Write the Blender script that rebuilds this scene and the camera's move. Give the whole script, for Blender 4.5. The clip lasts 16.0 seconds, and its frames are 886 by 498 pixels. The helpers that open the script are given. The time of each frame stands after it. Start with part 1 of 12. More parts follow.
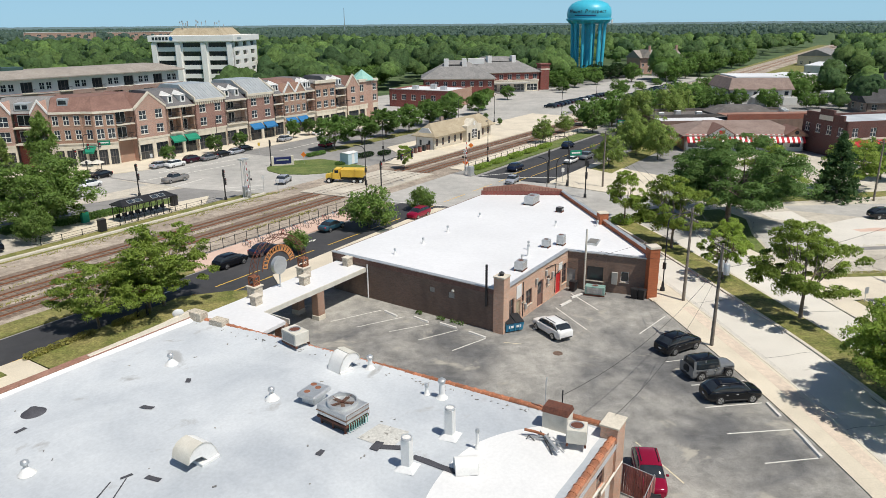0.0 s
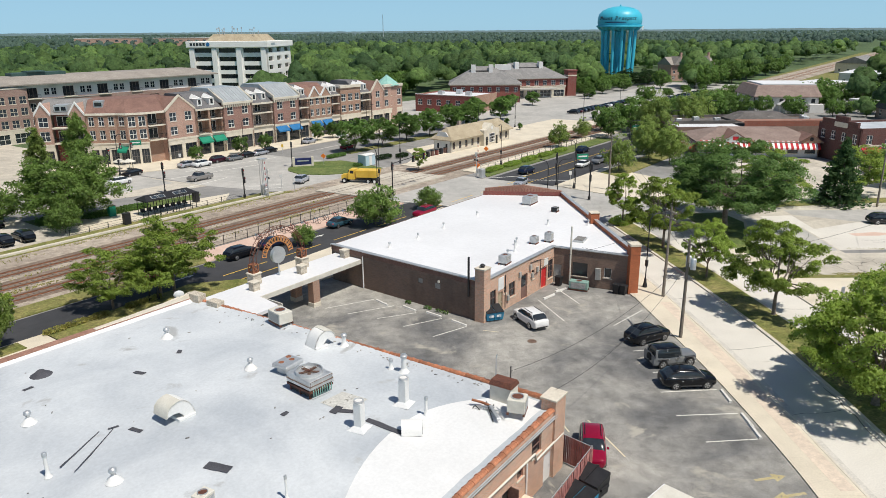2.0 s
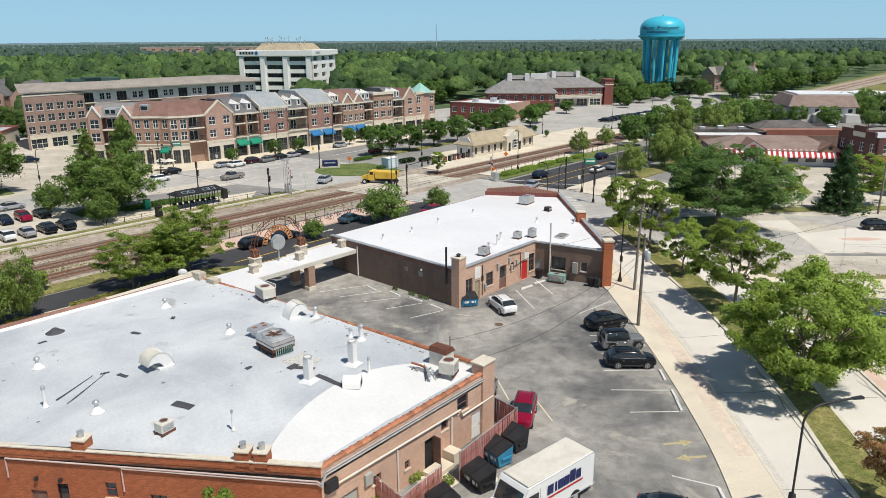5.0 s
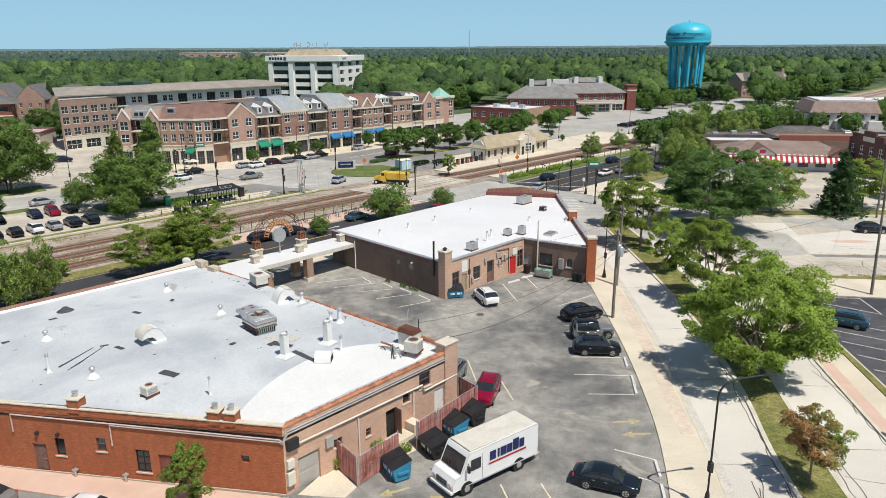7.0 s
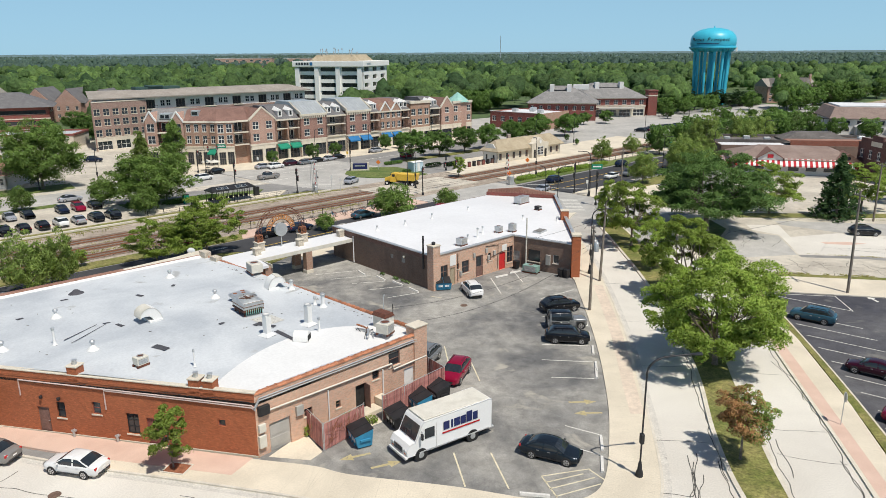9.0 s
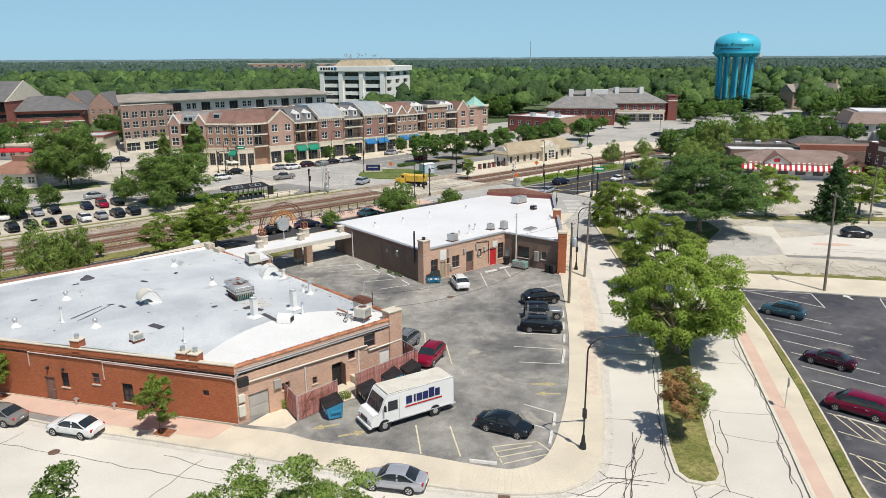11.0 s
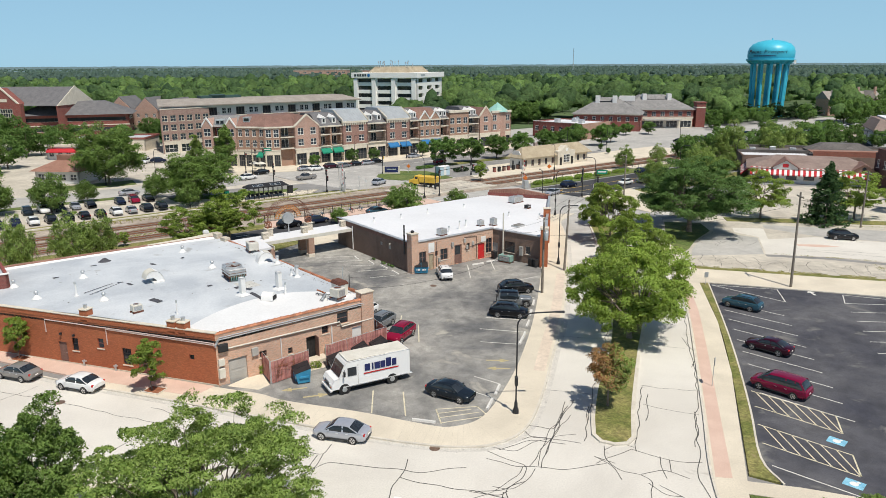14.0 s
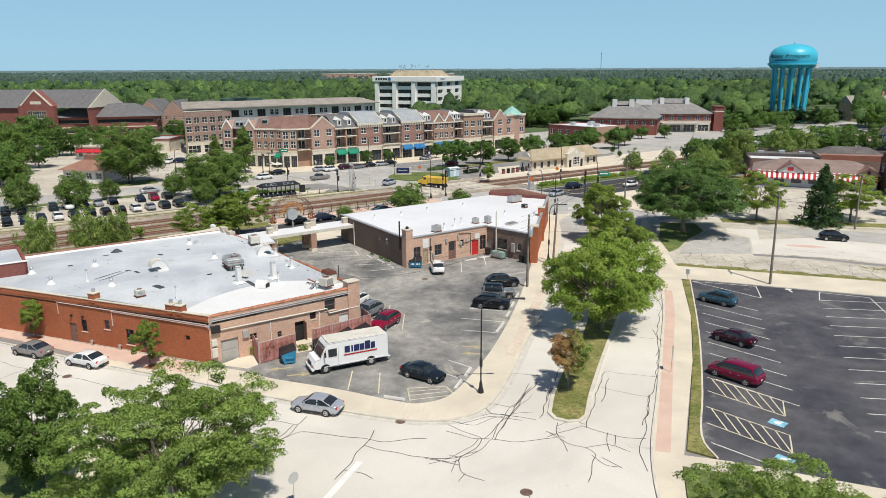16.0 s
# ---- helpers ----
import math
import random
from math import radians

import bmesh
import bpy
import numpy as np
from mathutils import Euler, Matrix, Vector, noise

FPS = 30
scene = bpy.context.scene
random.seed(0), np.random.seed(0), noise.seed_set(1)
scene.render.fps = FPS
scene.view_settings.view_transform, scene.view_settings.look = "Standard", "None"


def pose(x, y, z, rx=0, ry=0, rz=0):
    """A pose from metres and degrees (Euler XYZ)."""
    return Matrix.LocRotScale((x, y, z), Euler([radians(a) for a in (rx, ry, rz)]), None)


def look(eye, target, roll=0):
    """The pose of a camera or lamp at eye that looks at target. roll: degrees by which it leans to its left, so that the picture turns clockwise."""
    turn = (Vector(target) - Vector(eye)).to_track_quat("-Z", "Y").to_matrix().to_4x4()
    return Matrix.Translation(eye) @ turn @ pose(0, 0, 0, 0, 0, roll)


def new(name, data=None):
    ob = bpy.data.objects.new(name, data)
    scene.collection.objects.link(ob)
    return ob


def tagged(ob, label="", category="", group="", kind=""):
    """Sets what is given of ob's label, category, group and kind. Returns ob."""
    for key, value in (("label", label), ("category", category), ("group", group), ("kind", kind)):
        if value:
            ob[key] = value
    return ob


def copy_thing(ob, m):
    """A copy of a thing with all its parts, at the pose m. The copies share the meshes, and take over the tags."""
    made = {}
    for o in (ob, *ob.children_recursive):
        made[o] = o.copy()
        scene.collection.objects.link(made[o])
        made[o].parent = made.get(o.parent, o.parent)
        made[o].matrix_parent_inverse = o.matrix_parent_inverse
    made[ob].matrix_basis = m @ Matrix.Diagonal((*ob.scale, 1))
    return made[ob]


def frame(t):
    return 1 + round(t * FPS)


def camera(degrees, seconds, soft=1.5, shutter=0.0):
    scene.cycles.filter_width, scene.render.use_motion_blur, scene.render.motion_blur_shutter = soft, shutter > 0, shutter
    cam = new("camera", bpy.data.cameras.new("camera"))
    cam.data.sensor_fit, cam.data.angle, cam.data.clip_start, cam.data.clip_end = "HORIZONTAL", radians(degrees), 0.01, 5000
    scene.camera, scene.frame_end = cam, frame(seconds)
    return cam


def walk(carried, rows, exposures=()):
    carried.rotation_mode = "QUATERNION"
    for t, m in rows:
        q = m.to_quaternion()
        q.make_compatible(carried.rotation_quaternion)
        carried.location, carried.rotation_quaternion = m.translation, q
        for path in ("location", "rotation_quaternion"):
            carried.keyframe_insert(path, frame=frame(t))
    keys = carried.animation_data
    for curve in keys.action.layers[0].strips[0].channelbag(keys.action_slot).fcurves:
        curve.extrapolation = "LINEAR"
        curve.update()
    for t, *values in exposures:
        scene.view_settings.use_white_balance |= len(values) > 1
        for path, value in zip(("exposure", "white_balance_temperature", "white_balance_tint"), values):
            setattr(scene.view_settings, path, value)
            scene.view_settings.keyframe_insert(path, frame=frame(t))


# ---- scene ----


def aim(x, y, z, yaw, pitch, roll):
    """A camera pose: yaw to the left of +y, pitch up, roll to the left, in degrees."""
    return pose(x, y, z) @ pose(0, 0, 0, 0, 0, yaw) @ pose(0, 0, 0, 90 + pitch) @ pose(0, 0, 0, 0, 0, roll)


cam = camera(63.89, 16.0, soft=0.75)
PATH = [
    (0, -13.704, 14.618, 27.044, -9.654, -17.6, -0.464),
    (1, -11.676, 12.066, 27.075, -8.1, -17.351, -0.426),
    (2, -9.573, 9.565, 27.095, -6.584, -17.105, -0.396),
    (3, -7.398, 7.114, 27.104, -5.104, -16.861, -0.373),
    (4, -5.157, 4.714, 27.106, -3.659, -16.62, -0.356),
    (5, -2.852, 2.362, 27.101, -2.248, -16.383, -0.345),
    (6, -0.489, 0.06, 27.09, -0.869, -16.152, -0.337),
    (7, 1.93, -2.194, 27.076, 0.48, -15.925, -0.332),
    (8, 4.4, -4.4, 27.06, 1.8, -15.705, -0.329),
    (9, 6.917, -6.559, 27.043, 3.092, -15.492, -0.327),
    (10, 9.478, -8.67, 27.027, 4.358, -15.286, -0.325),
    (11, 12.077, -10.736, 27.013, 5.598, -15.089, -0.321),
    (12, 14.712, -12.756, 27.003, 6.816, -14.901, -0.316),
    (13, 17.378, -14.73, 26.998, 8.011, -14.722, -0.307),
    (14, 20.072, -16.66, 27, 9.186, -14.554, -0.293),
    (15, 22.789, -18.545, 27.01, 10.342, -14.396, -0.275),
    (16, 25.525, -20.386, 27.03, 11.48, -14.251, -0.25),
]
walk(cam, [(row[0], aim(*row[1:])) for row in PATH])

# ---- daylight ----
SUN_WAY = Vector((0.31, -0.352, 0.883)).normalized()      # towards the sun
world = bpy.data.worlds.new("sky")
scene.world = world
world.use_nodes = True
wn = world.node_tree
sky = wn.nodes.new("ShaderNodeTexSky")
sky.sky_type, sky.sun_disc = "NISHITA", False
sky.sun_elevation = math.asin(SUN_WAY.z)
sky.sun_rotation = math.atan2(SUN_WAY.x, SUN_WAY.y)
sky.air_density, sky.dust_density, sky.ozone_density = 0.37, 0.28, 1.2
sky.altitude = 0.0
haze = wn.nodes.new("ShaderNodeMix")                      # pale summer haze, thick low down and thinning towards the zenith
haze.data_type = "RGBA"
haze.inputs[7].default_value = (2.42, 4.3, 5.5, 1)
up = wn.nodes.new("ShaderNodeSeparateXYZ")
thin = wn.nodes.new("ShaderNodeMapRange")
thin.interpolation_type = "SMOOTHSTEP"
thin.inputs[1].default_value, thin.inputs[2].default_value, thin.inputs[3].default_value, thin.inputs[4].default_value = 0.0, 0.55, 0.85, 0.0
wn.links.new(wn.nodes.new("ShaderNodeTexCoord").outputs["Generated"], up.inputs[0]), wn.links.new(up.outputs[2], thin.inputs[0]), wn.links.new(thin.outputs[0], haze.inputs[0])
wn.links.new(sky.outputs[0], haze.inputs[6]), wn.links.new(haze.outputs[2], wn.nodes["Background"].inputs[0])
wn.nodes["Background"].inputs[1].default_value = 0.135
sun = new("sun", bpy.data.lights.new("sun", "SUN"))
sun.data.energy, sun.data.angle, sun.data.color = 4.3, radians(0.53), (1.0, 0.95, 0.86)
sun.matrix_world = look(SUN_WAY * 200, (0, 0, 0))
scene.view_settings.exposure = 0.0

# ---- building tools ----
RAIL = 46.8                                   # the railway's bearing; u runs along it, v away to its left


def W(u, v, z=0.0):
    return Vector((1.5 + 0.6845 * u - 0.729 * v, 72.4 + 0.729 * u + 0.6845 * v, z))


def at_rail(u, v, z=0.0, turn=0.0):
    w = W(u, v, z)
    return pose(w.x, w.y, w.z, 0, 0, RAIL + turn)


class Geo:
    """Collects faces; every add goes through the matrix m."""

    def __init__(self):
        self.v, self.f, self.m = [], [], Matrix()

    def add(self, verts, faces):
        n = len(self.v)
        m = self.m
        self.v += [m @ Vector(p) for p in verts]
        self.f += [[n + i for i in f] for f in faces]
        return self

    def poly(self, *pts):
        return self.add(pts, [range(len(pts))])

    def box(self, x0, x1, y0, y1, z0, z1, b=0.0):
        if b <= 0:
            vs = [(x, y, z) for z in (z0, z1) for y in (y0, y1) for x in (x0, x1)]
            return self.add(vs, [(0, 2, 3, 1), (4, 5, 7, 6), (0, 1, 5, 4), (2, 6, 7, 3), (0, 4, 6, 2), (1, 3, 7, 5)])
        vs, ids = [], {}
        for i in (0, 1):
            for j in (0, 1):
                for k in (0, 1):
                    c = ((x0, x1)[i], (y0, y1)[j], (z0, z1)[k])
                    s = (1 - 2 * i, 1 - 2 * j, 1 - 2 * k)
                    for a in range(3):
                        ids[i, j, k, a] = len(vs)
                        vs.append(tuple(c[q] + (0 if q == a else s[q] * b) for q in range(3)))
        fs = []
        for a in range(3):
            for e in (0, 1):
                o = [(0, 0), (1, 0), (1, 1), (0, 1)]
                q = []
                for p in o:
                    k = [0, 0, 0]
                    k[a], k[(a + 1) % 3], k[(a + 2) % 3] = e, p[0], p[1]
                    q.append(ids[k[0], k[1], k[2], a])
                fs.append(q if e else q[::-1])
        for a in range(3):
            p, q = (a + 1) % 3, (a + 2) % 3
            for e in (0, 1):
                for g in (0, 1):
                    k0, k1 = [0, 0, 0], [0, 0, 0]
                    k0[p], k0[q], k1[p], k1[q], k1[a] = e, g, e, g, 1
                    fs.append([ids[(*k0, p)], ids[(*k1, p)], ids[(*k1, q)], ids[(*k0, q)]])
        for i in (0, 1):
            for j in (0, 1):
                for k in (0, 1):
                    fs.append([ids[i, j, k, a] for a in range(3)])
        return self.add(vs, fs)

    def prism(self, poly, z0, z1):
        n = len(poly)
        vs = [(p[0], p[1], z0) for p in poly] + [(p[0], p[1], z1) for p in poly]
        fs = [tuple(range(n))[::-1], tuple(range(n, 2 * n))]
        fs += [(i, (i + 1) % n, n + (i + 1) % n, n + i) for i in range(n)]
        return self.add(vs, fs)

    def cyl(self, p0, p1, r0, r1=None, n=10, caps=True):
        r1 = r0 if r1 is None else r1
        p0, p1 = Vector(p0), Vector(p1)
        q = (p1 - p0).to_track_quat("Z", "Y")
        ring = [q @ Vector((math.cos(6.28319 * i / n), math.sin(6.28319 * i / n), 0)) for i in range(n)]
        vs = [p0 + r * r0 for r in ring] + [p1 + r * r1 for r in ring]
        fs = [(i, (i + 1) % n, n + (i + 1) % n, n + i) for i in range(n)]
        if caps:
            fs += [tuple(range(n))[::-1], tuple(range(n, 2 * n))]
        return self.add(vs, fs)

    def tube(self, pts, r, n=6):
        """A round bar along a line of points, bent at each of them."""
        pts = [Vector(p) for p in pts]
        rings = []
        side = None
        for i, p in enumerate(pts):
            d = (pts[min(i + 1, len(pts) - 1)] - pts[max(i - 1, 0)]).normalized()
            if side is None:
                side = d.orthogonal().normalized()
            side = (side - d * side.dot(d)).normalized()
            up = d.cross(side)
            rings.append([tuple(p + (side * math.cos(6.28319 * k / n) + up * math.sin(6.28319 * k / n)) * r) for k in range(n)])
        return self.loft(rings)

    def loft(self, rings, caps=True):
        n = len(rings[0])
        vs = [p for ring in rings for p in ring]
        fs = []
        for k in range(len(rings) - 1):
            fs += [(k * n + i, k * n + (i + 1) % n, (k + 1) * n + (i + 1) % n, (k + 1) * n + i) for i in range(n)]
        if caps:
            e = (len(rings) - 1) * n
            fs += [tuple(range(n))[::-1], tuple(range(e, e + n))]
        return self.add(vs, fs)

    def lathe(self, prof, n=16, cx=0.0, cy=0.0):
        return self.loft([[(cx + r * math.cos(6.28319 * i / n), cy + r * math.sin(6.28319 * i / n), z) for i in range(n)]
                          for r, z in prof])

    def ribbon(self, pts, w, z):
        """A flat strip along a line of (x, y), w wide."""
        pts = [Vector((p[0], p[1])) for p in pts]
        left, right = [], []
        for i, p in enumerate(pts):
            d = (pts[min(i + 1, len(pts) - 1)] - pts[max(i - 1, 0)]).normalized()
            o = Vector((-d.y, d.x)) * w / 2
            left.append((p.x + o.x, p.y + o.y, z)), right.append((p.x - o.x, p.y - o.y, z))
        n = len(pts)
        return self.add(left + right, [(n + i, n + i + 1, i + 1, i) for i in range(n - 1)])

    def mesh(self, name, material, smooth=0):
        me = bpy.data.meshes.new(name)
        me.from_pydata([tuple(p) for p in self.v], [], [tuple(f) for f in self.f])
        me.materials.append(material)
        if smooth:
            me.polygons.foreach_set("use_smooth", [True] * len(me.polygons))
            me.set_sharp_from_angle(angle=radians(smooth))
        return me


def part(name, geo, material, parent, label="", smooth=0, m=None):
    """One mesh under a thing or a part."""
    ob = new(name, geo if isinstance(geo, bpy.types.Mesh) else geo.mesh(name, material, smooth))
    ob.parent = parent
    if m is not None:
        ob.matrix_basis = m
    return tagged(ob, label)


def thing(name, m, label, category, group="", kind=""):
    """The Empty at the base of a thing."""
    ob = new(name)
    ob.matrix_basis = m
    return tagged(ob, label, category, group, kind)


def setting(name, geo, material, label, category, smooth=0):
    return tagged(new(name, geo.mesh(name, material, smooth)), label, category, "", "structure")


def circle(cx, cy, r, n=16, a0=0.0, a1=360.0):
    return [(cx + r * math.cos(radians(a0 + (a1 - a0) * i / n)), cy + r * math.sin(radians(a0 + (a1 - a0) * i / n)))
            for i in range(n + (a1 - a0 < 359.9))]


def rails_poly(*uv):
    return [tuple(W(u, v)[:2]) for u, v in uv]


# ---- materials ----
def stuff(name, c1, c2, big=0.5, fine=12.0, rough=0.8, bump=0.2, metal=0.0, spots=0.0, c3=None, rand=0.0, grain=0.25, spec=0.4):
    """A surface whose colour drifts between c1 and c2 at two scales, with spots of c3, fine relief and a shift by object."""
    ma = bpy.data.materials.new(name)
    ma.use_nodes = True
    t = ma.node_tree
    N, L = t.nodes.new, t.links.new
    bs = t.nodes["Principled BSDF"]
    co = N("ShaderNodeTexCoord").outputs["Object"]

    def noise_at(scale, detail=4.0, dist=0.0):
        n = N("ShaderNodeTexNoise")
        n.inputs["Scale"].default_value, n.inputs["Detail"].default_value = scale, detail
        n.inputs["Roughness"].default_value, n.inputs["Distortion"].default_value = 0.6, dist
        L(co, n.inputs["Vector"])
        return n.outputs["Fac"]

    def ramp(fac, lo, hi):
        r = N("ShaderNodeMapRange")
        L(fac, r.inputs[0])
        r.inputs[1].default_value, r.inputs[2].default_value = lo, hi
        return r.outputs[0]

    def mix(fac, a, b, mode="MIX"):
        m = N("ShaderNodeMix")
        m.data_type, m.blend_type = "RGBA", mode
        for sock, v in ((m.inputs[0], fac), (m.inputs[6], a), (m.inputs[7], b)):
            if isinstance(v, (int, float)):
                sock.default_value = v
            elif isinstance(v, tuple):
                sock.default_value = (*v, 1)
            else:
                L(v, sock)
        return m.outputs[2]

    col = mix(ramp(noise_at(big, 5.0, 0.4), 0.35, 0.65), c1, c2)
    f = noise_at(fine, 5.0)
    if grain:
        g = mix(ramp(f, 0.3, 0.7), (1 - grain,) * 3, (1 + grain,) * 3)
        col = mix(1.0, col, g, "MULTIPLY")
        if grain > 0.12:
            g = mix(ramp(noise_at(big * 7.0, 6.0, 0.3), 0.32, 0.68), (1 - grain * 0.75,) * 3, (1 + grain * 0.75,) * 3)
            col = mix(1.0, col, g, "MULTIPLY")
    if spots and c3:
        col = mix(ramp(noise_at(big * 2.3, 7.0, 0.5), 0.72 - spots * 0.25, 0.78 - spots * 0.2), col, c3)
    if rand:
        info = N("ShaderNodeObjectInfo")
        h = N("ShaderNodeHueSaturation")
        v = N("ShaderNodeMapRange")
        L(info.outputs["Random"], v.inputs[0])
        v.inputs[3].default_value, v.inputs[4].default_value = 1 - rand, 1 + rand
        L(v.outputs[0], h.inputs["Value"]), L(col, h.inputs["Color"])
        col = h.outputs[0]
    L(col, bs.inputs["Base Color"])
    bs.inputs["Roughness"].default_value, bs.inputs["Metallic"].default_value = rough, metal
    bs.inputs["Specular IOR Level"].default_value = spec
    if bump:
        b = N("ShaderNodeBump")
        b.inputs["Strength"].default_value, b.inputs["Distance"].default_value = bump, 0.02
        L(f, b.inputs["Height"]), L(b.outputs[0], bs.inputs["Normal"])
    return ma


def masonry(name, c1, c2, mortar, bw=0.22, bh=0.073, dirt=(0.08, 0.06, 0.05), stain=0.35, gap=0.012):
    """Brickwork on upright walls that run along the object's x or y."""
    ma = stuff(name, c1, c2, 0.35, 9.0, 0.85, 0.0, grain=0.12)
    t = ma.node_tree
    N, L = t.nodes.new, t.links.new
    bs = t.nodes["Principled BSDF"]
    base = bs.inputs["Base Color"].links[0].from_socket
    co = N("ShaderNodeTexCoord").outputs["Object"]
    sp = N("ShaderNodeSeparateXYZ")
    L(co, sp.inputs[0])
    ad = N("ShaderNodeMath")
    L(sp.outputs[0], ad.inputs[0]), L(sp.outputs[1], ad.inputs[1])
    cb = N("ShaderNodeCombineXYZ")
    L(ad.outputs[0], cb.inputs[0]), L(sp.outputs[2], cb.inputs[1])
    br = N("ShaderNodeTexBrick")
    L(cb.outputs[0], br.inputs["Vector"])
    br.inputs["Scale"].default_value = 1.0
    br.inputs["Brick Width"].default_value, br.inputs["Row Height"].default_value = bw, bh
    br.inputs["Mortar Size"].default_value, br.inputs["Mortar Smooth"].default_value = gap, 0.2
    br.inputs["Color1"].default_value, br.inputs["Color2"].default_value = (0.78, 0.78, 0.78, 1), (1.18, 1.12, 1.08, 1)
    br.inputs["Mortar"].default_value = (1, 1, 1, 1)
    m1 = N("ShaderNodeMix")
    m1.data_type, m1.blend_type = "RGBA", "MULTIPLY"
    m1.inputs[0].default_value = 1.0
    L(base, m1.inputs[6]), L(br.outputs["Color"], m1.inputs[7])
    m2 = N("ShaderNodeMix")
    m2.data_type = "RGBA"
    L(br.outputs["Fac"], m2.inputs[0]), L(m1.outputs[2], m2.inputs[6])
    m2.inputs[7].default_value = (*mortar, 1)
    n = N("ShaderNodeTexNoise")
    n.inputs["Scale"].default_value, n.inputs["Detail"].default_value = 0.7, 6.0
    mp = N("ShaderNodeMapping")
    mp.inputs["Scale"].default_value = (1, 1, 0.35)
    L(co, mp.inputs[0]), L(mp.outputs[0], n.inputs["Vector"])
    r = N("ShaderNodeMapRange")
    L(n.outputs["Fac"], r.inputs[0])
    r.inputs[1].default_value, r.inputs[2].default_value, r.inputs[4].default_value = 0.5, 0.8, stain
    m3 = N("ShaderNodeMix")
    m3.data_type = "RGBA"
    L(r.outputs[0], m3.inputs[0]), L(m2.outputs[2], m3.inputs[6])
    m3.inputs[7].default_value = (*dirt, 1)
    L(m3.outputs[2], bs.inputs["Base Color"])
    b = N("ShaderNodeBump")
    b.inputs["Strength"].default_value, b.inputs["Distance"].default_value, b.invert = 0.5, 0.01, True
    L(br.outputs["Fac"], b.inputs["Height"]), L(b.outputs[0], bs.inputs["Normal"])
    return ma


def paint(name, c, rough=0.25, coat=0.6, metal=0.0):
    """Car paint."""
    ma = stuff(name, c, tuple(v * 0.9 for v in c), 1.5, 60.0, rough * 0.55, 0.0, metal, grain=0.03, spec=0.28)
    bs = ma.node_tree.nodes["Principled BSDF"]
    bs.inputs["Coat Weight"].default_value, bs.inputs["Coat Roughness"].default_value = coat, 0.06
    return ma


def glazing(name, c=(0.02, 0.025, 0.03), rough=0.06):
    ma = stuff(name, c, tuple(v * 1.6 for v in c), 0.8, 5.0, rough, 0.0, grain=0.1, spec=0.7)
    return ma


ASPHALT_LOT = stuff("worn_asphalt", (0.132, 0.132, 0.131), (0.37, 0.355, 0.32), 0.12, 18.0, 0.9, 0.35, spots=0.5, c3=(0.40, 0.375, 0.32), grain=0.3)
ASPHALT_NEW = stuff("new_asphalt", (0.040, 0.041, 0.045), (0.062, 0.062, 0.066), 0.12, 22.0, 0.88, 0.3, grain=0.15)
ASPHALT_SIDE = stuff("sealed_asphalt", (0.046, 0.047, 0.060), (0.118, 0.116, 0.122), 0.09, 20.0, 0.9, 0.3, spots=0.5, c3=(0.185, 0.18, 0.168), grain=0.28)
ASPHALT_MID = stuff("mid_asphalt", (0.22, 0.215, 0.205), (0.30, 0.29, 0.275), 0.08, 14.0, 0.9, 0.2, spots=0.3, c3=(0.32, 0.30, 0.27), grain=0.15)
ASPHALT_GREY = stuff("grey_asphalt", (0.37, 0.36, 0.335), (0.48, 0.46, 0.425), 0.08, 14.0, 0.9, 0.2, grain=0.15)
CONCRETE = stuff("street_concrete", (0.59, 0.555, 0.495), (0.70, 0.665, 0.595), 0.10, 9.0, 0.85, 0.2, spots=0.2, c3=(0.42, 0.39, 0.34), grain=0.10)
GUTTER = stuff("gutter_concrete", (0.53, 0.50, 0.45), (0.62, 0.59, 0.53), 0.8, 7.0, 0.9, 0.25, spots=0.3, c3=(0.34, 0.32, 0.29), grain=0.15)
WALK = stuff("sidewalk_concrete", (0.60, 0.535, 0.425), (0.71, 0.635, 0.505), 0.25, 9.0, 0.85, 0.2, spots=0.15, c3=(0.48, 0.42, 0.34), grain=0.10)
PAVER_FADED = stuff("faded_pavers", (0.60, 0.50, 0.405), (0.69, 0.58, 0.465), 0.3, 9.0, 0.85, 0.25, spots=0.1, c3=(0.52, 0.43, 0.35), grain=0.15)
KERB = stuff("kerb_concrete", (0.55, 0.50, 0.42), (0.68, 0.63, 0.54), 0.8, 12.0, 0.85, 0.2, grain=0.12)
OLD_CONCRETE = stuff("old_lot_concrete", (0.44, 0.40, 0.335), (0.60, 0.55, 0.46), 0.14, 7.0, 0.9, 0.3, spots=0.35, c3=(0.40, 0.35, 0.27), grain=0.16)
PAVERS = stuff("pink_pavers", (0.60, 0.42, 0.335), (0.67, 0.49, 0.395), 0.5, 16.0, 0.85, 0.25, spots=0.2, c3=(0.66, 0.53, 0.43), grain=0.11)
JOINT = stuff("sidewalk_joint", (0.49, 0.435, 0.345), (0.57, 0.51, 0.405), 0.8, 9.0, 0.9, 0.1)
GRASS = stuff("dry_lawn", (0.13, 0.15, 0.035), (0.26, 0.23, 0.085), 0.35, 6.0, 0.95, 0.6, spots=0.3, c3=(0.30, 0.24, 0.12), grain=0.4)
LAWN = stuff("green_lawn", (0.085, 0.13, 0.03), (0.155, 0.185, 0.055), 0.3, 6.0, 0.95, 0.6, grain=0.4)
EARTH = stuff("far_ground", (0.07, 0.115, 0.045), (0.10, 0.145, 0.06), 0.02, 0.4, 0.95, 0.0, grain=0.3)
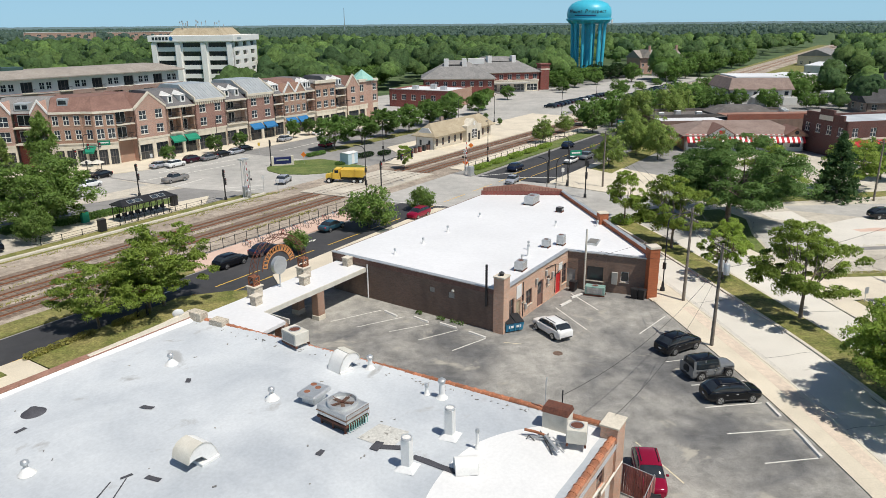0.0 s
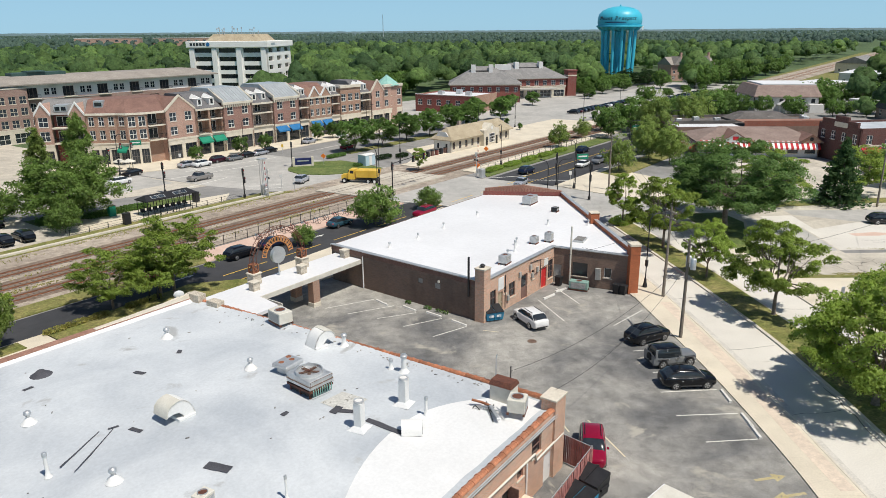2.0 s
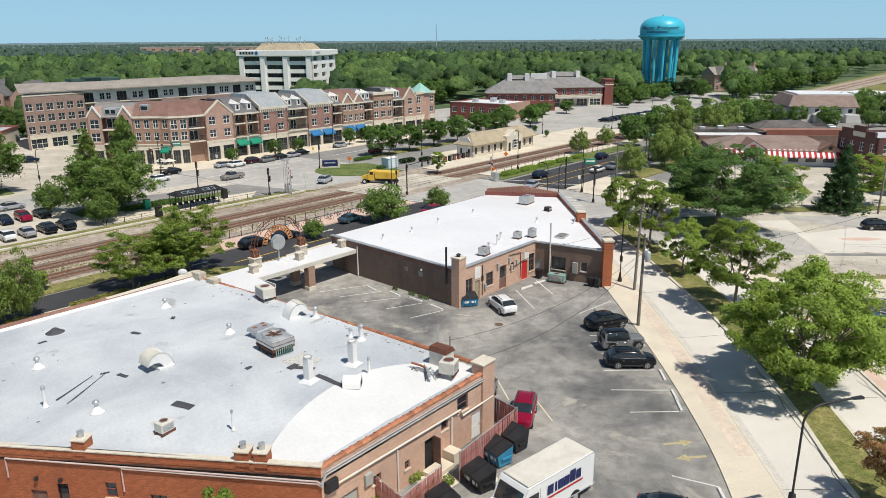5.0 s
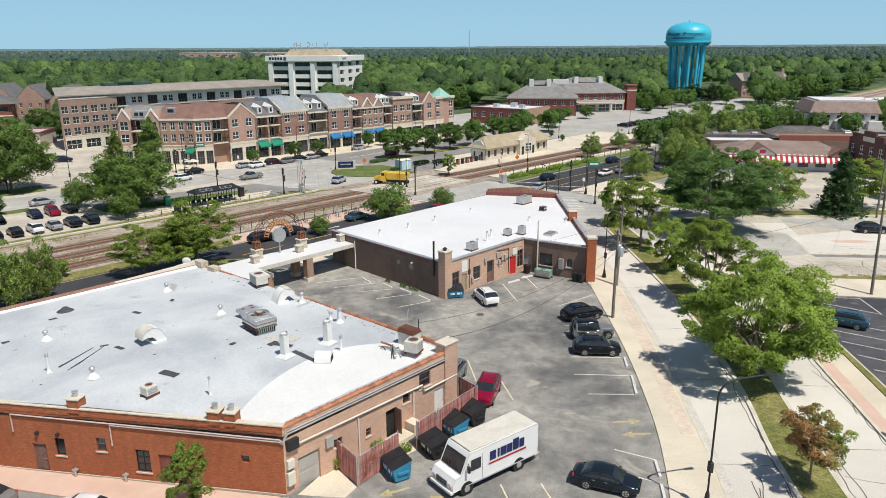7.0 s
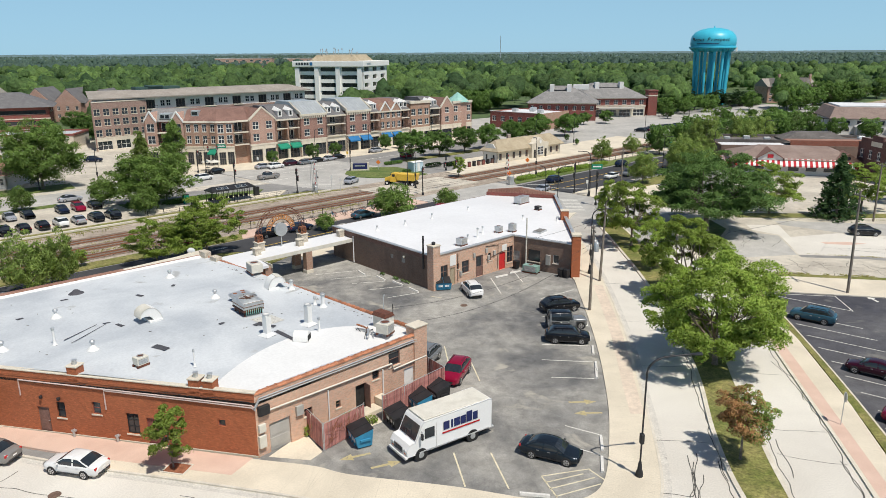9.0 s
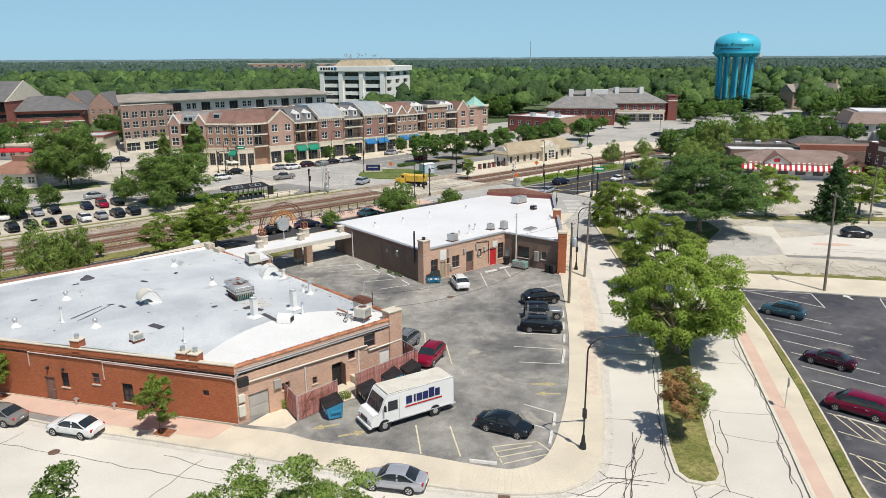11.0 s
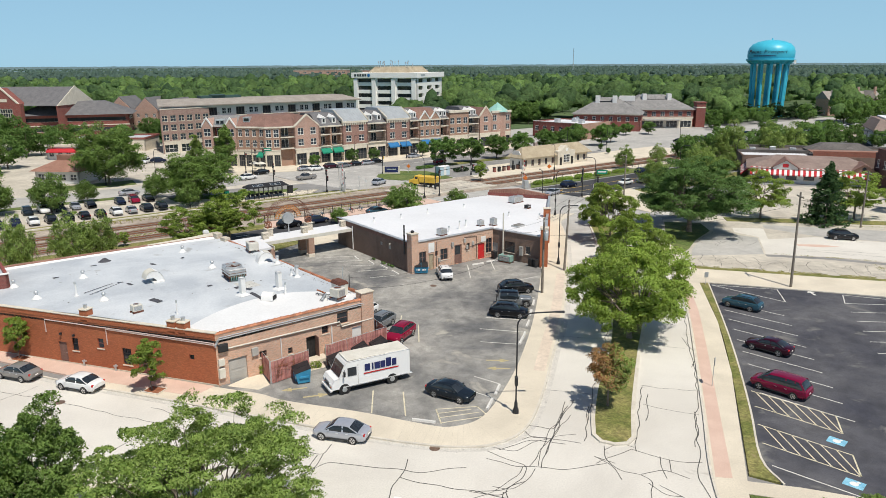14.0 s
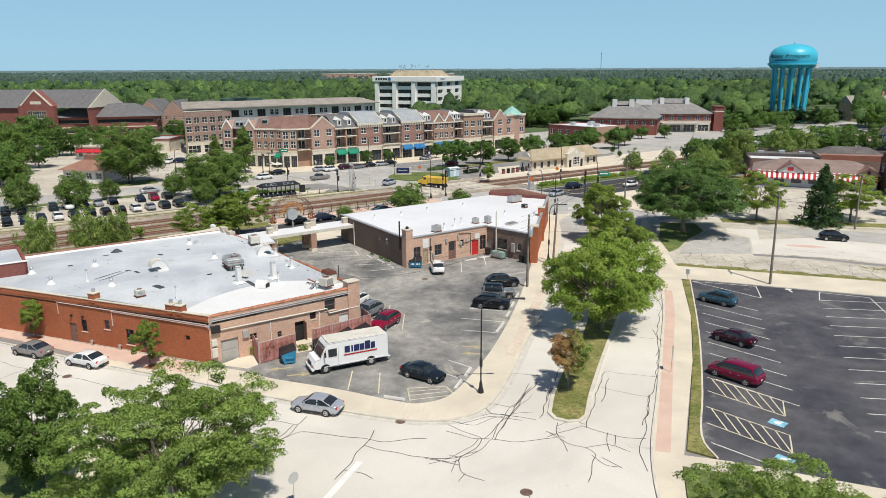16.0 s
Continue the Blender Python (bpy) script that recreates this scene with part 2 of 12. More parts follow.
BALLAST = stuff("track_ballast", (0.30, 0.25, 0.20), (0.44, 0.375, 0.305), 0.12, 14.0, 0.95, 0.8, spots=0.3, c3=(0.20, 0.16, 0.13), grain=0.35)
ROOF_GREY = stuff("silver_roof_coating", (0.43, 0.46, 0.49), (0.61, 0.635, 0.65), 0.13, 5.0, 0.6, 0.15, spots=0.34, c3=(0.40, 0.405, 0.40), grain=0.07)
ROOF_GRIME = stuff("grimy_roof_coating", (0.50, 0.49, 0.45), (0.60, 0.59, 0.55), 0.9, 6.0, 0.8, 0.2, spots=0.6, c3=(0.24, 0.23, 0.2), grain=0.15)
ROOF_PATCH = stuff("white_roof_coating", (0.70, 0.70, 0.69), (0.75, 0.75, 0.74), 0.3, 5.0, 0.6, 0.1, grain=0.05)
ROOF_WHITE = stuff("white_membrane", (0.70, 0.70, 0.705), (0.77, 0.77, 0.775), 0.10, 3.0, 0.55, 0.08, spots=0.04, c3=(0.6, 0.59, 0.57), grain=0.04)
BRICK_RED = masonry("painted_red_brick", (0.40, 0.125, 0.055), (0.46, 0.155, 0.07), (0.35, 0.115, 0.055), stain=0.12)
BRICK_TAN = masonry("salmon_common_brick", (0.60, 0.33, 0.225), (0.68, 0.42, 0.30), (0.60, 0.49, 0.39), stain=0.30, dirt=(0.30, 0.2, 0.15))
BRICK_BROWN = masonry("sooty_brown_brick", (0.20, 0.135, 0.105), (0.26, 0.175, 0.135), (0.22, 0.17, 0.14), stain=0.6)
BRICK_MAROON = masonry("maroon_brick", (0.22, 0.055, 0.045), (0.28, 0.075, 0.06), (0.24, 0.13, 0.11), stain=0.15)
BRICK_DARK = masonry("dark_brown_brick", (0.095, 0.036, 0.032), (0.14, 0.055, 0.048), (0.15, 0.10, 0.09), stain=0.15)
BRICK_RUST = masonry("rust_red_brick", (0.27, 0.085, 0.055), (0.33, 0.115, 0.075), (0.28, 0.16, 0.12), stain=0.15)
BRICK_ORANGE = masonry("orange_brown_brick", (0.34, 0.185, 0.125), (0.41, 0.235, 0.165), (0.42, 0.33, 0.26), stain=0.15)
BRICK_PLUM = masonry("plum_brick", (0.285, 0.175, 0.145), (0.345, 0.22, 0.185), (0.36, 0.28, 0.24), stain=0.15)
ROOF_GREEN = stuff("dark_green_sheet", (0.035, 0.075, 0.07), (0.05, 0.10, 0.09), 0.5, 6.0, 0.6, 0.1, grain=0.1)
BRICK_ROSE = masonry("rose_brick", (0.42, 0.245, 0.195), (0.49, 0.30, 0.24), (0.48, 0.36, 0.29), stain=0.12)
BRICK_UMBER = masonry("umber_brick", (0.265, 0.135, 0.115), (0.325, 0.18, 0.15), (0.36, 0.24, 0.19), stain=0.12)
BRICK_GREY = masonry("grey_brown_brick", (0.33, 0.24, 0.195), (0.40, 0.30, 0.25), (0.42, 0.36, 0.32), stain=0.12)
STONE = stuff("limestone", (0.60, 0.54, 0.44), (0.70, 0.64, 0.53), 0.8, 8.0, 0.85, 0.25, grain=0.1)
RUBBLE = stuff("rubble_stone", (0.42, 0.36, 0.28), (0.62, 0.56, 0.46), 4.0, 14.0, 0.9, 0.6, grain=0.3)
TERRACOTTA = stuff("glazed_coping_tile", (0.38, 0.15, 0.078), (0.48, 0.21, 0.115), 1.5, 9.0, 0.45, 0.15, spots=0.3, c3=(0.30, 0.12, 0.07), rand=0.25)
GALV = stuff("galvanized_sheet", (0.52, 0.53, 0.53), (0.64, 0.65, 0.65), 1.2, 14.0, 0.45, 0.1, 0.6, grain=0.08)
CREAM = stuff("cream_metal", (0.60, 0.57, 0.49), (0.70, 0.67, 0.59), 1.0, 12.0, 0.6, 0.1, spots=0.1, c3=(0.42, 0.33, 0.24), grain=0.06)
WHITE = stuff("white_paint", (0.76, 0.75, 0.72), (0.82, 0.81, 0.78), 0.8, 10.0, 0.5, 0.1, grain=0.05)
WHITE_WORN = stuff("worn_white_line", (0.60, 0.585, 0.53), (0.74, 0.73, 0.67), 1.2, 7.0, 0.8, 0.1, spots=0.35, c3=(0.25, 0.24, 0.22), grain=0.15)
DARK_RUST = stuff("dark_rust", (0.10, 0.04, 0.028), (0.17, 0.065, 0.04), 2.0, 14.0, 0.8, 0.2, grain=0.2)
FADED_BLUE = stuff("faded_blue_paint", (0.16, 0.42, 0.58), (0.30, 0.58, 0.70), 1.2, 8.0, 0.8, 0.1, spots=0.3, c3=(0.12, 0.16, 0.2), grain=0.15)
CREAM_WORN = stuff("worn_cream_line", (0.58, 0.52, 0.36), (0.70, 0.64, 0.47), 1.2, 7.0, 0.8, 0.1, spots=0.45, c3=(0.24, 0.225, 0.2), grain=0.15)
YELLOW_WORN = stuff("worn_yellow_line", (0.42, 0.35, 0.18), (0.50, 0.43, 0.25), 1.2, 7.0, 0.8, 0.1, spots=0.5, c3=(0.25, 0.235, 0.2), grain=0.15)
STOP_CONCRETE = stuff("wheel_stop_concrete", (0.62, 0.60, 0.56), (0.72, 0.70, 0.66), 1.5, 8.0, 0.85, 0.15, spots=0.2, c3=(0.42, 0.4, 0.36), grain=0.1)
YELLOW = stuff("yellow_paint", (0.72, 0.45, 0.05), (0.78, 0.52, 0.08), 1.0, 9.0, 0.5, 0.1, grain=0.08)
RUST = stuff("rusty_steel", (0.25, 0.095, 0.05), (0.36, 0.15, 0.08), 2.5, 16.0, 0.8, 0.3, 0.2, grain=0.3)
RAIL_STEEL = stuff("rail_steel", (0.20, 0.13, 0.095), (0.27, 0.18, 0.13), 2.0, 14.0, 0.5, 0.1, 0.4, grain=0.2)
TIE = stuff("old_wood_tie", (0.14, 0.11, 0.085), (0.21, 0.17, 0.135), 1.5, 10.0, 0.95, 0.4, grain=0.3)
POLE_WOOD = stuff("weathered_pole_wood", (0.17, 0.145, 0.12), (0.26, 0.225, 0.185), 1.2, 12.0, 0.9, 0.4, grain=0.25)
BLACK = stuff("black_metal", (0.018, 0.018, 0.02), (0.03, 0.03, 0.032), 1.0, 12.0, 0.5, 0.1, grain=0.1)
RUBBER = stuff("tyre_rubber", (0.018, 0.018, 0.018), (0.028, 0.027, 0.026), 2.0, 20.0, 0.85, 0.2, grain=0.15)
CHROME = stuff("alloy", (0.55, 0.55, 0.56), (0.65, 0.65, 0.66), 2.0, 20.0, 0.3, 0.0, 0.9, grain=0.05)
GLASS_DARK = glazing("tinted_glass")
GLASS_CLEAR = stuff("clear_glass", (0.86, 0.9, 0.88), (0.9, 0.94, 0.92), 0.8, 5.0, 0.02, 0.0, grain=0.02)
GLASS_CLEAR.node_tree.nodes["Principled BSDF"].inputs["Transmission Weight"].default_value = 1.0
GLASS_CLEAR.node_tree.nodes["Principled BSDF"].inputs["IOR"].default_value = 1.1
GLASS_BLUE = glazing("window_glass", (0.035, 0.045, 0.055), 0.08)
RED_LAMP = stuff("red_lens", (0.42, 0.02, 0.02), (0.5, 0.03, 0.03), 2.0, 20.0, 0.25, 0.0, grain=0.05)
CLEAR_LAMP = stuff("clear_lens", (0.62, 0.64, 0.66), (0.7, 0.72, 0.74), 2.0, 20.0, 0.15, 0.0, grain=0.05)
BARK = stuff("bark", (0.15, 0.12, 0.095), (0.25, 0.205, 0.165), 2.0, 12.0, 0.95, 0.6, grain=0.3)
SHINGLE_GREY = stuff("grey_shingles", (0.20, 0.195, 0.19), (0.27, 0.26, 0.25), 0.5, 7.0, 0.9, 0.3, grain=0.22)
SHINGLE_SLATE = stuff("slate_grey_shingles", (0.125, 0.122, 0.125), (0.17, 0.166, 0.168), 0.5, 7.0, 0.9, 0.3, grain=0.2)
SHINGLE_TAUPE = stuff("taupe_shingles", (0.275, 0.245, 0.215), (0.34, 0.305, 0.265), 0.3, 7.0, 0.9, 0.3, grain=0.15)
ROOF_DARK = stuff("dark_flat_roof", (0.10, 0.09, 0.085), (0.17, 0.155, 0.145), 0.2, 7.0, 0.9, 0.3, spots=0.3, c3=(0.28, 0.26, 0.24), grain=0.2)
SHINGLE_BLACK = stuff("charcoal_shingles", (0.055, 0.055, 0.058), (0.085, 0.085, 0.09), 0.4, 7.0, 0.9, 0.3, grain=0.2)
SIGN_ORANGE = stuff("rusty_orange_sign", (0.46, 0.19, 0.06), (0.58, 0.27, 0.10), 2.0, 9.0, 0.5, 0.1, grain=0.15)
SHINGLE_DUSK = stuff("dusty_brown_shingles", (0.225, 0.165, 0.14), (0.29, 0.22, 0.19), 0.4, 7.0, 0.9, 0.3, grain=0.2)
SHINGLE_BROWN = stuff("brown_shingles", (0.185, 0.105, 0.085), (0.25, 0.145, 0.115), 0.4, 7.0, 0.9, 0.3, grain=0.2)
SHINGLE_TAN = stuff("tan_shingles", (0.36, 0.295, 0.20), (0.44, 0.37, 0.26), 0.4, 7.0, 0.9, 0.3, grain=0.18)
SHINGLE_RUST = stuff("rust_shingles", (0.27, 0.14, 0.10), (0.34, 0.19, 0.14), 0.4, 7.0, 0.9, 0.3, grain=0.2)
METAL_PALE = stuff("pale_standing_seam", (0.47, 0.50, 0.51), (0.56, 0.59, 0.595), 0.6, 4.0, 0.4, 0.1, 0.4, grain=0.05)
CLADDING = stuff("white_cladding", (0.66, 0.65, 0.63), (0.74, 0.73, 0.71), 0.4, 6.0, 0.6, 0.1, grain=0.06)
OFFICE_STONE = stuff("precast_panels", (0.85, 0.83, 0.79), (0.90, 0.88, 0.84), 0.3, 4.0, 0.75, 0.1, grain=0.06)
CYAN = stuff("cyan_tank_paint", (0.055, 0.46, 0.62), (0.07, 0.53, 0.69), 0.12, 2.0, 0.38, 0.05, grain=0.05)
HUT_BLUE = stuff("pale_blue_enamel", (0.46, 0.60, 0.68), (0.52, 0.66, 0.73), 0.8, 6.0, 0.5, 0.1, grain=0.05)
FAN_DARK = stuff("dark_rusted_fan", (0.10, 0.07, 0.055), (0.15, 0.09, 0.065), 1.5, 9.0, 0.8, 0.2, grain=0.2)
CONDUIT = stuff("faded_conduit", (0.50, 0.38, 0.34), (0.60, 0.48, 0.44), 1.0, 9.0, 0.6, 0.1, grain=0.1)
SAGE = stuff("sage_enamel", (0.22, 0.36, 0.32), (0.27, 0.41, 0.36), 0.8, 6.0, 0.5, 0.1, grain=0.06)
TEAL = stuff("verdigris_copper", (0.23, 0.46, 0.40), (0.30, 0.53, 0.46), 0.8, 6.0, 0.6, 0.1, grain=0.08)
GREEN_CLOTH = stuff("green_awning_cloth", (0.010, 0.20, 0.12), (0.015, 0.26, 0.155), 0.8, 9.0, 0.8, 0.1, grain=0.08)
BLUE_CLOTH = stuff("blue_awning_cloth", (0.02, 0.14, 0.33), (0.03, 0.18, 0.40), 0.8, 9.0, 0.8, 0.1, grain=0.08)
RED_CLOTH = stuff("red_awning_cloth", (0.45, 0.02, 0.03), (0.52, 0.03, 0.04), 0.8, 9.0, 0.8, 0.1, grain=0.08)
DARK_ROOM = stuff("dark_interior", (0.02, 0.019, 0.018), (0.04, 0.037, 0.035), 0.8, 6.0, 0.9, 0.0, grain=0.2)
BIN_BLUE = stuff("blue_dumpster_steel", (0.035, 0.22, 0.38), (0.05, 0.28, 0.45), 1.0, 9.0, 0.5, 0.1, spots=0.15, c3=(0.2, 0.16, 0.13), grain=0.1)
RED_DOOR = stuff("red_door_paint", (0.55, 0.03, 0.03), (0.62, 0.04, 0.04), 1.0, 9.0, 0.5, 0.1, grain=0.06)
FENCE_RED = stuff("faded_red_slats", (0.40, 0.16, 0.14), (0.52, 0.25, 0.22), 1.0, 9.0, 0.85, 0.2, rand=0.2, grain=0.15)
SEALANT = stuff("crack_sealant", (0.055, 0.052, 0.048), (0.09, 0.085, 0.078), 1.0, 14.0, 0.7, 0.0, grain=0.15)
ORANGE = stuff("orange_sheet", (0.80, 0.20, 0.03), (0.85, 0.24, 0.04), 1.0, 9.0, 0.6, 0.0, grain=0.05)
NAVY = stuff("navy_print", (0.015, 0.02, 0.09), (0.02, 0.03, 0.12), 1.0, 9.0, 0.5, 0.0, grain=0.05)
WIRE = stuff("cable_sheath", (0.03, 0.03, 0.03), (0.05, 0.05, 0.05), 1.0, 9.0, 0.7, 0.0, grain=0.1)


def leaf_material(name, c1, c2, patch=0.5, drift=0.12, tones=None):
    """Leaves: a colour by clump, some light through them."""
    ma = bpy.data.materials.new(name)
    ma.use_nodes = True
    t = ma.node_tree
    N, L = t.nodes.new, t.links.new
    bs = t.nodes["Principled BSDF"]
    geo = N("ShaderNodeNewGeometry")
    mx = N("ShaderNodeMix")
    mx.data_type = "RGBA"
    L(geo.outputs["Random Per Island"], mx.inputs[0])
    mx.inputs[6].default_value, mx.inputs[7].default_value = (*c1, 1), (*c2, 1)
    info = N("ShaderNodeObjectInfo")
    v = N("ShaderNodeMapRange")
    L(info.outputs["Random"], v.inputs[0])
    v.inputs[3].default_value, v.inputs[4].default_value = 0.85, 1.18
    co = N("ShaderNodeTexCoord")
    nz = N("ShaderNodeTexNoise")
    nz.inputs["Scale"].default_value, nz.inputs["Detail"].default_value = patch, 2.0
    L(co.outputs["Object"], nz.inputs["Vector"])
    nr = N("ShaderNodeMapRange")
    L(nz.outputs["Fac"], nr.inputs[0])
    nr.inputs[1].default_value, nr.inputs[2].default_value, nr.inputs[3].default_value, nr.inputs[4].default_value = 0.35, 0.65, 1 - drift, 1 + drift
    mv = N("ShaderNodeMath")
    mv.operation = "MULTIPLY"
    L(v.outputs[0], mv.inputs[0]), L(nr.outputs[0], mv.inputs[1])
    h = N("ShaderNodeHueSaturation")
    L(mv.outputs[0], h.inputs["Value"]), L(mx.outputs[2], h.inputs["Color"])
    if tones:
        at = N("ShaderNodeAttribute")
        at.attribute_name = "tone"
        tint = N("ShaderNodeMix")
        tint.data_type = "RGBA"
        L(at.outputs["Fac"], tint.inputs[0])
        tint.inputs[6].default_value, tint.inputs[7].default_value = (*tones[0], 1), (*tones[1], 1)
        mul = N("ShaderNodeMix")
        mul.data_type, mul.blend_type = "RGBA", "MULTIPLY"
        mul.inputs[0].default_value = 1.0
        L(mx.outputs[2], mul.inputs[6]), L(tint.outputs[2], mul.inputs[7])
        # foliage texture: leaf clumps lighter and darker, with relief
        twinkle = N("ShaderNodeTexNoise")
        twinkle.inputs["Scale"].default_value, twinkle.inputs["Detail"].default_value, twinkle.inputs["Roughness"].default_value = 0.75, 6.0, 0.72
        L(co.outputs["Object"], twinkle.inputs["Vector"])
        tw = N("ShaderNodeMapRange")
        L(twinkle.outputs["Fac"], tw.inputs[0])
        tw.inputs[1].default_value, tw.inputs[2].default_value, tw.inputs[3].default_value, tw.inputs[4].default_value = 0.34, 0.66, 0.5, 1.2
        hs = N("ShaderNodeHueSaturation")
        L(mul.outputs[2], hs.inputs["Color"]), L(tw.outputs[0], hs.inputs["Value"]), L(hs.outputs[0], h.inputs["Color"])
        bp = N("ShaderNodeBump")
        bp.inputs["Strength"].default_value, bp.inputs["Distance"].default_value = 0.9, 0.9
        L(twinkle.outputs["Fac"], bp.inputs["Height"]), L(bp.outputs[0], bs.inputs["Normal"])
    L(h.outputs[0], bs.inputs["Base Color"])
    bs.inputs["Roughness"].default_value = 0.55
    bs.inputs["Specular IOR Level"].default_value = 0.25
    tr = N("ShaderNodeBsdfTranslucent")
    L(h.outputs[0], tr.inputs[0])
    ms = N("ShaderNodeMixShader")
    ms.inputs[0].default_value = 0.5
    out = t.nodes["Material Output"]
    L(bs.outputs[0], ms.inputs[1]), L(tr.outputs[0], ms.inputs[2]), L(ms.outputs[0], out.inputs[0])
    return ma


LEAF = leaf_material("leaf_green", (0.115, 0.215, 0.052), (0.185, 0.305, 0.078))
LEAF_LIGHT = leaf_material("leaf_bright_green", (0.255, 0.375, 0.065), (0.40, 0.51, 0.115))
LEAF_DARK = leaf_material("leaf_dark_green", (0.022, 0.055, 0.018), (0.05, 0.095, 0.03))
LEAF_PINE = leaf_material("needles_green", (0.055, 0.115, 0.042), (0.10, 0.175, 0.062))
LEAF_MID = leaf_material("leaf_mid_green", (0.15, 0.25, 0.06), (0.25, 0.365, 0.095))
LEAF_DEEP = leaf_material("leaf_deep_green", (0.12, 0.225, 0.065), (0.20, 0.32, 0.095))
LEAF_RUST = leaf_material("leaf_rusty", (0.40, 0.25, 0.11), (0.54, 0.32, 0.16))
LEAF_GOLD = leaf_material("grass_gold", (0.30, 0.31, 0.08), (0.46, 0.41, 0.15))
LEAF_FRESH = leaf_material("leaf_fresh_green", (0.20, 0.30, 0.07), (0.36, 0.46, 0.135))
LEAF_WOOD = leaf_material("leaf_woodland", (0.165, 0.285, 0.105), (0.22, 0.352, 0.13), 0.012, 0.2, ((0.40, 0.50, 0.60), (1.5, 1.42, 1.1)))
# ridge colour holds the blue of the air in front of it
RIDGE_HAZED = stuff("hazed_ridge_woods", (0.105, 0.165, 0.175), (0.13, 0.19, 0.2), 0.004, 0.05, 0.95, 0.0, grain=0.1)
# far leaves: blue-grey distance haze is mixed into the base colour
LEAF_HAZED = leaf_material("leaf_hazed", (0.13, 0.205, 0.15), (0.16, 0.24, 0.18), 0.004, 0.12, ((0.85, 0.9, 1.05), (1.08, 1.08, 1.05)))


# ---- ground, streets and pavements ----
def slab(name, poly, top, material, label, category, low=-0.3):
    return setting(name, Geo().prism(poly, low, top), material, label, category)


def strip_solid(g, pts, w, z0, z1):
    """A solid band along a line, w wide."""
    pts = [Vector((p[0], p[1])) for p in pts]
    rings = []
    for i, p in enumerate(pts):
        d = (pts[min(i + 1, len(pts) - 1)] - pts[max(i - 1, 0)]).normalized()
        o = Vector((-d.y, d.x)) * w / 2
        a, b = p + o, p - o
        rings.append([(a.x, a.y, z0), (b.x, b.y, z0), (b.x, b.y, z1), (a.x, a.y, z1)])
    return g.loft(rings)


def smooth_line(pts, n=6):
    """A Catmull-Rom line through the points."""
    P = [Vector((*p[:2],)) for p in pts]
    P = [2 * P[0] - P[1]] + P + [2 * P[-1] - P[-2]]
    out = []
    for i in range(1, len(P) - 2):
        a, b, c, d = P[i - 1:i + 3]
        for k in range(n):
            s = k / n
            q = 0.5 * ((2 * b) + (c - a) * s + (2 * a - 5 * b + 4 * c - d) * s * s + (3 * b - a - 3 * c + d) * s ** 3)
            out.append((q.x, q.y))
    return out + [tuple(P[-2])]


def kerb(name, pts, w=0.18, z=0.13):
    return setting(name, strip_solid(Geo(), pts, w, -0.2, z), KERB, "pale concrete kerb along the street edge", "kerb")


setting("ground", Geo().poly((-6000, -900, -0.05), (6000, -900, -0.05), (6000, 6000, -0.05), (-6000, 6000, -0.05)), EARTH,
        "flat green ground reaching to the horizon", "ground")
slab("town_pavement", rails_poly((-150, -70), (330, -70), (330, 108), (-150, 108)), -0.02, ASPHALT_MID,
     "sun-bleached grey asphalt of the town centre streets", "road")

# kerb lines of the two-way street beside the car park
NEAR_KERB = smooth_line([(-60, 42.5), (-32.5, 37.4), (-20.7, 34.8), (-10.7, 33.05), (-1.0, 31.2), (6.6, 29.8), (11.0, 29.3), (13.6, 29.3),
                         (16.2, 30.1), (18.3, 32.6), (19.4, 38.0), (20.4, 48.6), (21.4, 59.9), (22.0, 77.6), (21.8, 98.0), (21.0, 108.0), (23.5, 115.0)])
LOT_EDGE = smooth_line([(-8.0, 35.9), (-4.1, 35.3), (-1.4, 34.4), (5.3, 33.4), (10.7, 32.2), (12.9, 32.2), (15.0, 34.2), (16.4, 40.0),
                        (17.4, 47.3), (18.2, 59.3), (18.5, 77.0)])
FAR_KERB = smooth_line([(33.5, -20.0), (32.5, 12.0), (31.2, 20.0), (31.1, 28.0), (32.3, 37.7), (33.9, 51.2), (35.1, 62.5), (35.8, 80.0), (36.3, 98.0), (35.5, 108.0),
                        (38.0, 114.0), (46.0, 117.5)])
slab("street", [(-60, 42), *NEAR_KERB, (38, 122), *FAR_KERB[::-1], (33, -40), (-60, -40)], 0.0, CONCRETE,
     "pale concrete street with dark sealed cracks", "road")
slab("parking_lot", [*LOT_EDGE, *rails_poly((14.6, -7), (2, 20), (-6, 26), (-22, 26), (-20, 5))], 0.035, ASPHALT_LOT,
     "worn grey asphalt car park with pale stains", "parking lot")
slab("pavement", [*LOT_EDGE, (22.0, 77.6), (21.4, 59.9), *NEAR_KERB[::-1][24:-12], (-20.7, 34.9), (-20.7, 38.2)], 0.115, WALK,
     "sand-coloured concrete sidewalk round the car park", "sidewalk")
slab("north_walk", [(18.4, 77), (22.0, 77.6), (21.8, 98), (21.0, 108), (23.4, 115), (17, 113), (17.6, 107)], 0.115, WALK,
     "concrete sidewalk beside the white-roofed building", "sidewalk")
kerb("kerb_near", NEAR_KERB)


def beside(pts, off):
    """The line at a distance to the right of another."""
    P = [Vector(p) for p in pts]
    out = []
    for i, p in enumerate(P):
        d = (P[min(i + 1, len(P) - 1)] - P[max(i - 1, 0)]).normalized()
        out.append((p.x + d.y * off, p.y - d.x * off))
    return out


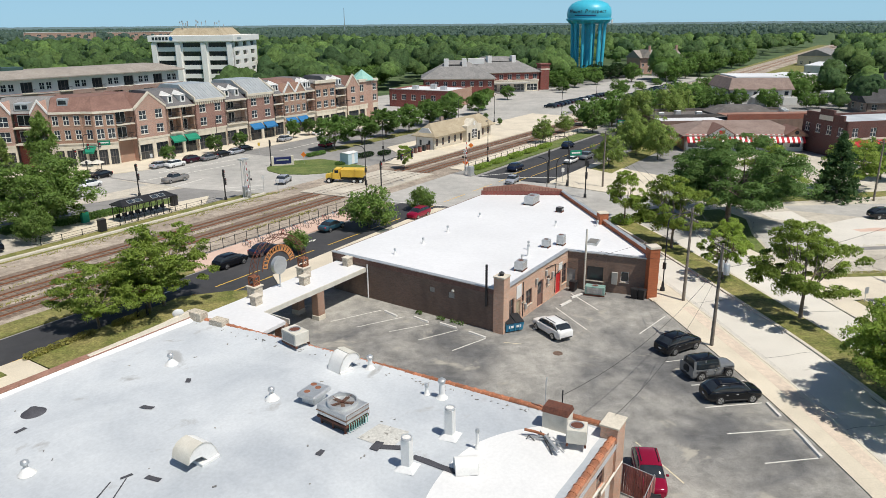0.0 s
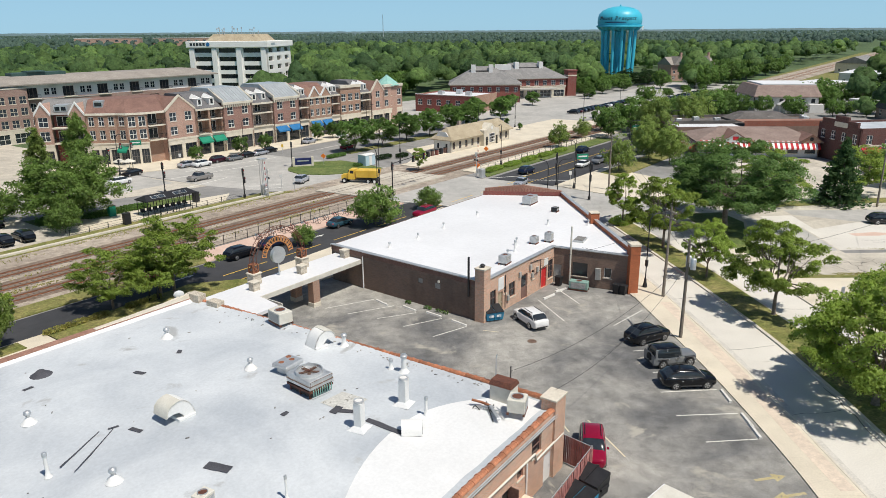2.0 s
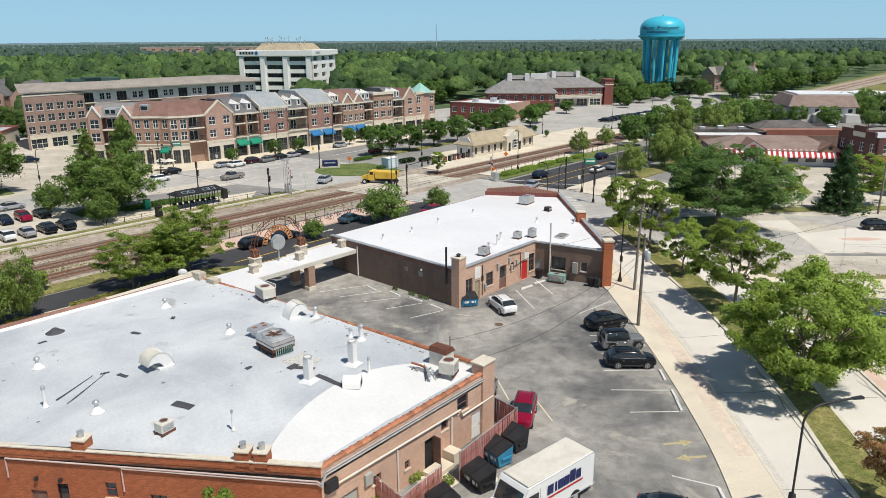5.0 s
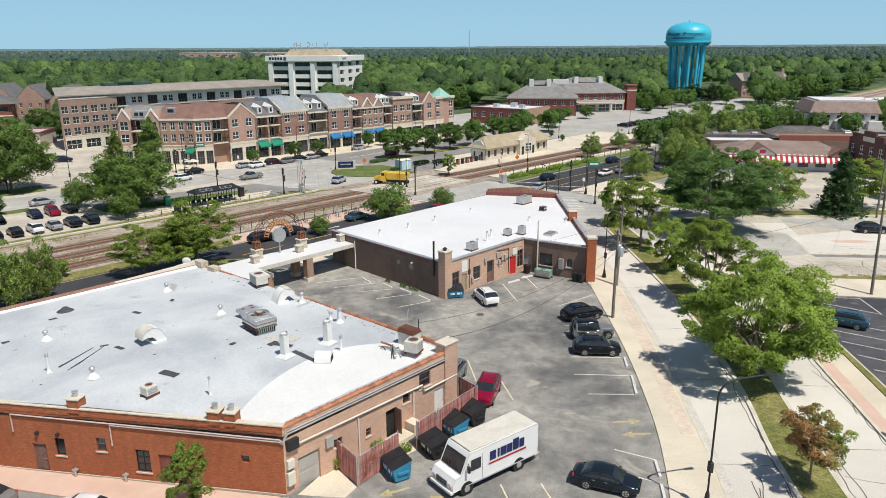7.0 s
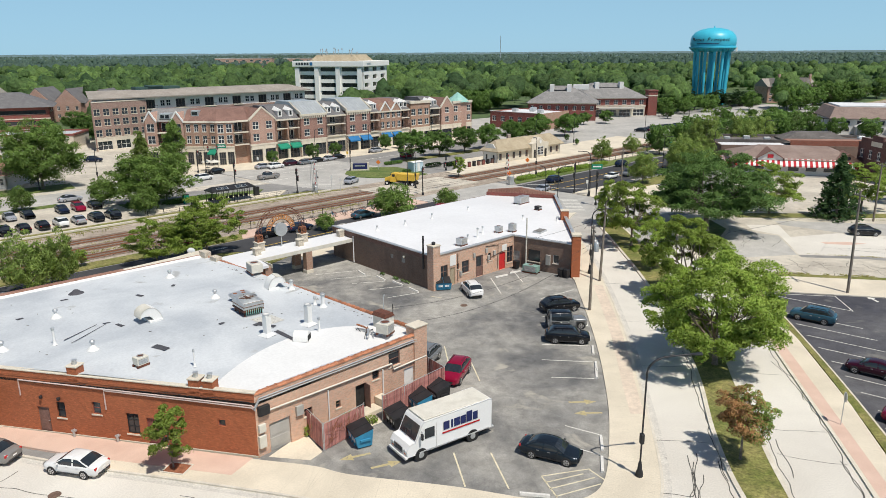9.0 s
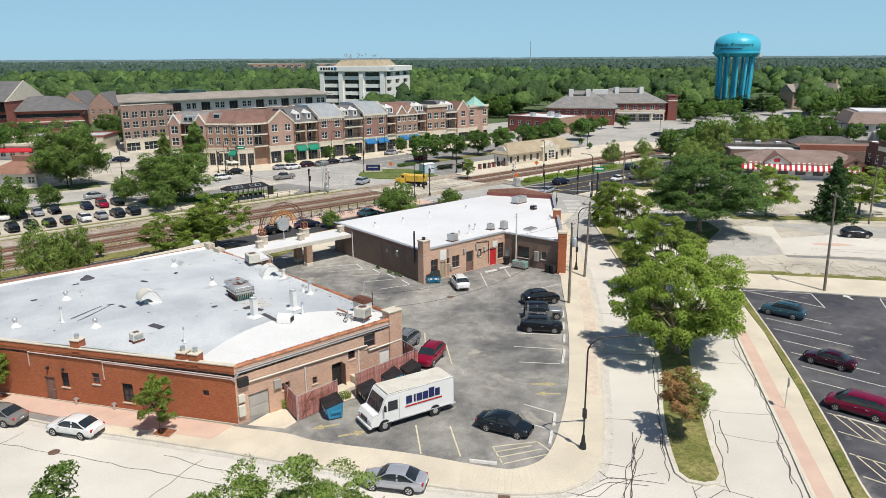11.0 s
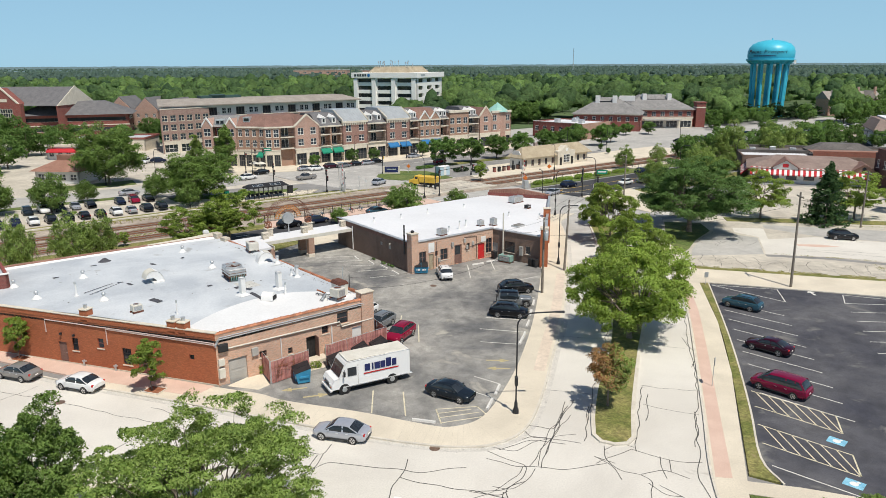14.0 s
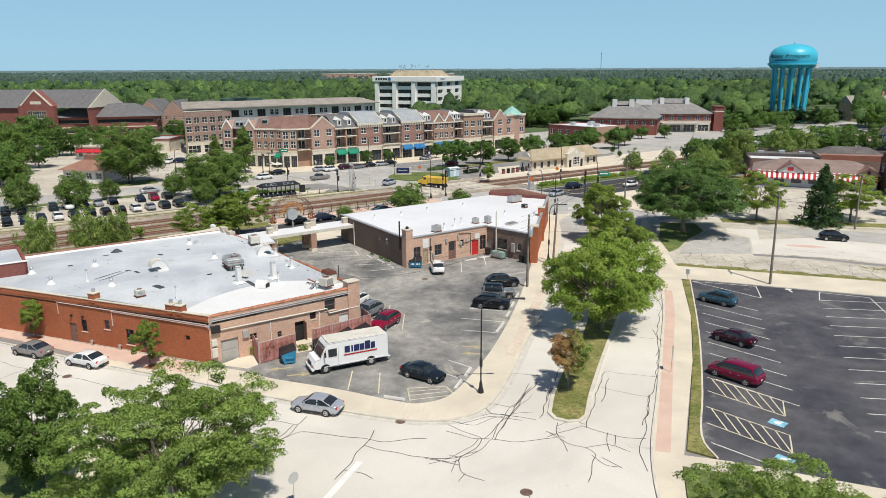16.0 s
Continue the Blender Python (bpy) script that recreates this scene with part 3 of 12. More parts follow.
setting("gutter_near", Geo().ribbon(beside(NEAR_KERB, 0.36), 0.5, 0.006), GUTTER, "grey concrete gutter along the kerb", "gutter")
slab("paver_walk", [(-9.4, 34.0), (-8.6, 36.1), (-35.5, 40.65), (-60, 44.8), (-60, 43.4), (-32.4, 38.4), (-20.6, 35.8)], 0.125, PAVERS,
     "pink brick paving along the red brick front", "sidewalk")
slab("near_paver_band", smooth_line([(19.65, 43.5), (20.05, 48.6), (21.05, 59.9), (21.6, 75.0)], 4) + smooth_line([(20.5, 75.0), (19.9, 59.9), (18.95, 48.6), (18.6, 43.5)], 4), 0.119, PAVER_FADED,
     "faded pink brick band along the kerb", "sidewalk")
kerb("kerb_far", FAR_KERB)
slab("far_walk", [*FAR_KERB[6:-8], (37.6, 95), (38.4, 80.7), (64, 77.6), (110, 70.5), (110, 64.5), (61.7, 70.4), (39.5, 73.6), (38.4, 73.4), (37.7, 58.9), (36.2, 45.7),
                  (33.3, 27.8), (36.6, 27.55), (60, 23.3), (110, 19.9), (110, 18.2), (60, 21.6), (36.3, 25.9), (33.0, 26.3), (32.6, 18), (34, 5), (35, -20)], 0.115, WALK,
     "pale concrete sidewalk with a corner to a side street", "sidewalk")
slab("far_paver_band", smooth_line([(31.3, 28.0), (32.5, 37.7), (34.1, 51.2), (35.3, 62.5), (35.7, 68.0)], 4) + smooth_line([(36.6, 68.0), (36.3, 62.3), (35.1, 51.0), (33.5, 37.5), (32.4, 28.0)], 4),
     0.122, PAVERS, "pink brick band along the kerb", "sidewalk")
slab("grass_strip", smooth_line([(33.6, 28.6), (36.2, 45.7), (37.7, 58.9), (38.4, 73.4)], 4) + smooth_line([(39.4, 73.3), (38.3, 59.0), (37.3, 48.8), (36.0, 38.4), (34.9, 31.0), (35.4, 27.9)], 4),
     0.13, GRASS, "dry grass strip beside the sidewalk", "grass")
slab("side_lot", smooth_line([(35.5, 27.7), (34.95, 31.0), (36.0, 38.4), (37.35, 48.8), (38.35, 59.0), (39.5, 73.6)], 4) + [(61.7, 70.2), (110, 62.5), (110, 20), (60, 23.4), (36.6, 27.6)], 0.03,
     ASPHALT_SIDE, "dark sealed asphalt car park with white stalls", "parking lot")
kerb("side_lot_kerb", smooth_line([(35.6, 27.8), (34.95, 31.0), (36.05, 38.4), (37.35, 48.8), (38.35, 59.0), (39.5, 73.6)], 4), 0.15, 0.14)
kerb("side_lot_edge", [(39.5, 73.7), (61.7, 70.3), (110, 62.6)], 0.15, 0.14)
slab("old_lot", [(38.3, 81.4), (64, 78.3), (110, 71.3), (118, 112), (70, 116), (47, 117), (39, 112), (37.6, 97)], 0.02, OLD_CONCRETE,
     "cracked bleached concrete of a disused lot", "parking lot")
slab("weed_strip", [(38.6, 81.2), (64, 78.1), (110, 71.1), (110, 69.9), (64, 77.0), (38.6, 80.1)], 0.12, GRASS, "narrow weedy verge", "grass")
slab("old_lot_patch", [(50.6, 89.6), (58.7, 89.2), (66.6, 87.2), (112, 77.5), (114, 89), (71.3, 99.2), (61.6, 101.8), (53.4, 99.2), (54.7, 106.9), (49.7, 107.0), (49.3, 103.6), (52.3, 100.5)], 0.026, CONCRETE,
     "lighter concrete slab in the disused lot", "parking lot")
slab("drive_patch", [(39.7, 87.2), (50.3, 89.5), (52.0, 100.0), (48.8, 101.8), (47.4, 110.2), (46, 104), (42.9, 98.0), (40.6, 91.4)], 0.024, ASPHALT_GREY, "worn grey asphalt drive under the big tree", "road")
slab("lot_lane", [(55.0, 107.3), (61.8, 102.2), (71.5, 99.6), (114.2, 89.4), (117, 104), (74.5, 107.8), (55.3, 110.0)], 0.024, ASPHALT_GREY, "worn grey asphalt lane beside the pale slab", "road")
slab("lot_rust_stain", [(56.5, 96.4), (60.5, 96.6), (62.8, 95.6), (60.0, 94.9), (56.8, 95.3)], 0.029, PAVERS, "rust-coloured stain on the pale slab", "road surface")
slab("lot_seam", [(50.4, 89.4), (58.6, 88.8), (66.5, 86.6), (112, 76.6), (112, 75.7), (66.3, 85.3), (58.4, 87.6), (50.4, 88.2)], 0.025, ASPHALT_MID, "dark worn seam along the pale slab", "road surface")
slab("tree_verge", [(37.6, 97), (38.3, 88.0), (40.0, 91), (42, 97), (45.5, 104), (45, 110), (39, 110)], 0.06, LAWN,
     "shaded grass under the big tree", "grass")

# planted strip between the two carriageways
MEDIAN_L = smooth_line([(23.5, 32.6), (23.6, 36.0), (24.2, 41.5), (25.6, 49.5), (26.4, 57.0), (27.0, 66.0), (27.0, 80.0), (26.6, 93.0), (26.0, 106.0)])
MEDIAN_R = smooth_line([(26.4, 32.6), (26.9, 38.0), (28.4, 48.6), (29.8, 57.5), (30.6, 67.0), (30.7, 80.0), (30.3, 93.0), (29.4, 106.0)])
TIP = [(24.0, 31.7), (25.0, 31.4), (25.9, 31.7)]
slab("median_grass", MEDIAN_L[::-1] + TIP + MEDIAN_R, 0.13, GRASS, "dry grass median with trees", "grass")
kerb("median_kerb", MEDIAN_L[::-1] + TIP + MEDIAN_R, 0.32, 0.14)

# street along the railway, the railway and the streets behind
slab("rail_road", rails_poly((-150, 24.5), (330, 24.5), (330, 37.6), (-150, 37.6)), 0.004, ASPHALT_NEW, "fresh black asphalt road along the railway", "road")
slab("crossing_street", rails_poly((30, -2), (45, -8), (62, 6), (60, 24), (57, 60), (52, 105), (22, 105), (24, 76), (33, 46), (37, 30)), 0.010,
     ASPHALT_GREY, "grey street crossing the railway", "road")
slab("track_bed", rails_poly((-150, 41.0), (-1, 41.0), (0, 42.9), (1300, 48), (1300, 74), (330, 62), (-150, 60.8)), 0.03, BALLAST, "brown ballast of the railway", "railway")
slab("track_grass", rails_poly((-150, 37.9), (-4, 37.9), (0, 40.9), (-150, 40.9)), 0.10, GRASS, "grass strip between road and railway", "grass")
slab("rail_walk", rails_poly((-4, 37.9), (34, 37.9), (34, 42.2), (-2, 42.2)), 0.11, PAVERS, "pink brick walk with bicycle racks", "sidewalk")
slab("north_grass", rails_poly((-150, 60.9), (30, 59.8), (26, 63.4), (-150, 63.4)), 0.08, GRASS, "weedy strip beside the tracks", "grass")
slab("platform_walk", rails_poly((-8, 63.6), (18, 63.4), (22, 67.5), (-8, 72)), 0.12, WALK, "pale concrete platform walk", "sidewalk")
slab("left_lot", rails_poly((-150, 63.6), (-8, 63.6), (-8, 84), (-150, 86)), 0.012, OLD_CONCRETE, "pale commuter car park", "parking lot")
slab("shelter_verge", rails_poly((-8, 72.4), (16, 68.4), (19, 71.5), (-8, 77)), 0.12, LAWN, "hedged grass behind the shelter", "grass")
slab("road_bed_south", rails_poly((-26.3, 32.0), (-10, 32.6), (-6, 29.5), (-3, 25), (-20, 18.6), (-26.3, 18.6)), 0.13, GRASS,
     "planted bulb of golden grasses beside the road", "grass")
slab("corner_apron", rails_poly((-70, 24.5), (-26.4, 24.5), (-26.4, 31.9), (-28.6, 32.0), (-70, 32.0)), 0.10, WALK, "concrete apron beside the road", "sidewalk")
slab("verge_south", rails_poly((-70, 29.8), (-28.8, 29.8), (-28.8, 31.8), (-70, 31.8)), 0.13, GRASS, "narrow grass verge beside the road", "grass")
slab("south_walk", rails_poly((-60, 17.6), (-19, 17.6), (-19, 24.4), (-60, 24.4)), 0.10, WALK, "concrete sidewalk behind the brick building", "sidewalk")
slab("arch_walk", rails_poly((-3, 21.5), (35, 21.5), (37, 28), (35, 31), (0, 29.5), (-3, 25)), 0.115, WALK, "concrete sidewalk behind the white-roofed building", "sidewalk")
slab("town_pavement", rails_poly((-150, 86.2), (-9, 84.2), (24, 76.5), (21, 104), (26, 135), (24, 250), (-90, 240), (-150, 200)), 0.006, OLD_CONCRETE,
     "pale concrete street and lots beyond the car park", "road")
slab("side_street", rails_poly((-150, 88), (22, 84), (22, 97), (-150, 101)), 0.011, ASPHALT_GREY, "grey street behind the commuter car park", "road")
slab("lot_verge", rails_poly((-150, 84.4), (-16, 83.4), (-16, 86.0), (-150, 87.6)), 0.09, LAWN, "grass strip between car park and street", "grass")
slab("cafe_lawn", rails_poly((-30, 101.5), (-8, 101), (-7, 108), (-30, 109)), 0.09, LAWN, "lawn under the shade tree", "grass")
slab("store_pavement", rails_poly((112.5, 93), (245, 93), (245, 150), (112.5, 150)), 0.004, ASPHALT_GREY, "grey paving round the brick store and hall", "pavement")
slab("rail_yard", rails_poly((330, 20), (900, 40), (900, 80), (330, 63)), 0.02, GRASS, "weedy open ground beside the far railway", "grass")
slab("north_platform", rails_poly((60, 55.2), (150, 55.2), (150, 60.2), (60, 60.2)), 0.22, WALK, "tan railway platform", "platform")
slab("south_platform", rails_poly((62, 43.0), (135, 43.0), (135, 46.0), (62, 46.0)), 0.22, WALK, "tan railway platform", "platform")
slab("platform_lawn", rails_poly((60, 38.6), (120, 38.6), (120, 42.8), (64, 42.8)), 0.13, LAWN, "green verge beside the platform", "grass")
slab("sign_lawn", rails_poly((42.2, 75.0), (44.5, 77.6), (51.0, 79.4), (57.0, 74.6), (57.0, 69.0), (55.5, 61.2), (49.5, 61.5), (43.4, 66.2), (41.2, 70.5)), 0.13, LAWN, "green lawn with hedges at the crossing", "grass")
slab("depot_lawn", rails_poly((65, 79.3), (112, 80.4), (112, 83.6), (65, 82.4)), 0.13, GRASS, "grass strip with a row of trees", "grass")
slab("depot_walk", rails_poly((62, 60.4), (150, 60.4), (150, 72), (76, 72), (70, 64)), 0.12, WALK, "concrete forecourt of the depot", "sidewalk")
slab("shop_walk", rails_poly((10, 103), (32, 96), (120, 98.5), (120, 112), (10, 118)), 0.12, WALK, "tan sidewalk before the shops", "sidewalk")
slab("corner_walk_north", rails_poly((58, 5), (75, 4), (82, 24.2), (60, 24.2)), 0.115, WALK, "concrete sidewalk at the junction", "sidewalk")
slab("corner_lot", [(52, 117.4), (74, 115.6), (118, 112.4), (124, 139), (92, 141.2), (88, 151), (66, 154), (54, 140)], 0.012, OLD_CONCRETE, "pale paved yard beside the brick store", "parking lot")
slab("depot_lot", rails_poly((125, 63.5), (330, 64.5), (330, 97), (125, 97)), 0.0, ASPHALT_GREY, "grey far station car park", "parking lot")
slab("street_verge", [(50, 112.2), (96, 112.6), (96, 115.4), (50, 115.2)], 0.12, GRASS, "narrow grass verge with trees", "grass")
slab("corner_lawn_north", rails_poly((74, 17.5), (135, 17.5), (135, 22.5), (76, 22.5)), 0.13, GRASS, "grass with trees beside the junction", "grass")
slab("south_corner", smooth_line([(9.0, -30), (9.2, 8), (8.0, 15), (3.0, 19.2), (-8, 21.5), (-30, 25.5), (-60, 31)], 4) + [(-60, -30)], 0.115, WALK,
     "concrete corner sidewalk under trees", "sidewalk")
slab("lot_foot_lawn", [(33.05, 26.2), (36.3, 25.8), (60, 21.5), (110, 18.1), (110, -20), (35.2, -20), (34.1, 5), (32.7, 18)], 0.13, LAWN, "lawn under trees beside the sealed lot", "grass")
slab("south_lawn", [(5.5, -30), (5.5, 8), (3.5, 13.0), (-8, 17.0), (-30, 21.5), (-60, 27), (-60, -30)], 0.125, LAWN, "lawn under the corner trees", "grass")


# ---- walls, windows and doors ----
def run_matrix(p, q, z=0.0):
    """Along p to q; y points to the left, which is inside when the corners go round to the left."""
    return pose(p[0], p[1], z, 0, 0, math.degrees(math.atan2(q[1] - p[1], q[0] - p[0])))


def pierced(g, n, z0, z1, y0, y1, holes):
    """An upright slab, n long, in one piece, with rectangular holes through it."""
    xs = sorted({round(v, 4) for v in (0.0, n, *[h[0] for h in holes], *[h[1] for h in holes]) if -1e-6 <= v <= n + 1e-6})
    zs = sorted({round(v, 4) for v in (z0, z1, *[h[2] for h in holes], *[h[3] for h in holes]) if z0 - 1e-6 <= v <= z1 + 1e-6})
    full = {(i, k) for i in range(len(xs) - 1) for k in range(len(zs) - 1)
            if not any(h[0] < (xs[i] + xs[i + 1]) / 2 < h[1] and h[2] < (zs[k] + zs[k + 1]) / 2 < h[3] for h in holes)}
    vs, ids, fs = [], {}, []

    def at(i, k, s):
        if (i, k, s) not in ids:
            ids[i, k, s] = len(vs)
            vs.append((xs[i], (y0, y1)[s], zs[k]))
        return ids[i, k, s]

    for i, k in full:
        fs.append((at(i, k, 0), at(i + 1, k, 0), at(i + 1, k + 1, 0), at(i, k + 1, 0)))
        fs.append((at(i, k, 1), at(i, k + 1, 1), at(i + 1, k + 1, 1), at(i + 1, k, 1)))
        for di, dk, a, b in ((-1, 0, (0, 0), (0, 1)), (1, 0, (1, 1), (1, 0)), (0, -1, (1, 0), (0, 0)), (0, 1, (0, 1), (1, 1))):
            if (i + di, k + dk) not in full:
                fs.append((at(i + a[0], k + a[1], 0), at(i + b[0], k + b[1], 0), at(i + b[0], k + b[1], 1), at(i + a[0], k + a[1], 1)))
    return g.add(vs, fs)


def wall(parent, p, q, z0, z1, material, holes=(), thick=0.3, name="wall", label=""):
    """A wall with openings that go through it; holes are (x0, x1, z0, z1)."""
    n = math.dist(p, q)
    return part(name, pierced(Geo(), n, z0, z1, 0, thick, holes), material, parent, label, m=run_matrix(p, q))


MESHES = {}


def cached(key, make):
    if key not in MESHES:
        MESHES[key] = make()
    return MESHES[key]


def window(parent, p, q, x0, x1, z0, z1, cols=2, rows=2, frame_mat=None, glass=None, sill=True, bar=0.05, deep=0.1, label="", sill_mat=None):
    """A window in an opening of the wall p to q: frame with glazing bars, pane and sill."""
    frame_mat, glass = frame_mat or WHITE, glass or GLASS_BLUE
    w, h = round(x1 - x0, 2), round(z1 - z0, 2)

    def make_frame():
        bay, row = (w - bar) / cols, (h - bar) / rows
        panes = [(bar + i * bay, (i + 1) * bay, bar + k * row, (k + 1) * row) for i in range(cols) for k in range(rows)]
        return pierced(Geo(), w, 0, h, deep, deep + 0.08, panes).mesh("window_frame", frame_mat)

    f = part("window", cached(("f", w, h, cols, rows, bar, deep, frame_mat.name), make_frame), None, parent, label,
             m=run_matrix(p, q) @ pose(x0, 0, z0))
    part("pane", cached(("p", w, h, bar, deep, glass.name), lambda: Geo().box(bar * 0.5, w - bar * 0.5, deep + 0.03, deep + 0.045, bar * 0.5, h - bar * 0.5)
         .mesh("pane", glass)), None, f)
    if sill:
        part("sill", cached(("s", w, deep, (sill_mat or STONE).name), lambda: Geo().box(-0.08, w + 0.08, -0.06, deep, -0.1, -0.003).mesh("sill", sill_mat or STONE)), None, f)
    return f


def door(parent, p, q, x0, x1, z1, material, label="", z0=0.02, deep=0.12, panes=False):
    w, h = x1 - x0, z1 - z0
    g = Geo().box(0.05, w - 0.05, deep, deep + 0.05, 0, h - 0.05)
    g.box(0, 0.05, deep - 0.03, deep + 0.08, 0, h).box(w - 0.05, w, deep - 0.03, deep + 0.08, 0, h).box(0.05, w - 0.05, deep - 0.03, deep + 0.08, h - 0.05, h)
    for k in (0, 1):
        g.box(0.16, w - 0.16, deep - 0.012, deep, 0.15 + k * h * 0.47, h * 0.45 + k * h * 0.45, 0.01)
    d = part("door", g, material, parent, label, m=run_matrix(p, q) @ pose(x0, 0, z0))
    part("handle", Geo().cyl((w - 0.14, deep - 0.07, h * 0.47), (w - 0.14, deep, h * 0.47), 0.02).box(w - 0.22, w - 0.1, deep - 0.09, deep - 0.06, h * 0.46, h * 0.485),
         CHROME, d)
    if panes:
        part("pane", Geo().box(0.2, w - 0.2, deep - 0.02, deep - 0.013, h * 0.5, h - 0.2), GLASS_DARK, d)
    return d


def tiles_on(parent, p, q, z, w=0.42, step=0.62, drop=0.0, material=None):
    """Rounded clay coping tiles laid end to end on a wall top."""
    n = math.dist(p, q)
    k = max(1, int(n / step))
    step = n / k

    def make():
        ring = [(w / 2 * math.cos(radians(a)), 0.17 * math.sin(radians(a))) for a in range(0, 181, 30)]
        r2 = [(y * 1.14, zz * 1.14 + 0.01) for y, zz in ring]
        g = Geo()
        for x0, x1, rr in ((0, step - 0.1, ring), (step - 0.1, step - 0.008, r2)):
            g.loft([[(x0, y, zz) for y, zz in rr], [(x1, y, zz) for y, zz in rr]])
        return g.mesh("coping_tile", material or TERRACOTTA)

    me = cached(("t", round(step, 3), w, (material or TERRACOTTA).name), make)
    m = run_matrix(p, q)
    rnd = random.Random(int(n * 100))
    for i in range(k):
        part("coping_tile", me, None, parent, m=m @ pose(i * step, 0.15, z - drop * i / k + rnd.uniform(-0.012, 0.012), 0, 0, rnd.uniform(-2, 2)))


# ---- the silver-roofed brick building ----
BB = thing("brick_building", at_rail(0, 0), "low red and salmon brick building with a silver-grey coated roof", "building")
A_, B_, C_, D_, E_ = (-33.0, -17.6), (-17.0, -17.2), (-19.7, 17.4), (-44.6, 17.4), (-56.6, 17.4)
holes = [(2.3, 2.85, 2.15, 2.65), (7.5, 8.5, 0.02, 2.15), (9.1, 10.1, 0.75, 2.35), (12.1, 12.8, 2.0, 2.95), (15.1, 15.8, 1.4, 2.65), (16.5, 17.5, 0.02, 2.1)]
FL = math.dist(A_, E_)
rev = [(FL - b, FL - a, c, d) for a, b, c, d in holes]
wall(BB, E_, A_, 0, 4.85, BRICK_RED, rev, label="painted red brick street front")
window(BB, E_, A_, *rev[0], 1, 1, BRICK_MAROON, GLASS_DARK, sill=False)
door(BB, E_, A_, rev[1][0], rev[1][1], 2.15, BRICK_MAROON, "dark red steel door")
window(BB, E_, A_, *rev[2], 2, 3, BLACK, GLASS_DARK, label="barred window with a stone sill")
window(BB, E_, A_, *rev[3], 1, 2, BRICK_MAROON, GLASS_BLUE, label="small louvred window")
window(BB, E_, A_, *rev[4], 1, 2, BLACK, GLASS_DARK)
door(BB, E_, A_, rev[5][0], rev[5][1], 2.1, SHINGLE_BROWN, "brown steel door")
mA = run_matrix(E_, A_)
part("coping", Geo().box(0, FL + 0.06, -0.05, 0.36, 4.853, 4.96, 0.02), STONE, BB, "weathered stone coping", m=mA)
part("base_course", Geo().box(0, FL - 0.02, -0.05, -0.003, 0.0, 0.16, 0.01), WALK, BB, "pale concrete base course", m=mA)
part("brick_band", Geo().box(0, FL - 0.02, -0.03, -0.003, 4.42, 4.6), BRICK_RED, BB, m=mA)
for x0, x1, top in ((13.65, 14.45, 5.5), (4.05, 4.85, 5.45), (3.0, 3.75, 5.45)):
    c = part("chimney", Geo().box(FL - x1, FL - x0, -0.03, 0.75, 4.3, top), BRICK_RED, BB, "square red brick chimney", m=mA)
    part("cap", Geo().box(FL - x1 - 0.06, FL - x0 + 0.06, -0.09, 0.81, top + 0.003, top + 0.11, 0.02), STONE, c, "limestone cap")
    xm = FL - (x0 + x1) / 2
    part("flue", Geo().lathe([(0.17, top + 0.113), (0.17, top + 0.4), (0.2, top + 0.41), (0.2, top + 0.46), (0.13, top + 0.47)], 12, xm, 0.36), GALV, c, "grey flue pot", smooth=40)
for pts in ([(18.7, 2.9), (18.7, 4.15), (0.2, 4.0), (-0.1, 3.75)], [(11.6, 2.5), (11.6, 3.98), (0.2, 3.85), (-0.1, 3.65)]):
    part("conduit", Geo().tube([(FL - x, -0.07, z) for x, z in pts], 0.055, 8), CONDUIT, BB, "faded grey-pink conduit pipe", m=mA)
part("cable", Geo().tube([(FL - x, -0.04, 4.28 - 0.05 * math.sin(x * 1.7)) for x in np.linspace(0.3, 16, 30)], 0.02, 5), WIRE, BB, "sagging black cable", m=mA)
for x in (12.6, 9.6):
    for z in (0.5,):
        g = Geo().cyl((FL - 14.4 if x > 12 else FL - 10.8, -0.3, z), (FL - 14.4 if x > 12 else FL - 10.8, 0, z), 0.05)
        xx = FL - 14.4 if x > 12 else FL - 10.8
        g.cyl((xx, -0.3, 0.15), (xx, -0.3, z + 0.12), 0.09).cyl((xx - 0.18, -0.3, z + 0.1), (xx + 0.18, -0.3, z + 0.1), 0.07).cyl((xx, -0.36, z + 0.1), (xx, -0.2, z + 0.1), 0.13)
        part("standpipe", g, GALV, BB, "grey pipe stub and valve at the wall foot", m=mA)
for x in (16.95, 15.45):
    part("wall_lamp", Geo().box(FL - x - 0.09, FL - x + 0.09, -0.22, -0.003, 2.85, 3.05, 0.02), BLACK, BB, m=mA)

SL = math.dist(A_, B_)
side = [(1.0, 2.7, 0.02, 2.2), (8.6, 9.7, 0.02, 2.35), (13.6, 14.7, 0.02, 2.1), (6.7, 7.15, 1.2, 1.8), (10.3, 11.0, 2.25, 3.0), (12.0, 13.2, 2.8, 3.95), (3.9, 4.6, 1.6, 2.2)]
wall(BB, A_, B_, 0, 4.75, BRICK_TAN, side, label="salmon common brick side wall")
part("garage_door", Geo().box(0, 1.7, 0.16, 0.2, 0, 2.18).box(0.1, 1.6, 0.13, 0.16, 0.2, 0.95, 0.01).box(0.1, 1.6, 0.13, 0.16, 1.15, 2.0, 0.01), ASPHALT_GREY, BB,
     "grey steel loading door", m=run_matrix(A_, B_) @ pose(1.0, 0, 0.02))
part("doorway", Geo().box(0.0, 1.1, 0.26, 0.29, 0, 2.3), DARK_ROOM, BB, "dark open doorway", m=run_matrix(A_, B_) @ pose(8.6, 0, 0.02))
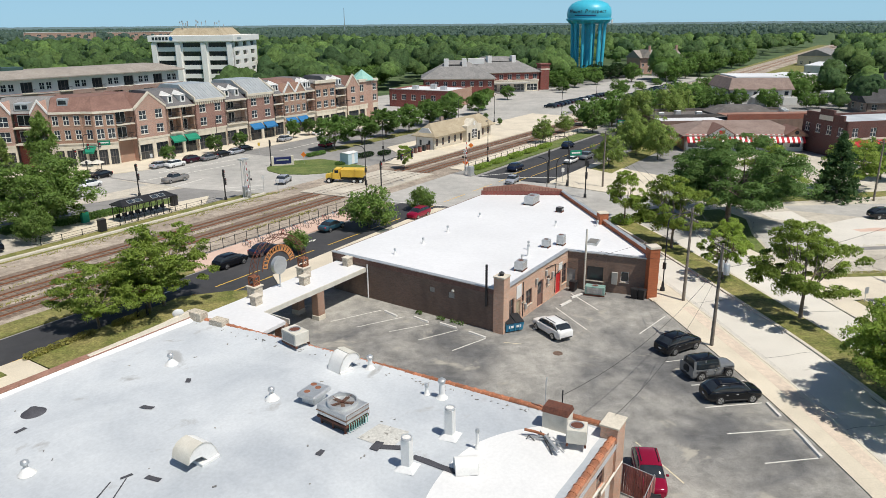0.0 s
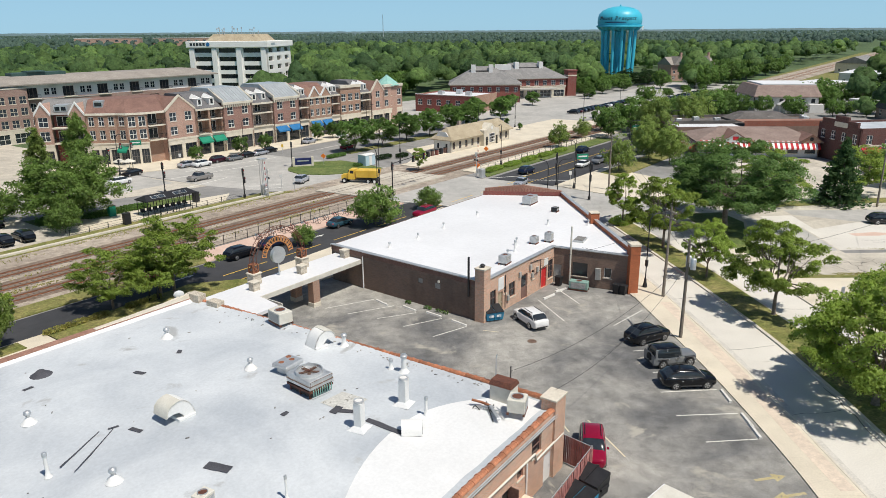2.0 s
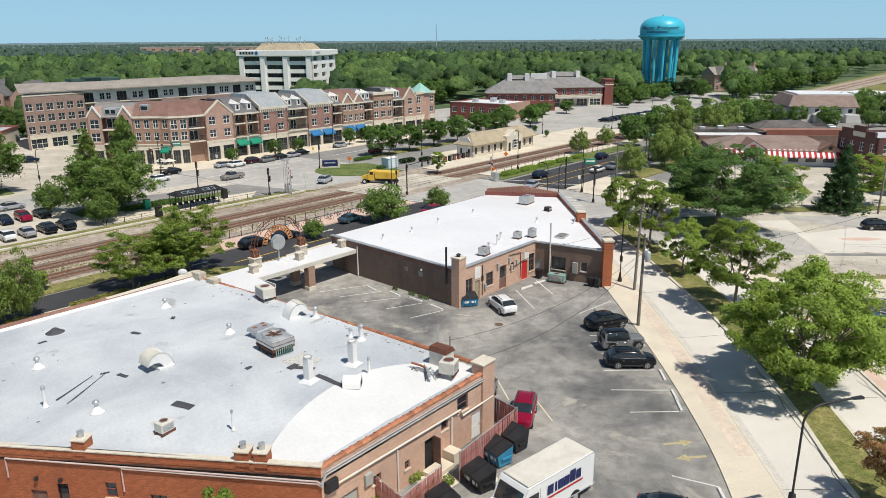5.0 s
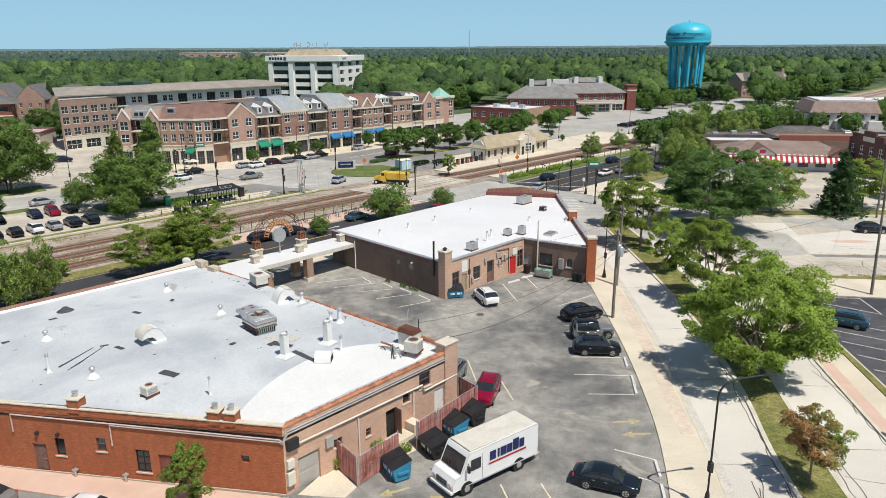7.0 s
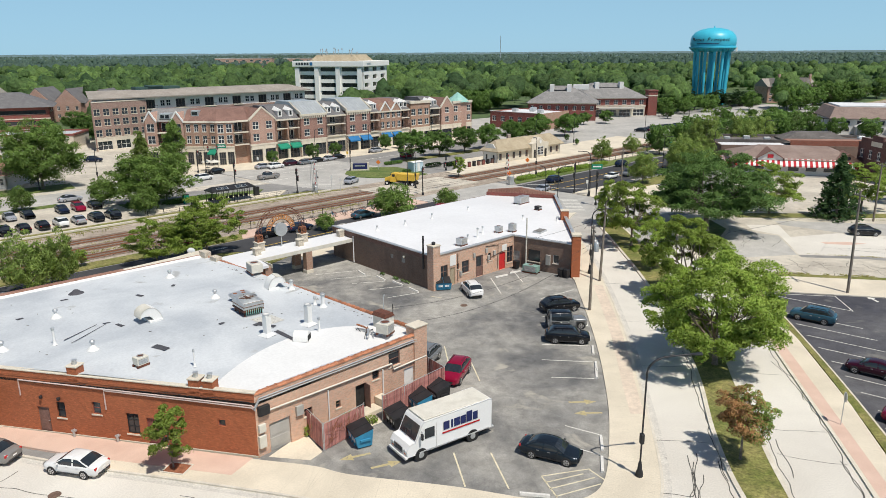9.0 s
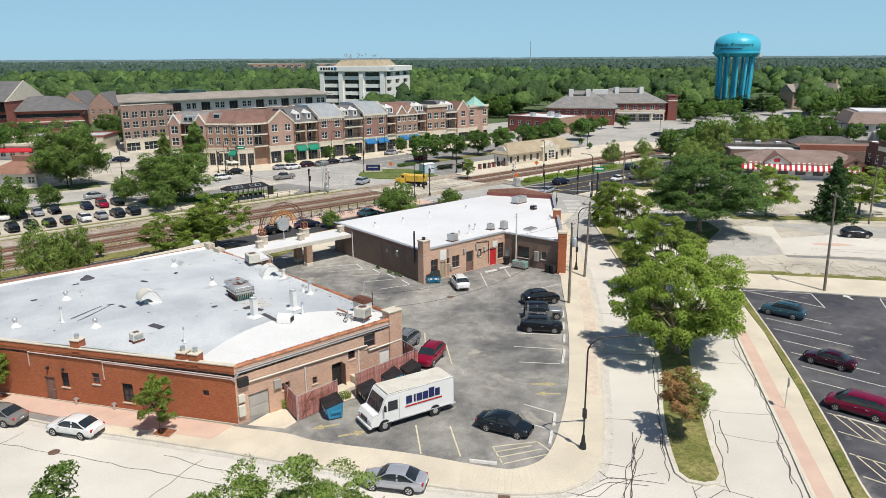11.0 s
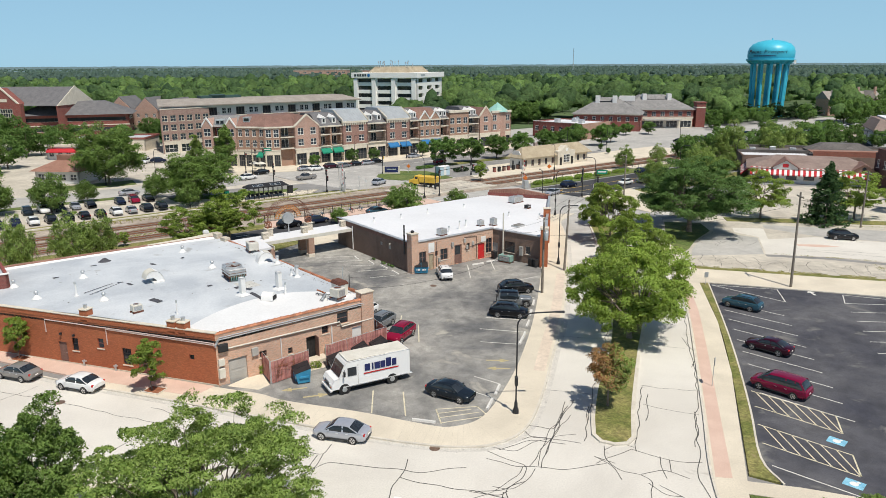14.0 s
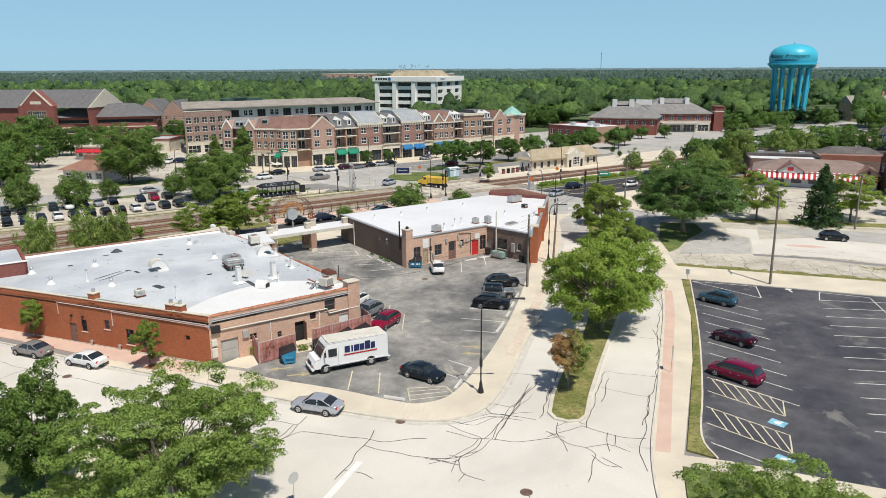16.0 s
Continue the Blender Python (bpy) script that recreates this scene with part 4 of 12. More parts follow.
part("door_leaf", Geo().box(0, 0.06, -0.5, 0.2, 0, 2.25, 0.01), SHINGLE_BROWN, BB, m=run_matrix(A_, B_) @ pose(9.6, 0, 0.04))
door(BB, A_, B_, 13.6, 14.7, 2.1, WHITE, "white steel door")
for h in side[3:]:
    window(BB, A_, B_, *h, 1, 2, SHINGLE_BROWN, GLASS_DARK, sill=True)
mS = run_matrix(A_, B_)
for z in (4.45, 4.28):
    part("conduit", Geo().tube([(-0.1, -0.12, z - 0.55), (0.3, -0.1, z), (SL - 1.0, -0.1, z - 0.05)], 0.05, 8), GALV, BB, "long grey pipe", m=mS)
part("conduit", Geo().tube([(0.2, -0.12, 3.35), (12.2, -0.12, 3.1), (12.4, -0.12, 2.55), (SL, -0.12, 2.6)], 0.07, 8), CREAM, BB, "thick white-painted pipe", m=mS)
part("meter_box", Geo().box(3.15, 3.75, -0.22, -0.003, 2.0, 2.75, 0.02), ASPHALT_GREY, BB, m=mS)
part("meter_box", Geo().box(0.1, 0.62, -0.24, -0.003, 1.9, 2.5, 0.02), CREAM, BB, m=mS)
part("meter_box", Geo().box(0.05, 0.6, -0.26, -0.003, 0.75, 1.65, 0.02), CREAM, BB, m=mS)
part("wall_fan", Geo().box(0.15, 1.0, -0.3, -0.003, 3.15, 3.85, 0.02).box(0.25, 0.9, -0.34, -0.302, 3.25, 3.75, 0.01), BLACK, BB, "dark extract fan hood", m=mS)
part("downpipe", Geo().tube([(11.3, -0.08, 0.1), (11.3, -0.08, 2.9)], 0.06, 8), WHITE, BB, m=mS)
part("downpipe", Geo().tube([(6.0, -0.08, 0.1), (6.0, -0.08, 3.0)], 0.05, 8), WHITE, BB, m=mS)
part("step_block", Geo().box(8.3, 10.3, -1.1, -0.01, 0.0, 0.35, 0.03).box(10.4, 11.2, -1.0, -0.02, 0, 0.9, 0.02), WALK, BB, "concrete step at the doorway", m=mS)

LL = math.dist(B_, C_)
mL = run_matrix(B_, C_)
wall(BB, B_, C_, 0, 4.75, BRICK_TAN, label="common brick wall towards the car park")
wall(BB, C_, E_, 0, 4.95, BRICK_MAROON, label="maroon brick wall towards the railway road")
part("coping", Geo().box(0, math.dist(C_, E_), -0.12, 0.52, 4.953, 5.12, 0.02), SHINGLE_RUST, BB, "reddish brown metal coping", m=run_matrix(C_, E_))
mC = run_matrix(C_, E_)
part("flashing", Geo().loft([[(0.4, 0.524, 4.60), (0.4, 1.25, 4.62), (0.4, 0.62, 5.0), (0.4, 0.524, 5.04)], [(36.0, 0.524, 4.60), (36.0, 0.9, 4.62), (36.0, 0.6, 4.95), (36.0, 0.524, 5.0)]]), ROOF_PATCH, BB,
     "white-coated flashing inside the parapet", m=mC)
part("corner_parapet", Geo().loft([[(0.3, 0.05, 5.123), (0.3, 0.5, 5.123), (0.3, 0.45, 5.55), (0.3, 0.1, 5.55)], [(3.0, 0.05, 5.123), (3.0, 0.5, 5.123), (3.0, 0.45, 5.32), (3.0, 0.1, 5.32)],
                                   [(9.0, 0.05, 5.123), (9.0, 0.5, 5.123), (9.0, 0.45, 5.16), (9.0, 0.1, 5.16)]]), STONE, BB, "stained stucco parapet rising to the corner", m=mC)
tiles_on(BB, A_, B_, 4.75, drop=0.05)
tiles_on(BB, (B_[0] - 0.05, B_[1] + 1.3), C_, 4.75, drop=-0.15)
pier = part("pier", Geo().box(SL - 1.3, SL + 0.1, -0.14, 0.85, 0, 5.35), BRICK_TAN, BB, "brick corner pier", m=mS)
part("cap", Geo().box(SL - 1.38, SL + 0.18, -0.22, 0.93, 5.353, 5.48, 0.02), STONE, pier)
for p0, w0 in ((0.0, 1.4), (2.4, 1.3)):
    x = LL - 0.2 - p0
    part("stub_pier", Geo().box(x - w0, x, -0.1, 0.7, 4.3, 5.55 - 0.2 * (p0 > 0)), RUBBLE, BB, "crumbling stone pier at the roof corner", m=mL)
part("satellite_dish", Geo().lathe([(0.02, 0), (0.25, 0.03), (0.42, 0.12), (0.44, 0.14), (0.25, 0.06), (0.02, 0.04)], 16), WHITE, BB,
     "small white satellite dish", 40, m=pose(-21.2, 17.1, 5.6, 70, 0, 150))
part("dish_mast", Geo().cyl((-21.2, 17.0, 4.9), (-21.2, 17.0, 5.6), 0.03), GALV, BB)


def roof_z(u, v):
    """The coated roof swells gently between its parapets."""
    s = max(0.0, min(1.0, (v + 17.4) / 34.8))
    t = max(0.0, min(1.0, (-18.0 - u) / 26.0))
    return 4.5 + 0.55 * math.sin(math.pi * s) ** 0.8 * math.sin(math.pi * min(1.0, t * 0.9 + 0.05)) ** 0.6 + 0.25 * s


def lerp2(s, t):
    a = Vector((*A_, 0)).lerp(Vector((*B_, 0)), s)
    b = Vector((*E_, 0)).lerp(Vector((*C_, 0)), s)
    return a.lerp(b, t)


g = Geo()
n = 36
vs = []
for j in range(n + 1):
    for i in range(n + 1):
        p = lerp2(0.006 + 0.988 * i / n, 0.006 + 0.988 * j / n)
        z = roof_z(p.x, p.y) + 0.02 * noise.noise((p.x * 0.5, p.y * 0.5, 0))
        edge = min(i, n - i, j, n - j)
        vs.append((p.x, p.y, z + (0.14 if edge == 0 else 0)))
g.add(vs, [(j * (n + 1) + i, j * (n + 1) + i + 1, (j + 1) * (n + 1) + i + 1, (j + 1) * (n + 1) + i) for j in range(n) for i in range(n)])
part("roof", g, ROOF_GREY, BB, "silver-grey coated low roof with stains and patches", 60)
part("roof_underside", Geo().prism([A_, B_, C_, E_], 4.0, 4.2), DARK_ROOM, BB)
g = Geo()
rows = []
for i in range(25):
    s = i / 24
    u0 = A_[0] - 2.2 + s * 17.6
    v0 = -17.15 + (max(0, A_[0] + 0.4 - u0)) * 1.49
    deep = max(0.35, -10.9 - (0.037 if u0 < -24.5 else 0.082) * (u0 + 24.5) ** 2 - v0)
    rows.append([(u0, v0 + 0.1 + deep * k / 8, 0) for k in range(9)])
vs = [(x, y, roof_z(x, y) + 0.045) for r in rows for x, y, z in r]
g.add(vs, [(i * 9 + k, (i + 1) * 9 + k, (i + 1) * 9 + k + 1, i * 9 + k + 1) for i in range(24) for k in range(8)])
part("roof_patch", g, ROOF_PATCH, BB, "bright white recoated roof corner with an arched edge", 60)
for (u, v, w, d, a) in ((-34.4, -5.9, 1.5, 0.6, -72), (-35.0, 0.9, 0.8, 0.3, -78), (-30.8, 7.4, 0.8, 0.3, -70), (-26.1, -7.3, 1.9, 0.40, -63), (-25.95, -10.2, 2.7, 0.40, -88), (-26.4, -6.7, 0.8, 0.5, 10), (-28.6, -4.6, 0.5, 0.3, 10),
                        (-27.2, 8.2, 0.5, 0.3, 40), (-37.85, 1.65, 3.5, 0.08, 29), (-37.4, 0.95, 4.1, 0.08, 34), (-35.6, 2.2, 0.6, 0.16, -20), (-36.2, 11.5, 0.6, 0.25, 5), (-40.5, 9.0, 0.5, 0.3, 0)):
    m = pose(u, v, roof_z(u, v) + 0.035, 0, 0, a)
    g = Geo()
    rr = random.Random(int(u * 7))
    ring = [(w / 2 * cx + rr.uniform(-0.05, 0.05), d / 2 * cy + rr.uniform(-0.03, 0.03)) for cx, cy in ((-1, -1), (-0.3, -1.05), (0.4, -0.95), (1, -1), (1, 1), (0.3, 0.95), (-0.4, 1.05), (-1, 1))]
    part("tar_patch", g.prism(ring, 0, 0.02), ASPHALT_SIDE, BB, "dark tar repair patch", m=m)
part("ash_mound", Geo().lathe([(0.72, 0), (0.45, 0.16), (0.2, 0.36), (0.05, 0.4)], 14), ASPHALT_SIDE, BB, "grey mound over a covered drain", 60, m=pose(-34.7, 12.9, roof_z(-34.7, 12.9)))


def roof_thing(name, u, v, label, category, turn=0.0, z=None):
    w = W(u, v)
    return thing(name, pose(w.x, w.y, roof_z(u, v) + 0.02 if z is None else z, 0, 0, RAIL + turn), label, category, "roof fittings")


def stack(u, v, h, r, label, cap=True, z=None):
    t = roof_thing("vent_pipe", u, v, label, "vent", z=z)
    part("flashing", Geo().lathe([(r * 2.2, 0), (r * 1.5, 0.12), (r * 1.05, 0.3)], 12), WHITE, t, "", 40)
    part("pipe", Geo().lathe([(r, 0.0), (r, h), (r * 0.8, h)], 14), WHITE, t, "white-coated pipe", 40)
    if cap:
        part("cap", Geo().lathe([(r * 1.35, h - 0.05), (r * 1.4, h + 0.1), (r * 0.9, h + 0.17)], 14), GALV, t, "galvanized cap", 40)
    else:
        part("rim", Geo().lathe([(r * 1.05, h - 0.06), (r * 1.1, h + 0.03), (r * 0.8, h + 0.03), (r * 0.75, h - 0.2)], 14), GALV, t, "", 40)
    return t


for u, v in ((-23.2, -9.4), (-27.0, -9.2)):
    t = roof_thing("square_flue", u, v, "tall square white-coated flue with a round metal rim", "vent", 12)
    part("curb", Geo().loft([[(-0.55, -0.55, 0), (0.55, -0.55, 0), (0.55, 0.55, 0), (-0.55, 0.55, 0)], [(-0.27, -0.27, 0.22), (0.27, -0.27, 0.22), (0.27, 0.27, 0.22), (-0.27, 0.27, 0.22)]]), ROOF_PATCH, t)
    part("shaft", Geo().box(-0.25, 0.25, -0.25, 0.25, 0.0, 1.72, 0.02), WHITE, t, "square white shaft")
    part("rim", Geo().lathe([(0.26, 1.68), (0.30, 1.74), (0.30, 1.84), (0.24, 1.85), (0.22, 1.74)], 16), GALV, t, "metal ring", 40)
    part("cap", Geo().lathe([(0.235, 1.80), (0.01, 1.83)], 16), WHITE, t)
stack(-23.4, -11.3, 1.1, 0.09, "thin white roof vent pipe")
stack(-19.2, -0.4, 0.8, 0.16, "short roof vent with a galvanized cap")
stack(-19.8, -6.6, 1.15, 0.18, "roof vent with a galvanized cap beside the coping")
stack(-20.0, -5.6, 0.6, 0.1, "thin roof vent beside the coping")
stack(-33.9, -10.7, 1.2, 0.06, "thin bent roof vent pipe")
for u, v in ((-26.0, 1.8), (-38.2, 6.9), (-26.2, 11.3), (-38.3, -2.6), (-43.3, 2.6), (-44.5, 8.5), (-47.0, 11.0)):
    t = roof_thing("turbine_vent", u, v, "small white mushroom roof vent", "vent")
    part("base", Geo().lathe([(0.46, 0), (0.27, 0.22), (0.11, 0.42)], 12), WHITE, t, "", 50)
    part("head", Geo().lathe([(0.11, 0.4), (0.14, 0.55), (0.22, 0.6), (0.2, 0.75), (0.06, 0.84)], 12), GALV, t, "", 50)
stack(-40.1, 0.6, 1.3, 0.1, "white roof vent pipe")


def hood(u, v, turn, s, label):
    """A curved sheet-metal gooseneck hood."""
    t = roof_thing("roof_hood", u, v, label, "vent", turn)
    prof = [(-0.88, 0.5), (-0.78, 0.86), (-0.55, 1.1), (-0.2, 1.22), (0.2, 1.18), (0.52, 0.98), (0.76, 0.6), (0.9, 0.2), (0.96, 0.0)]
    inner = [(x * 0.94, z * 0.94) for x, z in prof]
    throat = [(0.25, 0.0), (0.12, 0.3), (-0.1, 0.52), (-0.45, 0.58)]
    g = Geo()
    w = 0.62
    for y0, y1 in ((-w, -w + 0.05), (w - 0.05, w)):
        g.loft([[(x * s, y * s, z * s) for x, z in prof + throat] for y in (y0, y1)])
    g.loft([[(x * s, y * s, z * s) for x, z in prof + inner[::-1]] for y in (-w, w)])
    part("shell", g, WHITE, t, "curved white-coated sheet metal", 50)
    part("lip", Geo().loft([[(x * s, y * s, z * s) for x, z in ((-0.92, 0.46), (-0.81, 0.88), (-0.57, 1.13), (-0.2, 1.25), (0.05, 1.25), (0.05, 1.2), (-0.2, 1.2), (-0.54, 1.08), (-0.76, 0.85), (-0.86, 0.48))] for y in (-w - 0.02, w + 0.02)]), CREAM, t, "cream metal visor", 50)
    part("curb", Geo().box(-0.2 * s, 0.9 * s, -0.7 * s, 0.7 * s, -0.05, 0.16, 0.03), WHITE, t)
    part("opening", Geo().loft([[(x * s, y * s, z * s) for x, z in ((0.2, 0.04), (0.08, 0.3), (-0.12, 0.5), (0.0, 0.6), (0.3, 0.3), (0.35, 0.04))] for y in (-0.56, 0.56)]), ASPHALT_GREY, t, "shaded throat")
    return t


hood(-32.8, 0.3, 0, 1.05, "curved cream metal roof hood open to one side")
hood(-20.1, 1.1, 170, 1.0, "curved galvanized roof hood beside the coping")
t = roof_thing("drum_vent", -25.4, -11.8, "half-round white metal roof vent", "vent", 40)
part("drum", Geo().loft([[(0.55 * math.cos(radians(a)), y, 0.75 * math.sin(radians(a)) + 0.05) for a in range(0, 181, 20)] for y in (-0.6, 0.6)]), WHITE, t, "", 40)
part("face", Geo().prism([(-0.4, -0.62), (0.4, -0.62), (0.4, -0.605), (-0.4, -0.605)], 0.08, 0.5), DARK_ROOM, t)

t = roof_thing("condenser", -25.6, -3.6, "large galvanized rooftop condenser with a rusty fan", "air conditioner", 86)
part("casing", Geo().box(-1.15, 1.15, -0.92, 0.92, 0.62, 1.25, 0.03), GALV, t, "weathered sheet-metal casing")
part("frame", Geo().box(-1.17, 1.17, -0.94, 0.94, 0.42, 0.56, 0.01), DARK_RUST, t, "rusty angle-iron frame")
part("coil", Geo().box(-1.02, 1.02, -0.80, 0.80, 0.12, 0.62), DARK_ROOM, t, "dark coil under the casing")
for x in (-0.77, -0.38, 0.0, 0.38, 0.77):
    part("seam", Geo().box(x - 0.012, x + 0.012, -0.935, -0.921, 0.64, 1.23), ASPHALT_GREY, t)
part("band", Geo().box(-1.19, 1.19, -0.96, 0.96, 0.86, 0.91), RAIL_STEEL, t).location.z = 0
part("fan_ring", Geo().lathe([(0.88, 1.25), (0.88, 1.45), (0.81, 1.46), (0.79, 1.262)], 28), GALV, t, "", 50)
part("fan_throat", Geo().lathe([(0.785, 1.256), (0.01, 1.26)], 28), DARK_ROOM, t)
fan = part("fan", Geo().lathe([(0.1, 1.27), (0.12, 1.36), (0.02, 1.38)], 10), DARK_RUST, t, "rusty fan blades")
for k in range(5):
    part("blade", Geo().prism([(0.08, -0.1), (0.66, -0.16), (0.68, 0.1), (0.08, 0.08)], 1.28, 1.31), FAN_DARK, fan, m=pose(0, 0, 0, 0, 0, 72 * k))
part("grille", Geo().box(-0.76, 0.76, -0.012, 0.012, 1.41, 1.43).box(-0.012, 0.012, -0.76, 0.76, 1.432, 1.452), DARK_RUST, t)
for x in (-0.95, 0.0, 0.95):
    for y in (-0.78, 0.78):
        part("leg", Geo().box(x - 0.05, x + 0.05, y - 0.05, y + 0.05, 0, 0.45), DARK_RUST, t)
for k in range(9):
    part("coil_pipe", Geo().tube([(-1.2, -0.75 + k * 0.18, 0.12), (-1.22, -0.75 + k * 0.18, 0.55), (-1.17, -0.75 + k * 0.18, 0.62)], 0.028, 6), TEAL, t)
part("guard_rail", Geo().tube([(-1.22, -0.9, 0.62), (-1.22, -0.9, 1.22), (-1.22, 0.9, 1.22), (-1.22, 0.9, 0.62)], 0.018, 5), RAIL_STEEL, t)
part("grime_patch", Geo().poly(*[(u, v, roof_z(u, v) + 0.03) for u, v in ((-26.4, -5.3), (-26.2, -7.5), (-24.2, -7.3), (-24.5, -5.4))]), ROOF_GRIME, BB, "dirty worn patch beside the condenser")

t = roof_thing("louvre_vent", -24.6, -0.4, "flat galvanized roof ventilator with rust stains", "vent", 5)
part("curb", Geo().box(-0.6, 0.6, -0.45, 0.45, 0, 0.4, 0.02), GALV, t)
part("lid", Geo().box(-0.85, 0.85, -0.7, 0.7, 0.4, 0.72, 0.08), GALV, t, "sheet-metal lid")
for x, y in ((-0.4, 0.2), (0.3, -0.1), (0.5, 0.4)):
    part("rust_stain", Geo().prism(circle(x, y, 0.2, 9), 0.72, 0.724), RUST, t)


def package_unit(m, label, sx=1.3, sy=1.0, sz=0.9, mat=None):
    t = thing("air_conditioner", m, label, "air conditioner", "roof fittings")
    mat = mat or CREAM
    part("casing", Geo().box(-sx / 2, sx / 2, -sy / 2, sy / 2, 0.15, sz, 0.03), mat, t)
    part("skid", Geo().box(-sx / 2 - 0.05, sx / 2 + 0.05, -sy / 2, -sy / 2 + 0.12, 0, 0.15).box(-sx / 2 - 0.05, sx / 2 + 0.05, sy / 2 - 0.12, sy / 2, 0, 0.15), DARK_RUST, t)
    r = min(sx, sy) * 0.36
    part("fan_ring", Geo().lathe([(r, sz), (r * 1.02, sz + 0.06), (r * 0.9, sz + 0.06), (r * 0.88, sz)], 20), GALV, t, "", 50)
    part("fan_throat", Geo().lathe([(r * 0.88, sz + 0.006), (0.01, sz + 0.01)], 20), DARK_RUST, t)
    for y in (-1, 1):
        part("coil", Geo().box(-sx * 0.4, sx * 0.4, y * sy / 2 - 0.012, y * sy / 2 + 0.012, 0.25, sz - 0.12), ASPHALT_GREY, t, "grey coil grille")
    for k in range(5):
        part("slat", Geo().box(-sx * 0.4, sx * 0.4, -sy / 2 - 0.03, -sy / 2 - 0.012, 0.3 + k * (sz - 0.45) / 5, 0.34 + k * (sz - 0.45) / 5), GALV, t)
    return t


def rp(u, v, dz=0.0, turn=0.0):
    w = W(u, v)
    return pose(w.x, w.y, roof_z(u, v) + 0.02 + dz, 0, 0, RAIL + turn)


package_unit(rp(-19.3, 6.4, 0.2, 80), "cream rooftop air conditioner on timber skids", 1.7, 1.2, 1.05)
package_unit(rp(-19.9, -15.6, 0.3, 20), "cream rooftop condenser beside the corner pier", 1.1, 1.1, 1.0)
package_unit(rp(-36.7, -7.9, 0.0, 10), "small pale rooftop air conditioner", 0.9, 0.7, 0.75)
t = thing("roof_hatch", rp(-18.7, -13.9, 0.0, 4), "rusty brown metal box on the roof edge", "roof hatch", "roof fittings")
part("body", Geo().box(-0.5, 0.5, -0.75, 0.75, 0, 1.1, 0.02), CREAM, t)
part("lid", Geo().loft([[(-0.58, -0.8, 1.1), (0.58, -0.8, 1.1), (0.58, 0.8, 1.1), (-0.58, 0.8, 1.1)], [(-0.4, -0.72, 1.42), (0.4, -0.72, 1.42), (0.4, 0.72, 1.42), (-0.4, 0.72, 1.42)]]), DARK_RUST, t, "rusty lid")
t = thing("duct", rp(-20.9, -14.6, 0.1, 50), "bent galvanized duct on the roof", "duct", "roof fittings")
part("run", Geo().box(-0.8, 0.9, -0.09, 0.09, 0.1, 0.25, 0.02), GALV, t)
part("elbow", Geo().tube([(0.9, 0, 0.18), (1.4, 0.4, 0.2), (1.5, 1.0, 0.4)], 0.08, 8), RUST, t)
t = thing("antenna_mast", rp(-17.6, -12.6, 0, 0), "thin bent mast at the roof edge", "mast", "roof fittings")
part("mast", Geo().tube([(0, 0, 0), (0, 0, 2.0), (0.1, 0, 2.3)], 0.04, 6), GALV, t)
t = thing("antenna_mast", rp(-17.4, -13.6, 0, 0), "thin dark mast at the roof edge", "mast", "roof fittings")
part("mast", Geo().tube([(0, 0, 0), (0, 0, 1.7)], 0.04, 6), BLACK, t)
t = thing("pipe_rack", rp(-20.6, -14.0, 0, 70), "tangle of roof pipes and cables", "pipes", "roof fittings")
for k in range(6):
    rr = random.Random(k)
    part("pipe", Geo().tube([(rr.uniform(-1.6, 1.6), rr.uniform(-0.8, 0.8), 0.05), (rr.uniform(-1.2, 1.2), rr.uniform(-0.6, 0.6), 0.3), (rr.uniform(-1.6, 1.6), rr.uniform(-0.8, 0.8), 0.08)], 0.035, 6),
         WIRE if k % 2 else GALV, t)

# leaf litter and grit along the coping
g = Geo()
rr = random.Random(77)
for k in range(150):
    v = rr.uniform(-15.0, 17.0)
    u = -17.45 - (v + 17.2) * 0.078 - abs(rr.gauss(0, 0.35))
    if k % 6 == 0:
        u, v = rr.uniform(-44, -20), rr.uniform(-8, 15)
    a, b = rr.uniform(0.03, 0.13), rr.uniform(0.02, 0.06)
    w = rr.uniform(0, 3.14)
    z = roof_z(u, v) + 0.028
    q = [(u + x * math.cos(w) - y * math.sin(w), v + x * math.sin(w) + y * math.cos(w)) for x, y in ((-a, -b), (a, -b * 0.7), (a * 0.8, b), (-a * 0.9, b * 0.8))]
    g.prism(q, z - 0.01, z + 0.015)
tagged(part("litter", g, ASPHALT_LOT, BB), kind="stuff")

# taller block at the building's far end
t = thing("brick_annex", at_rail(0, 0), "taller maroon brick block joined to the brick building", "building")
q = [(-50.2, 8.6), (-44.8, 8.6), (-44.8, 17.7), (-58.0, 17.7), (-58.0, 17.6)]
for a, b in zip(q[:3], q[1:4]):
    wall(t, a, b, 4.0, 6.3, BRICK_MAROON)
part("roof", Geo().prism([(-50.0, 8.8), (-45.0, 8.8), (-45.0, 17.5), (-57.0, 17.5)], 5.9, 6.0), ROOF_GREY, t)
part("coping", Geo().box(-50.3, -44.7, 8.5, 8.95, 6.303, 6.4, 0.02), WHITE, t)

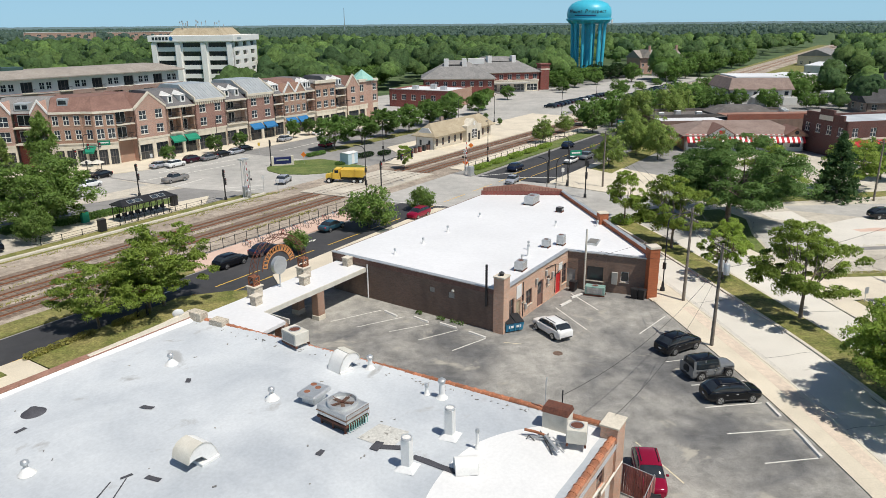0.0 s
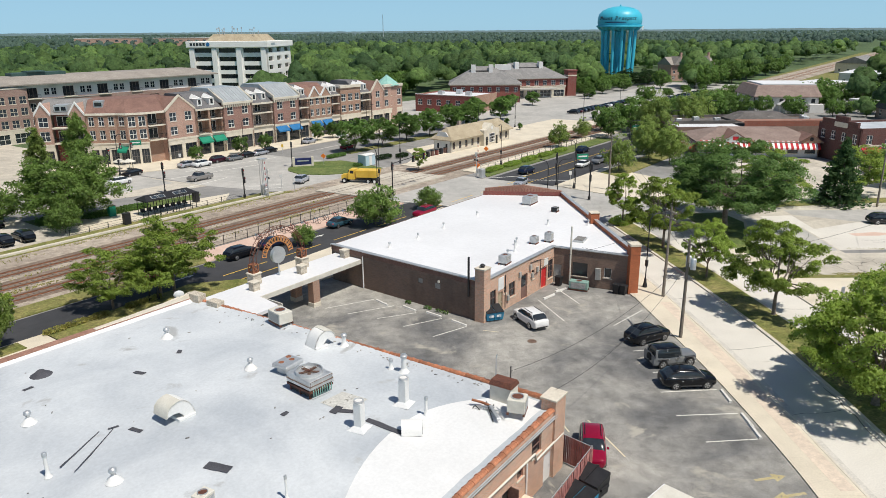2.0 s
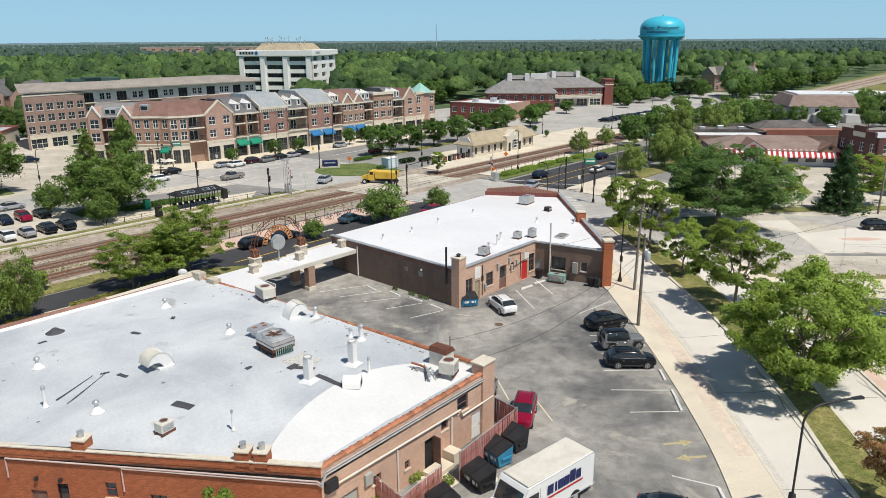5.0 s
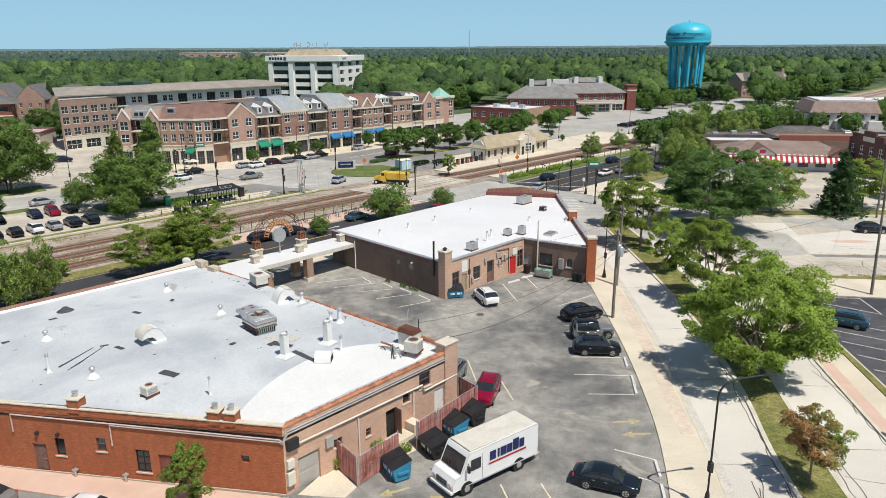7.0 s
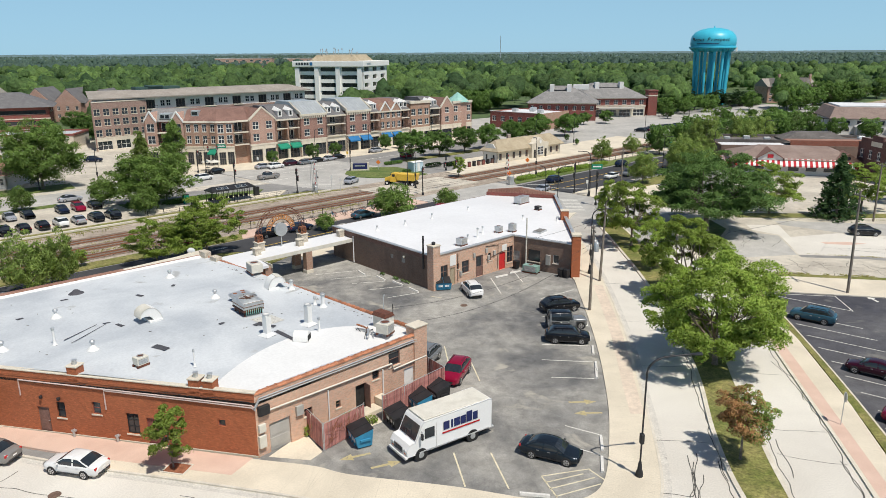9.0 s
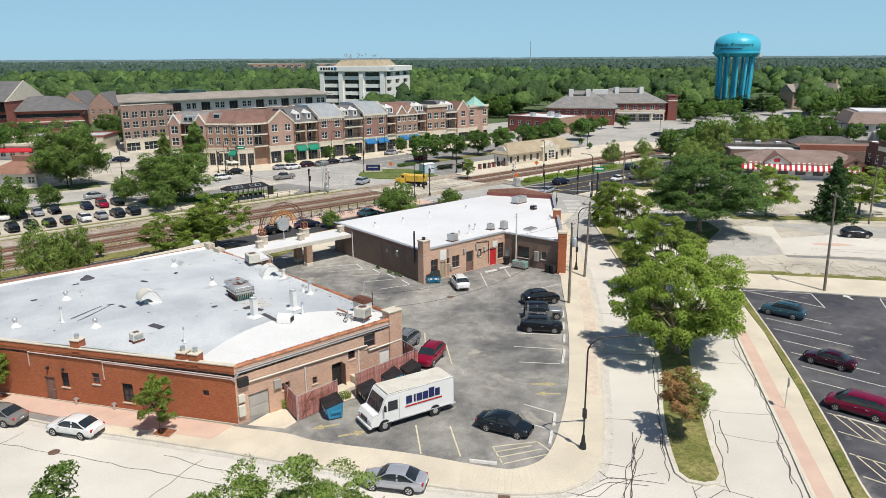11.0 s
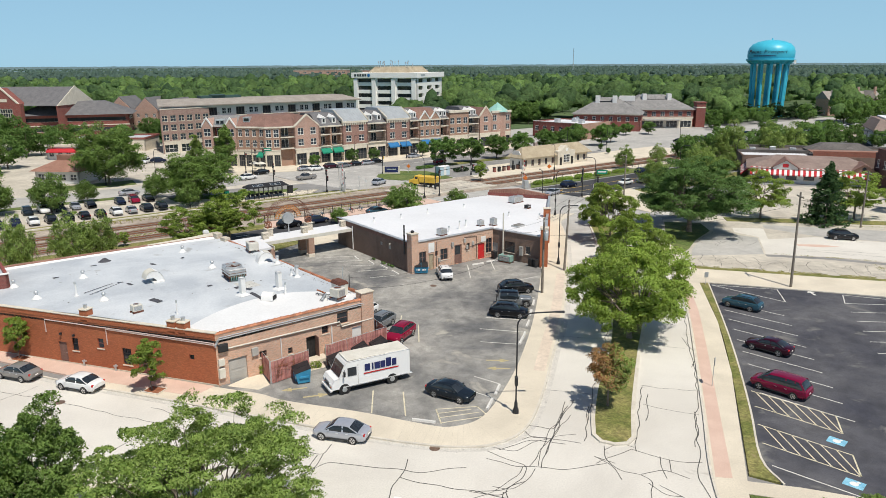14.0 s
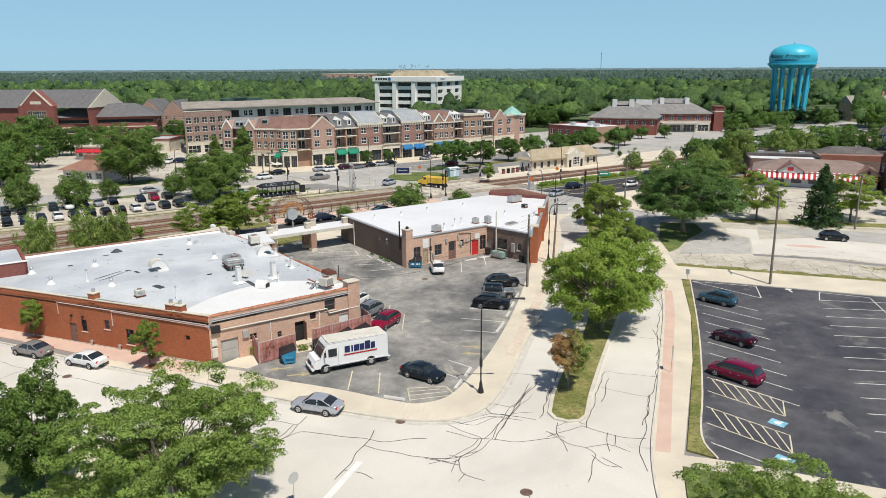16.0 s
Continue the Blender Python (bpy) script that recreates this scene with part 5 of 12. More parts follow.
# ---- the white-roofed building ----
WB = thing("white_roof_building", at_rail(0, 0), "low brown brick building with a bright white flat roof", "building")
K = [(0.0, 0.0), (14.3, 0.0), (16.2, -8.7), (37.4, 11.0), (31.6, 20.8), (0.6, 20.8)]
TOP = 4.15
fr = [(1.2, 2.35, 0.35, 2.75), (2.75, 3.6, 0.05, 2.2), (4.75, 6.0, 1.05, 2.6), (7.2, 8.5, 0.05, 2.75), (9.35, 9.95, 1.7, 2.7), (11.5, 12.7, 0.05, 2.3), (13.0, 14.15, 0.7, 2.85), (3.85, 4.3, 1.8, 2.5)]
wall(WB, K[0], K[1], 0, TOP, BRICK_TAN, fr, label="salmon brick back wall with doors and windows")
window(WB, K[0], K[1], *fr[0], 2, 3, SHINGLE_BROWN, GLASS_DARK, label="brown louvred window")
door(WB, K[0], K[1], 2.75, 3.6, 2.2, SHINGLE_TAN, "tan door")
window(WB, K[0], K[1], *fr[2], 2, 2, SHINGLE_BROWN, GLASS_DARK)
door(WB, K[0], K[1], 7.2, 8.5, 2.75, SHINGLE_BROWN, "brown framed glass door", panes=True)
window(WB, K[0], K[1], *fr[4], 1, 2, SHINGLE_BROWN, GLASS_DARK)
door(WB, K[0], K[1], 11.5, 12.7, 2.3, RED_DOOR, "bright red steel door")
window(WB, K[0], K[1], *fr[6], 2, 3, SHINGLE_BROWN, GLASS_DARK)
window(WB, K[0], K[1], *fr[7], 1, 2, SHINGLE_BROWN, GLASS_DARK)
mW = run_matrix(K[0], K[1])
part("sign_panel", Geo().box(2.7, 3.7, -0.05, -0.004, 2.45, 3.75, 0.01), WHITE, WB, "blank white board", m=mW)
part("sign_panel", Geo().box(12.0, 12.9, -0.05, -0.004, 2.5, 3.3, 0.01), WHITE, WB, "blank white board", m=mW)
for x, z in ((8.8, 3.2), (9.2, 2.2), (10.3, 2.6), (6.6, 3.0), (4.3, 1.2)):
    part("meter_box", Geo().box(x, x + 0.35, -0.2, -0.004, z - 0.3, z + 0.3, 0.02), ASPHALT_GREY, WB, m=mW)
part("conduit", Geo().tube([(4.0, -0.06, 0.3), (4.0, -0.06, 3.8)], 0.04, 6).tube([(8.9, -0.06, 3.7), (11.2, -0.06, 3.5), (11.2, -0.06, 0.4)], 0.035, 6)
     .tube([(9.0, -0.06, 2.0), (12.2, -0.06, 2.5)], 0.03, 6), BLACK, WB, m=mW)
part("fascia", Geo().box(-0.1, 14.4, -0.12, 0.35, TOP + 0.003, TOP + 0.14, 0.02), GALV, WB, "metal roof edge", m=mW)
wl = [(0.0, 0.9, 0.05, 2.15), (2.1, 3.8, 1.1, 2.65), (5.6, 6.4, 1.3, 2.4), (4.5, 5.0, 1.2, 2.6)]
wall(WB, K[1], K[2], 0, TOP - 0.1, BRICK_BROWN, wl[:3], label="shaded brown brick wing wall")
door(WB, K[1], K[2], 0.02, 0.9, 2.15, ASPHALT_GREY, "blue-grey steel door")
window(WB, K[1], K[2], *wl[1], 1, 1, BLACK, GLASS_DARK)
window(WB, K[1], K[2], *wl[2], 1, 1, WHITE, GLASS_DARK)
mV = run_matrix(K[1], K[2])
part("meter_box", Geo().box(4.7, 5.3, -0.25, -0.004, 1.0, 2.3, 0.02), ASPHALT_GREY, WB, m=mV)
part("fascia", Geo().box(0.1, 8.6, -0.12, 0.35, TOP - 0.097, TOP + 0.04, 0.02), GALV, WB, m=mV)
part("flue", Geo().tube([(1.9, -0.15, 0.1), (1.9, -0.15, 6.7)], 0.1, 8), CREAM, WB, "tall thin flue pipe on the wing wall", m=mV)
wall(WB, K[2], K[3], 0, TOP + 0.5, BRICK_RED, label="red brick street front")
mK = run_matrix(K[2], K[3])
part("coping", Geo().box(-0.1, math.dist(K[2], K[3]), -0.06, 0.36, TOP + 0.503, TOP + 0.62, 0.02), GALV, WB, m=mK)
for x in (0.0, 13.6):
    c = part("pier", Geo().box(x - 0.35, x + 0.75, -0.3, 0.75, 0, TOP + (1.15 if x == 0 else 1.3)), BRICK_RED if x == 0 else BRICK_RED, WB, "red brick pier above the roof", m=mK)
    part("cap", Geo().box(x - 0.42, x + 0.82, -0.37, 0.82, TOP + (1.153 if x == 0 else 1.303), TOP + 1.4, 0.02), STONE, c)
wall(WB, K[3], K[4], 0, TOP + 0.6, BRICK_MAROON)
wall(WB, K[4], K[5], 0, TOP, BRICK_BROWN)
wall(WB, K[5], K[0], 0, TOP, BRICK_BROWN, [(14.9, 15.6, 2.25, 2.85), (12.7, 13.3, 2.4, 2.9)], label="sooty windowless brown brick wall")
mX = run_matrix(K[5], K[0])
WL = math.dist(K[5], K[0])
part("vent_grille", Geo().box(14.9, 15.6, 0.05, 0.12, 2.25, 2.85), ASPHALT_LOT, WB, m=mX)
part("vent_grille", Geo().box(12.7, 13.3, 0.05, 0.12, 2.4, 2.9), ASPHALT_LOT, WB, m=mX)
part("brick_band", Geo().box(0, WL, -0.04, -0.003, 3.65, TOP - 0.01), SHINGLE_BROWN, WB, "paler brick band under the roof", m=mX)
part("fascia", Geo().box(-0.1, WL + 0.1, -0.14, 0.35, TOP + 0.003, TOP + 0.1, 0.02), GALV, WB, m=mX)
part("downpipe", Geo().tube([(WL - 15.9, -0.1, 0.1), (WL - 15.9, -0.1, 3.7)], 0.07, 8), WHITE, WB, "white downpipe", m=mX)
part("downpipe", Geo().tube([(WL - 1.6, -0.15, 2.4), (WL - 1.6, -0.15, 6.4)], 0.11, 8), BLACK, WB, "black stovepipe", m=mX)
part("lamp", Geo().box(WL - 5.4, WL - 5.2, -0.25, -0.004, 3.0, 3.2, 0.02), CREAM, WB, m=mX)
c = part("chimney", Geo().box(-0.2, 0.9, -0.25, 0.8, 0, 5.35), BRICK_TAN, WB, "brick chimney on the corner")
part("cap", Geo().box(-0.27, 0.97, -0.32, 0.87, 5.353, 5.5, 0.02), STONE, c)
part("flue", Geo().lathe([(0.2, 5.5), (0.2, 5.7), (0.28, 5.72), (0.1, 5.85)], 12, 0.35, 0.3), BLACK, c)
g = Geo().poly(*[(x, y, TOP + 0.02) for x, y in [(0.15, 0.2), (14.4, 0.2), (16.3, -8.4), (36.9, 11.0), (31.4, 20.6), (0.75, 20.6)]])
part("roof", g, ROOF_WHITE, WB, "bright white membrane roof")
part("roof_slab", Geo().prism([(0.2, 0.25), (14.4, 0.25), (16.4, -8.3), (36.8, 11.0), (31.3, 20.5), (0.8, 20.5)], 3.7, TOP), DARK_ROOM, WB)
gb = part("gable_screen", Geo().loft([[(31.9, 20.6, TOP), (37.5, 11.2, TOP), (37.5, 11.2, TOP + 0.75), (34.6, 16.0, TOP + 1.55), (31.9, 20.6, TOP + 1.0)],
                                     [(31.5, 20.5, TOP), (37.1, 11.0, TOP), (37.1, 11.0, TOP + 0.75), (34.2, 15.8, TOP + 1.55), (31.5, 20.5, TOP + 1.0)]]), SHINGLE_RUST, WB,
          "maroon ribbed metal gable screen at the roof's far end")
for k in range(26):
    f = (k + 0.5) / 26
    h = 1.0 + 0.55 * f / 0.48 if f < 0.48 else 1.55 - 0.8 * (f - 0.48) / 0.52
    x, y = 31.47 + 5.6 * f, 20.48 - 9.5 * f
    part("rib", Geo().box(-0.03, 0.03, -0.05, 0, 0, h - 0.06), BRICK_MAROON, gb, m=pose(x, y, TOP + 0.02, 0, 0, -59.5 + 180))


def wroof(u, v, turn=0.0, dz=0.0):
    w = W(u, v)
    return pose(w.x, w.y, TOP + 0.025 + dz, 0, 0, RAIL + turn)


package_unit(wroof(6.0, 1.3, 5), "grey rooftop air conditioner near the roof edge", 1.2, 0.9, 0.95, GALV)
package_unit(wroof(14.0, 2.4, 5), "small grey rooftop condenser", 0.8, 0.8, 0.85, GALV)
package_unit(wroof(15.6, 1.4, 5), "small grey rooftop condenser", 0.8, 0.8, 1.1, GALV)
package_unit(wroof(30.5, 12.4, 5), "long grey rooftop air conditioner", 2.4, 1.3, 1.1, GALV)
package_unit(wroof(28.4, 7.4, 5), "dark rooftop fan box", 0.8, 0.8, 0.6, BLACK)
for u, v, h in ((3.4, 14.6, 0.5), (8.1, 14.3, 0.5), (13.3, 14.5, 0.6), (20.9, 14.7, 0.4), (10.2, 2.6, 1.1), (8.0, 2.2, 0.7), (12.2, 3.6, 0.8), (24.5, 0.8, 0.6), (22.0, 5.0, 0.5)):
    stack(u, v, h, 0.1, "small pale vent pipe on the white roof", z=TOP + 0.02)
t = thing("skylight", wroof(18.0, -1.3, 10), "low grey roof hatch with an open lid", "skylight")
part("curb", Geo().box(-0.9, 0.9, -0.6, 0.6, 0, 0.22, 0.02), GALV, t)
part("lid", Geo().box(-0.8, 0.8, -0.5, 0.5, 0.22, 0.28, 0.02), ASPHALT_LOT, t)

# ---- canopy over the drive and the arch sign behind it ----
CN = thing("drive_canopy", at_rail(0, 0), "flat white-roofed canopy on brick piers over the drive", "canopy")
part("roof", Geo().prism([(-18.6, 12.9), (-13.9, 13.1), (-13.4, 16.2), (0.5, 16.2), (0.8, 20.2), (-18.9, 20.2)], 3.0, 3.3), ROOF_WHITE, CN, "white membrane deck")
part("fascia", Geo().box(-13.4, 0.4, 16.08, 16.195, 2.85, 3.32, 0.01).box(-13.52, -13.41, 13.1, 16.08, 2.85, 3.32, 0.01), CREAM, CN)
for u, v in ((-6.4, 16.2), (-6.4, 18.9), (-13.6, 18.9), (-13.8, 13.4)):
    c = part("pier", Geo().box(u - 0.45, u + 0.45, v - 0.1, v + 0.7, 0, 2.997), BRICK_ORANGE, CN, "tan brick pier")
    part("stone_foot", Geo().box(u - 0.5, u + 0.5, v - 0.15, v + 0.75, 0, 0.5, 0.03), STONE, c)
for u, v in ((-6.5, 18.0), (-12.6, 18.0), (0.0, 18.2)):
    c = part("post", Geo().box(u - 0.4, u + 0.4, v - 0.35, v + 0.35, 3.303, 4.1), RUBBLE, CN, "stone post above the deck")
    part("cap", Geo().box(u - 0.46, u + 0.46, v - 0.41, v + 0.41, 4.103, 4.22, 0.02), STONE, c)
AR = thing("arch_sign", at_rail(-8.25, 19.45, 3.3), "rusty steel lattice arch sign on stone pedestals", "sign")
for s in (-1, 1):
    p = part("pedestal", Geo().box(s * 3.15 - 0.5, s * 3.15 + 0.5, -0.5, 0.5, 0, 1.05, 0.03), RUBBLE, AR, "limestone pedestal")
    part("cap", Geo().box(s * 3.15 - 0.58, s * 3.15 + 0.58, -0.58, 0.58, 1.053, 1.17, 0.02), STONE, p)
    tw = part("tower", Geo().box(s * 3.15 - 0.36, s * 3.15 + 0.36, -0.36, 0.36, 1.173, 1.27).box(s * 3.15 - 0.36, s * 3.15 + 0.36, -0.36, 0.36, 1.95, 2.05), RUST, AR, "rusty lattice tower")
    for x in (-0.33, 0.33):
        for y in (-0.33, 0.33):
            part("upright", Geo().box(s * 3.15 + x - 0.05, s * 3.15 + x + 0.05, y - 0.05, y + 0.05, 1.27, 1.95), RUST, tw)
    for y in (-0.36, 0.36):
        part("cross_plate", Geo().prism([(-0.3, -0.03), (0.3, -0.03), (0.3, 0.05), (-0.3, 0.05)], -0.02, 0.02), RUST, tw, m=pose(s * 3.15, y, 1.6, 90, 45, 0))
        part("cross_plate", Geo().prism([(-0.3, -0.03), (0.3, -0.03), (0.3, 0.05), (-0.3, 0.05)], -0.02, 0.02), RUST, tw, m=pose(s * 3.15, y, 1.6, 90, -45, 0))
RIB = [(3.35, -0.28), (3.35, 0.28), (2.95, -0.28), (2.95, 0.28)]
for rad, yy in RIB:
    part("arch_rib", Geo().tube([(rad * math.cos(radians(a)), yy, 2.05 + 0.92 * rad * math.sin(radians(a))) for a in range(0, 181, 9)], 0.026, 6), DARK_RUST, AR, "thin curved steel rib")
for a in range(0, 180, 9):
    c, s = math.cos(radians(a)), math.sin(radians(a))
    c2, s2 = math.cos(radians(a + 9)), math.sin(radians(a + 9))
    for yy in (-0.28, 0.28):
        part("web", Geo().tube([(3.35 * c, yy, 2.05 + 3.08 * s), (2.95 * c2, yy, 2.05 + 2.71 * s2)], 0.018, 5), DARK_RUST, AR)
    part("web", Geo().tube([(3.35 * c, -0.28, 2.05 + 3.08 * s), (3.35 * c2, 0.28, 2.05 + 3.08 * s2)], 0.018, 5), DARK_RUST, AR)
for a in range(12, 170, 13):
    c, s = math.cos(radians(a)), math.sin(radians(a))
    b = part("sign_bar", Geo().box(-0.17, 0.17, -0.05, 0.05, -0.3, -0.22, 0.01).box(-0.17, 0.17, -0.05, 0.05, 0.22, 0.3, 0.01).box(-0.17, -0.09, -0.05, 0.05, -0.22, 0.22, 0.01).box(0.09, 0.17, -0.05, 0.05, -0.22, 0.22, 0.01), SIGN_ORANGE, AR, "open rust-orange sign bar", m=pose(1.75 * c, 0, 2.1 + 1.75 * s, 0, 90 - a, 0))
part("sign_rib", Geo().tube([(1.42 * math.cos(radians(a)), 0, 2.1 + 1.42 * math.sin(radians(a))) for a in range(0, 181, 10)], 0.03, 6).tube([(2.08 * math.cos(radians(a)), 0, 2.1 + 2.08 * math.sin(radians(a))) for a in range(0, 181, 10)], 0.03, 6), DARK_RUST, AR)
part("clock_disc", Geo().cyl((0, -0.2, 2.2), (0, 0.2, 2.2), 0.85, 0.85, 28), GALV, AR, "grey round disc")
part("disc_post", Geo().cyl((0, 0, 0), (0, 0, 1.5), 0.07), GALV, AR)


# ---- buildings round the railway ----
def gable_prism(g, x0, x1, y0, y1, z0, z1, along="x"):
    """A pitched roof over a rectangle; the ridge runs along x or y."""
    if along == "x":
        ym = (y0 + y1) / 2
        return g.loft([[(x0, y0, z0), (x0, y1, z0), (x0, ym, z1)], [(x1, y0, z0), (x1, y1, z0), (x1, ym, z1)]])
    xm = (x0 + x1) / 2
    return g.loft([[(x0, y0, z0), (x1, y0, z0), (xm, y0, z1)], [(x0, y1, z0), (x1, y1, z0), (xm, y1, z1)]])


def hip(g, x0, x1, y0, y1, z0, z1, inset):
    return g.loft([[(x0, y0, z0), (x1, y0, z0), (x1, y1, z0), (x0, y1, z0)],
                   [(x0 + inset, y0 + inset, z1), (x1 - inset, y0 + inset, z1), (x1 - inset, y1 - inset, z1), (x0 + inset, y1 - inset, z1)]])


def awning(parent, p, q, x0, x1, z, material, out=1.3, drop=0.9, striped=None):
    """A sloping cloth awning with a valance."""
    def one(a, b, mat):
        g = Geo().loft([[(a, -0.03, z), (a, -out, z - drop), (a, -out, z - drop - 0.3), (a, -out + 0.03, z - drop - 0.3), (a, -0.03, z - 0.06)],
                        [(b, -0.03, z), (b, -out, z - drop), (b, -out, z - drop - 0.3), (b, -out + 0.03, z - drop - 0.3), (b, -0.03, z - 0.06)]])
        return part("awning", g, mat, parent, m=run_matrix(p, q))
    if not striped:
        return one(x0, x1, material)
    k = int((x1 - x0) / 0.55)
    for i in range(k):
        one(x0 + (x1 - x0) * i / k, x0 + (x1 - x0) * (i + 1) / k, striped if i % 2 else material)


def facade(parent, p, q, z1, material, cols, floors, shop=None, frame_mat=None, w=1.5, shop_mat=None, thick=0.4, panes=(2, 2), base_mat=None, z0=0.0):
    """A wall with rows of windows; floors are (sill, head). shop is (number of bays, awning cloth or None)."""
    n = math.dist(p, q)
    holes = []
    for a, b in floors:
        for i in range(cols):
            c = n * (i + 0.5) / cols
            holes.append((c - w / 2, c + w / 2, a, b))
    shops = []
    if shop:
        k = shop[0]
        for i in range(k):
            c = n * (i + 0.5) / k
            sw = n / k * 0.78
            shops.append((c - sw / 2, c + sw / 2, 0.25, 3.0))
    if shops and z1 > 4.3 and not base_mat:
        wall(parent, p, q, z0, 3.86, STONE, shops, thick, label="pale stone shop front")
        wall(parent, p, q, 3.86, z1, material, holes, thick)
    else:
        wall(parent, p, q, z0, z1, material, holes + shops, thick)
    for h in holes:
        window(parent, p, q, *h, panes[0], panes[1], frame_mat or WHITE, GLASS_BLUE, True, 0.09)
    for h in shops:
        window(parent, p, q, *h, 3, 2, shop_mat or ROOF_DARK, GLASS_DARK, False, 0.08, 0.2)
        if shop[1]:
            awning(parent, p, q, h[0] - 0.15, h[1] + 0.15, 3.75, shop[1])
    if shop:
        part("stone_band", Geo().box(0, n, -0.06, -0.003, 3.85, 4.25, 0.01), STONE, parent, "limestone band above the shops", m=run_matrix(p, q))
    return n


def balcony(parent, p, q, x0, x1, z, out=0.35, deep=1.5):
    m = run_matrix(p, q)
    b = part("balcony", Geo().box(x0, x1, -out, deep, z - 0.22, z, 0.01), STONE, parent, "recessed balcony with dark railing", m=m)
    part("railing", Geo().box(x0, x1, -out, -out + 0.05, z + 0.98, z + 1.05).box(x0, x1, -out, -out + 0.05, z + 0.1, z + 0.15), BLACK, b)
    g = Geo()
    k = int((x1 - x0) / 0.3)
    for i in range(k + 1):
        x = x0 + (x1 - x0 - 0.04) * i / k
        g.box(x, x + 0.04, -out + 0.005, -out + 0.045, z + 0.15, z + 0.98)
    tagged(part("balustrade", g, BLACK, b), kind="stuff")


# shops and flats in a row along the street behind the railway
def row_place(u, v):
    return at_rail(u * 1.022 + 1.18, v * 1.022 + 1.31) @ Matrix.Diagonal((1.022, 1.022, 1.13, 1))


def row_section(name, u0, u1, v, brick, roof, label, cols=2, shop=None, top=9.3, deep=15.0, balc=False, floors=((4.9, 6.5), (7.5, 9.2)), frames=None):
    t = thing(name, row_place(u0, v), label, "building", "shops with flats above")
    n = u1 - u0
    P, Q = (0, 0), (n, 0)
    if balc:
        wall(t, (0, 1.6), (n, 1.6), 0, top, brick, [(n * (i + 0.5) / cols - 0.9, n * (i + 0.5) / cols + 0.9, z, z + 2.1) for i in range(cols) for z in (4.5, 7.3)], 0.3)
        for i in range(cols):
            for z in (4.5, 7.3):
                window(t, (0, 1.6), (n, 1.6), n * (i + 0.5) / cols - 0.9, n * (i + 0.5) / cols + 0.9, z, z + 2.1, 2, 1, WHITE, GLASS_DARK, False, 0.1)
        facade(t, P, Q, 4.2, STONE, 1, (), shop or (2, None))
        for x in ([0.25] + [n * i / cols for i in range(1, cols)] + [n - 0.25]):
            part("pier", Geo().box(x - 0.25, x + 0.25, 0, 1.55, 4.2, top), brick, t)
        for z in (4.4, 7.2):
            for i in range(cols):
                balcony(t, P, Q, n * i / cols + 0.3, n * (i + 1) / cols - 0.3, z)
    else:
        facade(t, P, Q, top, brick, cols, floors, shop, frames, 1.7 if n / cols > 2.6 else 1.2)
    for a, b in (((n, 0), (n, deep)), ((n, deep), (0, deep)), ((0, deep), (0, 0))):
        wall(t, a, b, 0, top, brick, (), 0.3)
    if roof == "gable":
        part("gable", Geo().loft([[(0, 0, top + 0.002), (n, 0, top + 0.002), (n / 2, 0, top + 2.75)], [(0, 0.35, top + 0.002), (n, 0.35, top + 0.002), (n / 2, 0.35, top + 2.75)]]), brick, t)
        part("roof", gable_prism(Geo(), -0.1, n + 0.1, 0.36, deep, top, top + 2.65, "y"), SHINGLE_BROWN, t, "brown shingle roof")
        for s in (0, 1):
            x0 = 0 if s == 0 else n
            part("rake", Geo().loft([[(x0, -0.12, top - 0.1), (x0, 0.4, top - 0.1), (x0, 0.4, top + 0.35), (x0, -0.12, top + 0.35)],
                                     [(n / 2, -0.12, top + 2.7), (n / 2, 0.4, top + 2.7), (n / 2, 0.4, top + 3.1), (n / 2, -0.12, top + 3.1)]]), STONE, t, "pale stone gable edge")
    elif roof == "metal":
        part("cornice", Geo().box(-0.05, n + 0.05, -0.35, 0.3, top, top + 0.5, 0.03), STONE, t, "pale bracketed cornice")
        for i in range(int(n / 0.6)):
            part("bracket", cached("bracket", lambda: Geo().box(0, 0.25, -0.3, -0.003, -0.55, -0.003).mesh("bracket", STONE)), None, t, m=pose(0.15 + i * 0.6, 0, top))
        part("roof", Geo().loft([[(0, -0.2, top + 0.5), (n, -0.2, top + 0.5), (n, deep, top + 0.5), (0, deep, top + 0.5)], [(0, 4.5, top + 3.2), (n, 4.5, top + 3.2), (n, deep - 4, top + 3.2), (0, deep - 4, top + 3.2)]]),
             METAL_PALE, t, "pale blue-grey standing seam roof")
        for i in range(int(n / 0.9) + 1):
            part("seam", cached("seam", lambda: Geo().loft([[(0, -0.2, 0.5), (0.05, -0.2, 0.5), (0.05, -0.2, 0.58), (0, -0.2, 0.58)], [(0, 4.5, 3.2), (0.05, 4.5, 3.2), (0.05, 4.5, 3.28), (0, 4.5, 3.28)]]).mesh("seam", GALV)),
                 None, t, m=pose(min(i * 0.9, n - 0.05), 0, top))
        for x in (-0.15, n - 0.15):
            part("rake", Geo().loft([[(x, -0.4, top + 0.3), (x + 0.3, -0.4, top + 0.3), (x + 0.3, -0.4, top + 0.95), (x, -0.4, top + 0.95)], [(x, 4.6, top + 3.3), (x + 0.3, 4.6, top + 3.3), (x + 0.3, 4.6, top + 3.1), (x, 4.6, top + 3.1)]]), STONE, t)
    elif roof in ("dormer", "twin"):
        mat = SHINGLE_SLATE if roof == "dormer" else SHINGLE_BROWN
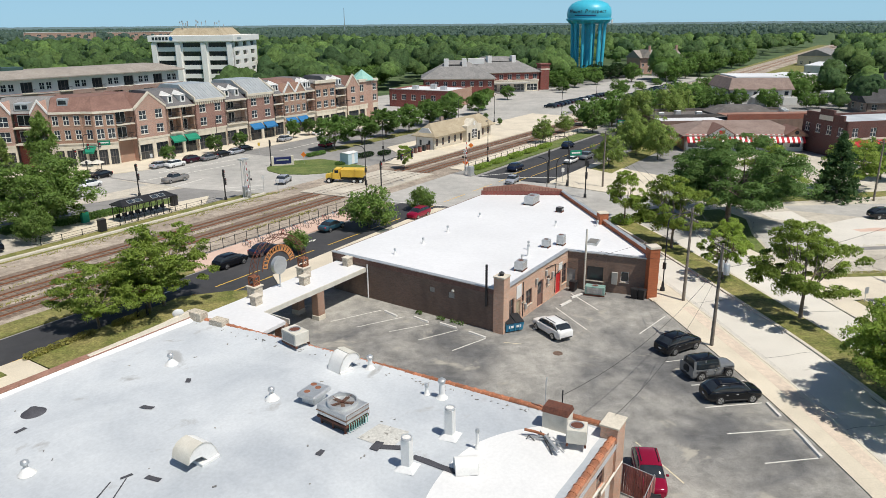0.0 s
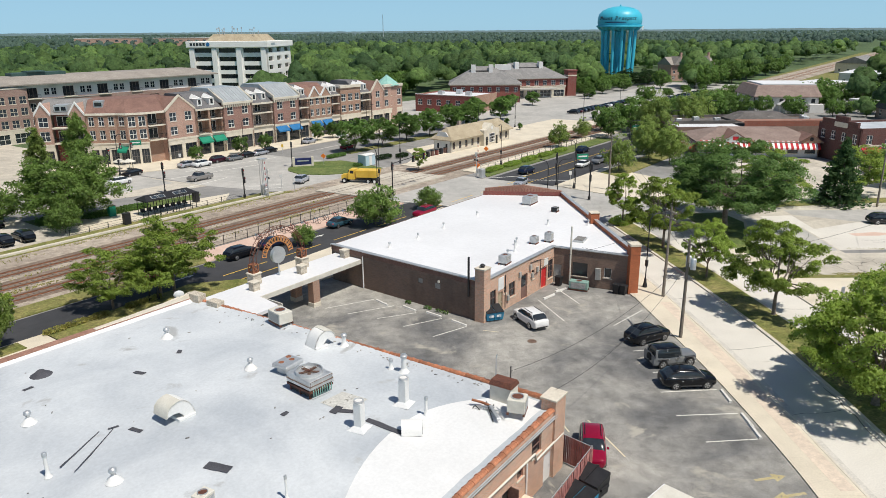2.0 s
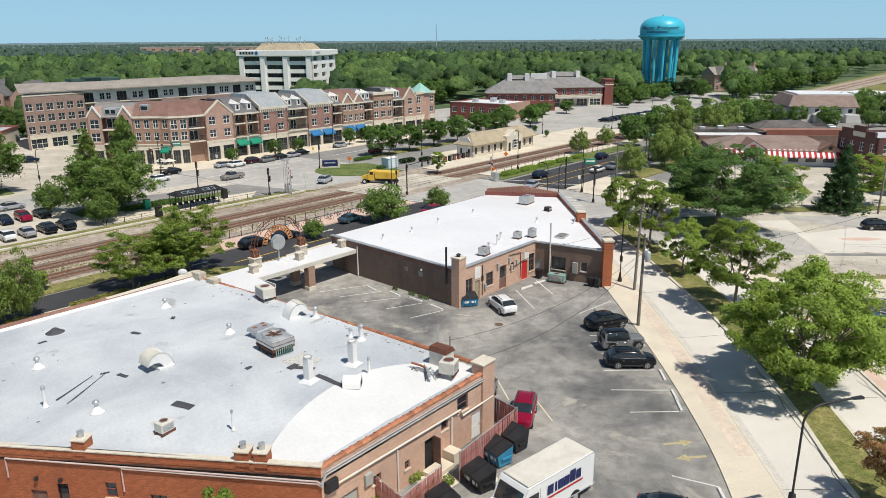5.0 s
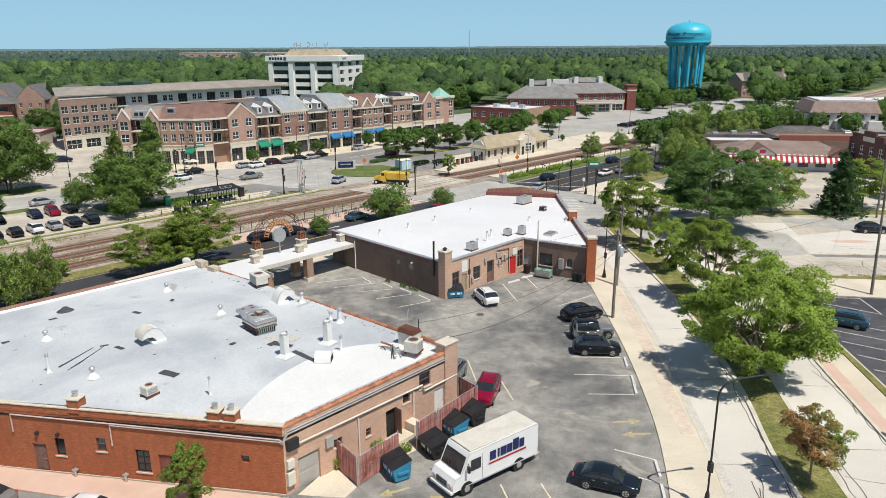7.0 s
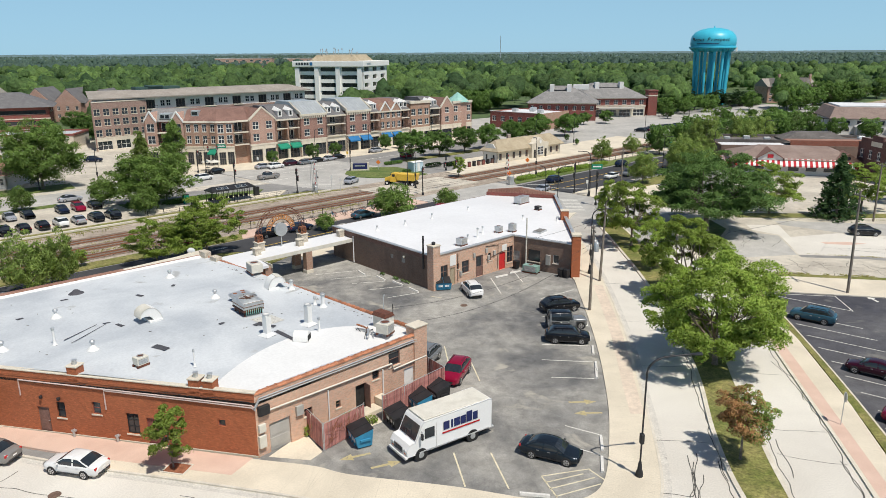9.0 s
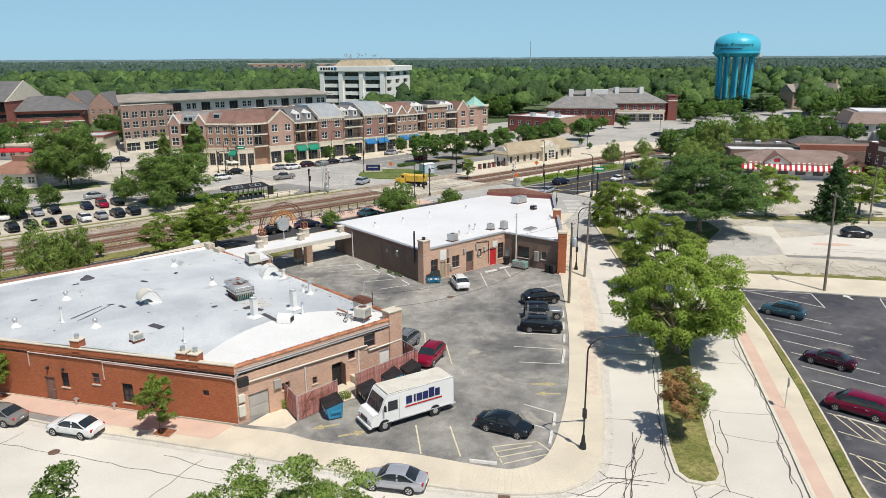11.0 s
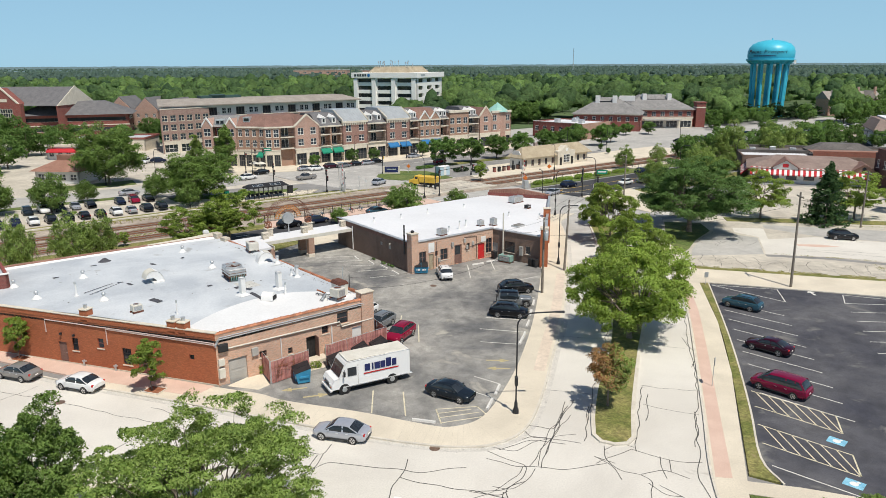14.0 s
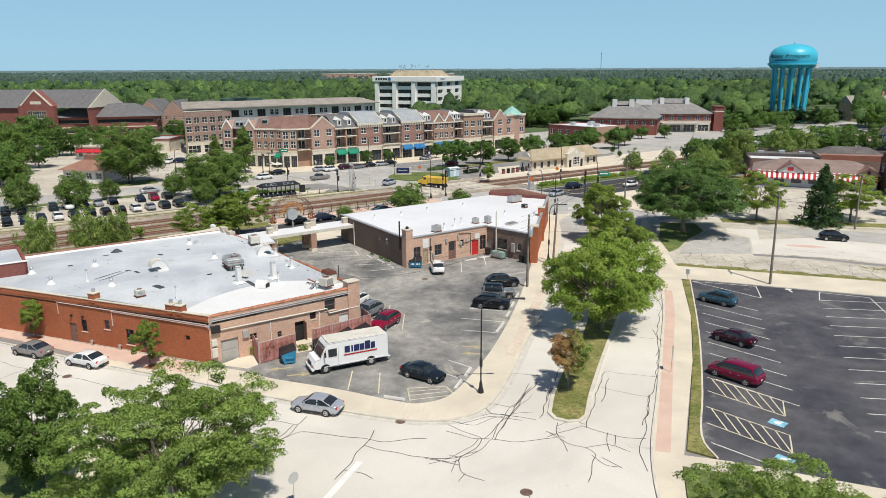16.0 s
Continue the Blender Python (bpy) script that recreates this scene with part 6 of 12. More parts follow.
        part("roof", Geo().loft([[(0, 0.0, top), (n, 0.0, top), (n, deep, top), (0, deep, top)], [(0, 5.0, top + 2.9), (n, 5.0, top + 2.9), (n, deep - 4.5, top + 2.9), (0, deep - 4.5, top + 2.9)]]), mat, t, "shingle roof")
        part("eave", Geo().box(0, n, -0.25, 0.1, top - 0.25, top + 0.1), STONE, t)
        if roof == "dormer":
            for i in range(2):
                x = n * (0.28 + 0.44 * i)
                d = part("dormer", Geo().box(x - 0.6, x + 0.6, 0.9, 3.0, top + 0.6, top + 2.0).loft([[(x - 0.75, 0.8, top + 2.0), (x + 0.75, 0.8, top + 2.0), (x, 0.8, top + 2.15)], [(x - 0.75, 3.6, top + 2.0), (x + 0.75, 3.6, top + 2.0), (x, 3.6, top + 2.9)]]),
                         WHITE, t, "white gabled dormer")
                part("pane", Geo().box(x - 0.3, x + 0.3, 0.86, 0.9, top + 0.9, top + 1.8), GLASS_DARK, d)
        else:
            for i in range(2):
                x = n * (0.25 + 0.5 * i)
                d = part("gable", Geo().loft([[(x - n * 0.22, -0.02, top), (x + n * 0.22, -0.02, top), (x, -0.02, top + 2.15)], [(x - n * 0.22, 3.8, top), (x + n * 0.22, 3.8, top), (x, 3.8, top + 2.2)]]), brick, t)
                for s in (-1, 1):
                    part("rake", Geo().loft([[(x + s * n * 0.24, -0.2, top - 0.1), (x + s * n * 0.24, 0.2, top - 0.1), (x + s * n * 0.24, 0.2, top + 0.35), (x + s * n * 0.24, -0.2, top + 0.35)],
                                             [(x, -0.2, top + 2.15), (x, 0.2, top + 2.15), (x, 0.2, top + 2.55), (x, -0.2, top + 2.55)]]), WHITE, d)
    elif roof == "flat":
        part("cornice", Geo().box(-0.05, n + 0.05, -0.3, 0.4, top, top + 0.7, 0.03), STONE, t, "heavy stone cornice")
        part("roof", Geo().prism([(0, 0.4), (n, 0.4), (n, deep), (0, deep)], top, top + 0.3), SHINGLE_GREY, t)
    return t


V0 = 102.0
row_section("corner_shop", 33.5, 41.0, V0, BRICK_ROSE, "gable", "rose brick gabled shop building with dark shop windows", 2, (2, None), 9.4)
row_section("row_house", 41.0, 48.2, V0 + 0.2, BRICK_ORANGE, "dormer", "brick flats with balconies, dormers and a bright green awning", 2, (2, GREEN_CLOTH), 9.2, balc=True)
row_section("row_house", 48.2, 56.5, V0 + 0.1, BRICK_UMBER, "metal", "brown brick flats with a pale metal roof", 2, (2, None), 9.6)
row_section("row_house", 56.5, 63.1, V0 + 0.5, BRICK_GREY, "dormer", "grey brick flats with dark balconies and dormers", 1, (2, None), 9.2, balc=True)
row_section("row_house", 63.1, 71.5, V0 + 0.3, BRICK_UMBER, "metal", "brown brick flats with a pale metal roof and blue awnings", 2, (2, BLUE_CLOTH), 9.6)
row_section("row_house", 71.5, 75.4, V0 + 1.0, BRICK_ROSE, "dormer", "narrow brick flats with balconies", 1, (1, None), 9.2, balc=True)
row_section("row_house", 75.4, 83.5, V0 + 0.9, BRICK_ORANGE, "twin", "tan brick flats with twin white-edged gables", 4, (2, BLUE_CLOTH), 9.2)
row_section("row_house", 83.5, 87.2, V0 + 1.5, BRICK_ROSE, "dormer", "narrow brick flats with balconies", 1, (1, None), 9.2, balc=True)
row_section("row_house", 87.2, 95.2, V0 + 1.3, BRICK_ORANGE, "flat", "tan brick flats with a flat stone cornice", 3, (3, None), 10.6)
row_section("row_house", 95.2, 100.0, V0 + 1.8, BRICK_GREY, "dormer", "grey brick flats with balconies", 1, (1, None), 9.0, balc=True)
row_section("row_house", 100.0, 105.4, V0 + 1.5, BRICK_ROSE, "gable", "brick flats with a white-edged gable", 1, (1, None), 9.0)
t = row_section("turret_house", 105.4, 114.0, V0 + 1.8, BRICK_ROSE, "flat", "brick corner house with a green copper turret roof", 3, (3, None), 9.8)
part("turret", Geo().cyl((5.0, 2.8, 0), (5.0, 2.8, 10.1), 3.3, 3.3, 8), BRICK_ROSE, t, "eight-sided brick turret")
part("turret_roof", Geo().cyl((5.0, 2.8, 10.1), (5.0, 2.8, 12.75), 4.0, 0.05, 8), TEAL, t, "verdigris copper pyramid roof")

# the canted corner block and its side wing
t = thing("corner_block", row_place(1.2, 0), "orange brick corner block with a bay window and brown roof", "building", "shops with flats above")
q = [(19.5, 110.1), (23.6, 106.0), (24.6, 103.8), (28.2, 102.2), (32.2, 102.2)]
facade(t, q[0], q[1], 9.4, BRICK_ORANGE, 3, ((4.9, 6.6), (7.4, 9.1)), (3, None), None, 1.1)
facade(t, q[1], q[2], 9.4, BRICK_ORANGE, 1, ((4.9, 6.6), (7.4, 9.1)), (1, GREEN_CLOTH), None, 1.3)
facade(t, q[2], q[3], 9.4, BRICK_ORANGE, 2, ((4.9, 6.7), (7.2, 9.1)), (2, None), None, 1.4)
wall(t, (28.2, 103.6), (32.3, 103.6), 0, 9.4, BRICK_ORANGE, [(1.0, 3.1, 4.6, 6.8), (1.0, 3.1, 7.3, 9.2)])
for z in (4.6, 7.3):
    window(t, (28.2, 103.6), (32.3, 103.6), 1.0, 3.1, z, z + 2.0, 2, 1, WHITE, GLASS_DARK, False, 0.1)
    balcony(t, (28.2, 102.3), (32.3, 102.3), 0.1, 4.0, z - 0.1)
part("stone_band", Geo().tube([(*c, 9.55) for c in q], 0.28, 4), STONE, t, "moulded stone cornice")
part("stone_band", Geo().tube([(*c, 4.15) for c in q[:4]], 0.16, 4), STONE, t)
part("roof", Geo().loft([[(*c, 9.7) for c in (q[0], q[1], q[2], q[3], (32.2, 102.2), (38.0, 112.0), (25.0, 121.0))],
                         [(*c, z) for c, z in (((21.8, 112.6), 12.0), ((25.0, 110.0), 12.0), ((27.2, 108.2), 12.0), ((29.5, 107.6), 12.0), ((34.2, 107.6), 12.2), ((36.4, 110.0), 12.2), ((26.0, 117.5), 12.0))]]),
     SHINGLE_BROWN, t, "steep brown shingle roof")
d = part("dormer", Geo().box(-0.9, 0.9, -0.2, 2.4, 0, 1.3, 0.02), METAL_PALE, t, "metal roof dormer with windows", m=pose(22.4, 109.8, 10.6, 0, 0, -45))
part("pane", Geo().box(-0.7, 0.7, -0.24, -0.2, 0.3, 1.0), GLASS_DARK, d)
t = thing("side_block", row_place(1.2, 0), "brick side block with twin pale-edged gables and balconies", "building", "shops with flats above")
P, Q = (12.6, 117.0), (19.4, 110.2)
n = math.dist(P, Q)
m = run_matrix(P, Q)
for x0, x1 in ((0.0, 3.1), (n - 3.1, n)):
    p2, q2 = tuple((m @ Vector((x0, 0, 0)))[:2]), tuple((m @ Vector((x1, 0, 0)))[:2])
    facade(t, p2, q2, 9.6, BRICK_ROSE, 1, ((4.8, 6.6), (7.4, 9.2)), (1, None), None, 1.9)
    part("gable", Geo().loft([[(x0, 0, 9.602), (x1, 0, 9.602), ((x0 + x1) / 2, 0, 11.6)], [(x0, 5, 9.602), (x1, 5, 9.602), ((x0 + x1) / 2, 5, 11.6)]]), BRICK_ROSE, t, m=m)
    for e in (x0, x1):
        xm = (x0 + x1) / 2
        part("rake", Geo().loft([[(e, -0.15, 9.4), (e, 0.3, 9.4), (e, 0.3, 9.9), (e, -0.15, 9.9)], [(xm, -0.15, 11.5), (xm, 0.3, 11.5), (xm, 0.3, 12.0), (xm, -0.15, 12.0)]]), WHITE, t, m=m)
p2, q2 = tuple((m @ Vector((3.1, 1.5, 0)))[:2]), tuple((m @ Vector((n - 3.1, 1.5, 0)))[:2])
wall(t, p2, q2, 0, 9.6, BRICK_MAROON, [(0.5, 2.9, 4.6, 6.8), (0.5, 2.9, 7.4, 9.3)])
for z in (4.6, 7.4):
    window(t, p2, q2, 0.5, 2.9, z, z + 1.9, 2, 1, WHITE, GLASS_DARK, False, 0.1)
    part("balcony_slab", Geo().box(3.2, n - 3.2, -0.3, 1.5, z - 0.35, z - 0.12), STONE, t, m=m)
    part("railing", Geo().box(3.2, n - 3.2, -0.3, -0.25, z + 0.8, z + 0.88).box(3.2, n - 3.2, -0.29, -0.26, z + 0.2, z + 0.24), BLACK, t, m=m)
part("roof", Geo().loft([[(0, 0.4, 9.6), (n, 0.4, 9.6), (n, 14, 9.6), (0, 14, 9.6)], [(0, 6, 11.9), (n, 6, 11.9), (n, 9, 11.9), (0, 9, 11.9)]]), SHINGLE_GREY, t, m=m)
wall(t, tuple((m @ Vector((0, 14, 0)))[:2]), P, 0, 9.6, BRICK_ROSE)
d = part("dormer", Geo().box(n / 2 - 1.3, n / 2 + 1.3, 1.2, 4.5, 10.1, 11.3, 0.02), METAL_PALE, t, "metal roof dormer with windows", m=m)
for x in (-0.6, 0.6):
    part("pane", Geo().box(n / 2 + x - 0.45, n / 2 + x + 0.45, 1.15, 1.2, 10.3, 11.0), GLASS_DARK, d)

# apartment block behind
t = thing("apartment_block", at_rail(-3.5, -3.86) @ Matrix.Diagonal((0.935, 0.935, 0.9, 1)), "long grey-brown brick apartment block with a pale top storey", "building")
P, Q = (20.5, 173.5), (38.0, 175.5)
facade(t, P, Q, 15.2, BRICK_PLUM, 6, ((4.5, 6.7), (7.9, 10.0), (11.1, 13.2)), (3, None), STONE, 2.0, WHITE)
facade(t, (29.0, 194.0), P, 15.2, BRICK_PLUM, 5, ((4.6, 6.6), (8.0, 9.9), (11.2, 13.1)), None, WHITE, 1.6, WHITE)
LOW, HIGH = ((38.0, 176.5), (98.0, 174.0)), ((22.0, 177.0), (98.0, 176.0))
for (a, b), z0, z1, z2, floors, mat in ((LOW, 0.0, 12.2, 0.3, ((4.6, 6.6), (8.4, 10.8)), BRICK_PLUM), (HIGH, 12.0, 15.9, 0.0, ((12.9, 14.9),), CLADDING)):
    n = math.dist(a, b)
    k = int(n / 4.8)
    bays, panes = [], []
    for i in range(k):
        c = n * (i + 0.5) / k
        for f0, f1 in floors:
            if i % 2:
                bays.append((c - 1.6, c + 1.6, f0 - 0.6, f1 + 0.25))
            else:
                panes += [(c - 1.7, c - 0.25, f0, f1), (c + 0.25, c + 1.7, f0, f1)]
    wall(t, a, b, z0, z1, mat, bays + panes, 0.4)
    for h in panes:
        window(t, a, b, *h, 2, 2, WHITE, GLASS_DARK, True, 0.09)
    for h in bays:
        window(t, a, b, *h, 3, 1, ROOF_DARK, GLASS_DARK, False, 0.1, 0.3)
        balcony(t, a, b, h[0] - 0.2, h[1] + 0.2, h[2] - 0.05, 1.5, 0.2)
facade(t, (98.0, 176.0), (98.0, 192.0), 15.9, CLADDING, 4, ((12.8, 14.7),), None, WHITE, 2.2)
part("terrace", Geo().prism([(29, 193.5), (20.8, 174.2), (38, 176), (98, 174.8), (98, 180), (30, 192)], 11.8, 12.0), ASPHALT_GREY, t)
part("parapet", Geo().box(0, math.dist(P, Q), -0.1, 0.4, 15.203, 15.5, 0.02), STONE, t, m=run_matrix(P, Q))
part("roof", Geo().loft([[(20.4, 174.9, 16.0), (99.5, 174.2, 16.0), (99.5, 193.5, 16.0), (29, 194, 16.0)], [(20.4, 174.9, 16.35), (99.5, 174.2, 16.35), (99.5, 193.5, 16.35), (29, 194, 16.35)],
                         [(27, 180, 18.2), (94, 179.5, 18.2), (94, 188, 18.2), (24, 188, 18.2)]]), SHINGLE_TAUPE, t, "broad taupe-grey hipped roof")
part("stair_house", Geo().box(38, 53, 183, 187, 18.0, 19.1, 0.05).box(42, 47, 182.5, 186, 19.1, 19.5, 0.05), ROOF_GREEN, t, "dark rooftop machine room")

# white office tower
OFF = thing("office_tower", pose(-77.8, 323.7, 0, 0, 0, -12), "white precast office tower with bands of dark glass", "building")
S, OH = 32.5, 21.0
LV = [(1.65 + 3.45 * i, 3.45 + 3.45 * i) for i in range(6)]
front = [(x, x + 7.3, a, b) for a, b in LV for x in (1.8, 12.1, 22.5)]
wall(OFF, (0, 0), (S, 0), 0, OH, OFFICE_STONE, front, 1.2)
for h in front:
    window(OFF, (0, 0), (S, 0), *h, 5, 1, BLACK, GLASS_DARK, False, 0.1, 0.9)
for x in (-0.2, 9.4, 19.7, 30.1):
    part("fin", Geo().box(x + 0.2, x + 2.2, -0.9, -0.004, 0, OH - 0.5), OFFICE_STONE, OFF, "white vertical fin")
sideh = [(x, x + 6.0, a, b) for a, b in LV for x in (2.4, 13.0, 23.6)]
wall(OFF, (S, 0), (S, S), 0, OH, OFFICE_STONE, sideh, 1.2)
for h in sideh:
    window(OFF, (S, 0), (S, S), *h, 2, 1, BLACK, GLASS_DARK, False, 0.1, 0.7)
wall(OFF, (S, S), (0, S), 0, OH, OFFICE_STONE)
wall(OFF, (0, S), (0, 0), 0, OH, OFFICE_STONE)
part("cornice", Geo().box(-1.0, S + 1.0, -1.3, S + 1.0, OH + 0.003, OH + 2.4, 0.1), OFFICE_STONE, OFF, "deep white parapet band")
part("penthouse", Geo().loft([[(5, 5, OH + 2.4), (S - 5, 5, OH + 2.4), (S - 5, S - 5, OH + 2.4), (5, S - 5, OH + 2.4)], [(7.5, 7.5, OH + 5.2), (S - 7.5, 7.5, OH + 5.2), (S - 7.5, S - 7.5, OH + 5.2), (7.5, S - 7.5, OH + 5.2)]]),
     SHINGLE_TAN, OFF, "sloped tan rooftop penthouse")
for i in range(16):
    r = random.Random(i)
    x, y, h = r.uniform(6, S - 6), r.uniform(6, 12), r.uniform(1.2, 3.4)
    part("antenna", Geo().cyl((x, y, OH + 5.0), (x, y, OH + 5.2 + h), 0.08, 0.08, 5).box(x - 0.25, x + 0.25, y - 0.1, y + 0.1, OH + 4.4 + h, OH + 5.0 + h), GALV, OFF)
for i in range(5):
    part("sign_bar", Geo().box(0.8 + i * 1.35, 1.8 + i * 1.35, -1.36, -1.304, OH + 0.7, OH + 1.8), GLASS_DARK, OFF, "dark sign bar")
part("sign_mark", Geo().cyl((8.4, -1.4, OH + 1.25), (8.4, -1.304, OH + 1.25), 0.8, 0.8, 8), BLUE_CLOTH, OFF, "blue octagonal sign mark")
part("sign_bar", Geo().box(S + 1.004, S + 1.06, 3, 8, OH + 0.8, OH + 1.7), GALV, OFF)

# water tower
WT = thing("water_tower", pose(125.9, 381.0, 0, 0, 0, -18), "cyan water tower on fluted columns with black lettering", "water tower")
prof = [(0.3, 26.3), (6.0, 26.4), (9.2, 27.0), (10.6, 28.2), (11.2, 30.2), (11.2, 32.4), (10.6, 34.4), (9.0, 36.2), (6.4, 37.4), (3.2, 38.1), (0.3, 38.3)]
part("tank", Geo().lathe(prof, 40), CYAN, WT, "cyan painted steel tank", 40)
part("skirt", Geo().lathe([(11.25, 28.1), (11.7, 28.2), (11.7, 28.9), (11.25, 29.0)], 40), CYAN, WT, "balcony ring", 40)
for k in range(12):
    a = radians(30 * k + 8)
    x, y = math.cos(a), math.sin(a)
    part("column", Geo().cyl((7.6 * x, 7.6 * y, 0), (8.6 * x, 8.6 * y, 28.0), 0.75, 0.75, 10), CYAN, WT, "cyan steel column", 60)
    part("bracket", Geo().lathe([(0.8, 0), (2.3, 1.6), (2.3, 1.8), (0.3, 1.9)], 10), CYAN, WT, "", 40, m=pose(9.0 * x, 9.0 * y, 26.4))
part("riser", Geo().cyl((0, 0, 0), (0, 0, 26.6), 1.6, 1.6, 16), CYAN, WT, "", 40)
part("finial", Geo().cyl((0, 0, 38.2), (0, 0, 39.2), 0.5, 0.15, 8), CYAN, WT)
for k in range(6):
    a = radians(-20 + k * 4)
    part("antenna_panel", Geo().box(-0.12, 0.12, -0.3, 0.3, -1.0, 1.0), WHITE, WT, m=pose(11.9 * math.cos(a), 11.9 * math.sin(a), 27.5, 0, 0, math.degrees(a)))


def letters(text, size, radius, z, start, parent, material):
    """Upright lettering wrapped round a drum; each letter is a raised mesh."""
    a = start
    for ch in text:
        if ch == " ":
            a += size * 0.45 / radius
            continue
        cu = bpy.data.curves.new("letter", "FONT")
        cu.body, cu.size, cu.extrude, cu.shear, cu.resolution_u = ch, size, 0.06, 0.25, 3
        ob = bpy.data.objects.new("letter", cu)
        scene.collection.objects.link(ob)
        dg = bpy.context.evaluated_depsgraph_get()
        me = bpy.data.meshes.new_from_object(ob.evaluated_get(dg))
        wd = max((v.co.x for v in me.vertices), default=size * 0.5)
        bpy.data.objects.remove(ob)
        me.materials.clear()
        me.materials.append(material)
        mid = a + wd / 2 / radius
        part("letter", me, None, parent, m=pose(radius * math.sin(mid), -radius * math.cos(mid), z, 0, 0, math.degrees(mid)) @ pose(-wd / 2, 0, 0, 90))
        a += (wd + size * 0.07) / radius


letters("Mount Prospect", 2.5, 11.25, 31.6, radians(-62), WT, BLACK)
for k in range(11):
    a = radians(-40 + k * 5.2)
    part("sign_bar", Geo().box(-0.38, 0.38, -0.03, 0.03, -0.28, 0.28), NAVY, WT, m=pose(11.24 * math.sin(a), -11.24 * math.cos(a), 30.4, 0, 0, math.degrees(a)))

# railway depot
DP = thing("railway_depot", at_rail(78.4, 60.6) @ Matrix.Diagonal((0.85, 0.6, 0.92, 1)), "small tan brick railway depot with a tan hipped roof", "building")
facade(DP, (0, 0), (30, 0), 3.3, STONE, 10, ((0.8, 2.6),), None, SHINGLE_BROWN, 1.1)
facade(DP, (30, 0), (30, 8), 3.3, STONE, 2, ((0.8, 2.6),), None, SHINGLE_BROWN, 1.1)
wall(DP, (30, 8), (0, 8), 0, 3.3, STONE)
facade(DP, (0, 8), (0, 0), 3.3, CLADDING, 2, ((0.9, 2.3),), None, BLACK, 1.0)
part("gable", Geo().loft([[(0, 0, 3.3), (0, 8, 3.3), (0, 5.5, 5.2), (0, 2.5, 5.2)], [(0.3, 0, 3.3), (0.3, 8, 3.3), (0.3, 5.5, 5.2), (0.3, 2.5, 5.2)]]), CLADDING, DP)
part("roof", Geo().loft([[(-0.8, -1.4, 3.1), (31, -1.4, 3.1), (31, 9.4, 3.1), (-0.8, 9.4, 3.1)], [(-0.8, -1.4, 3.3), (31, -1.4, 3.3), (31, 9.4, 3.3), (-0.8, 9.4, 3.3)], [(2.2, 4.0, 6.1), (28.4, 4.0, 6.1), (28.4, 4.2, 6.1), (2.2, 4.2, 6.1)]]),
     SHINGLE_TAN, DP, "tan shingle roof with deep eaves")
part("entry_bay", Geo().loft([[(14.5, -1.8, 0), (22.5, -1.8, 0), (22.5, -1.8, 4.3), (20.5, -1.8, 4.5), (18.5, -1.8, 5.9), (16.5, -1.8, 4.5), (14.5, -1.8, 4.3)],
                              [(14.5, 2.0, 0), (22.5, 2.0, 0), (22.5, 2.0, 4.3), (20.5, 2.0, 4.5), (18.5, 2.0, 5.9), (16.5, 2.0, 4.5), (14.5, 2.0, 4.3)]]), STONE, DP, "shaped stone entrance gable")
window(DP, (14.5, -1.95), (22.5, -1.95), 2.6, 5.4, 0.9, 3.3, 4, 3, WHITE, GLASS_DARK, True, 0.1, 0.0)
for x in (0.9, 6.1):
    part("doorway", Geo().box(14.5 + x, 14.5 + x + 1.0, -1.86, -1.804, 0.1, 2.5), DARK_ROOM, DP)
part("clock", Geo().cyl((18.5, -1.9, 4.7), (18.5, -1.804, 4.7), 0.5, 0.5, 16), WHITE, DP, "round white clock face")
part("chimney", Geo().box(8.5, 9.7, 4.6, 5.6, 4.6, 7.0), BRICK_GREY, DP)

# municipal brick hall beyond the depot
FH = thing("municipal_hall", pose(55.4, 304.1, 0, 0, 0, 8), "two-storey red brick hall with garage doors and grey hipped roof", "building")
facade(FH, (-8, 0), (22, 0), 7.8, BRICK_MAROON, 8, ((5.0, 6.9),), (5, None), WHITE, 1.8, WHITE)
for a, b in (((22, 0), (22, 24)), ((22, 24), (-8, 24)), ((-8, 24), (-8, 0))):
    wall(FH, a, b, 0, 7.8, BRICK_MAROON)
part("stone_band", Geo().box(-8, 22.1, -0.12, -0.004, 4.3, 4.7, 0.01).box(-8, 22.2, -0.3, 0.1, 7.5, 7.8, 0.02), STONE, FH, "pale stone bands")
part("canopy", Geo().box(0.5, 16.5, -3.4, -0.13, 3.4, 3.9, 0.03), ASPHALT_GREY, FH, "flat canopy over the garage doors")
part("roof", hip(Geo(), -8.8, 22.9, -0.8, 24.8, 7.8, 13.6, 10.5), SHINGLE_GREY, FH, "broad grey hipped roof")
HW = thing("hall_wing", pose(26.1, 290.5, 0, 0, 0, -8.7), "single-storey brick wing with a broad grey hipped roof", "building")
facade(HW, (0, 0), (27.2, 0), 6.9, BRICK_MAROON, 8, ((4.0, 5.8),), None, WHITE, 1.4)
facade(HW, (27.2, 0), (27.2, 22), 6.9, BRICK_MAROON, 5, ((4.0, 5.8),), None, WHITE, 1.4)
for a, b in (((27.2, 22), (0, 22)), ((0, 22), (0, 0))):
    wall(HW, a, b, 0, 6.9, BRICK_MAROON)
part("eave_band", Geo().box(-0.2, 27.4, -0.3, 0.1, 6.5, 6.9, 0.02), STONE, HW, "pale eave band")
part("roof", hip(Geo(), -0.9, 28.1, -0.9, 23.5, 6.9, 13.2, 11.0), SHINGLE_GREY, HW, "grey shingle hipped roof")
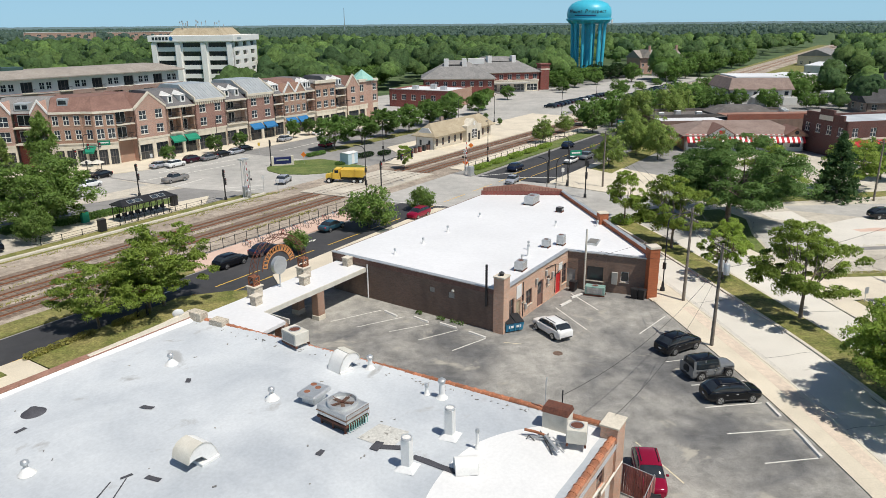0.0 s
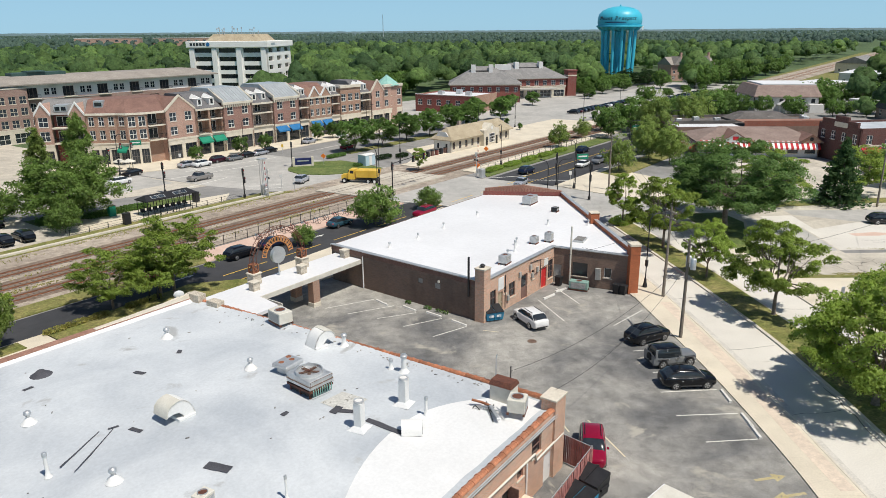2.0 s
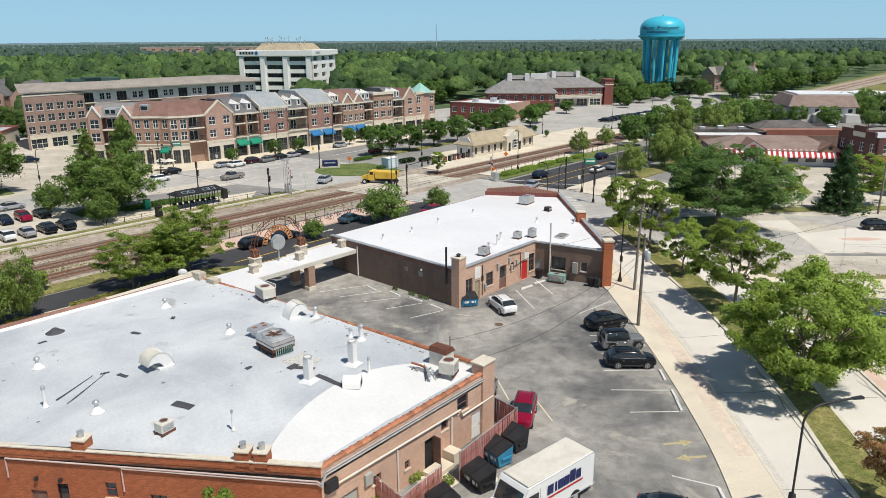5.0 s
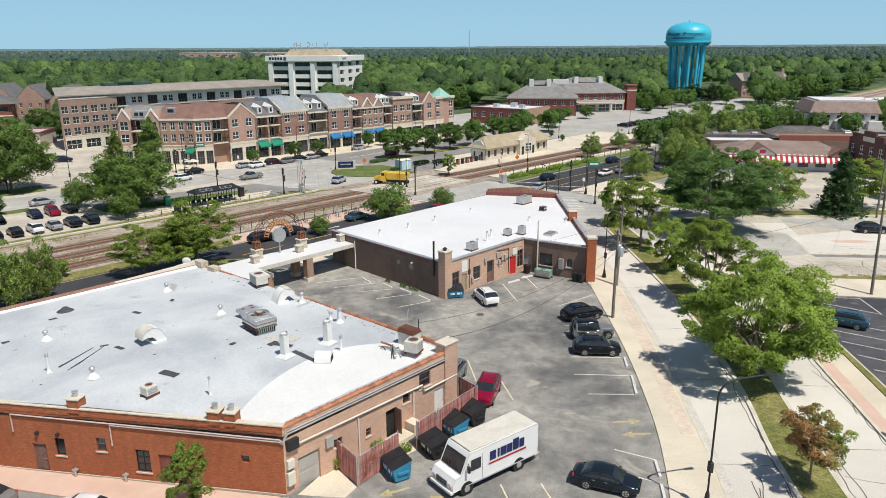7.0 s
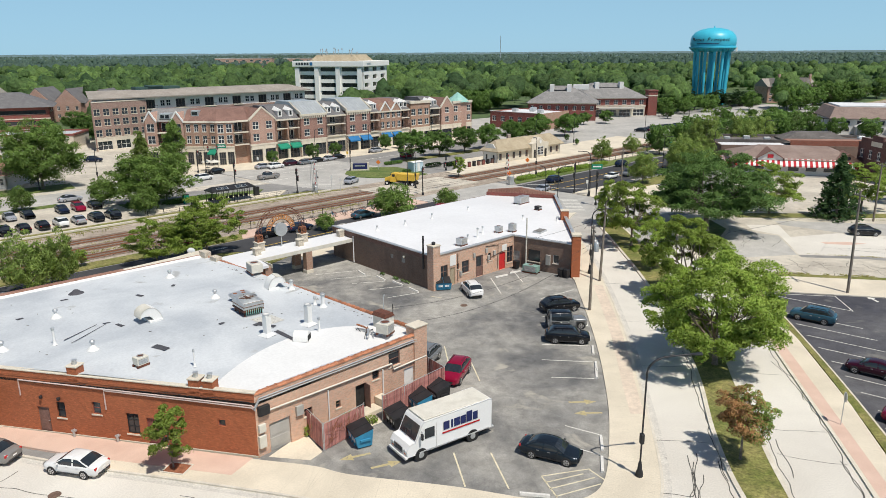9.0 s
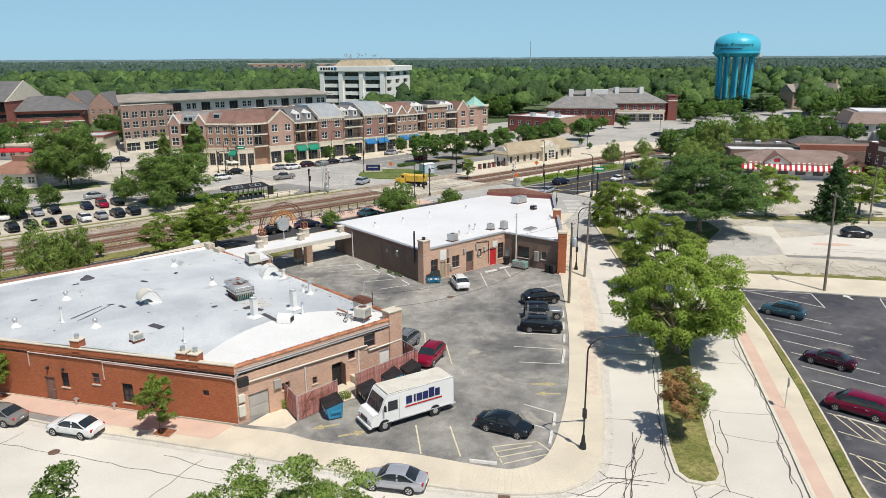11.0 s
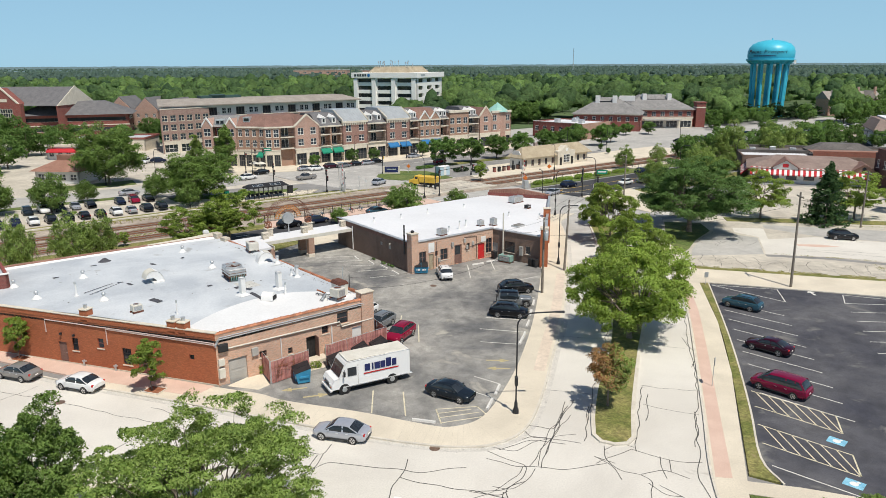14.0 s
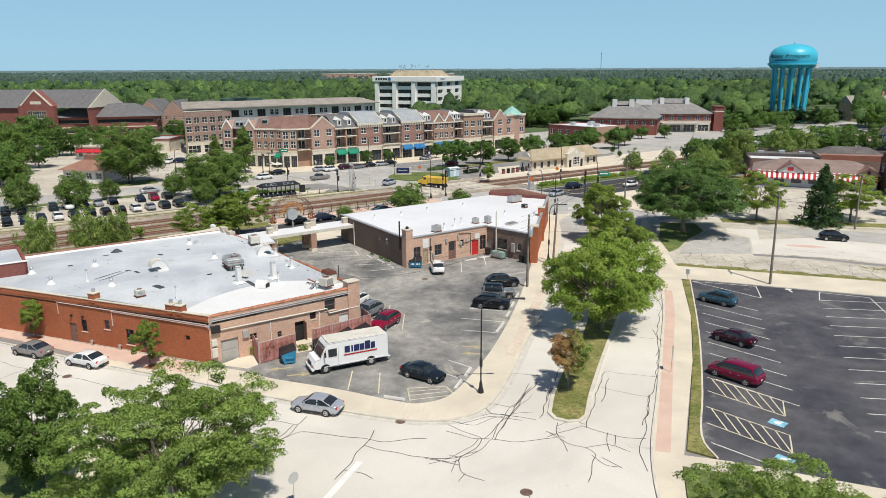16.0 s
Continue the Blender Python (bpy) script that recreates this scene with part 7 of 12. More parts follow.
for owner, x0, x1, y, z in ((HW, 9.0, 16.0, 7.0, 10.4), (FH, 2.2, 13.0, 6.5, 10.6)):
    part("roof_well", Geo().box(x0, x1, y - 0.2, y + 3.0, z - 0.4, z + 1.4), BLACK, owner, "dark roof plant well")
    part("well_curb", Geo().box(x0, x1, y - 0.6, y - 0.25, z - 0.5, z + 0.35, 0.03), CLADDING, owner, "pale kerb round the roof well")
    for x in (x0, x1):
        part("chimney", Geo().box(x - 0.9, x + 0.9, y - 0.7, y + 1.6, z - 1.2, z + 3.6, 0.05), CLADDING, owner, "pale chimney block")
part("roof_vent", Geo().box(17.6, 24.0, 9.0, 11.0, 11.8, 13.9, 0.05), CLADDING, HW, "pale ridge vent")
part("tower", Geo().box(24.2, 28.2, 3.0, 7.0, 0, 10.3, 0.05).box(23.9, 28.5, 2.7, 7.3, 10.3, 10.8, 0.05), BRICK_MAROON, FH, "square brick stair tower")
part("tower_band", Geo().box(24.1, 28.3, 2.9, 7.1, 8.2, 8.7), STONE, FH)

# low flat brick store beside the hall
ST = thing("brick_store", pose(10.3, 263.0, 0, 0, 0, -36.5) @ Matrix.Diagonal((0.94, 1.18, 1, 1)), "low red brick store with a flat white roof", "building")
facade(ST, (0, 0), (24, 0), 5.8, BRICK_MAROON, 6, ((2.4, 4.2),), None, WHITE, 1.9)
facade(ST, (0, 16), (0, 0), 5.8, BRICK_MAROON, 4, ((2.4, 4.2),), None, WHITE, 1.5)
wall(ST, (24, 0), (24, 16), 0, 5.8, BRICK_ORANGE)
wall(ST, (24, 16), (0, 16), 0, 5.8, BRICK_MAROON)
part("roof", Geo().prism([(0.3, 0.3), (23.7, 0.3), (23.7, 15.7), (0.3, 15.7)], 5.2, 5.4), ROOF_WHITE, ST)
part("coping", Geo().box(-0.1, 24.1, -0.1, 0.3, 5.803, 6.0, 0.02), WHITE, ST)
for x, y in ((6, 5), (11, 9), (17, 6), (9, 12)):
    part("roof_unit", Geo().box(x, x + 2.0, y, y + 1.5, 5.4, 6.7, 0.05), GALV, ST)

# brick hall with gabled hall front, far along the side street
CH = thing("gabled_hall", pose(-217.0, 233.0, 0, 0, 0, 7) @ Matrix.Diagonal((0.66, 0.8, 1, 1)), "maroon brick hall with grey pitched roofs and a gabled front", "building")
facade(CH, (-40, 4), (30, 4), 12.0, BRICK_MAROON, 9, ((2.2, 4.0),), None, STONE, 2.0)
wall(CH, (22, 0.0), (44, 0.0), 0, 12.2, BRICK_MAROON, [(5, 17, 6.2, 11.0), (3, 5, 1.6, 3.6), (9, 13, 1.6, 3.6), (17, 19, 1.6, 3.6)])
window(CH, (22, 0.0), (44, 0.0), 5, 17, 6.2, 11.0, 8, 3, STONE, GLASS_DARK, True, 0.2)
for h in ((3, 5, 1.6, 3.6), (9, 13, 1.6, 3.6), (17, 19, 1.6, 3.6)):
    window(CH, (22, 0.0), (44, 0.0), *h, 2, 2, STONE, GLASS_DARK)
part("gable", Geo().loft([[(22, 0, 12.2), (44, 0, 12.2), (33, 0, 19.0)], [(22, 6, 12.2), (44, 6, 12.2), (33, 6, 19.0)]]), BRICK_MAROON, CH)
for e in (22, 44):
    part("rake", Geo().loft([[(e, -0.3, 12.0), (e, 0.5, 12.0), (e, 0.5, 12.7), (e, -0.3, 12.7)], [(33, -0.3, 18.9), (33, 0.5, 18.9), (33, 0.5, 19.6), (33, -0.3, 19.6)]]), STONE, CH)
part("name_band", Geo().box(29.5, 36.5, -0.12, -0.004, 13.6, 14.8), STONE, CH, "plain pale stone panel")
part("stone_band", Geo().box(22, 44, -0.12, -0.004, 4.6, 5.1), STONE, CH)
for x in (22, 41.4):
    part("pier", Geo().box(x - 0.4, x + 3, -0.5, 2.5, 0, 13.0, 0.05), BRICK_MAROON, CH)
part("roof", Geo().loft([[(-42, 2.8, 12.0), (64, 2.8, 12.0), (64, 40, 12.0), (-42, 40, 12.0)], [(-42, 20, 19.0), (64, 20, 19.0), (64, 22, 19.0), (-42, 22, 19.0)]]), SHINGLE_SLATE, CH, "long grey shingle roof")
wall(CH, (64, 3), (64, 40), 0, 12.0, BRICK_MAROON)
part("end_gable", Geo().loft([[(64, 3, 12), (64, 40, 12), (64, 21, 19.4)], [(64.5, 3, 12), (64.5, 40, 12), (64.5, 21, 19.4)]]), STONE, CH)
W2 = thing("office_wing", pose(-191.5, 238.6, 0, 0, 0, 28) @ Matrix.Diagonal((0.88, 0.75, 1, 1)), "two-storey maroon office wing with ribbon windows and a grey hipped roof", "building")
for z in (0.0, 4.0):
    wall(W2, (0, 0), (46, 0), z, z + 3.6, BRICK_MAROON, [(1.5, 44.5, z + 1.5, z + 2.9)])
    window(W2, (0, 0), (46, 0), 1.5, 44.5, z + 1.5, z + 2.9, 20, 1, BLACK, GLASS_DARK, True, 0.1, 0.15)
    part("floor_band", Geo().box(-0.1, 46.1, -0.25, 0.4, z + 3.6, z + 4.0), STONE if z == 0 else BRICK_MAROON, W2)
    wall(W2, (46, 0), (46, 30), z, z + 3.9, BRICK_MAROON, [(1.5, 28.5, z + 1.5, z + 2.9)])
    window(W2, (46, 0), (46, 30), 1.5, 28.5, z + 1.5, z + 2.9, 14, 1, BLACK, GLASS_DARK, True, 0.1, 0.15)
wall(W2, (0, 30), (0, 0), 0, 8.0, BRICK_MAROON)
wall(W2, (46, 30), (0, 30), 0, 8.0, BRICK_MAROON)
part("roof", hip(Geo(), -2, 48, -2, 32, 8.0, 13.0, 13.0), SHINGLE_SLATE, W2, "low grey hipped roof")
for k, (x, y) in enumerate(((-188, 292), (-170, 284), (-152, 276))):
    t = thing("gabled_house", pose(x, y, 0, 0, 0, 8), "brick house with a steep grey gable roof", "house", "gabled houses")
    facade(t, (0, 0), (11, 0), 7.5, BRICK_ROSE, 3, ((1.5, 3.0), (4.6, 6.2)), None, WHITE, 1.2)
    wall(t, (11, 0), (11, 18), 0, 7.5, BRICK_ROSE), wall(t, (11, 18), (0, 18), 0, 7.5, BRICK_ROSE), wall(t, (0, 18), (0, 0), 0, 7.5, BRICK_ROSE)
    part("gable", Geo().loft([[(0, 0, 7.5), (11, 0, 7.5), (5.5, 0, 13)], [(0, 0.3, 7.5), (11, 0.3, 7.5), (5.5, 0.3, 13)]]), BRICK_ROSE, t)
    part("roof", gable_prism(Geo(), -0.5, 11.5, 0.31, 18.4, 7.4, 13.3, "y"), SHINGLE_SLATE, t)
SK = thing("kiosk_restaurant", pose(-130.5, 174.5, 0, 0, 0, 9) @ Matrix.Diagonal((0.68, 1, 1, 1)), "small red-and-white restaurant with red awnings", "building")
facade(SK, (0, 0), (15, 0), 3.8, CLADDING, 4, ((0.9, 2.5),), None, WHITE, 2.0)
for a, b in (((15, 0), (15, 10)), ((15, 10), (0, 10)), ((0, 10), (0, 0))):
    wall(SK, a, b, 0, 3.8, CLADDING)
awning(SK, (0, 0), (15, 0), 0.5, 14.5, 3.4, RED_CLOTH)
part("roof_band", Geo().box(-0.4, 15.4, -0.4, 10.4, 3.8, 4.5, 0.05), STONE, SK, "pale roof band")
RB = thing("rust_roof_cafe", pose(-102.5, 134.0, 0, 0, 0, 2), "low cafe with a rust-brown shingle roof", "building")
facade(RB, (0, 0), (11, 0), 3.0, CLADDING, 4, ((0.8, 2.3),), None, WHITE, 1.6)
for a, b in (((11, 0), (11, 9)), ((11, 9), (0, 9)), ((0, 9), (0, 0))):
    wall(RB, a, b, 0, 3.0, CLADDING)
part("roof", hip(Geo(), -1, 12, -1, 10, 3.0, 5.2, 4.5), SHINGLE_RUST, RB, "rust-brown hipped roof")
part("roof_cap", Geo().box(3.6, 7.4, 3.4, 5.6, 5.0, 6.4, 0.05), SHINGLE_RUST, RB)
t = thing("low_store", pose(-138.0, 193.8, 0, 0, 0, 12) @ Matrix.Diagonal((1, 1, 0.76, 1)), "long low tan store with a maroon parapet", "building")
for a, b in (((0, 0), (25, 0)), ((25, 0), (25, 14)), ((25, 14), (0, 14)), ((0, 14), (0, 0))):
    wall(t, a, b, 0, 5.0, STONE)
part("parapet", Geo().box(-0.2, 25.2, -0.2, 0.2, 5.0, 5.8, 0.05).box(-0.2, 25.2, 13.8, 14.2, 5.0, 5.8, 0.05).box(-0.2, 0.2, 0.2, 13.8, 5.0, 5.8, 0.05).box(24.8, 25.2, 0.2, 13.8, 5.0, 5.8, 0.05), BRICK_MAROON, t, "maroon parapet band")
part("roof", Geo().prism([(0.2, 0.2), (24.8, 0.2), (24.8, 13.8), (0.2, 13.8)], 4.9, 5.2), ROOF_GREY, t, "pale flat roof")

# diner with the striped awning, and its neighbours
DN = thing("diner", pose(64.6, 158.6, 0, 0, 0, -13), "low restaurant with a red-and-white striped awning and brown roof", "building")
facade(DN, (0, 0), (25.4, 0), 3.2, CLADDING, 7, ((0.9, 2.3),), None, BLACK, 2.2)
wall(DN, (25.4, 0), (25.4, 15), 0, 3.2, BRICK_ORANGE), wall(DN, (25.4, 15), (0, 15), 0, 3.2, BRICK_ORANGE)
facade(DN, (0, 15), (0, 0), 3.2, BRICK_ORANGE, 3, ((0.9, 2.3),), None, WHITE, 1.6)
awning(DN, (0, 0), (25.4, 0), 0.2, 25.2, 3.6, RED_CLOTH, 1.5, 1.35, WHITE)
awning(DN, (0, 15), (0, 0), 0.4, 14.6, 3.3, RED_CLOTH, 1.8, 1.5, WHITE)
part("roof", Geo().loft([[(-0.7, -0.5, 3.25), (26.0, -0.5, 3.25), (26.0, 15.6, 3.25), (-0.7, 15.6, 3.25)], [(-0.7, -0.5, 3.4), (26.0, -0.5, 3.4), (26.0, 15.6, 3.4), (-0.7, 15.6, 3.4)], [(6.0, 7.2, 5.7), (20.6, 7.2, 5.7), (20.6, 7.9, 5.7), (6.0, 7.9, 5.7)]]), SHINGLE_DUSK, DN, "brown shingle hipped roof")
for x, hw in ((7.6, 2.6), (23.4, 2.0)):
    ap = 3.7 + hw * 0.62
    part("gable", Geo().loft([[(x - hw, y, 3.3), (x + hw, y, 3.3), (x + hw, y, 3.7), (x, y, ap), (x - hw, y, 3.7)] for y in (-0.55, 0.6)]), CLADDING if x < 10 else BRICK_ORANGE, DN, "projecting front gable")
    part("gable_roof", Geo().loft([[(x - hw - 0.35, y, 3.5), (x, y, ap + 0.05), (x + hw + 0.35, y, 3.5), (x + hw + 0.35, y, 3.68), (x, y, ap + 0.25), (x - hw - 0.35, y, 3.68)] for y in (-0.85, 6.0)]), SHINGLE_BROWN, DN)
    part("sign_mark", Geo().box(x - 0.6, x + 0.6, -0.63, -0.553, 3.75, 4.55, 0.02) if x < 10 else Geo().cyl((x, -0.65, 4.1), (x, -0.554, 4.1), 0.4, 0.4, 12), RED_CLOTH if x < 10 else BLACK, DN)
t = thing("flat_store", pose(66.5, 174.2, 0, 0, 0, -6), "low brick stores with dark flat roofs and parapets", "building")
for a, b in (((0, 0), (40, 0)), ((40, 0), (40, 20)), ((40, 20), (0, 20)), ((0, 20), (0, 0))):
    wall(t, a, b, 0, 4.4, BRICK_BROWN)
part("roof", Geo().prism([(0.3, 0.3), (39.7, 0.3), (39.7, 19.7), (0.3, 19.7)], 4.05, 4.3), ROOF_DARK, t)
part("roof_strip", Geo().box(0.4, 15.5, 0.4, 5.5, 4.304, 4.42), ROOF_WHITE, t)
part("parapet", Geo().box(-0.1, 17, 7.5, 7.9, 4.3, 5.0, 0.02).box(-0.1, 40.1, 19.9, 20.3, 4.3, 5.0, 0.02), ROOF_DARK, t)
part("upper_wall", Geo().box(16.5, 39.9, 0.5, 0.85, 4.31, 5.7), BRICK_RUST, t, "rust-red brick upper wall")
part("upper_roof", Geo().loft([[(16.5, 0.86, 5.2), (39.9, 0.86, 5.2), (39.9, 7, 5.2), (16.5, 7, 5.2)], [(16.5, 0.86, 5.35), (39.9, 0.86, 5.35), (39.9, 7, 5.35), (16.5, 7, 5.35)]]), SHINGLE_RUST, t)
part("dark_hip", Geo().loft([[(17.5, 9.0, 4.31), (33.5, 9.0, 4.31), (33.5, 18, 4.31), (17.5, 18, 4.31)], [(17.5, 9.0, 4.75), (33.5, 9.0, 4.75), (33.5, 18, 4.75), (17.5, 18, 4.75)], [(21, 11.5, 6.5), (30, 11.5, 6.5), (30, 15.5, 6.5), (21, 15.5, 6.5)]]), ROOF_DARK, t, "dark hipped roof block")
for i, (x, y) in enumerate(((3, 10), (8.5, 13), (13, 10.5), (36, 11), (37.5, 15))):
    part("roof_unit", Geo().box(x, x + 1.5, y, y + 1.2, 4.3, 5.3, 0.05), GALV, t)
# white-walled club with a brown mansard roof
t = thing("mansard_club", pose(123.3, 239.4, 0, 0, 0, -13), "white-walled club with a tall brown mansard roof and dark porch", "building", "far buildings")
facade(t, (0, 0), (20.4, 0), 4.9, CLADDING, 6, ((1.0, 2.2), (3.1, 4.4)), None, BLACK, 1.3)
facade(t, (0, 22), (0, 0), 4.9, CLADDING, 4, ((1.0, 2.6),), None, BLACK, 1.4)
wall(t, (20.4, 0), (20.4, 22), 0, 4.9, CLADDING), wall(t, (20.4, 22), (0, 22), 0, 4.9, CLADDING)
part("mansard", Geo().loft([[(-0.7, -0.7, 4.9), (21.1, -0.7, 4.9), (21.1, 22.7, 4.9), (-0.7, 22.7, 4.9)], [(-0.7, -0.7, 5.15), (21.1, -0.7, 5.15), (21.1, 22.7, 5.15), (-0.7, 22.7, 5.15)], [(1.6, 4.2, 8.5), (20.6, 4.2, 8.5), (20.6, 22.3, 8.5), (1.6, 22.3, 8.5)]]), SHINGLE_DUSK, t, "brown mansard roof")
part("flat_roof", Geo().box(3.2, 20.9, 5.0, 22.0, 8.503, 8.95, 0.02), ROOF_WHITE, t, "flat white roof deck")
part("annex", Geo().loft([[(7.4, y, 0), (11.2, y, 0), (11.2, y, 2.6), (9.3, y, 3.7), (7.4, y, 2.6)] for y in (-3.2, -0.02)]), CLADDING, t)
part("annex_roof", Geo().loft([[(7.0, y, 2.5), (9.3, y, 3.8), (11.6, y, 2.5), (11.6, y, 2.65), (9.3, y, 3.98), (7.0, y, 2.65)] for y in (-3.5, -0.02)]), CLADDING, t)
part("side_shed", Geo().box(17.0, 21.5, -2.4, -0.02, 0, 2.7, 0.03), CLADDING, t)
pc = part("porch", Geo().box(-4.6, -0.02, 0, 4.5, 2.3, 2.5).box(-4.6, -0.02, 0, 4.5, 4.9, 5.1), BLACK, t, "dark timber stair porch")
for x, y in ((-4.5, 0.1), (-2.3, 0.1), (-0.3, 0.1), (-4.5, 4.3)):
    part("post", Geo().box(x - 0.1, x + 0.1, y - 0.1, y + 0.1, 0, 4.897), BLACK, pc)
part("stair", Geo().loft([[(-4.4, 0.3, 0), (-4.0, 0.3, 0), (-0.4, 0.3, 2.3), (-0.8, 0.3, 2.3)], [(-4.4, 1.5, 0), (-4.0, 1.5, 0), (-0.4, 1.5, 2.3), (-0.8, 1.5, 2.3)]]), BLACK, pc)
t = thing("corner_brick_store", pose(90.7, 142.4, 0, 0, 0, 2), "two-storey dark brick store with a stepped parapet and red awnings", "building")
facade(t, (0, 0), (30, 0), 7.6, BRICK_DARK, 7, ((4.4, 6.2),), (5, RED_CLOTH), WHITE, 1.4)
facade(t, (0, 13), (0, 0), 7.6, BRICK_DARK, 4, ((4.4, 6.2),), None, WHITE, 1.4)
wall(t, (30, 0), (30, 13), 0, 7.6, BRICK_DARK), wall(t, (30, 13), (0, 13), 0, 7.6, BRICK_DARK)
part("roof", Geo().prism([(0.4, 0.4), (29.6, 0.4), (29.6, 12.6), (0.4, 12.6)], 7.0, 7.2), ROOF_GREY, t)
for x0, x1, h in ((-5, -2, 8.6), (-2, 2, 9.4), (2, 6, 8.6)):
    part("stepped_parapet", Geo().box(-0.1, 0.4, x0 + 6, x1 + 6, 7.603, h), BRICK_DARK, t)
part("name_band", Geo().box(-0.14, -0.104, 4, 8, 7.2, 8.2), STONE, t, "plain pale name panel")
for k, (x, y, a, w, d, h, mat, rf) in enumerate(((179, 285, 32, 23, 14, 5.0, STONE, ROOF_WHITE), (205, 250, 30, 24, 18, 5.0, BRICK_ORANGE, SHINGLE_GREY),
                                                 (158, 386, 12, 28, 12, 8.5, BRICK_ROSE, SHINGLE_TAUPE), (240, 330, 44, 40, 20, 5.5, CLADDING, ROOF_WHITE), (300, 420, 44, 40, 20, 6.0, STONE, SHINGLE_GREY),
                                                 (169, 368, 44, 26, 12, 4.0, CLADDING, SHINGLE_GREY), (230, 448, 44, 30, 14, 4.0, BRICK_ROSE, SHINGLE_GREY), (162, 234, 21, 18, 8, 3.2, CLADDING, ROOF_WHITE), (149, 207, -12, 14, 11, 3.2, BRICK_GREY, SHINGLE_BLACK))):
    t = thing("far_building", pose(x, y, 0, 0, 0, a), ("pale store with a flat white roof", "brick building with a grey roof", "tan town houses with brown gables",
              "long store with a white roof", "tan store with a grey roof", "pale house with a grey roof", "brick house with a grey roof", "white-roofed shed among trees", "grey brick house among trees")[k], "building", "far buildings")
    facade(t, (0, 0), (w, 0), h, mat, max(3, int(w / 4)), ((1.0, 2.8),) + (((4.0, 5.6),) if h > 6 else ()), None, WHITE, 1.6)
    facade(t, (0, d), (0, 0), h, mat, max(2, int(d / 5)), ((1.0, 2.8),), None, WHITE, 1.4)
    wall(t, (w, 0), (w, d), 0, h, mat), wall(t, (w, d), (0, d), 0, h, mat)
    if rf in (SHINGLE_TAUPE, SHINGLE_GREY, SHINGLE_BLACK):
        part("roof", gable_prism(Geo(), -0.6, w + 0.6, -0.6, d + 0.6, h, h + 4.0, "x"), rf, t)
        if k == 2:
            for i in range(3):
                part("gable", gable_prism(Geo(), 1 + i * 9, 7 + i * 9, -1.2, d / 2, h, h + 4.4, "y"), SHINGLE_TAUPE, t)
                part("chimney", Geo().box(7.6 + i * 9, 8.6 + i * 9, 3, 4, h + 2, h + 6.2), BRICK_ROSE, t)
    else:
        part("roof", Geo().box(-0.2, w + 0.2, -0.2, d + 0.2, h, h + 0.4, 0.03), rf, t)
for k, (x, y, w, h) in enumerate(((-420, 1150, 90, 19), (-330, 1230, 120, 18))):
    t = thing("distant_block", pose(x, y, 0, 0, 0, 8), "distant flat building rising over the woods", "building", "distant buildings")
    facade(t, (0, 0), (w, 0), h, BRICK_ROSE if k < 2 else CLADDING, int(w / 12), ((h - 5, h - 2.5),), None, WHITE, 5.0)
    wall(t, (w, 0), (w, 30), 0, h, BRICK_ROSE if k < 2 else CLADDING), wall(t, (w, 30), (0, 30), 0, h, CLADDING), wall(t, (0, 30), (0, 0), 0, h, CLADDING)
    part("roof", Geo().box(-0.3, w + 0.3, -0.3, 30.3, h, h + 0.5), CLADDING, t)
t = thing("radio_mast", pose(45.0, 1500.0, 0), "distant thin lattice radio mast", "mast")
part("mast", Geo().cyl((0, 0, 0), (0, 0, 58), 0.9, 0.5, 4), GALV, t)


# ---- trees ----
def leaf_mesh(name, pts, size, rng, material, up=0.35, stretch=1.5, soft=None):
    """One small bent leaf spray at each point."""
    n = len(pts)
    nor = rng.normal(size=(n, 3))
    nor[:, 2] += up
    nor /= np.linalg.norm(nor, axis=1)[:, None]
    a = np.cross(nor, rng.normal(size=(n, 3)))
    a /= np.linalg.norm(a, axis=1)[:, None]
    b = np.cross(nor, a)
    s = (size * rng.uniform(0.6, 1.35, n))[:, None]
    q = np.stack([pts - a * s * stretch * 0.55, pts + a * s * stretch * 0.35 - b * s * 0.6, pts + a * s * stretch * 0.45 + b * s * 0.6], 1)
    me = bpy.data.meshes.new(name)
    me.from_pydata(q.reshape(-1, 3).tolist(), [], np.arange(3 * n).reshape(-1, 3).tolist())
    me.materials.append(material)
    if soft is not None:
        # leaves of one spray shade together
        sn = soft + nor * 0.40
        sn /= np.linalg.norm(sn, axis=1)[:, None]
        me.polygons.foreach_set("use_smooth", np.ones(n, bool))
        me.normals_split_custom_set_from_vertices(np.repeat(sn, 3, axis=0).tolist())
    return me


def crown_pads(rng, n, rx, rz, cz, hollow=0.5, flat=0.45, pad=(0.13, 0.27)):
    """Places of leaf pads set unevenly through a rounded crown, and their radii."""
    wave = rng.uniform(0, 6.283, 3)
    out = []
    while len(out) < n:
        d = rng.normal(size=3)
        d /= np.linalg.norm(d)
        a = math.atan2(d[1], d[0])
        r = rng.uniform(hollow, 1.0) ** 0.5 * max(0.85, 1 + 0.16 * math.sin(2 * a + wave[0]) + 0.15 * math.sin(5 * a + 2 * d[2] + wave[1]) + 0.12 * math.sin(4 * d[2] + 3 * a + wave[2]))
        r = min(r, 1.14 + rng.uniform(-0.06, 0.06))
        c = d * r * np.array([rx, rx, rz])
        if c[2] < 0:
            c[2] *= flat
        if all(np.linalg.norm((c - q[0]) * (1, 1, 1.5)) > pad[0] * 1.2 * rx for q in out[-40:]):
            out.append((c, rx * rng.uniform(*pad)))
    return np.array([q[0] for q in out]) + np.array([0, 0, cz]), np.array([q[1] for q in out])


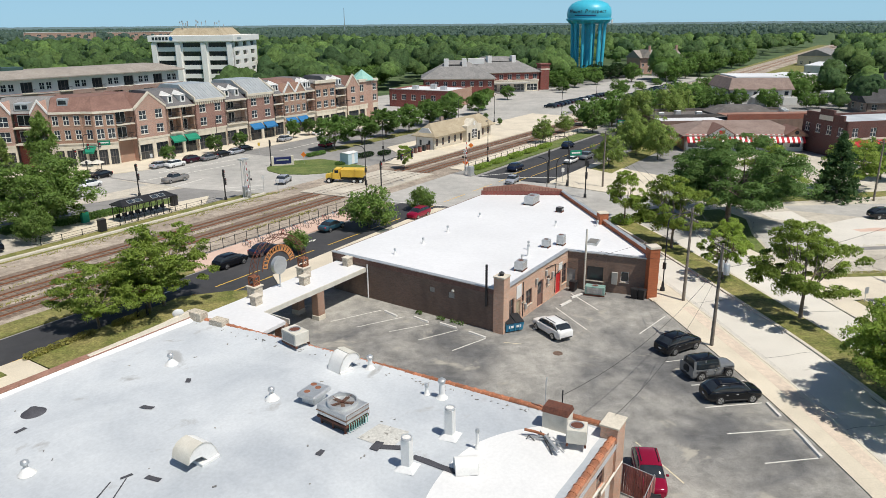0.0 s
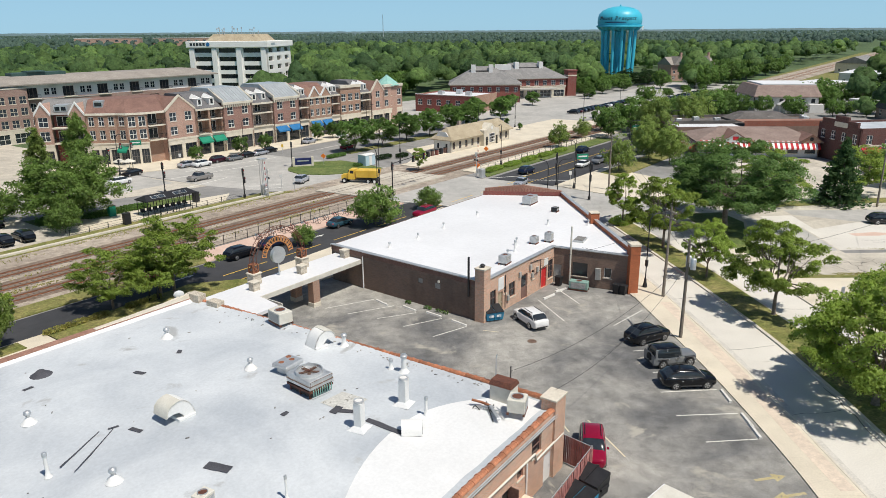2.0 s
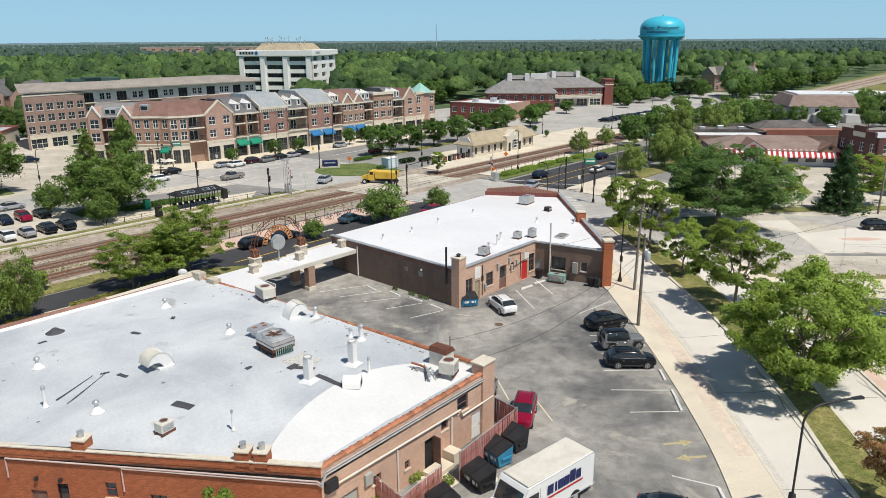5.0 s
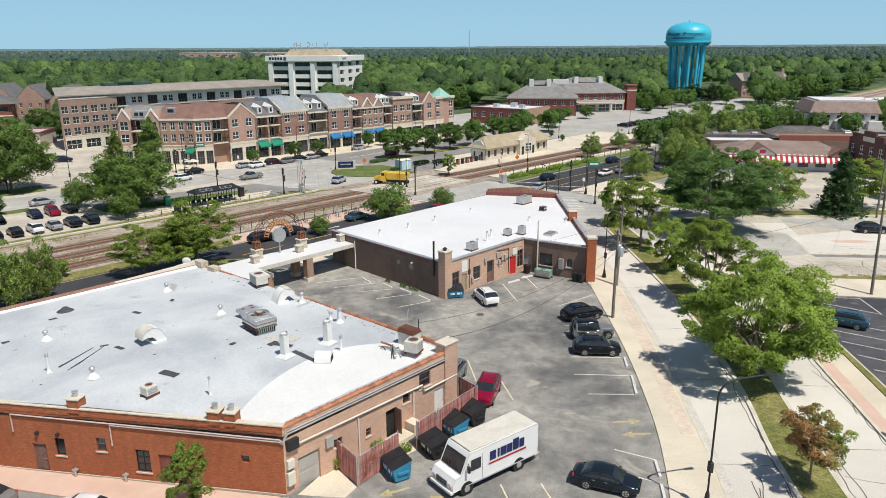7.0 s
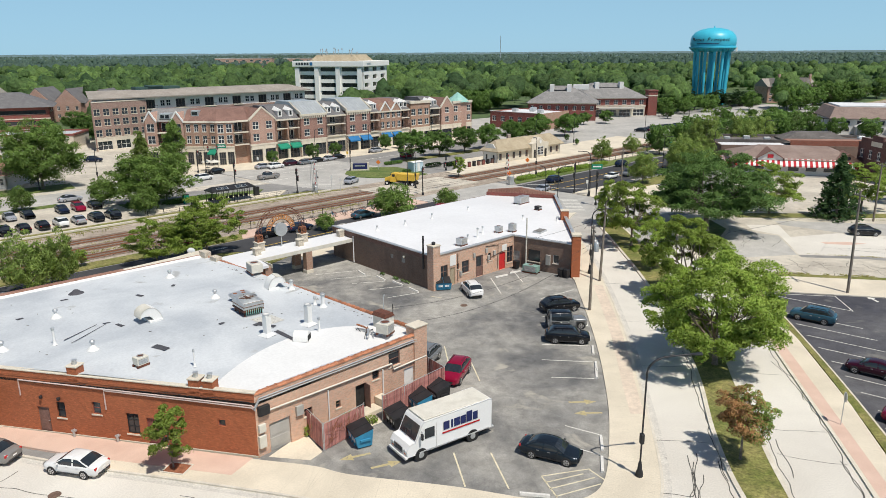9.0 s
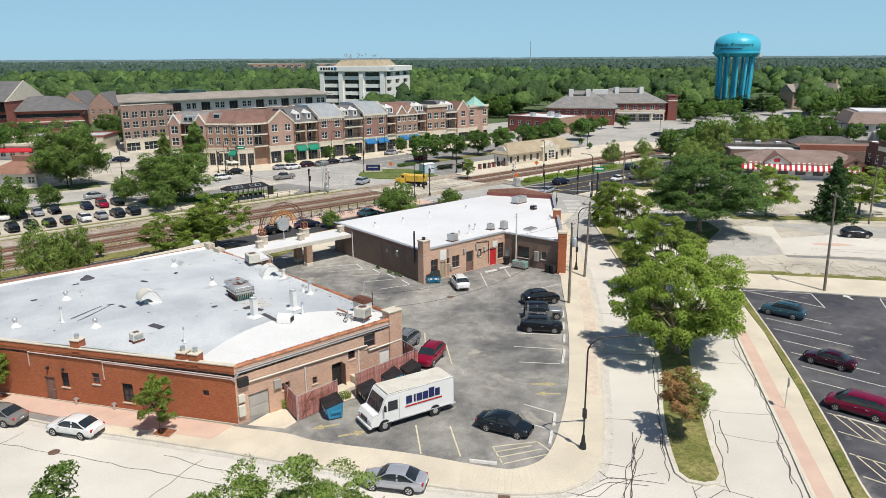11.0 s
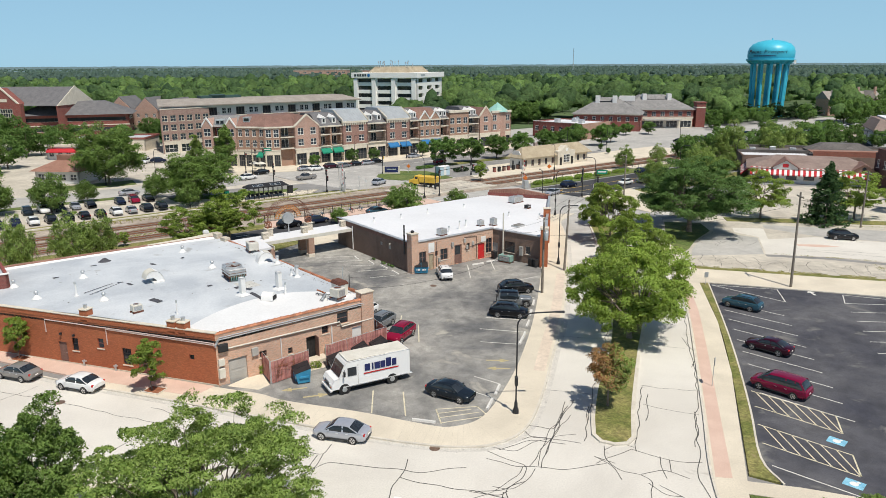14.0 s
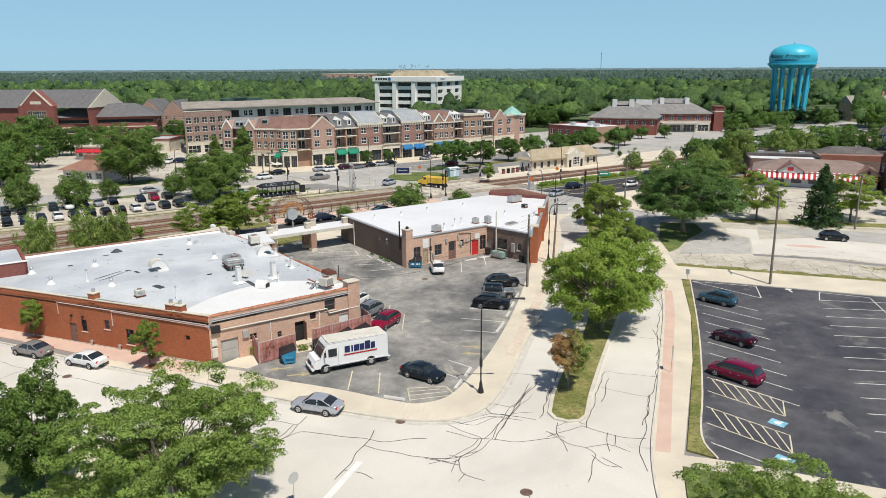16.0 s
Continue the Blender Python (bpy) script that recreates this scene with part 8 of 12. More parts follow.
def pad_leaves(rng, c, r, per, thick=0.45):
    """Leaf places over each rounded clump: thick on its crown and shoulders, thin and ragged below."""
    n = len(c)
    d = rng.normal(size=(n, per, 3))
    d[:, :, 2] += 0.75
    d /= np.linalg.norm(d, axis=2)[:, :, None]
    a = np.arctan2(d[:, :, 1], d[:, :, 0])
    q = 1 - 0.45 * rng.random((n, per)) ** 2.2
    q *= 1 + 0.16 * np.sin(3 * a + rng.uniform(0, 6, (n, 1))) + 0.10 * np.sin(7 * a + 4 * d[:, :, 2] + rng.uniform(0, 6, (n, 1))) + rng.normal(0, 0.07, (n, per))
    tilt = rng.normal(0, 0.22, (n, 2, 1))
    x, y = d[:, :, 0] * q, d[:, :, 1] * q
    z = d[:, :, 2] * q * thick + tilt[:, 0] * x + tilt[:, 1] * y
    soft = np.stack([x * 0.8, y * 0.8, 0.35 + d[:, :, 2] * 0.75], 2).reshape(-1, 3)
    soft /= np.linalg.norm(soft, axis=1)[:, None]
    return (c[:, None] + np.stack([x, y, z], 2) * r[:, None, None]).reshape(-1, 3), soft


def limbs(trunk_h, r0, tips, rng, lean=0.0, forks=4):
    """A tapered trunk that forks into limbs and twigs towards the leaf pads."""
    g = Geo()
    top = Vector((lean, 0, trunk_h))
    mid = Vector((lean * 0.3 + rng.normal() * 0.05, rng.normal() * 0.05, trunk_h * 0.55))
    g.cyl((0, 0, -0.1), (0, 0, 0.25), r0 * 1.5, r0 * 1.08, 9)
    g.cyl((0, 0, 0.25), mid, r0 * 1.08, r0 * 0.85, 9)
    g.cyl(mid, top, r0 * 0.85, r0 * 0.7, 9)
    tips = [Vector(t) for t in tips]
    order = sorted(tips, key=lambda t: math.atan2(t.y, t.x))
    k = max(1, -(-len(order) // forks))
    for i in range(0, len(order), k):
        grp = order[i:i + k]
        c = sum(grp, Vector()) / len(grp)
        j1 = top.lerp(c, 0.45) + Vector((0, 0, 0.15 * (c.z - top.z)))
        start = mid.lerp(top, 0.6 + 0.4 * rng.random())
        g.cyl(start, j1, r0 * 0.52, r0 * 0.34, 7)
        for t in grp:
            j2 = j1.lerp(t, 0.5) + Vector(rng.normal(size=3) * 0.14)
            g.cyl(j1, j2, r0 * 0.26, r0 * 0.15, 5)
            g.cyl(j2, t, r0 * 0.15, r0 * 0.05, 4)
    return g


def make_tree(name, seed, h, rx, label, leaf, pads, per, size, trunk=0.3, r0=0.18, forks=5, flat=0.45, hollow=0.5, lean=0.0, second=None, thick=0.45, twigs=40, pad=(0.13, 0.27), taper=0.0):
    rng = np.random.default_rng(seed)
    base = h * trunk
    rz = (h - base) / (1 + flat) * 1.02
    c, r = crown_pads(rng, pads, rx * 0.86, rz * 0.93, h - rz, hollow, flat, pad)
    shrink = 1 - taper * np.clip((c[:, 2] - base) / (h - base), 0, 1)
    c[:, :2] *= shrink[:, None]
    r = r * shrink ** 0.5
    pts, soft = pad_leaves(rng, c, r, per, thick)
    out = pts - np.array([0, 0, h - rz * 1.25])
    soft = soft * 0.7 + 0.5 * out / np.linalg.norm(out, axis=1)[:, None]
    t = thing(name, pose(0, 0, -50), label, "tree", "trees")
    part("trunk", limbs(base, r0, c[:twigs], rng, lean, forks), BARK, t, "forked brown trunk and limbs", 50)
    if second:
        sel = pts[:, 0] + rng.normal(0, rx * 0.4, len(pts)) > rx * 0.15
        part("crown", leaf_mesh("crown", pts[~sel], size, rng, leaf, 0.7, 1.5, soft[~sel]), None, t, "leafy crown")
        part("crown", leaf_mesh("crown", pts[sel], size, rng, second, 0.7, 1.5, soft[sel]), None, t, "greener side of the crown")
    else:
        part("crown", leaf_mesh("crown", pts, size, rng, leaf, 0.7, 1.5, soft), None, t, "leafy crown with gaps")
    return t


def make_conifer(seed, h, r, label):
    rng = np.random.default_rng(seed)
    t = thing("conifer", pose(0, 0, -50), label, "tree", "trees")
    part("trunk", Geo().cyl((0, 0, -0.1), (0, 0, h * 0.95), 0.22, 0.03, 8), BARK, t)
    P = []
    for z in np.arange(0.6, h, 0.32):
        rr = r * (1 - z / h) ** 0.8 * (0.85 + 0.3 * rng.random())
        for k in range(int(5 + rr * 5)):
            a = rng.uniform(0, 6.283)
            d = rng.uniform(0.25, 1.0) * rr
            P.append(rng.normal(size=(9, 3)) * 0.2 + np.array([d * math.cos(a), d * math.sin(a), z - d * 0.22]))
    part("crown", leaf_mesh("crown", np.concatenate(P), 0.3, rng, LEAF_PINE, 0.2), None, t, "dark needled crown")
    return t


def plant(tree, x, y, s=1.0, turn=0.0, sz=None, z=0.03):
    m = pose(x, y, z, 0, 0, turn) @ Matrix.Diagonal((s, s, sz or s, 1))
    if tree["placed"]:
        return copy_thing(tree, m)
    tree.matrix_basis = m
    tree["placed"] = 1
    return tree


def stock(tree):
    tree["placed"] = 0
    return tree


MAPLE = stock(make_tree("street_tree", 3, 10.2, 6.6, "bright green broad street tree on the dry median", LEAF_LIGHT, 200, 420, 0.125, 0.2, 0.26, 7, 0.5, 0.5, 0.0, None, 0.62, 60, (0.09, 0.19)))
MAPLE_B = stock(make_tree("street_tree", 8, 9.4, 5.0, "bright green street tree with an open layered crown on the median", LEAF_LIGHT, 80, 400, 0.125, 0.3, 0.19, 6, 0.45, 0.4, 0.0, None, 0.55, 60, (0.1, 0.21)))
LOCUST = stock(make_tree("shade_tree", 5, 13.2, 9.2, "large spreading shade tree with fine green leaves", LEAF_DEEP, 240, 400, 0.15, 0.3, 0.36, 8, 0.24, 0.4, 0.0, None, 0.5, 70, (0.09, 0.2)))
LOCUST_B = stock(make_tree("shade_tree", 11, 9.6, 5.6, "spreading honey locust with airy green foliage", LEAF_LIGHT, 90, 280, 0.14, 0.28, 0.19, 6, 0.4, 0.35, 0.0, None, 0.4, 50, (0.11, 0.23)))
LOCUST_D = stock(make_tree("shade_tree", 12, 12.0, 7.2, "big dark green shade tree beside the car park", LEAF_MID, 170, 210, 0.21, 0.16, 0.28, 6, 0.7, 0.3, 0.0, None, 0.75, 50, (0.13, 0.25)))
LOCUST_F = stock(make_tree("shade_tree", 13, 9.4, 5.2, "rounded green shade tree along the street", LEAF, 60, 52, 0.39, 0.2, 0.2, 5, 0.55, 0.45, 0.0, None, 0.85, 12, (0.17, 0.3)))
ROUND = stock(make_tree("shade_tree", 15, 6.9, 5.0, "rounded dense shade tree with fine green leaves", LEAF_MID, 110, 84, 0.225, 0.16, 0.17, 6, 0.6, 0.3, 0.0, None, 0.8, 30, (0.15, 0.28)))
LIME = stock(make_tree("shade_tree", 16, 7.2, 4.8, "rounded airy tree with fresh light green leaves", LEAF_FRESH, 110, 120, 0.17, 0.16, 0.15, 6, 0.6, 0.3, 0.0, None, 0.75, 40, (0.14, 0.27)))
OVAL = stock(make_tree("street_tree", 14, 8.0, 3.7, "rounded dark green street tree in a row", LEAF, 62, 96, 0.26, 0.13, 0.17, 5, 1.0, 0.3, 0.0, None, 0.85, 16, (0.17, 0.3)))
YOUNG = stock(make_tree("young_tree", 17, 5.2, 1.85, "slim young street tree in a paving pit", LEAF_LIGHT, 54, 230, 0.075, 0.22, 0.06, 4, 0.9, 0.2, 0.0, None, 0.6, 40, (0.15, 0.28), 0.5))
UPRIGHT = stock(make_tree("street_tree", 20, 10.5, 3.4, "upright tapering green street tree before the shops", LEAF_FRESH, 80, 110, 0.2, 0.08, 0.16, 4, 1.0, 0.2, 0.0, None, 0.9, 20, (0.2, 0.36), 0.72))
STEEPLE = stock(make_tree("street_tree", 21, 13.0, 4.0, "tall tapering dark green street tree before the shops", LEAF_MID, 100, 110, 0.22, 0.12, 0.18, 4, 1.0, 0.2, 0.0, None, 0.9, 20, (0.2, 0.36), 0.72))
RUSTY = stock(make_tree("small_tree", 23, 5.2, 2.25, "small ailing tree with rusty brown leaves on the median", LEAF_RUST, 76, 240, 0.085, 0.4, 0.09, 5, 0.75, 0.25, 0.0, LEAF_FRESH, 0.7))
SPRUCE = stock(make_conifer(26, 10.4, 3.9, "dark green conifer with dense low branches"))
NEARBY = stock(make_tree("corner_tree", 31, 9.3, 7.6, "big corner tree with layered sprays of fine green leaves", LEAF_FRESH, 400, 390, 0.085, 0.22, 0.16, 13, 0.55, 0.2, 0.0, None, 0.4, 160, (0.07, 0.13)))
TALL = stock(make_tree("corner_tree", 33, 9.6, 3.3, "upright dense corner tree with dark green leaves", LEAF_MID, 170, 300, 0.11, 0.12, 0.14, 6, 1.0, 0.25, 0.0, None, 0.9, 50, (0.11, 0.22)))

DARK = stock(make_tree("shade_tree", 41, 11.0, 5.0, "dense dark green tree at the water tower foot", LEAF_DARK, 50, 60, 0.42, 0.12, 0.2, 5, 0.8, 0.4, 0.0, None, 0.8, 12))

# round the water tower
for x, y, s in ((108, 362, 0.9), (113, 365, 1.05), (119, 362, 0.95), (125, 365, 1.1), (131, 362, 1.0), (137, 366, 1.05), (143, 369, 0.9), (104, 370, 1.0), (147, 376, 1.0), (106, 366, 1.1), (111, 372, 1.15), (103, 363, 0.95), (128, 372, 1.1), (140, 374, 1.1)):
    plant(DARK, x, y, s * 1.1, x * 17, s * (1.1 if x < 107 else 0.82))
# median and verge
plant(MAPLE, 27.9, 52.9, 1.0, 20)
plant(MAPLE_B, 30.2, 70.4, 1.0, 140)
plant(MAPLE_B, 28.8, 81.7, 0.60, 40, 0.72)
plant(MAPLE_B, 28.6, 93.2, 0.98, 150)
plant(MAPLE_B, 27.9, 106.0, 0.62, 250, 0.80)
plant(RUSTY, 24.8, 37.4, 1.0, 0)
plant(LOCUST, 42.0, 103.0, 1.14, 0, 0.92)
plant(SPRUCE, 66.1, 112.4, 1.15, 0, 1.0)
plant(LOCUST_B, 56.2, 114.9, 1.0, 80, 0.92)
plant(LOCUST_B, 72.5, 117.0, 1.1, 10, 0.95)
plant(YOUNG, -13.6, 34.7, 1.0, 0)
plant(YOUNG, -29.9, 39.1, 0.92, 90)
plant(YOUNG, 2.0, 151.3, 1.25, 40, 1.0)
plant(YOUNG, -45.5, 80.6, 0.75, 20, 0.5)
# along the railway road
for u, v, s, a in ((-12.5, 31.9, 0.95, 0), (-14.2, 31.7, 0.78, 70), (-19.3, 32.2, 0.74, 120)):
    w = W(u, v)
    plant(LOCUST_B, w.x, w.y, s, a)
for u, v, s, a in ((-34.6, 31.5, 0.72, 40), (-31.0, 31.3, 0.68, 160), (-41.5, 31.5, 0.75, 90)):
    w = W(u, v)
    plant(LIME, w.x, w.y, s, a, s * 1.4)
for u, v, s, a in ((20.9, 32.4, 0.78, 60), (33.6, 32.4, 0.6, 300), (8.0, 33.5, 0.48, 20)):
    w = W(u, v)
    plant(ROUND, w.x, w.y, s, a)
for k in range(11):
    w = W(222 + k * 7.5, 69.0 + (k % 3) * 3.0)
    plant(OVAL, w.x, w.y, 0.72 + 0.06 * (k % 4), k * 50, 0.52 + 0.05 * (k % 4))
# car park and platform trees on the far side of the tracks
for u, v, s, a in ((-13.0, 105.0, 1.06, 0), (-3.5, 71.4, 0.9, 200), (-37.5, 139.0, 0.95, 50), (-52, 86, 0.9, 130)):
    w = W(u, v)
    plant(LOCUST_D, w.x, w.y, s * 1.04, a, s * (0.82 if u == -3.5 else 1.05))
for u, v, s, a in ((-30.0, 77.0, 1.0, 60), (-9.8, 79.6, 0.72, 20), (-7.5, 65.6, 0.72, 200), (-39.0, 79.5, 1.0, 30), (-22.2, 84.0, 0.62, 0), (-50.0, 78, 1.0, 200), (-62, 86, 1.0, 150), (-36.8, 118.0, 1.0, 100), (-50.0, 116.0, 1.05, 70), (-60, 112, 1.0, 10)):
    w = W(u, v)
    plant(ROUND, w.x, w.y, s * 1.05, a, s * 1.25)
for u, v, s in ((-70, 100, 1.1), (-28, 152, 0.9), (-12, 168, 0.9), (-19, 180, 0.9), (0, 200, 0.8), (-40, 165, 1.0), (-55, 150, 1.0), (-70, 140, 1.0), (-85, 120, 1.0), (-90, 95, 1.0), (-60, 175, 1.1), (-75, 165, 1.0), (-45, 190, 1.0), (10, 185, 0.8), (25, 190, 0.8)):
    w = W(u, v)
    plant(LOCUST_F, w.x, w.y, s, u * 23)
for tree, u, v, s in ((UPRIGHT, 8.6, 107.0, 1.0), (STEEPLE, 15.4, 104.6, 1.0)):
    w = W(u, v)
    plant(tree, w.x, w.y, s, u * 40)
for u, v, s in ((67.7, 80.5, 1.06), (77.8, 80.8, 0.95), (88.4, 81.8, 0.97), (98.2, 81.8, 1.0), (111, 84.0, 1.0), (119, 84.0, 0.9), (127, 88, 1.0), (133.4, 91.1, 1.0), (138.9, 85.0, 1.0), (150, 90, 0.9)):
    w = W(u, v)
    plant(OVAL, w.x, w.y, s * 1.6, u * 31, s * 1.7)
for u, v, s in ((50.0, 99.5, 0.95), (57.0, 99.5, 0.9), (75.0, 100.5, 1.05), (80.5, 100.5, 1.0), (38.0, 99.5, 0.8), (128, 76, 0.5), (122, 68, 0.45)):
    w = W(u, v)
    plant(OVAL, w.x, w.y, s * 0.72, u * 31, s * 1.05)
# along the street right of the junction
for u, v, s in ((79.0, 20.0, 1.0), (94.9, 20.0, 1.15), (103, 24.0, 1.1), (99.5, 44.0, 0.85), (117.0, 46.3, 0.95), (133.6, 47.0, 0.95), (136, 40.8, 1.05), (112, 22, 1.1),
                (150, 40, 1.0), (163, 41, 1.0), (176, 41, 0.95), (190, 40, 1.0), (205, 42, 1.0), (160, 63, 0.7), (172, 64, 0.7), (186, 66, 0.8), (200, 66, 0.8), (216, 68, 0.9), (230, 40, 1.0), (248, 40, 1.0)):
    w = W(u, v)
    plant((LIME if u < 120 else LOCUST_F) if s > 0.8 else OVAL, w.x, w.y, s * (0.95 if u < 106 else 0.72), u * 37)
for x, y, s in ((84, 124, 0.7), (96, 126, 0.6), (120, 128, 0.9), (112, 118, 0.5)):
    plant(LOCUST_F, x, y, s, x * 13)
for x, y, s in ((54.3, 150.0, 1.1), (66.5, 188.3, 1.5), (78.8, 195.5, 1.4), (87, 204.5, 1.3)):
    plant(LIME, x, y, s, x * 13)
for x, y, s in ((67.8, 206.7, 0.9), (55.2, 188.6, 0.75), (94, 214, 1.0), (110, 236, 0.8), (113, 230, 0.7), (152, 243, 0.8), (146, 244, 0.9), (156, 226, 0.6), (128, 222, 0.5), (103.3, 222.5, 0.75), (121.6, 231.5, 0.62), (132.1, 231.8, 0.6), (140.3, 222.6, 0.55), (145.5, 223.5, 0.5), (149.7, 219.6, 0.52),
                (160, 262, 0.8), (166, 266, 0.9), (168.5, 258, 0.8), (174, 254, 0.85), (158, 256, 0.7), (88.6, 135.9, 0.42)):
    plant(LOCUST_F, x, y, s, x * 13)
for x, y, s in ((88, 322, 0.8), (95, 328, 0.85), (102, 336, 0.8), (97, 318, 0.7), (108, 342, 0.8), (111, 330, 0.65), (118, 350, 0.75), (-9, 318, 1.0), (-2, 323, 1.1), (6, 322, 0.95), (-5, 333, 1.1), (3, 336, 1.15), (11, 334, 1.0), (-12, 328, 1.0), (8, 346, 1.1), (-3, 347, 1.1)):
    plant(LOCUST_F, x, y, s * 1.1, x * 11, s * 0.9)
for x, y, s in ((184, 268, 1.0), (191, 276, 1.15), (202, 281, 1.3), (210, 276, 1.2), (198, 268, 1.1), (216, 268, 1.2), (190, 262, 1.0), (180, 254, 0.9)):
    plant(DARK, x, y, s, x * 19)
for x, y, s in ((46.1, 270.3, 1.1), (55.2, 274.7, 1.2), (86.0, 306.0, 1.3), (84, 296, 1.0)):
    plant(OVAL, x, y, s, x * 7)
rt = random.Random(77)
for k in range(22):
    w = W(285 + k * 8.5, rt.uniform(68, 92))
    plant(LOCUST_F, w.x, w.y, rt.uniform(0.7, 1.25), k * 71)
for x, y, s in ((-161, 189, 1.0), (-160, 198, 1.1), (-152, 190, 0.8), (-168, 183, 1.1), (-166, 196, 1.2), (-140, 184, 0.7), (-150, 204, 0.8), (-112, 124, 0.9), (-118, 130, 1.0), (-141.5, 246.9, 0.72), (-137.8, 250.4, 0.7)):
    plant(LOCUST_F, x, y, s, x * 29)
# corner trees close by
plant(NEARBY, 1.5, 14.5, 0.97, 0, 1.0)
plant(TALL, -8.6, 15.4, 0.86, 130, 0.9)
plant(NEARBY, 37.2, 13.1, 0.9, 80, 0.82)


def shrub(name, x, y, rx, ry, h, turn, label, leaf, seed, n=900, size=0.16, category="hedge"):
    """A clipped or loose low bush: leaves over a twiggy core."""
    rng = np.random.default_rng(seed)
    t = thing(name, pose(x, y, 0.1, 0, 0, turn), label, category, "low planting")
    p = rng.uniform(-1, 1, (n, 3))
    p /= np.maximum(1, np.abs(p).max(1))[:, None]
    d = p / np.linalg.norm(p, axis=1)[:, None] ** 0.5
    pts = d * np.array([rx, ry, 0.5 * h]) + np.array([0, 0, 0.5 * h])
    part("foliage", leaf_mesh("foliage", pts, size, rng, leaf), None, t)
    g = Geo()
    for k in range(7):
        a, b = rng.uniform(-0.8, 0.8, 2)
        g.cyl((a * rx, b * ry, -0.05), (a * rx * 1.05, b * ry * 1.05, h * 0.6), 0.03, 0.012, 4)
    part("twigs", g, BARK, t)
    return t


for k, (u, v, rx, ry, h, leaf) in enumerate(((3.0, 70.5, 5.5, 1.2, 0.8, LEAF), (-5.0, 73.5, 3.0, 1.2, 0.8, LEAF), (56, 67, 3.0, 1.0, 0.6, LEAF), (64, 68.5, 2.4, 1.0, 0.9, LEAF_DARK), (68, 66.5, 1.8, 0.9, 0.9, LEAF_DARK),
                                            (60, 79, 3.0, 0.8, 0.7, LEAF), (66, 40.8, 3.0, 0.9, 0.9, LEAF_LIGHT), (73, 40.8, 3.0, 0.9, 0.9, LEAF_LIGHT), (80, 40.8, 3.0, 0.9, 1.0, LEAF_LIGHT), (87, 40.8, 3.0, 0.9, 0.9, LEAF_LIGHT),
                                            (94, 40.8, 3.0, 0.9, 0.9, LEAF_LIGHT), (42.5, 3.8, 2.2, 1.6, 0.8, LEAF_LIGHT), (45.5, 1.5, 2.0, 1.2, 0.6, LEAF_LIGHT))):
    w = W(u, v)
    shrub("hedge", w.x, w.y, rx, ry, h, RAIL, "low green hedge beside the walk", leaf, 100 + k, int(500 * rx))
for k, (u, v) in enumerate(((-32, 31.0), (-25.6, 31.4), (-23.4, 31.5), (-21.2, 31.5), (-17.4, 31.5), (-15.4, 31.5))):
    w = W(u, v)
    shrub("grass_clump", w.x, w.y, 1.1, 0.42, 0.5, RAIL, "golden ornamental grasses beside the road", LEAF_GOLD, 140 + k, 420, 0.13, "grasses")
for k, (u, v, rx) in enumerate(((-0.4, 4.6, 0.8), (-0.4, 6.4, 0.5), (-0.35, 9.0, 0.35))):
    w = W(u, v)
    shrub("weeds", w.x, w.y, 0.2, rx, 0.26, RAIL, "weeds growing at the wall foot", LEAF, 160 + k, 90, 0.10, "weeds")
for k, (x, y) in enumerate(((-5.4, 39.4), (-3.2, 41.9), (0.2, 42.6), (-1.2, 41.3))):
    shrub("weeds", x, y, 0.5, 0.35, 0.9 if k == 0 else 0.5, 40, "weeds growing beside the bin fence", LEAF_LIGHT, 170 + k, 180, 0.12, "weeds")


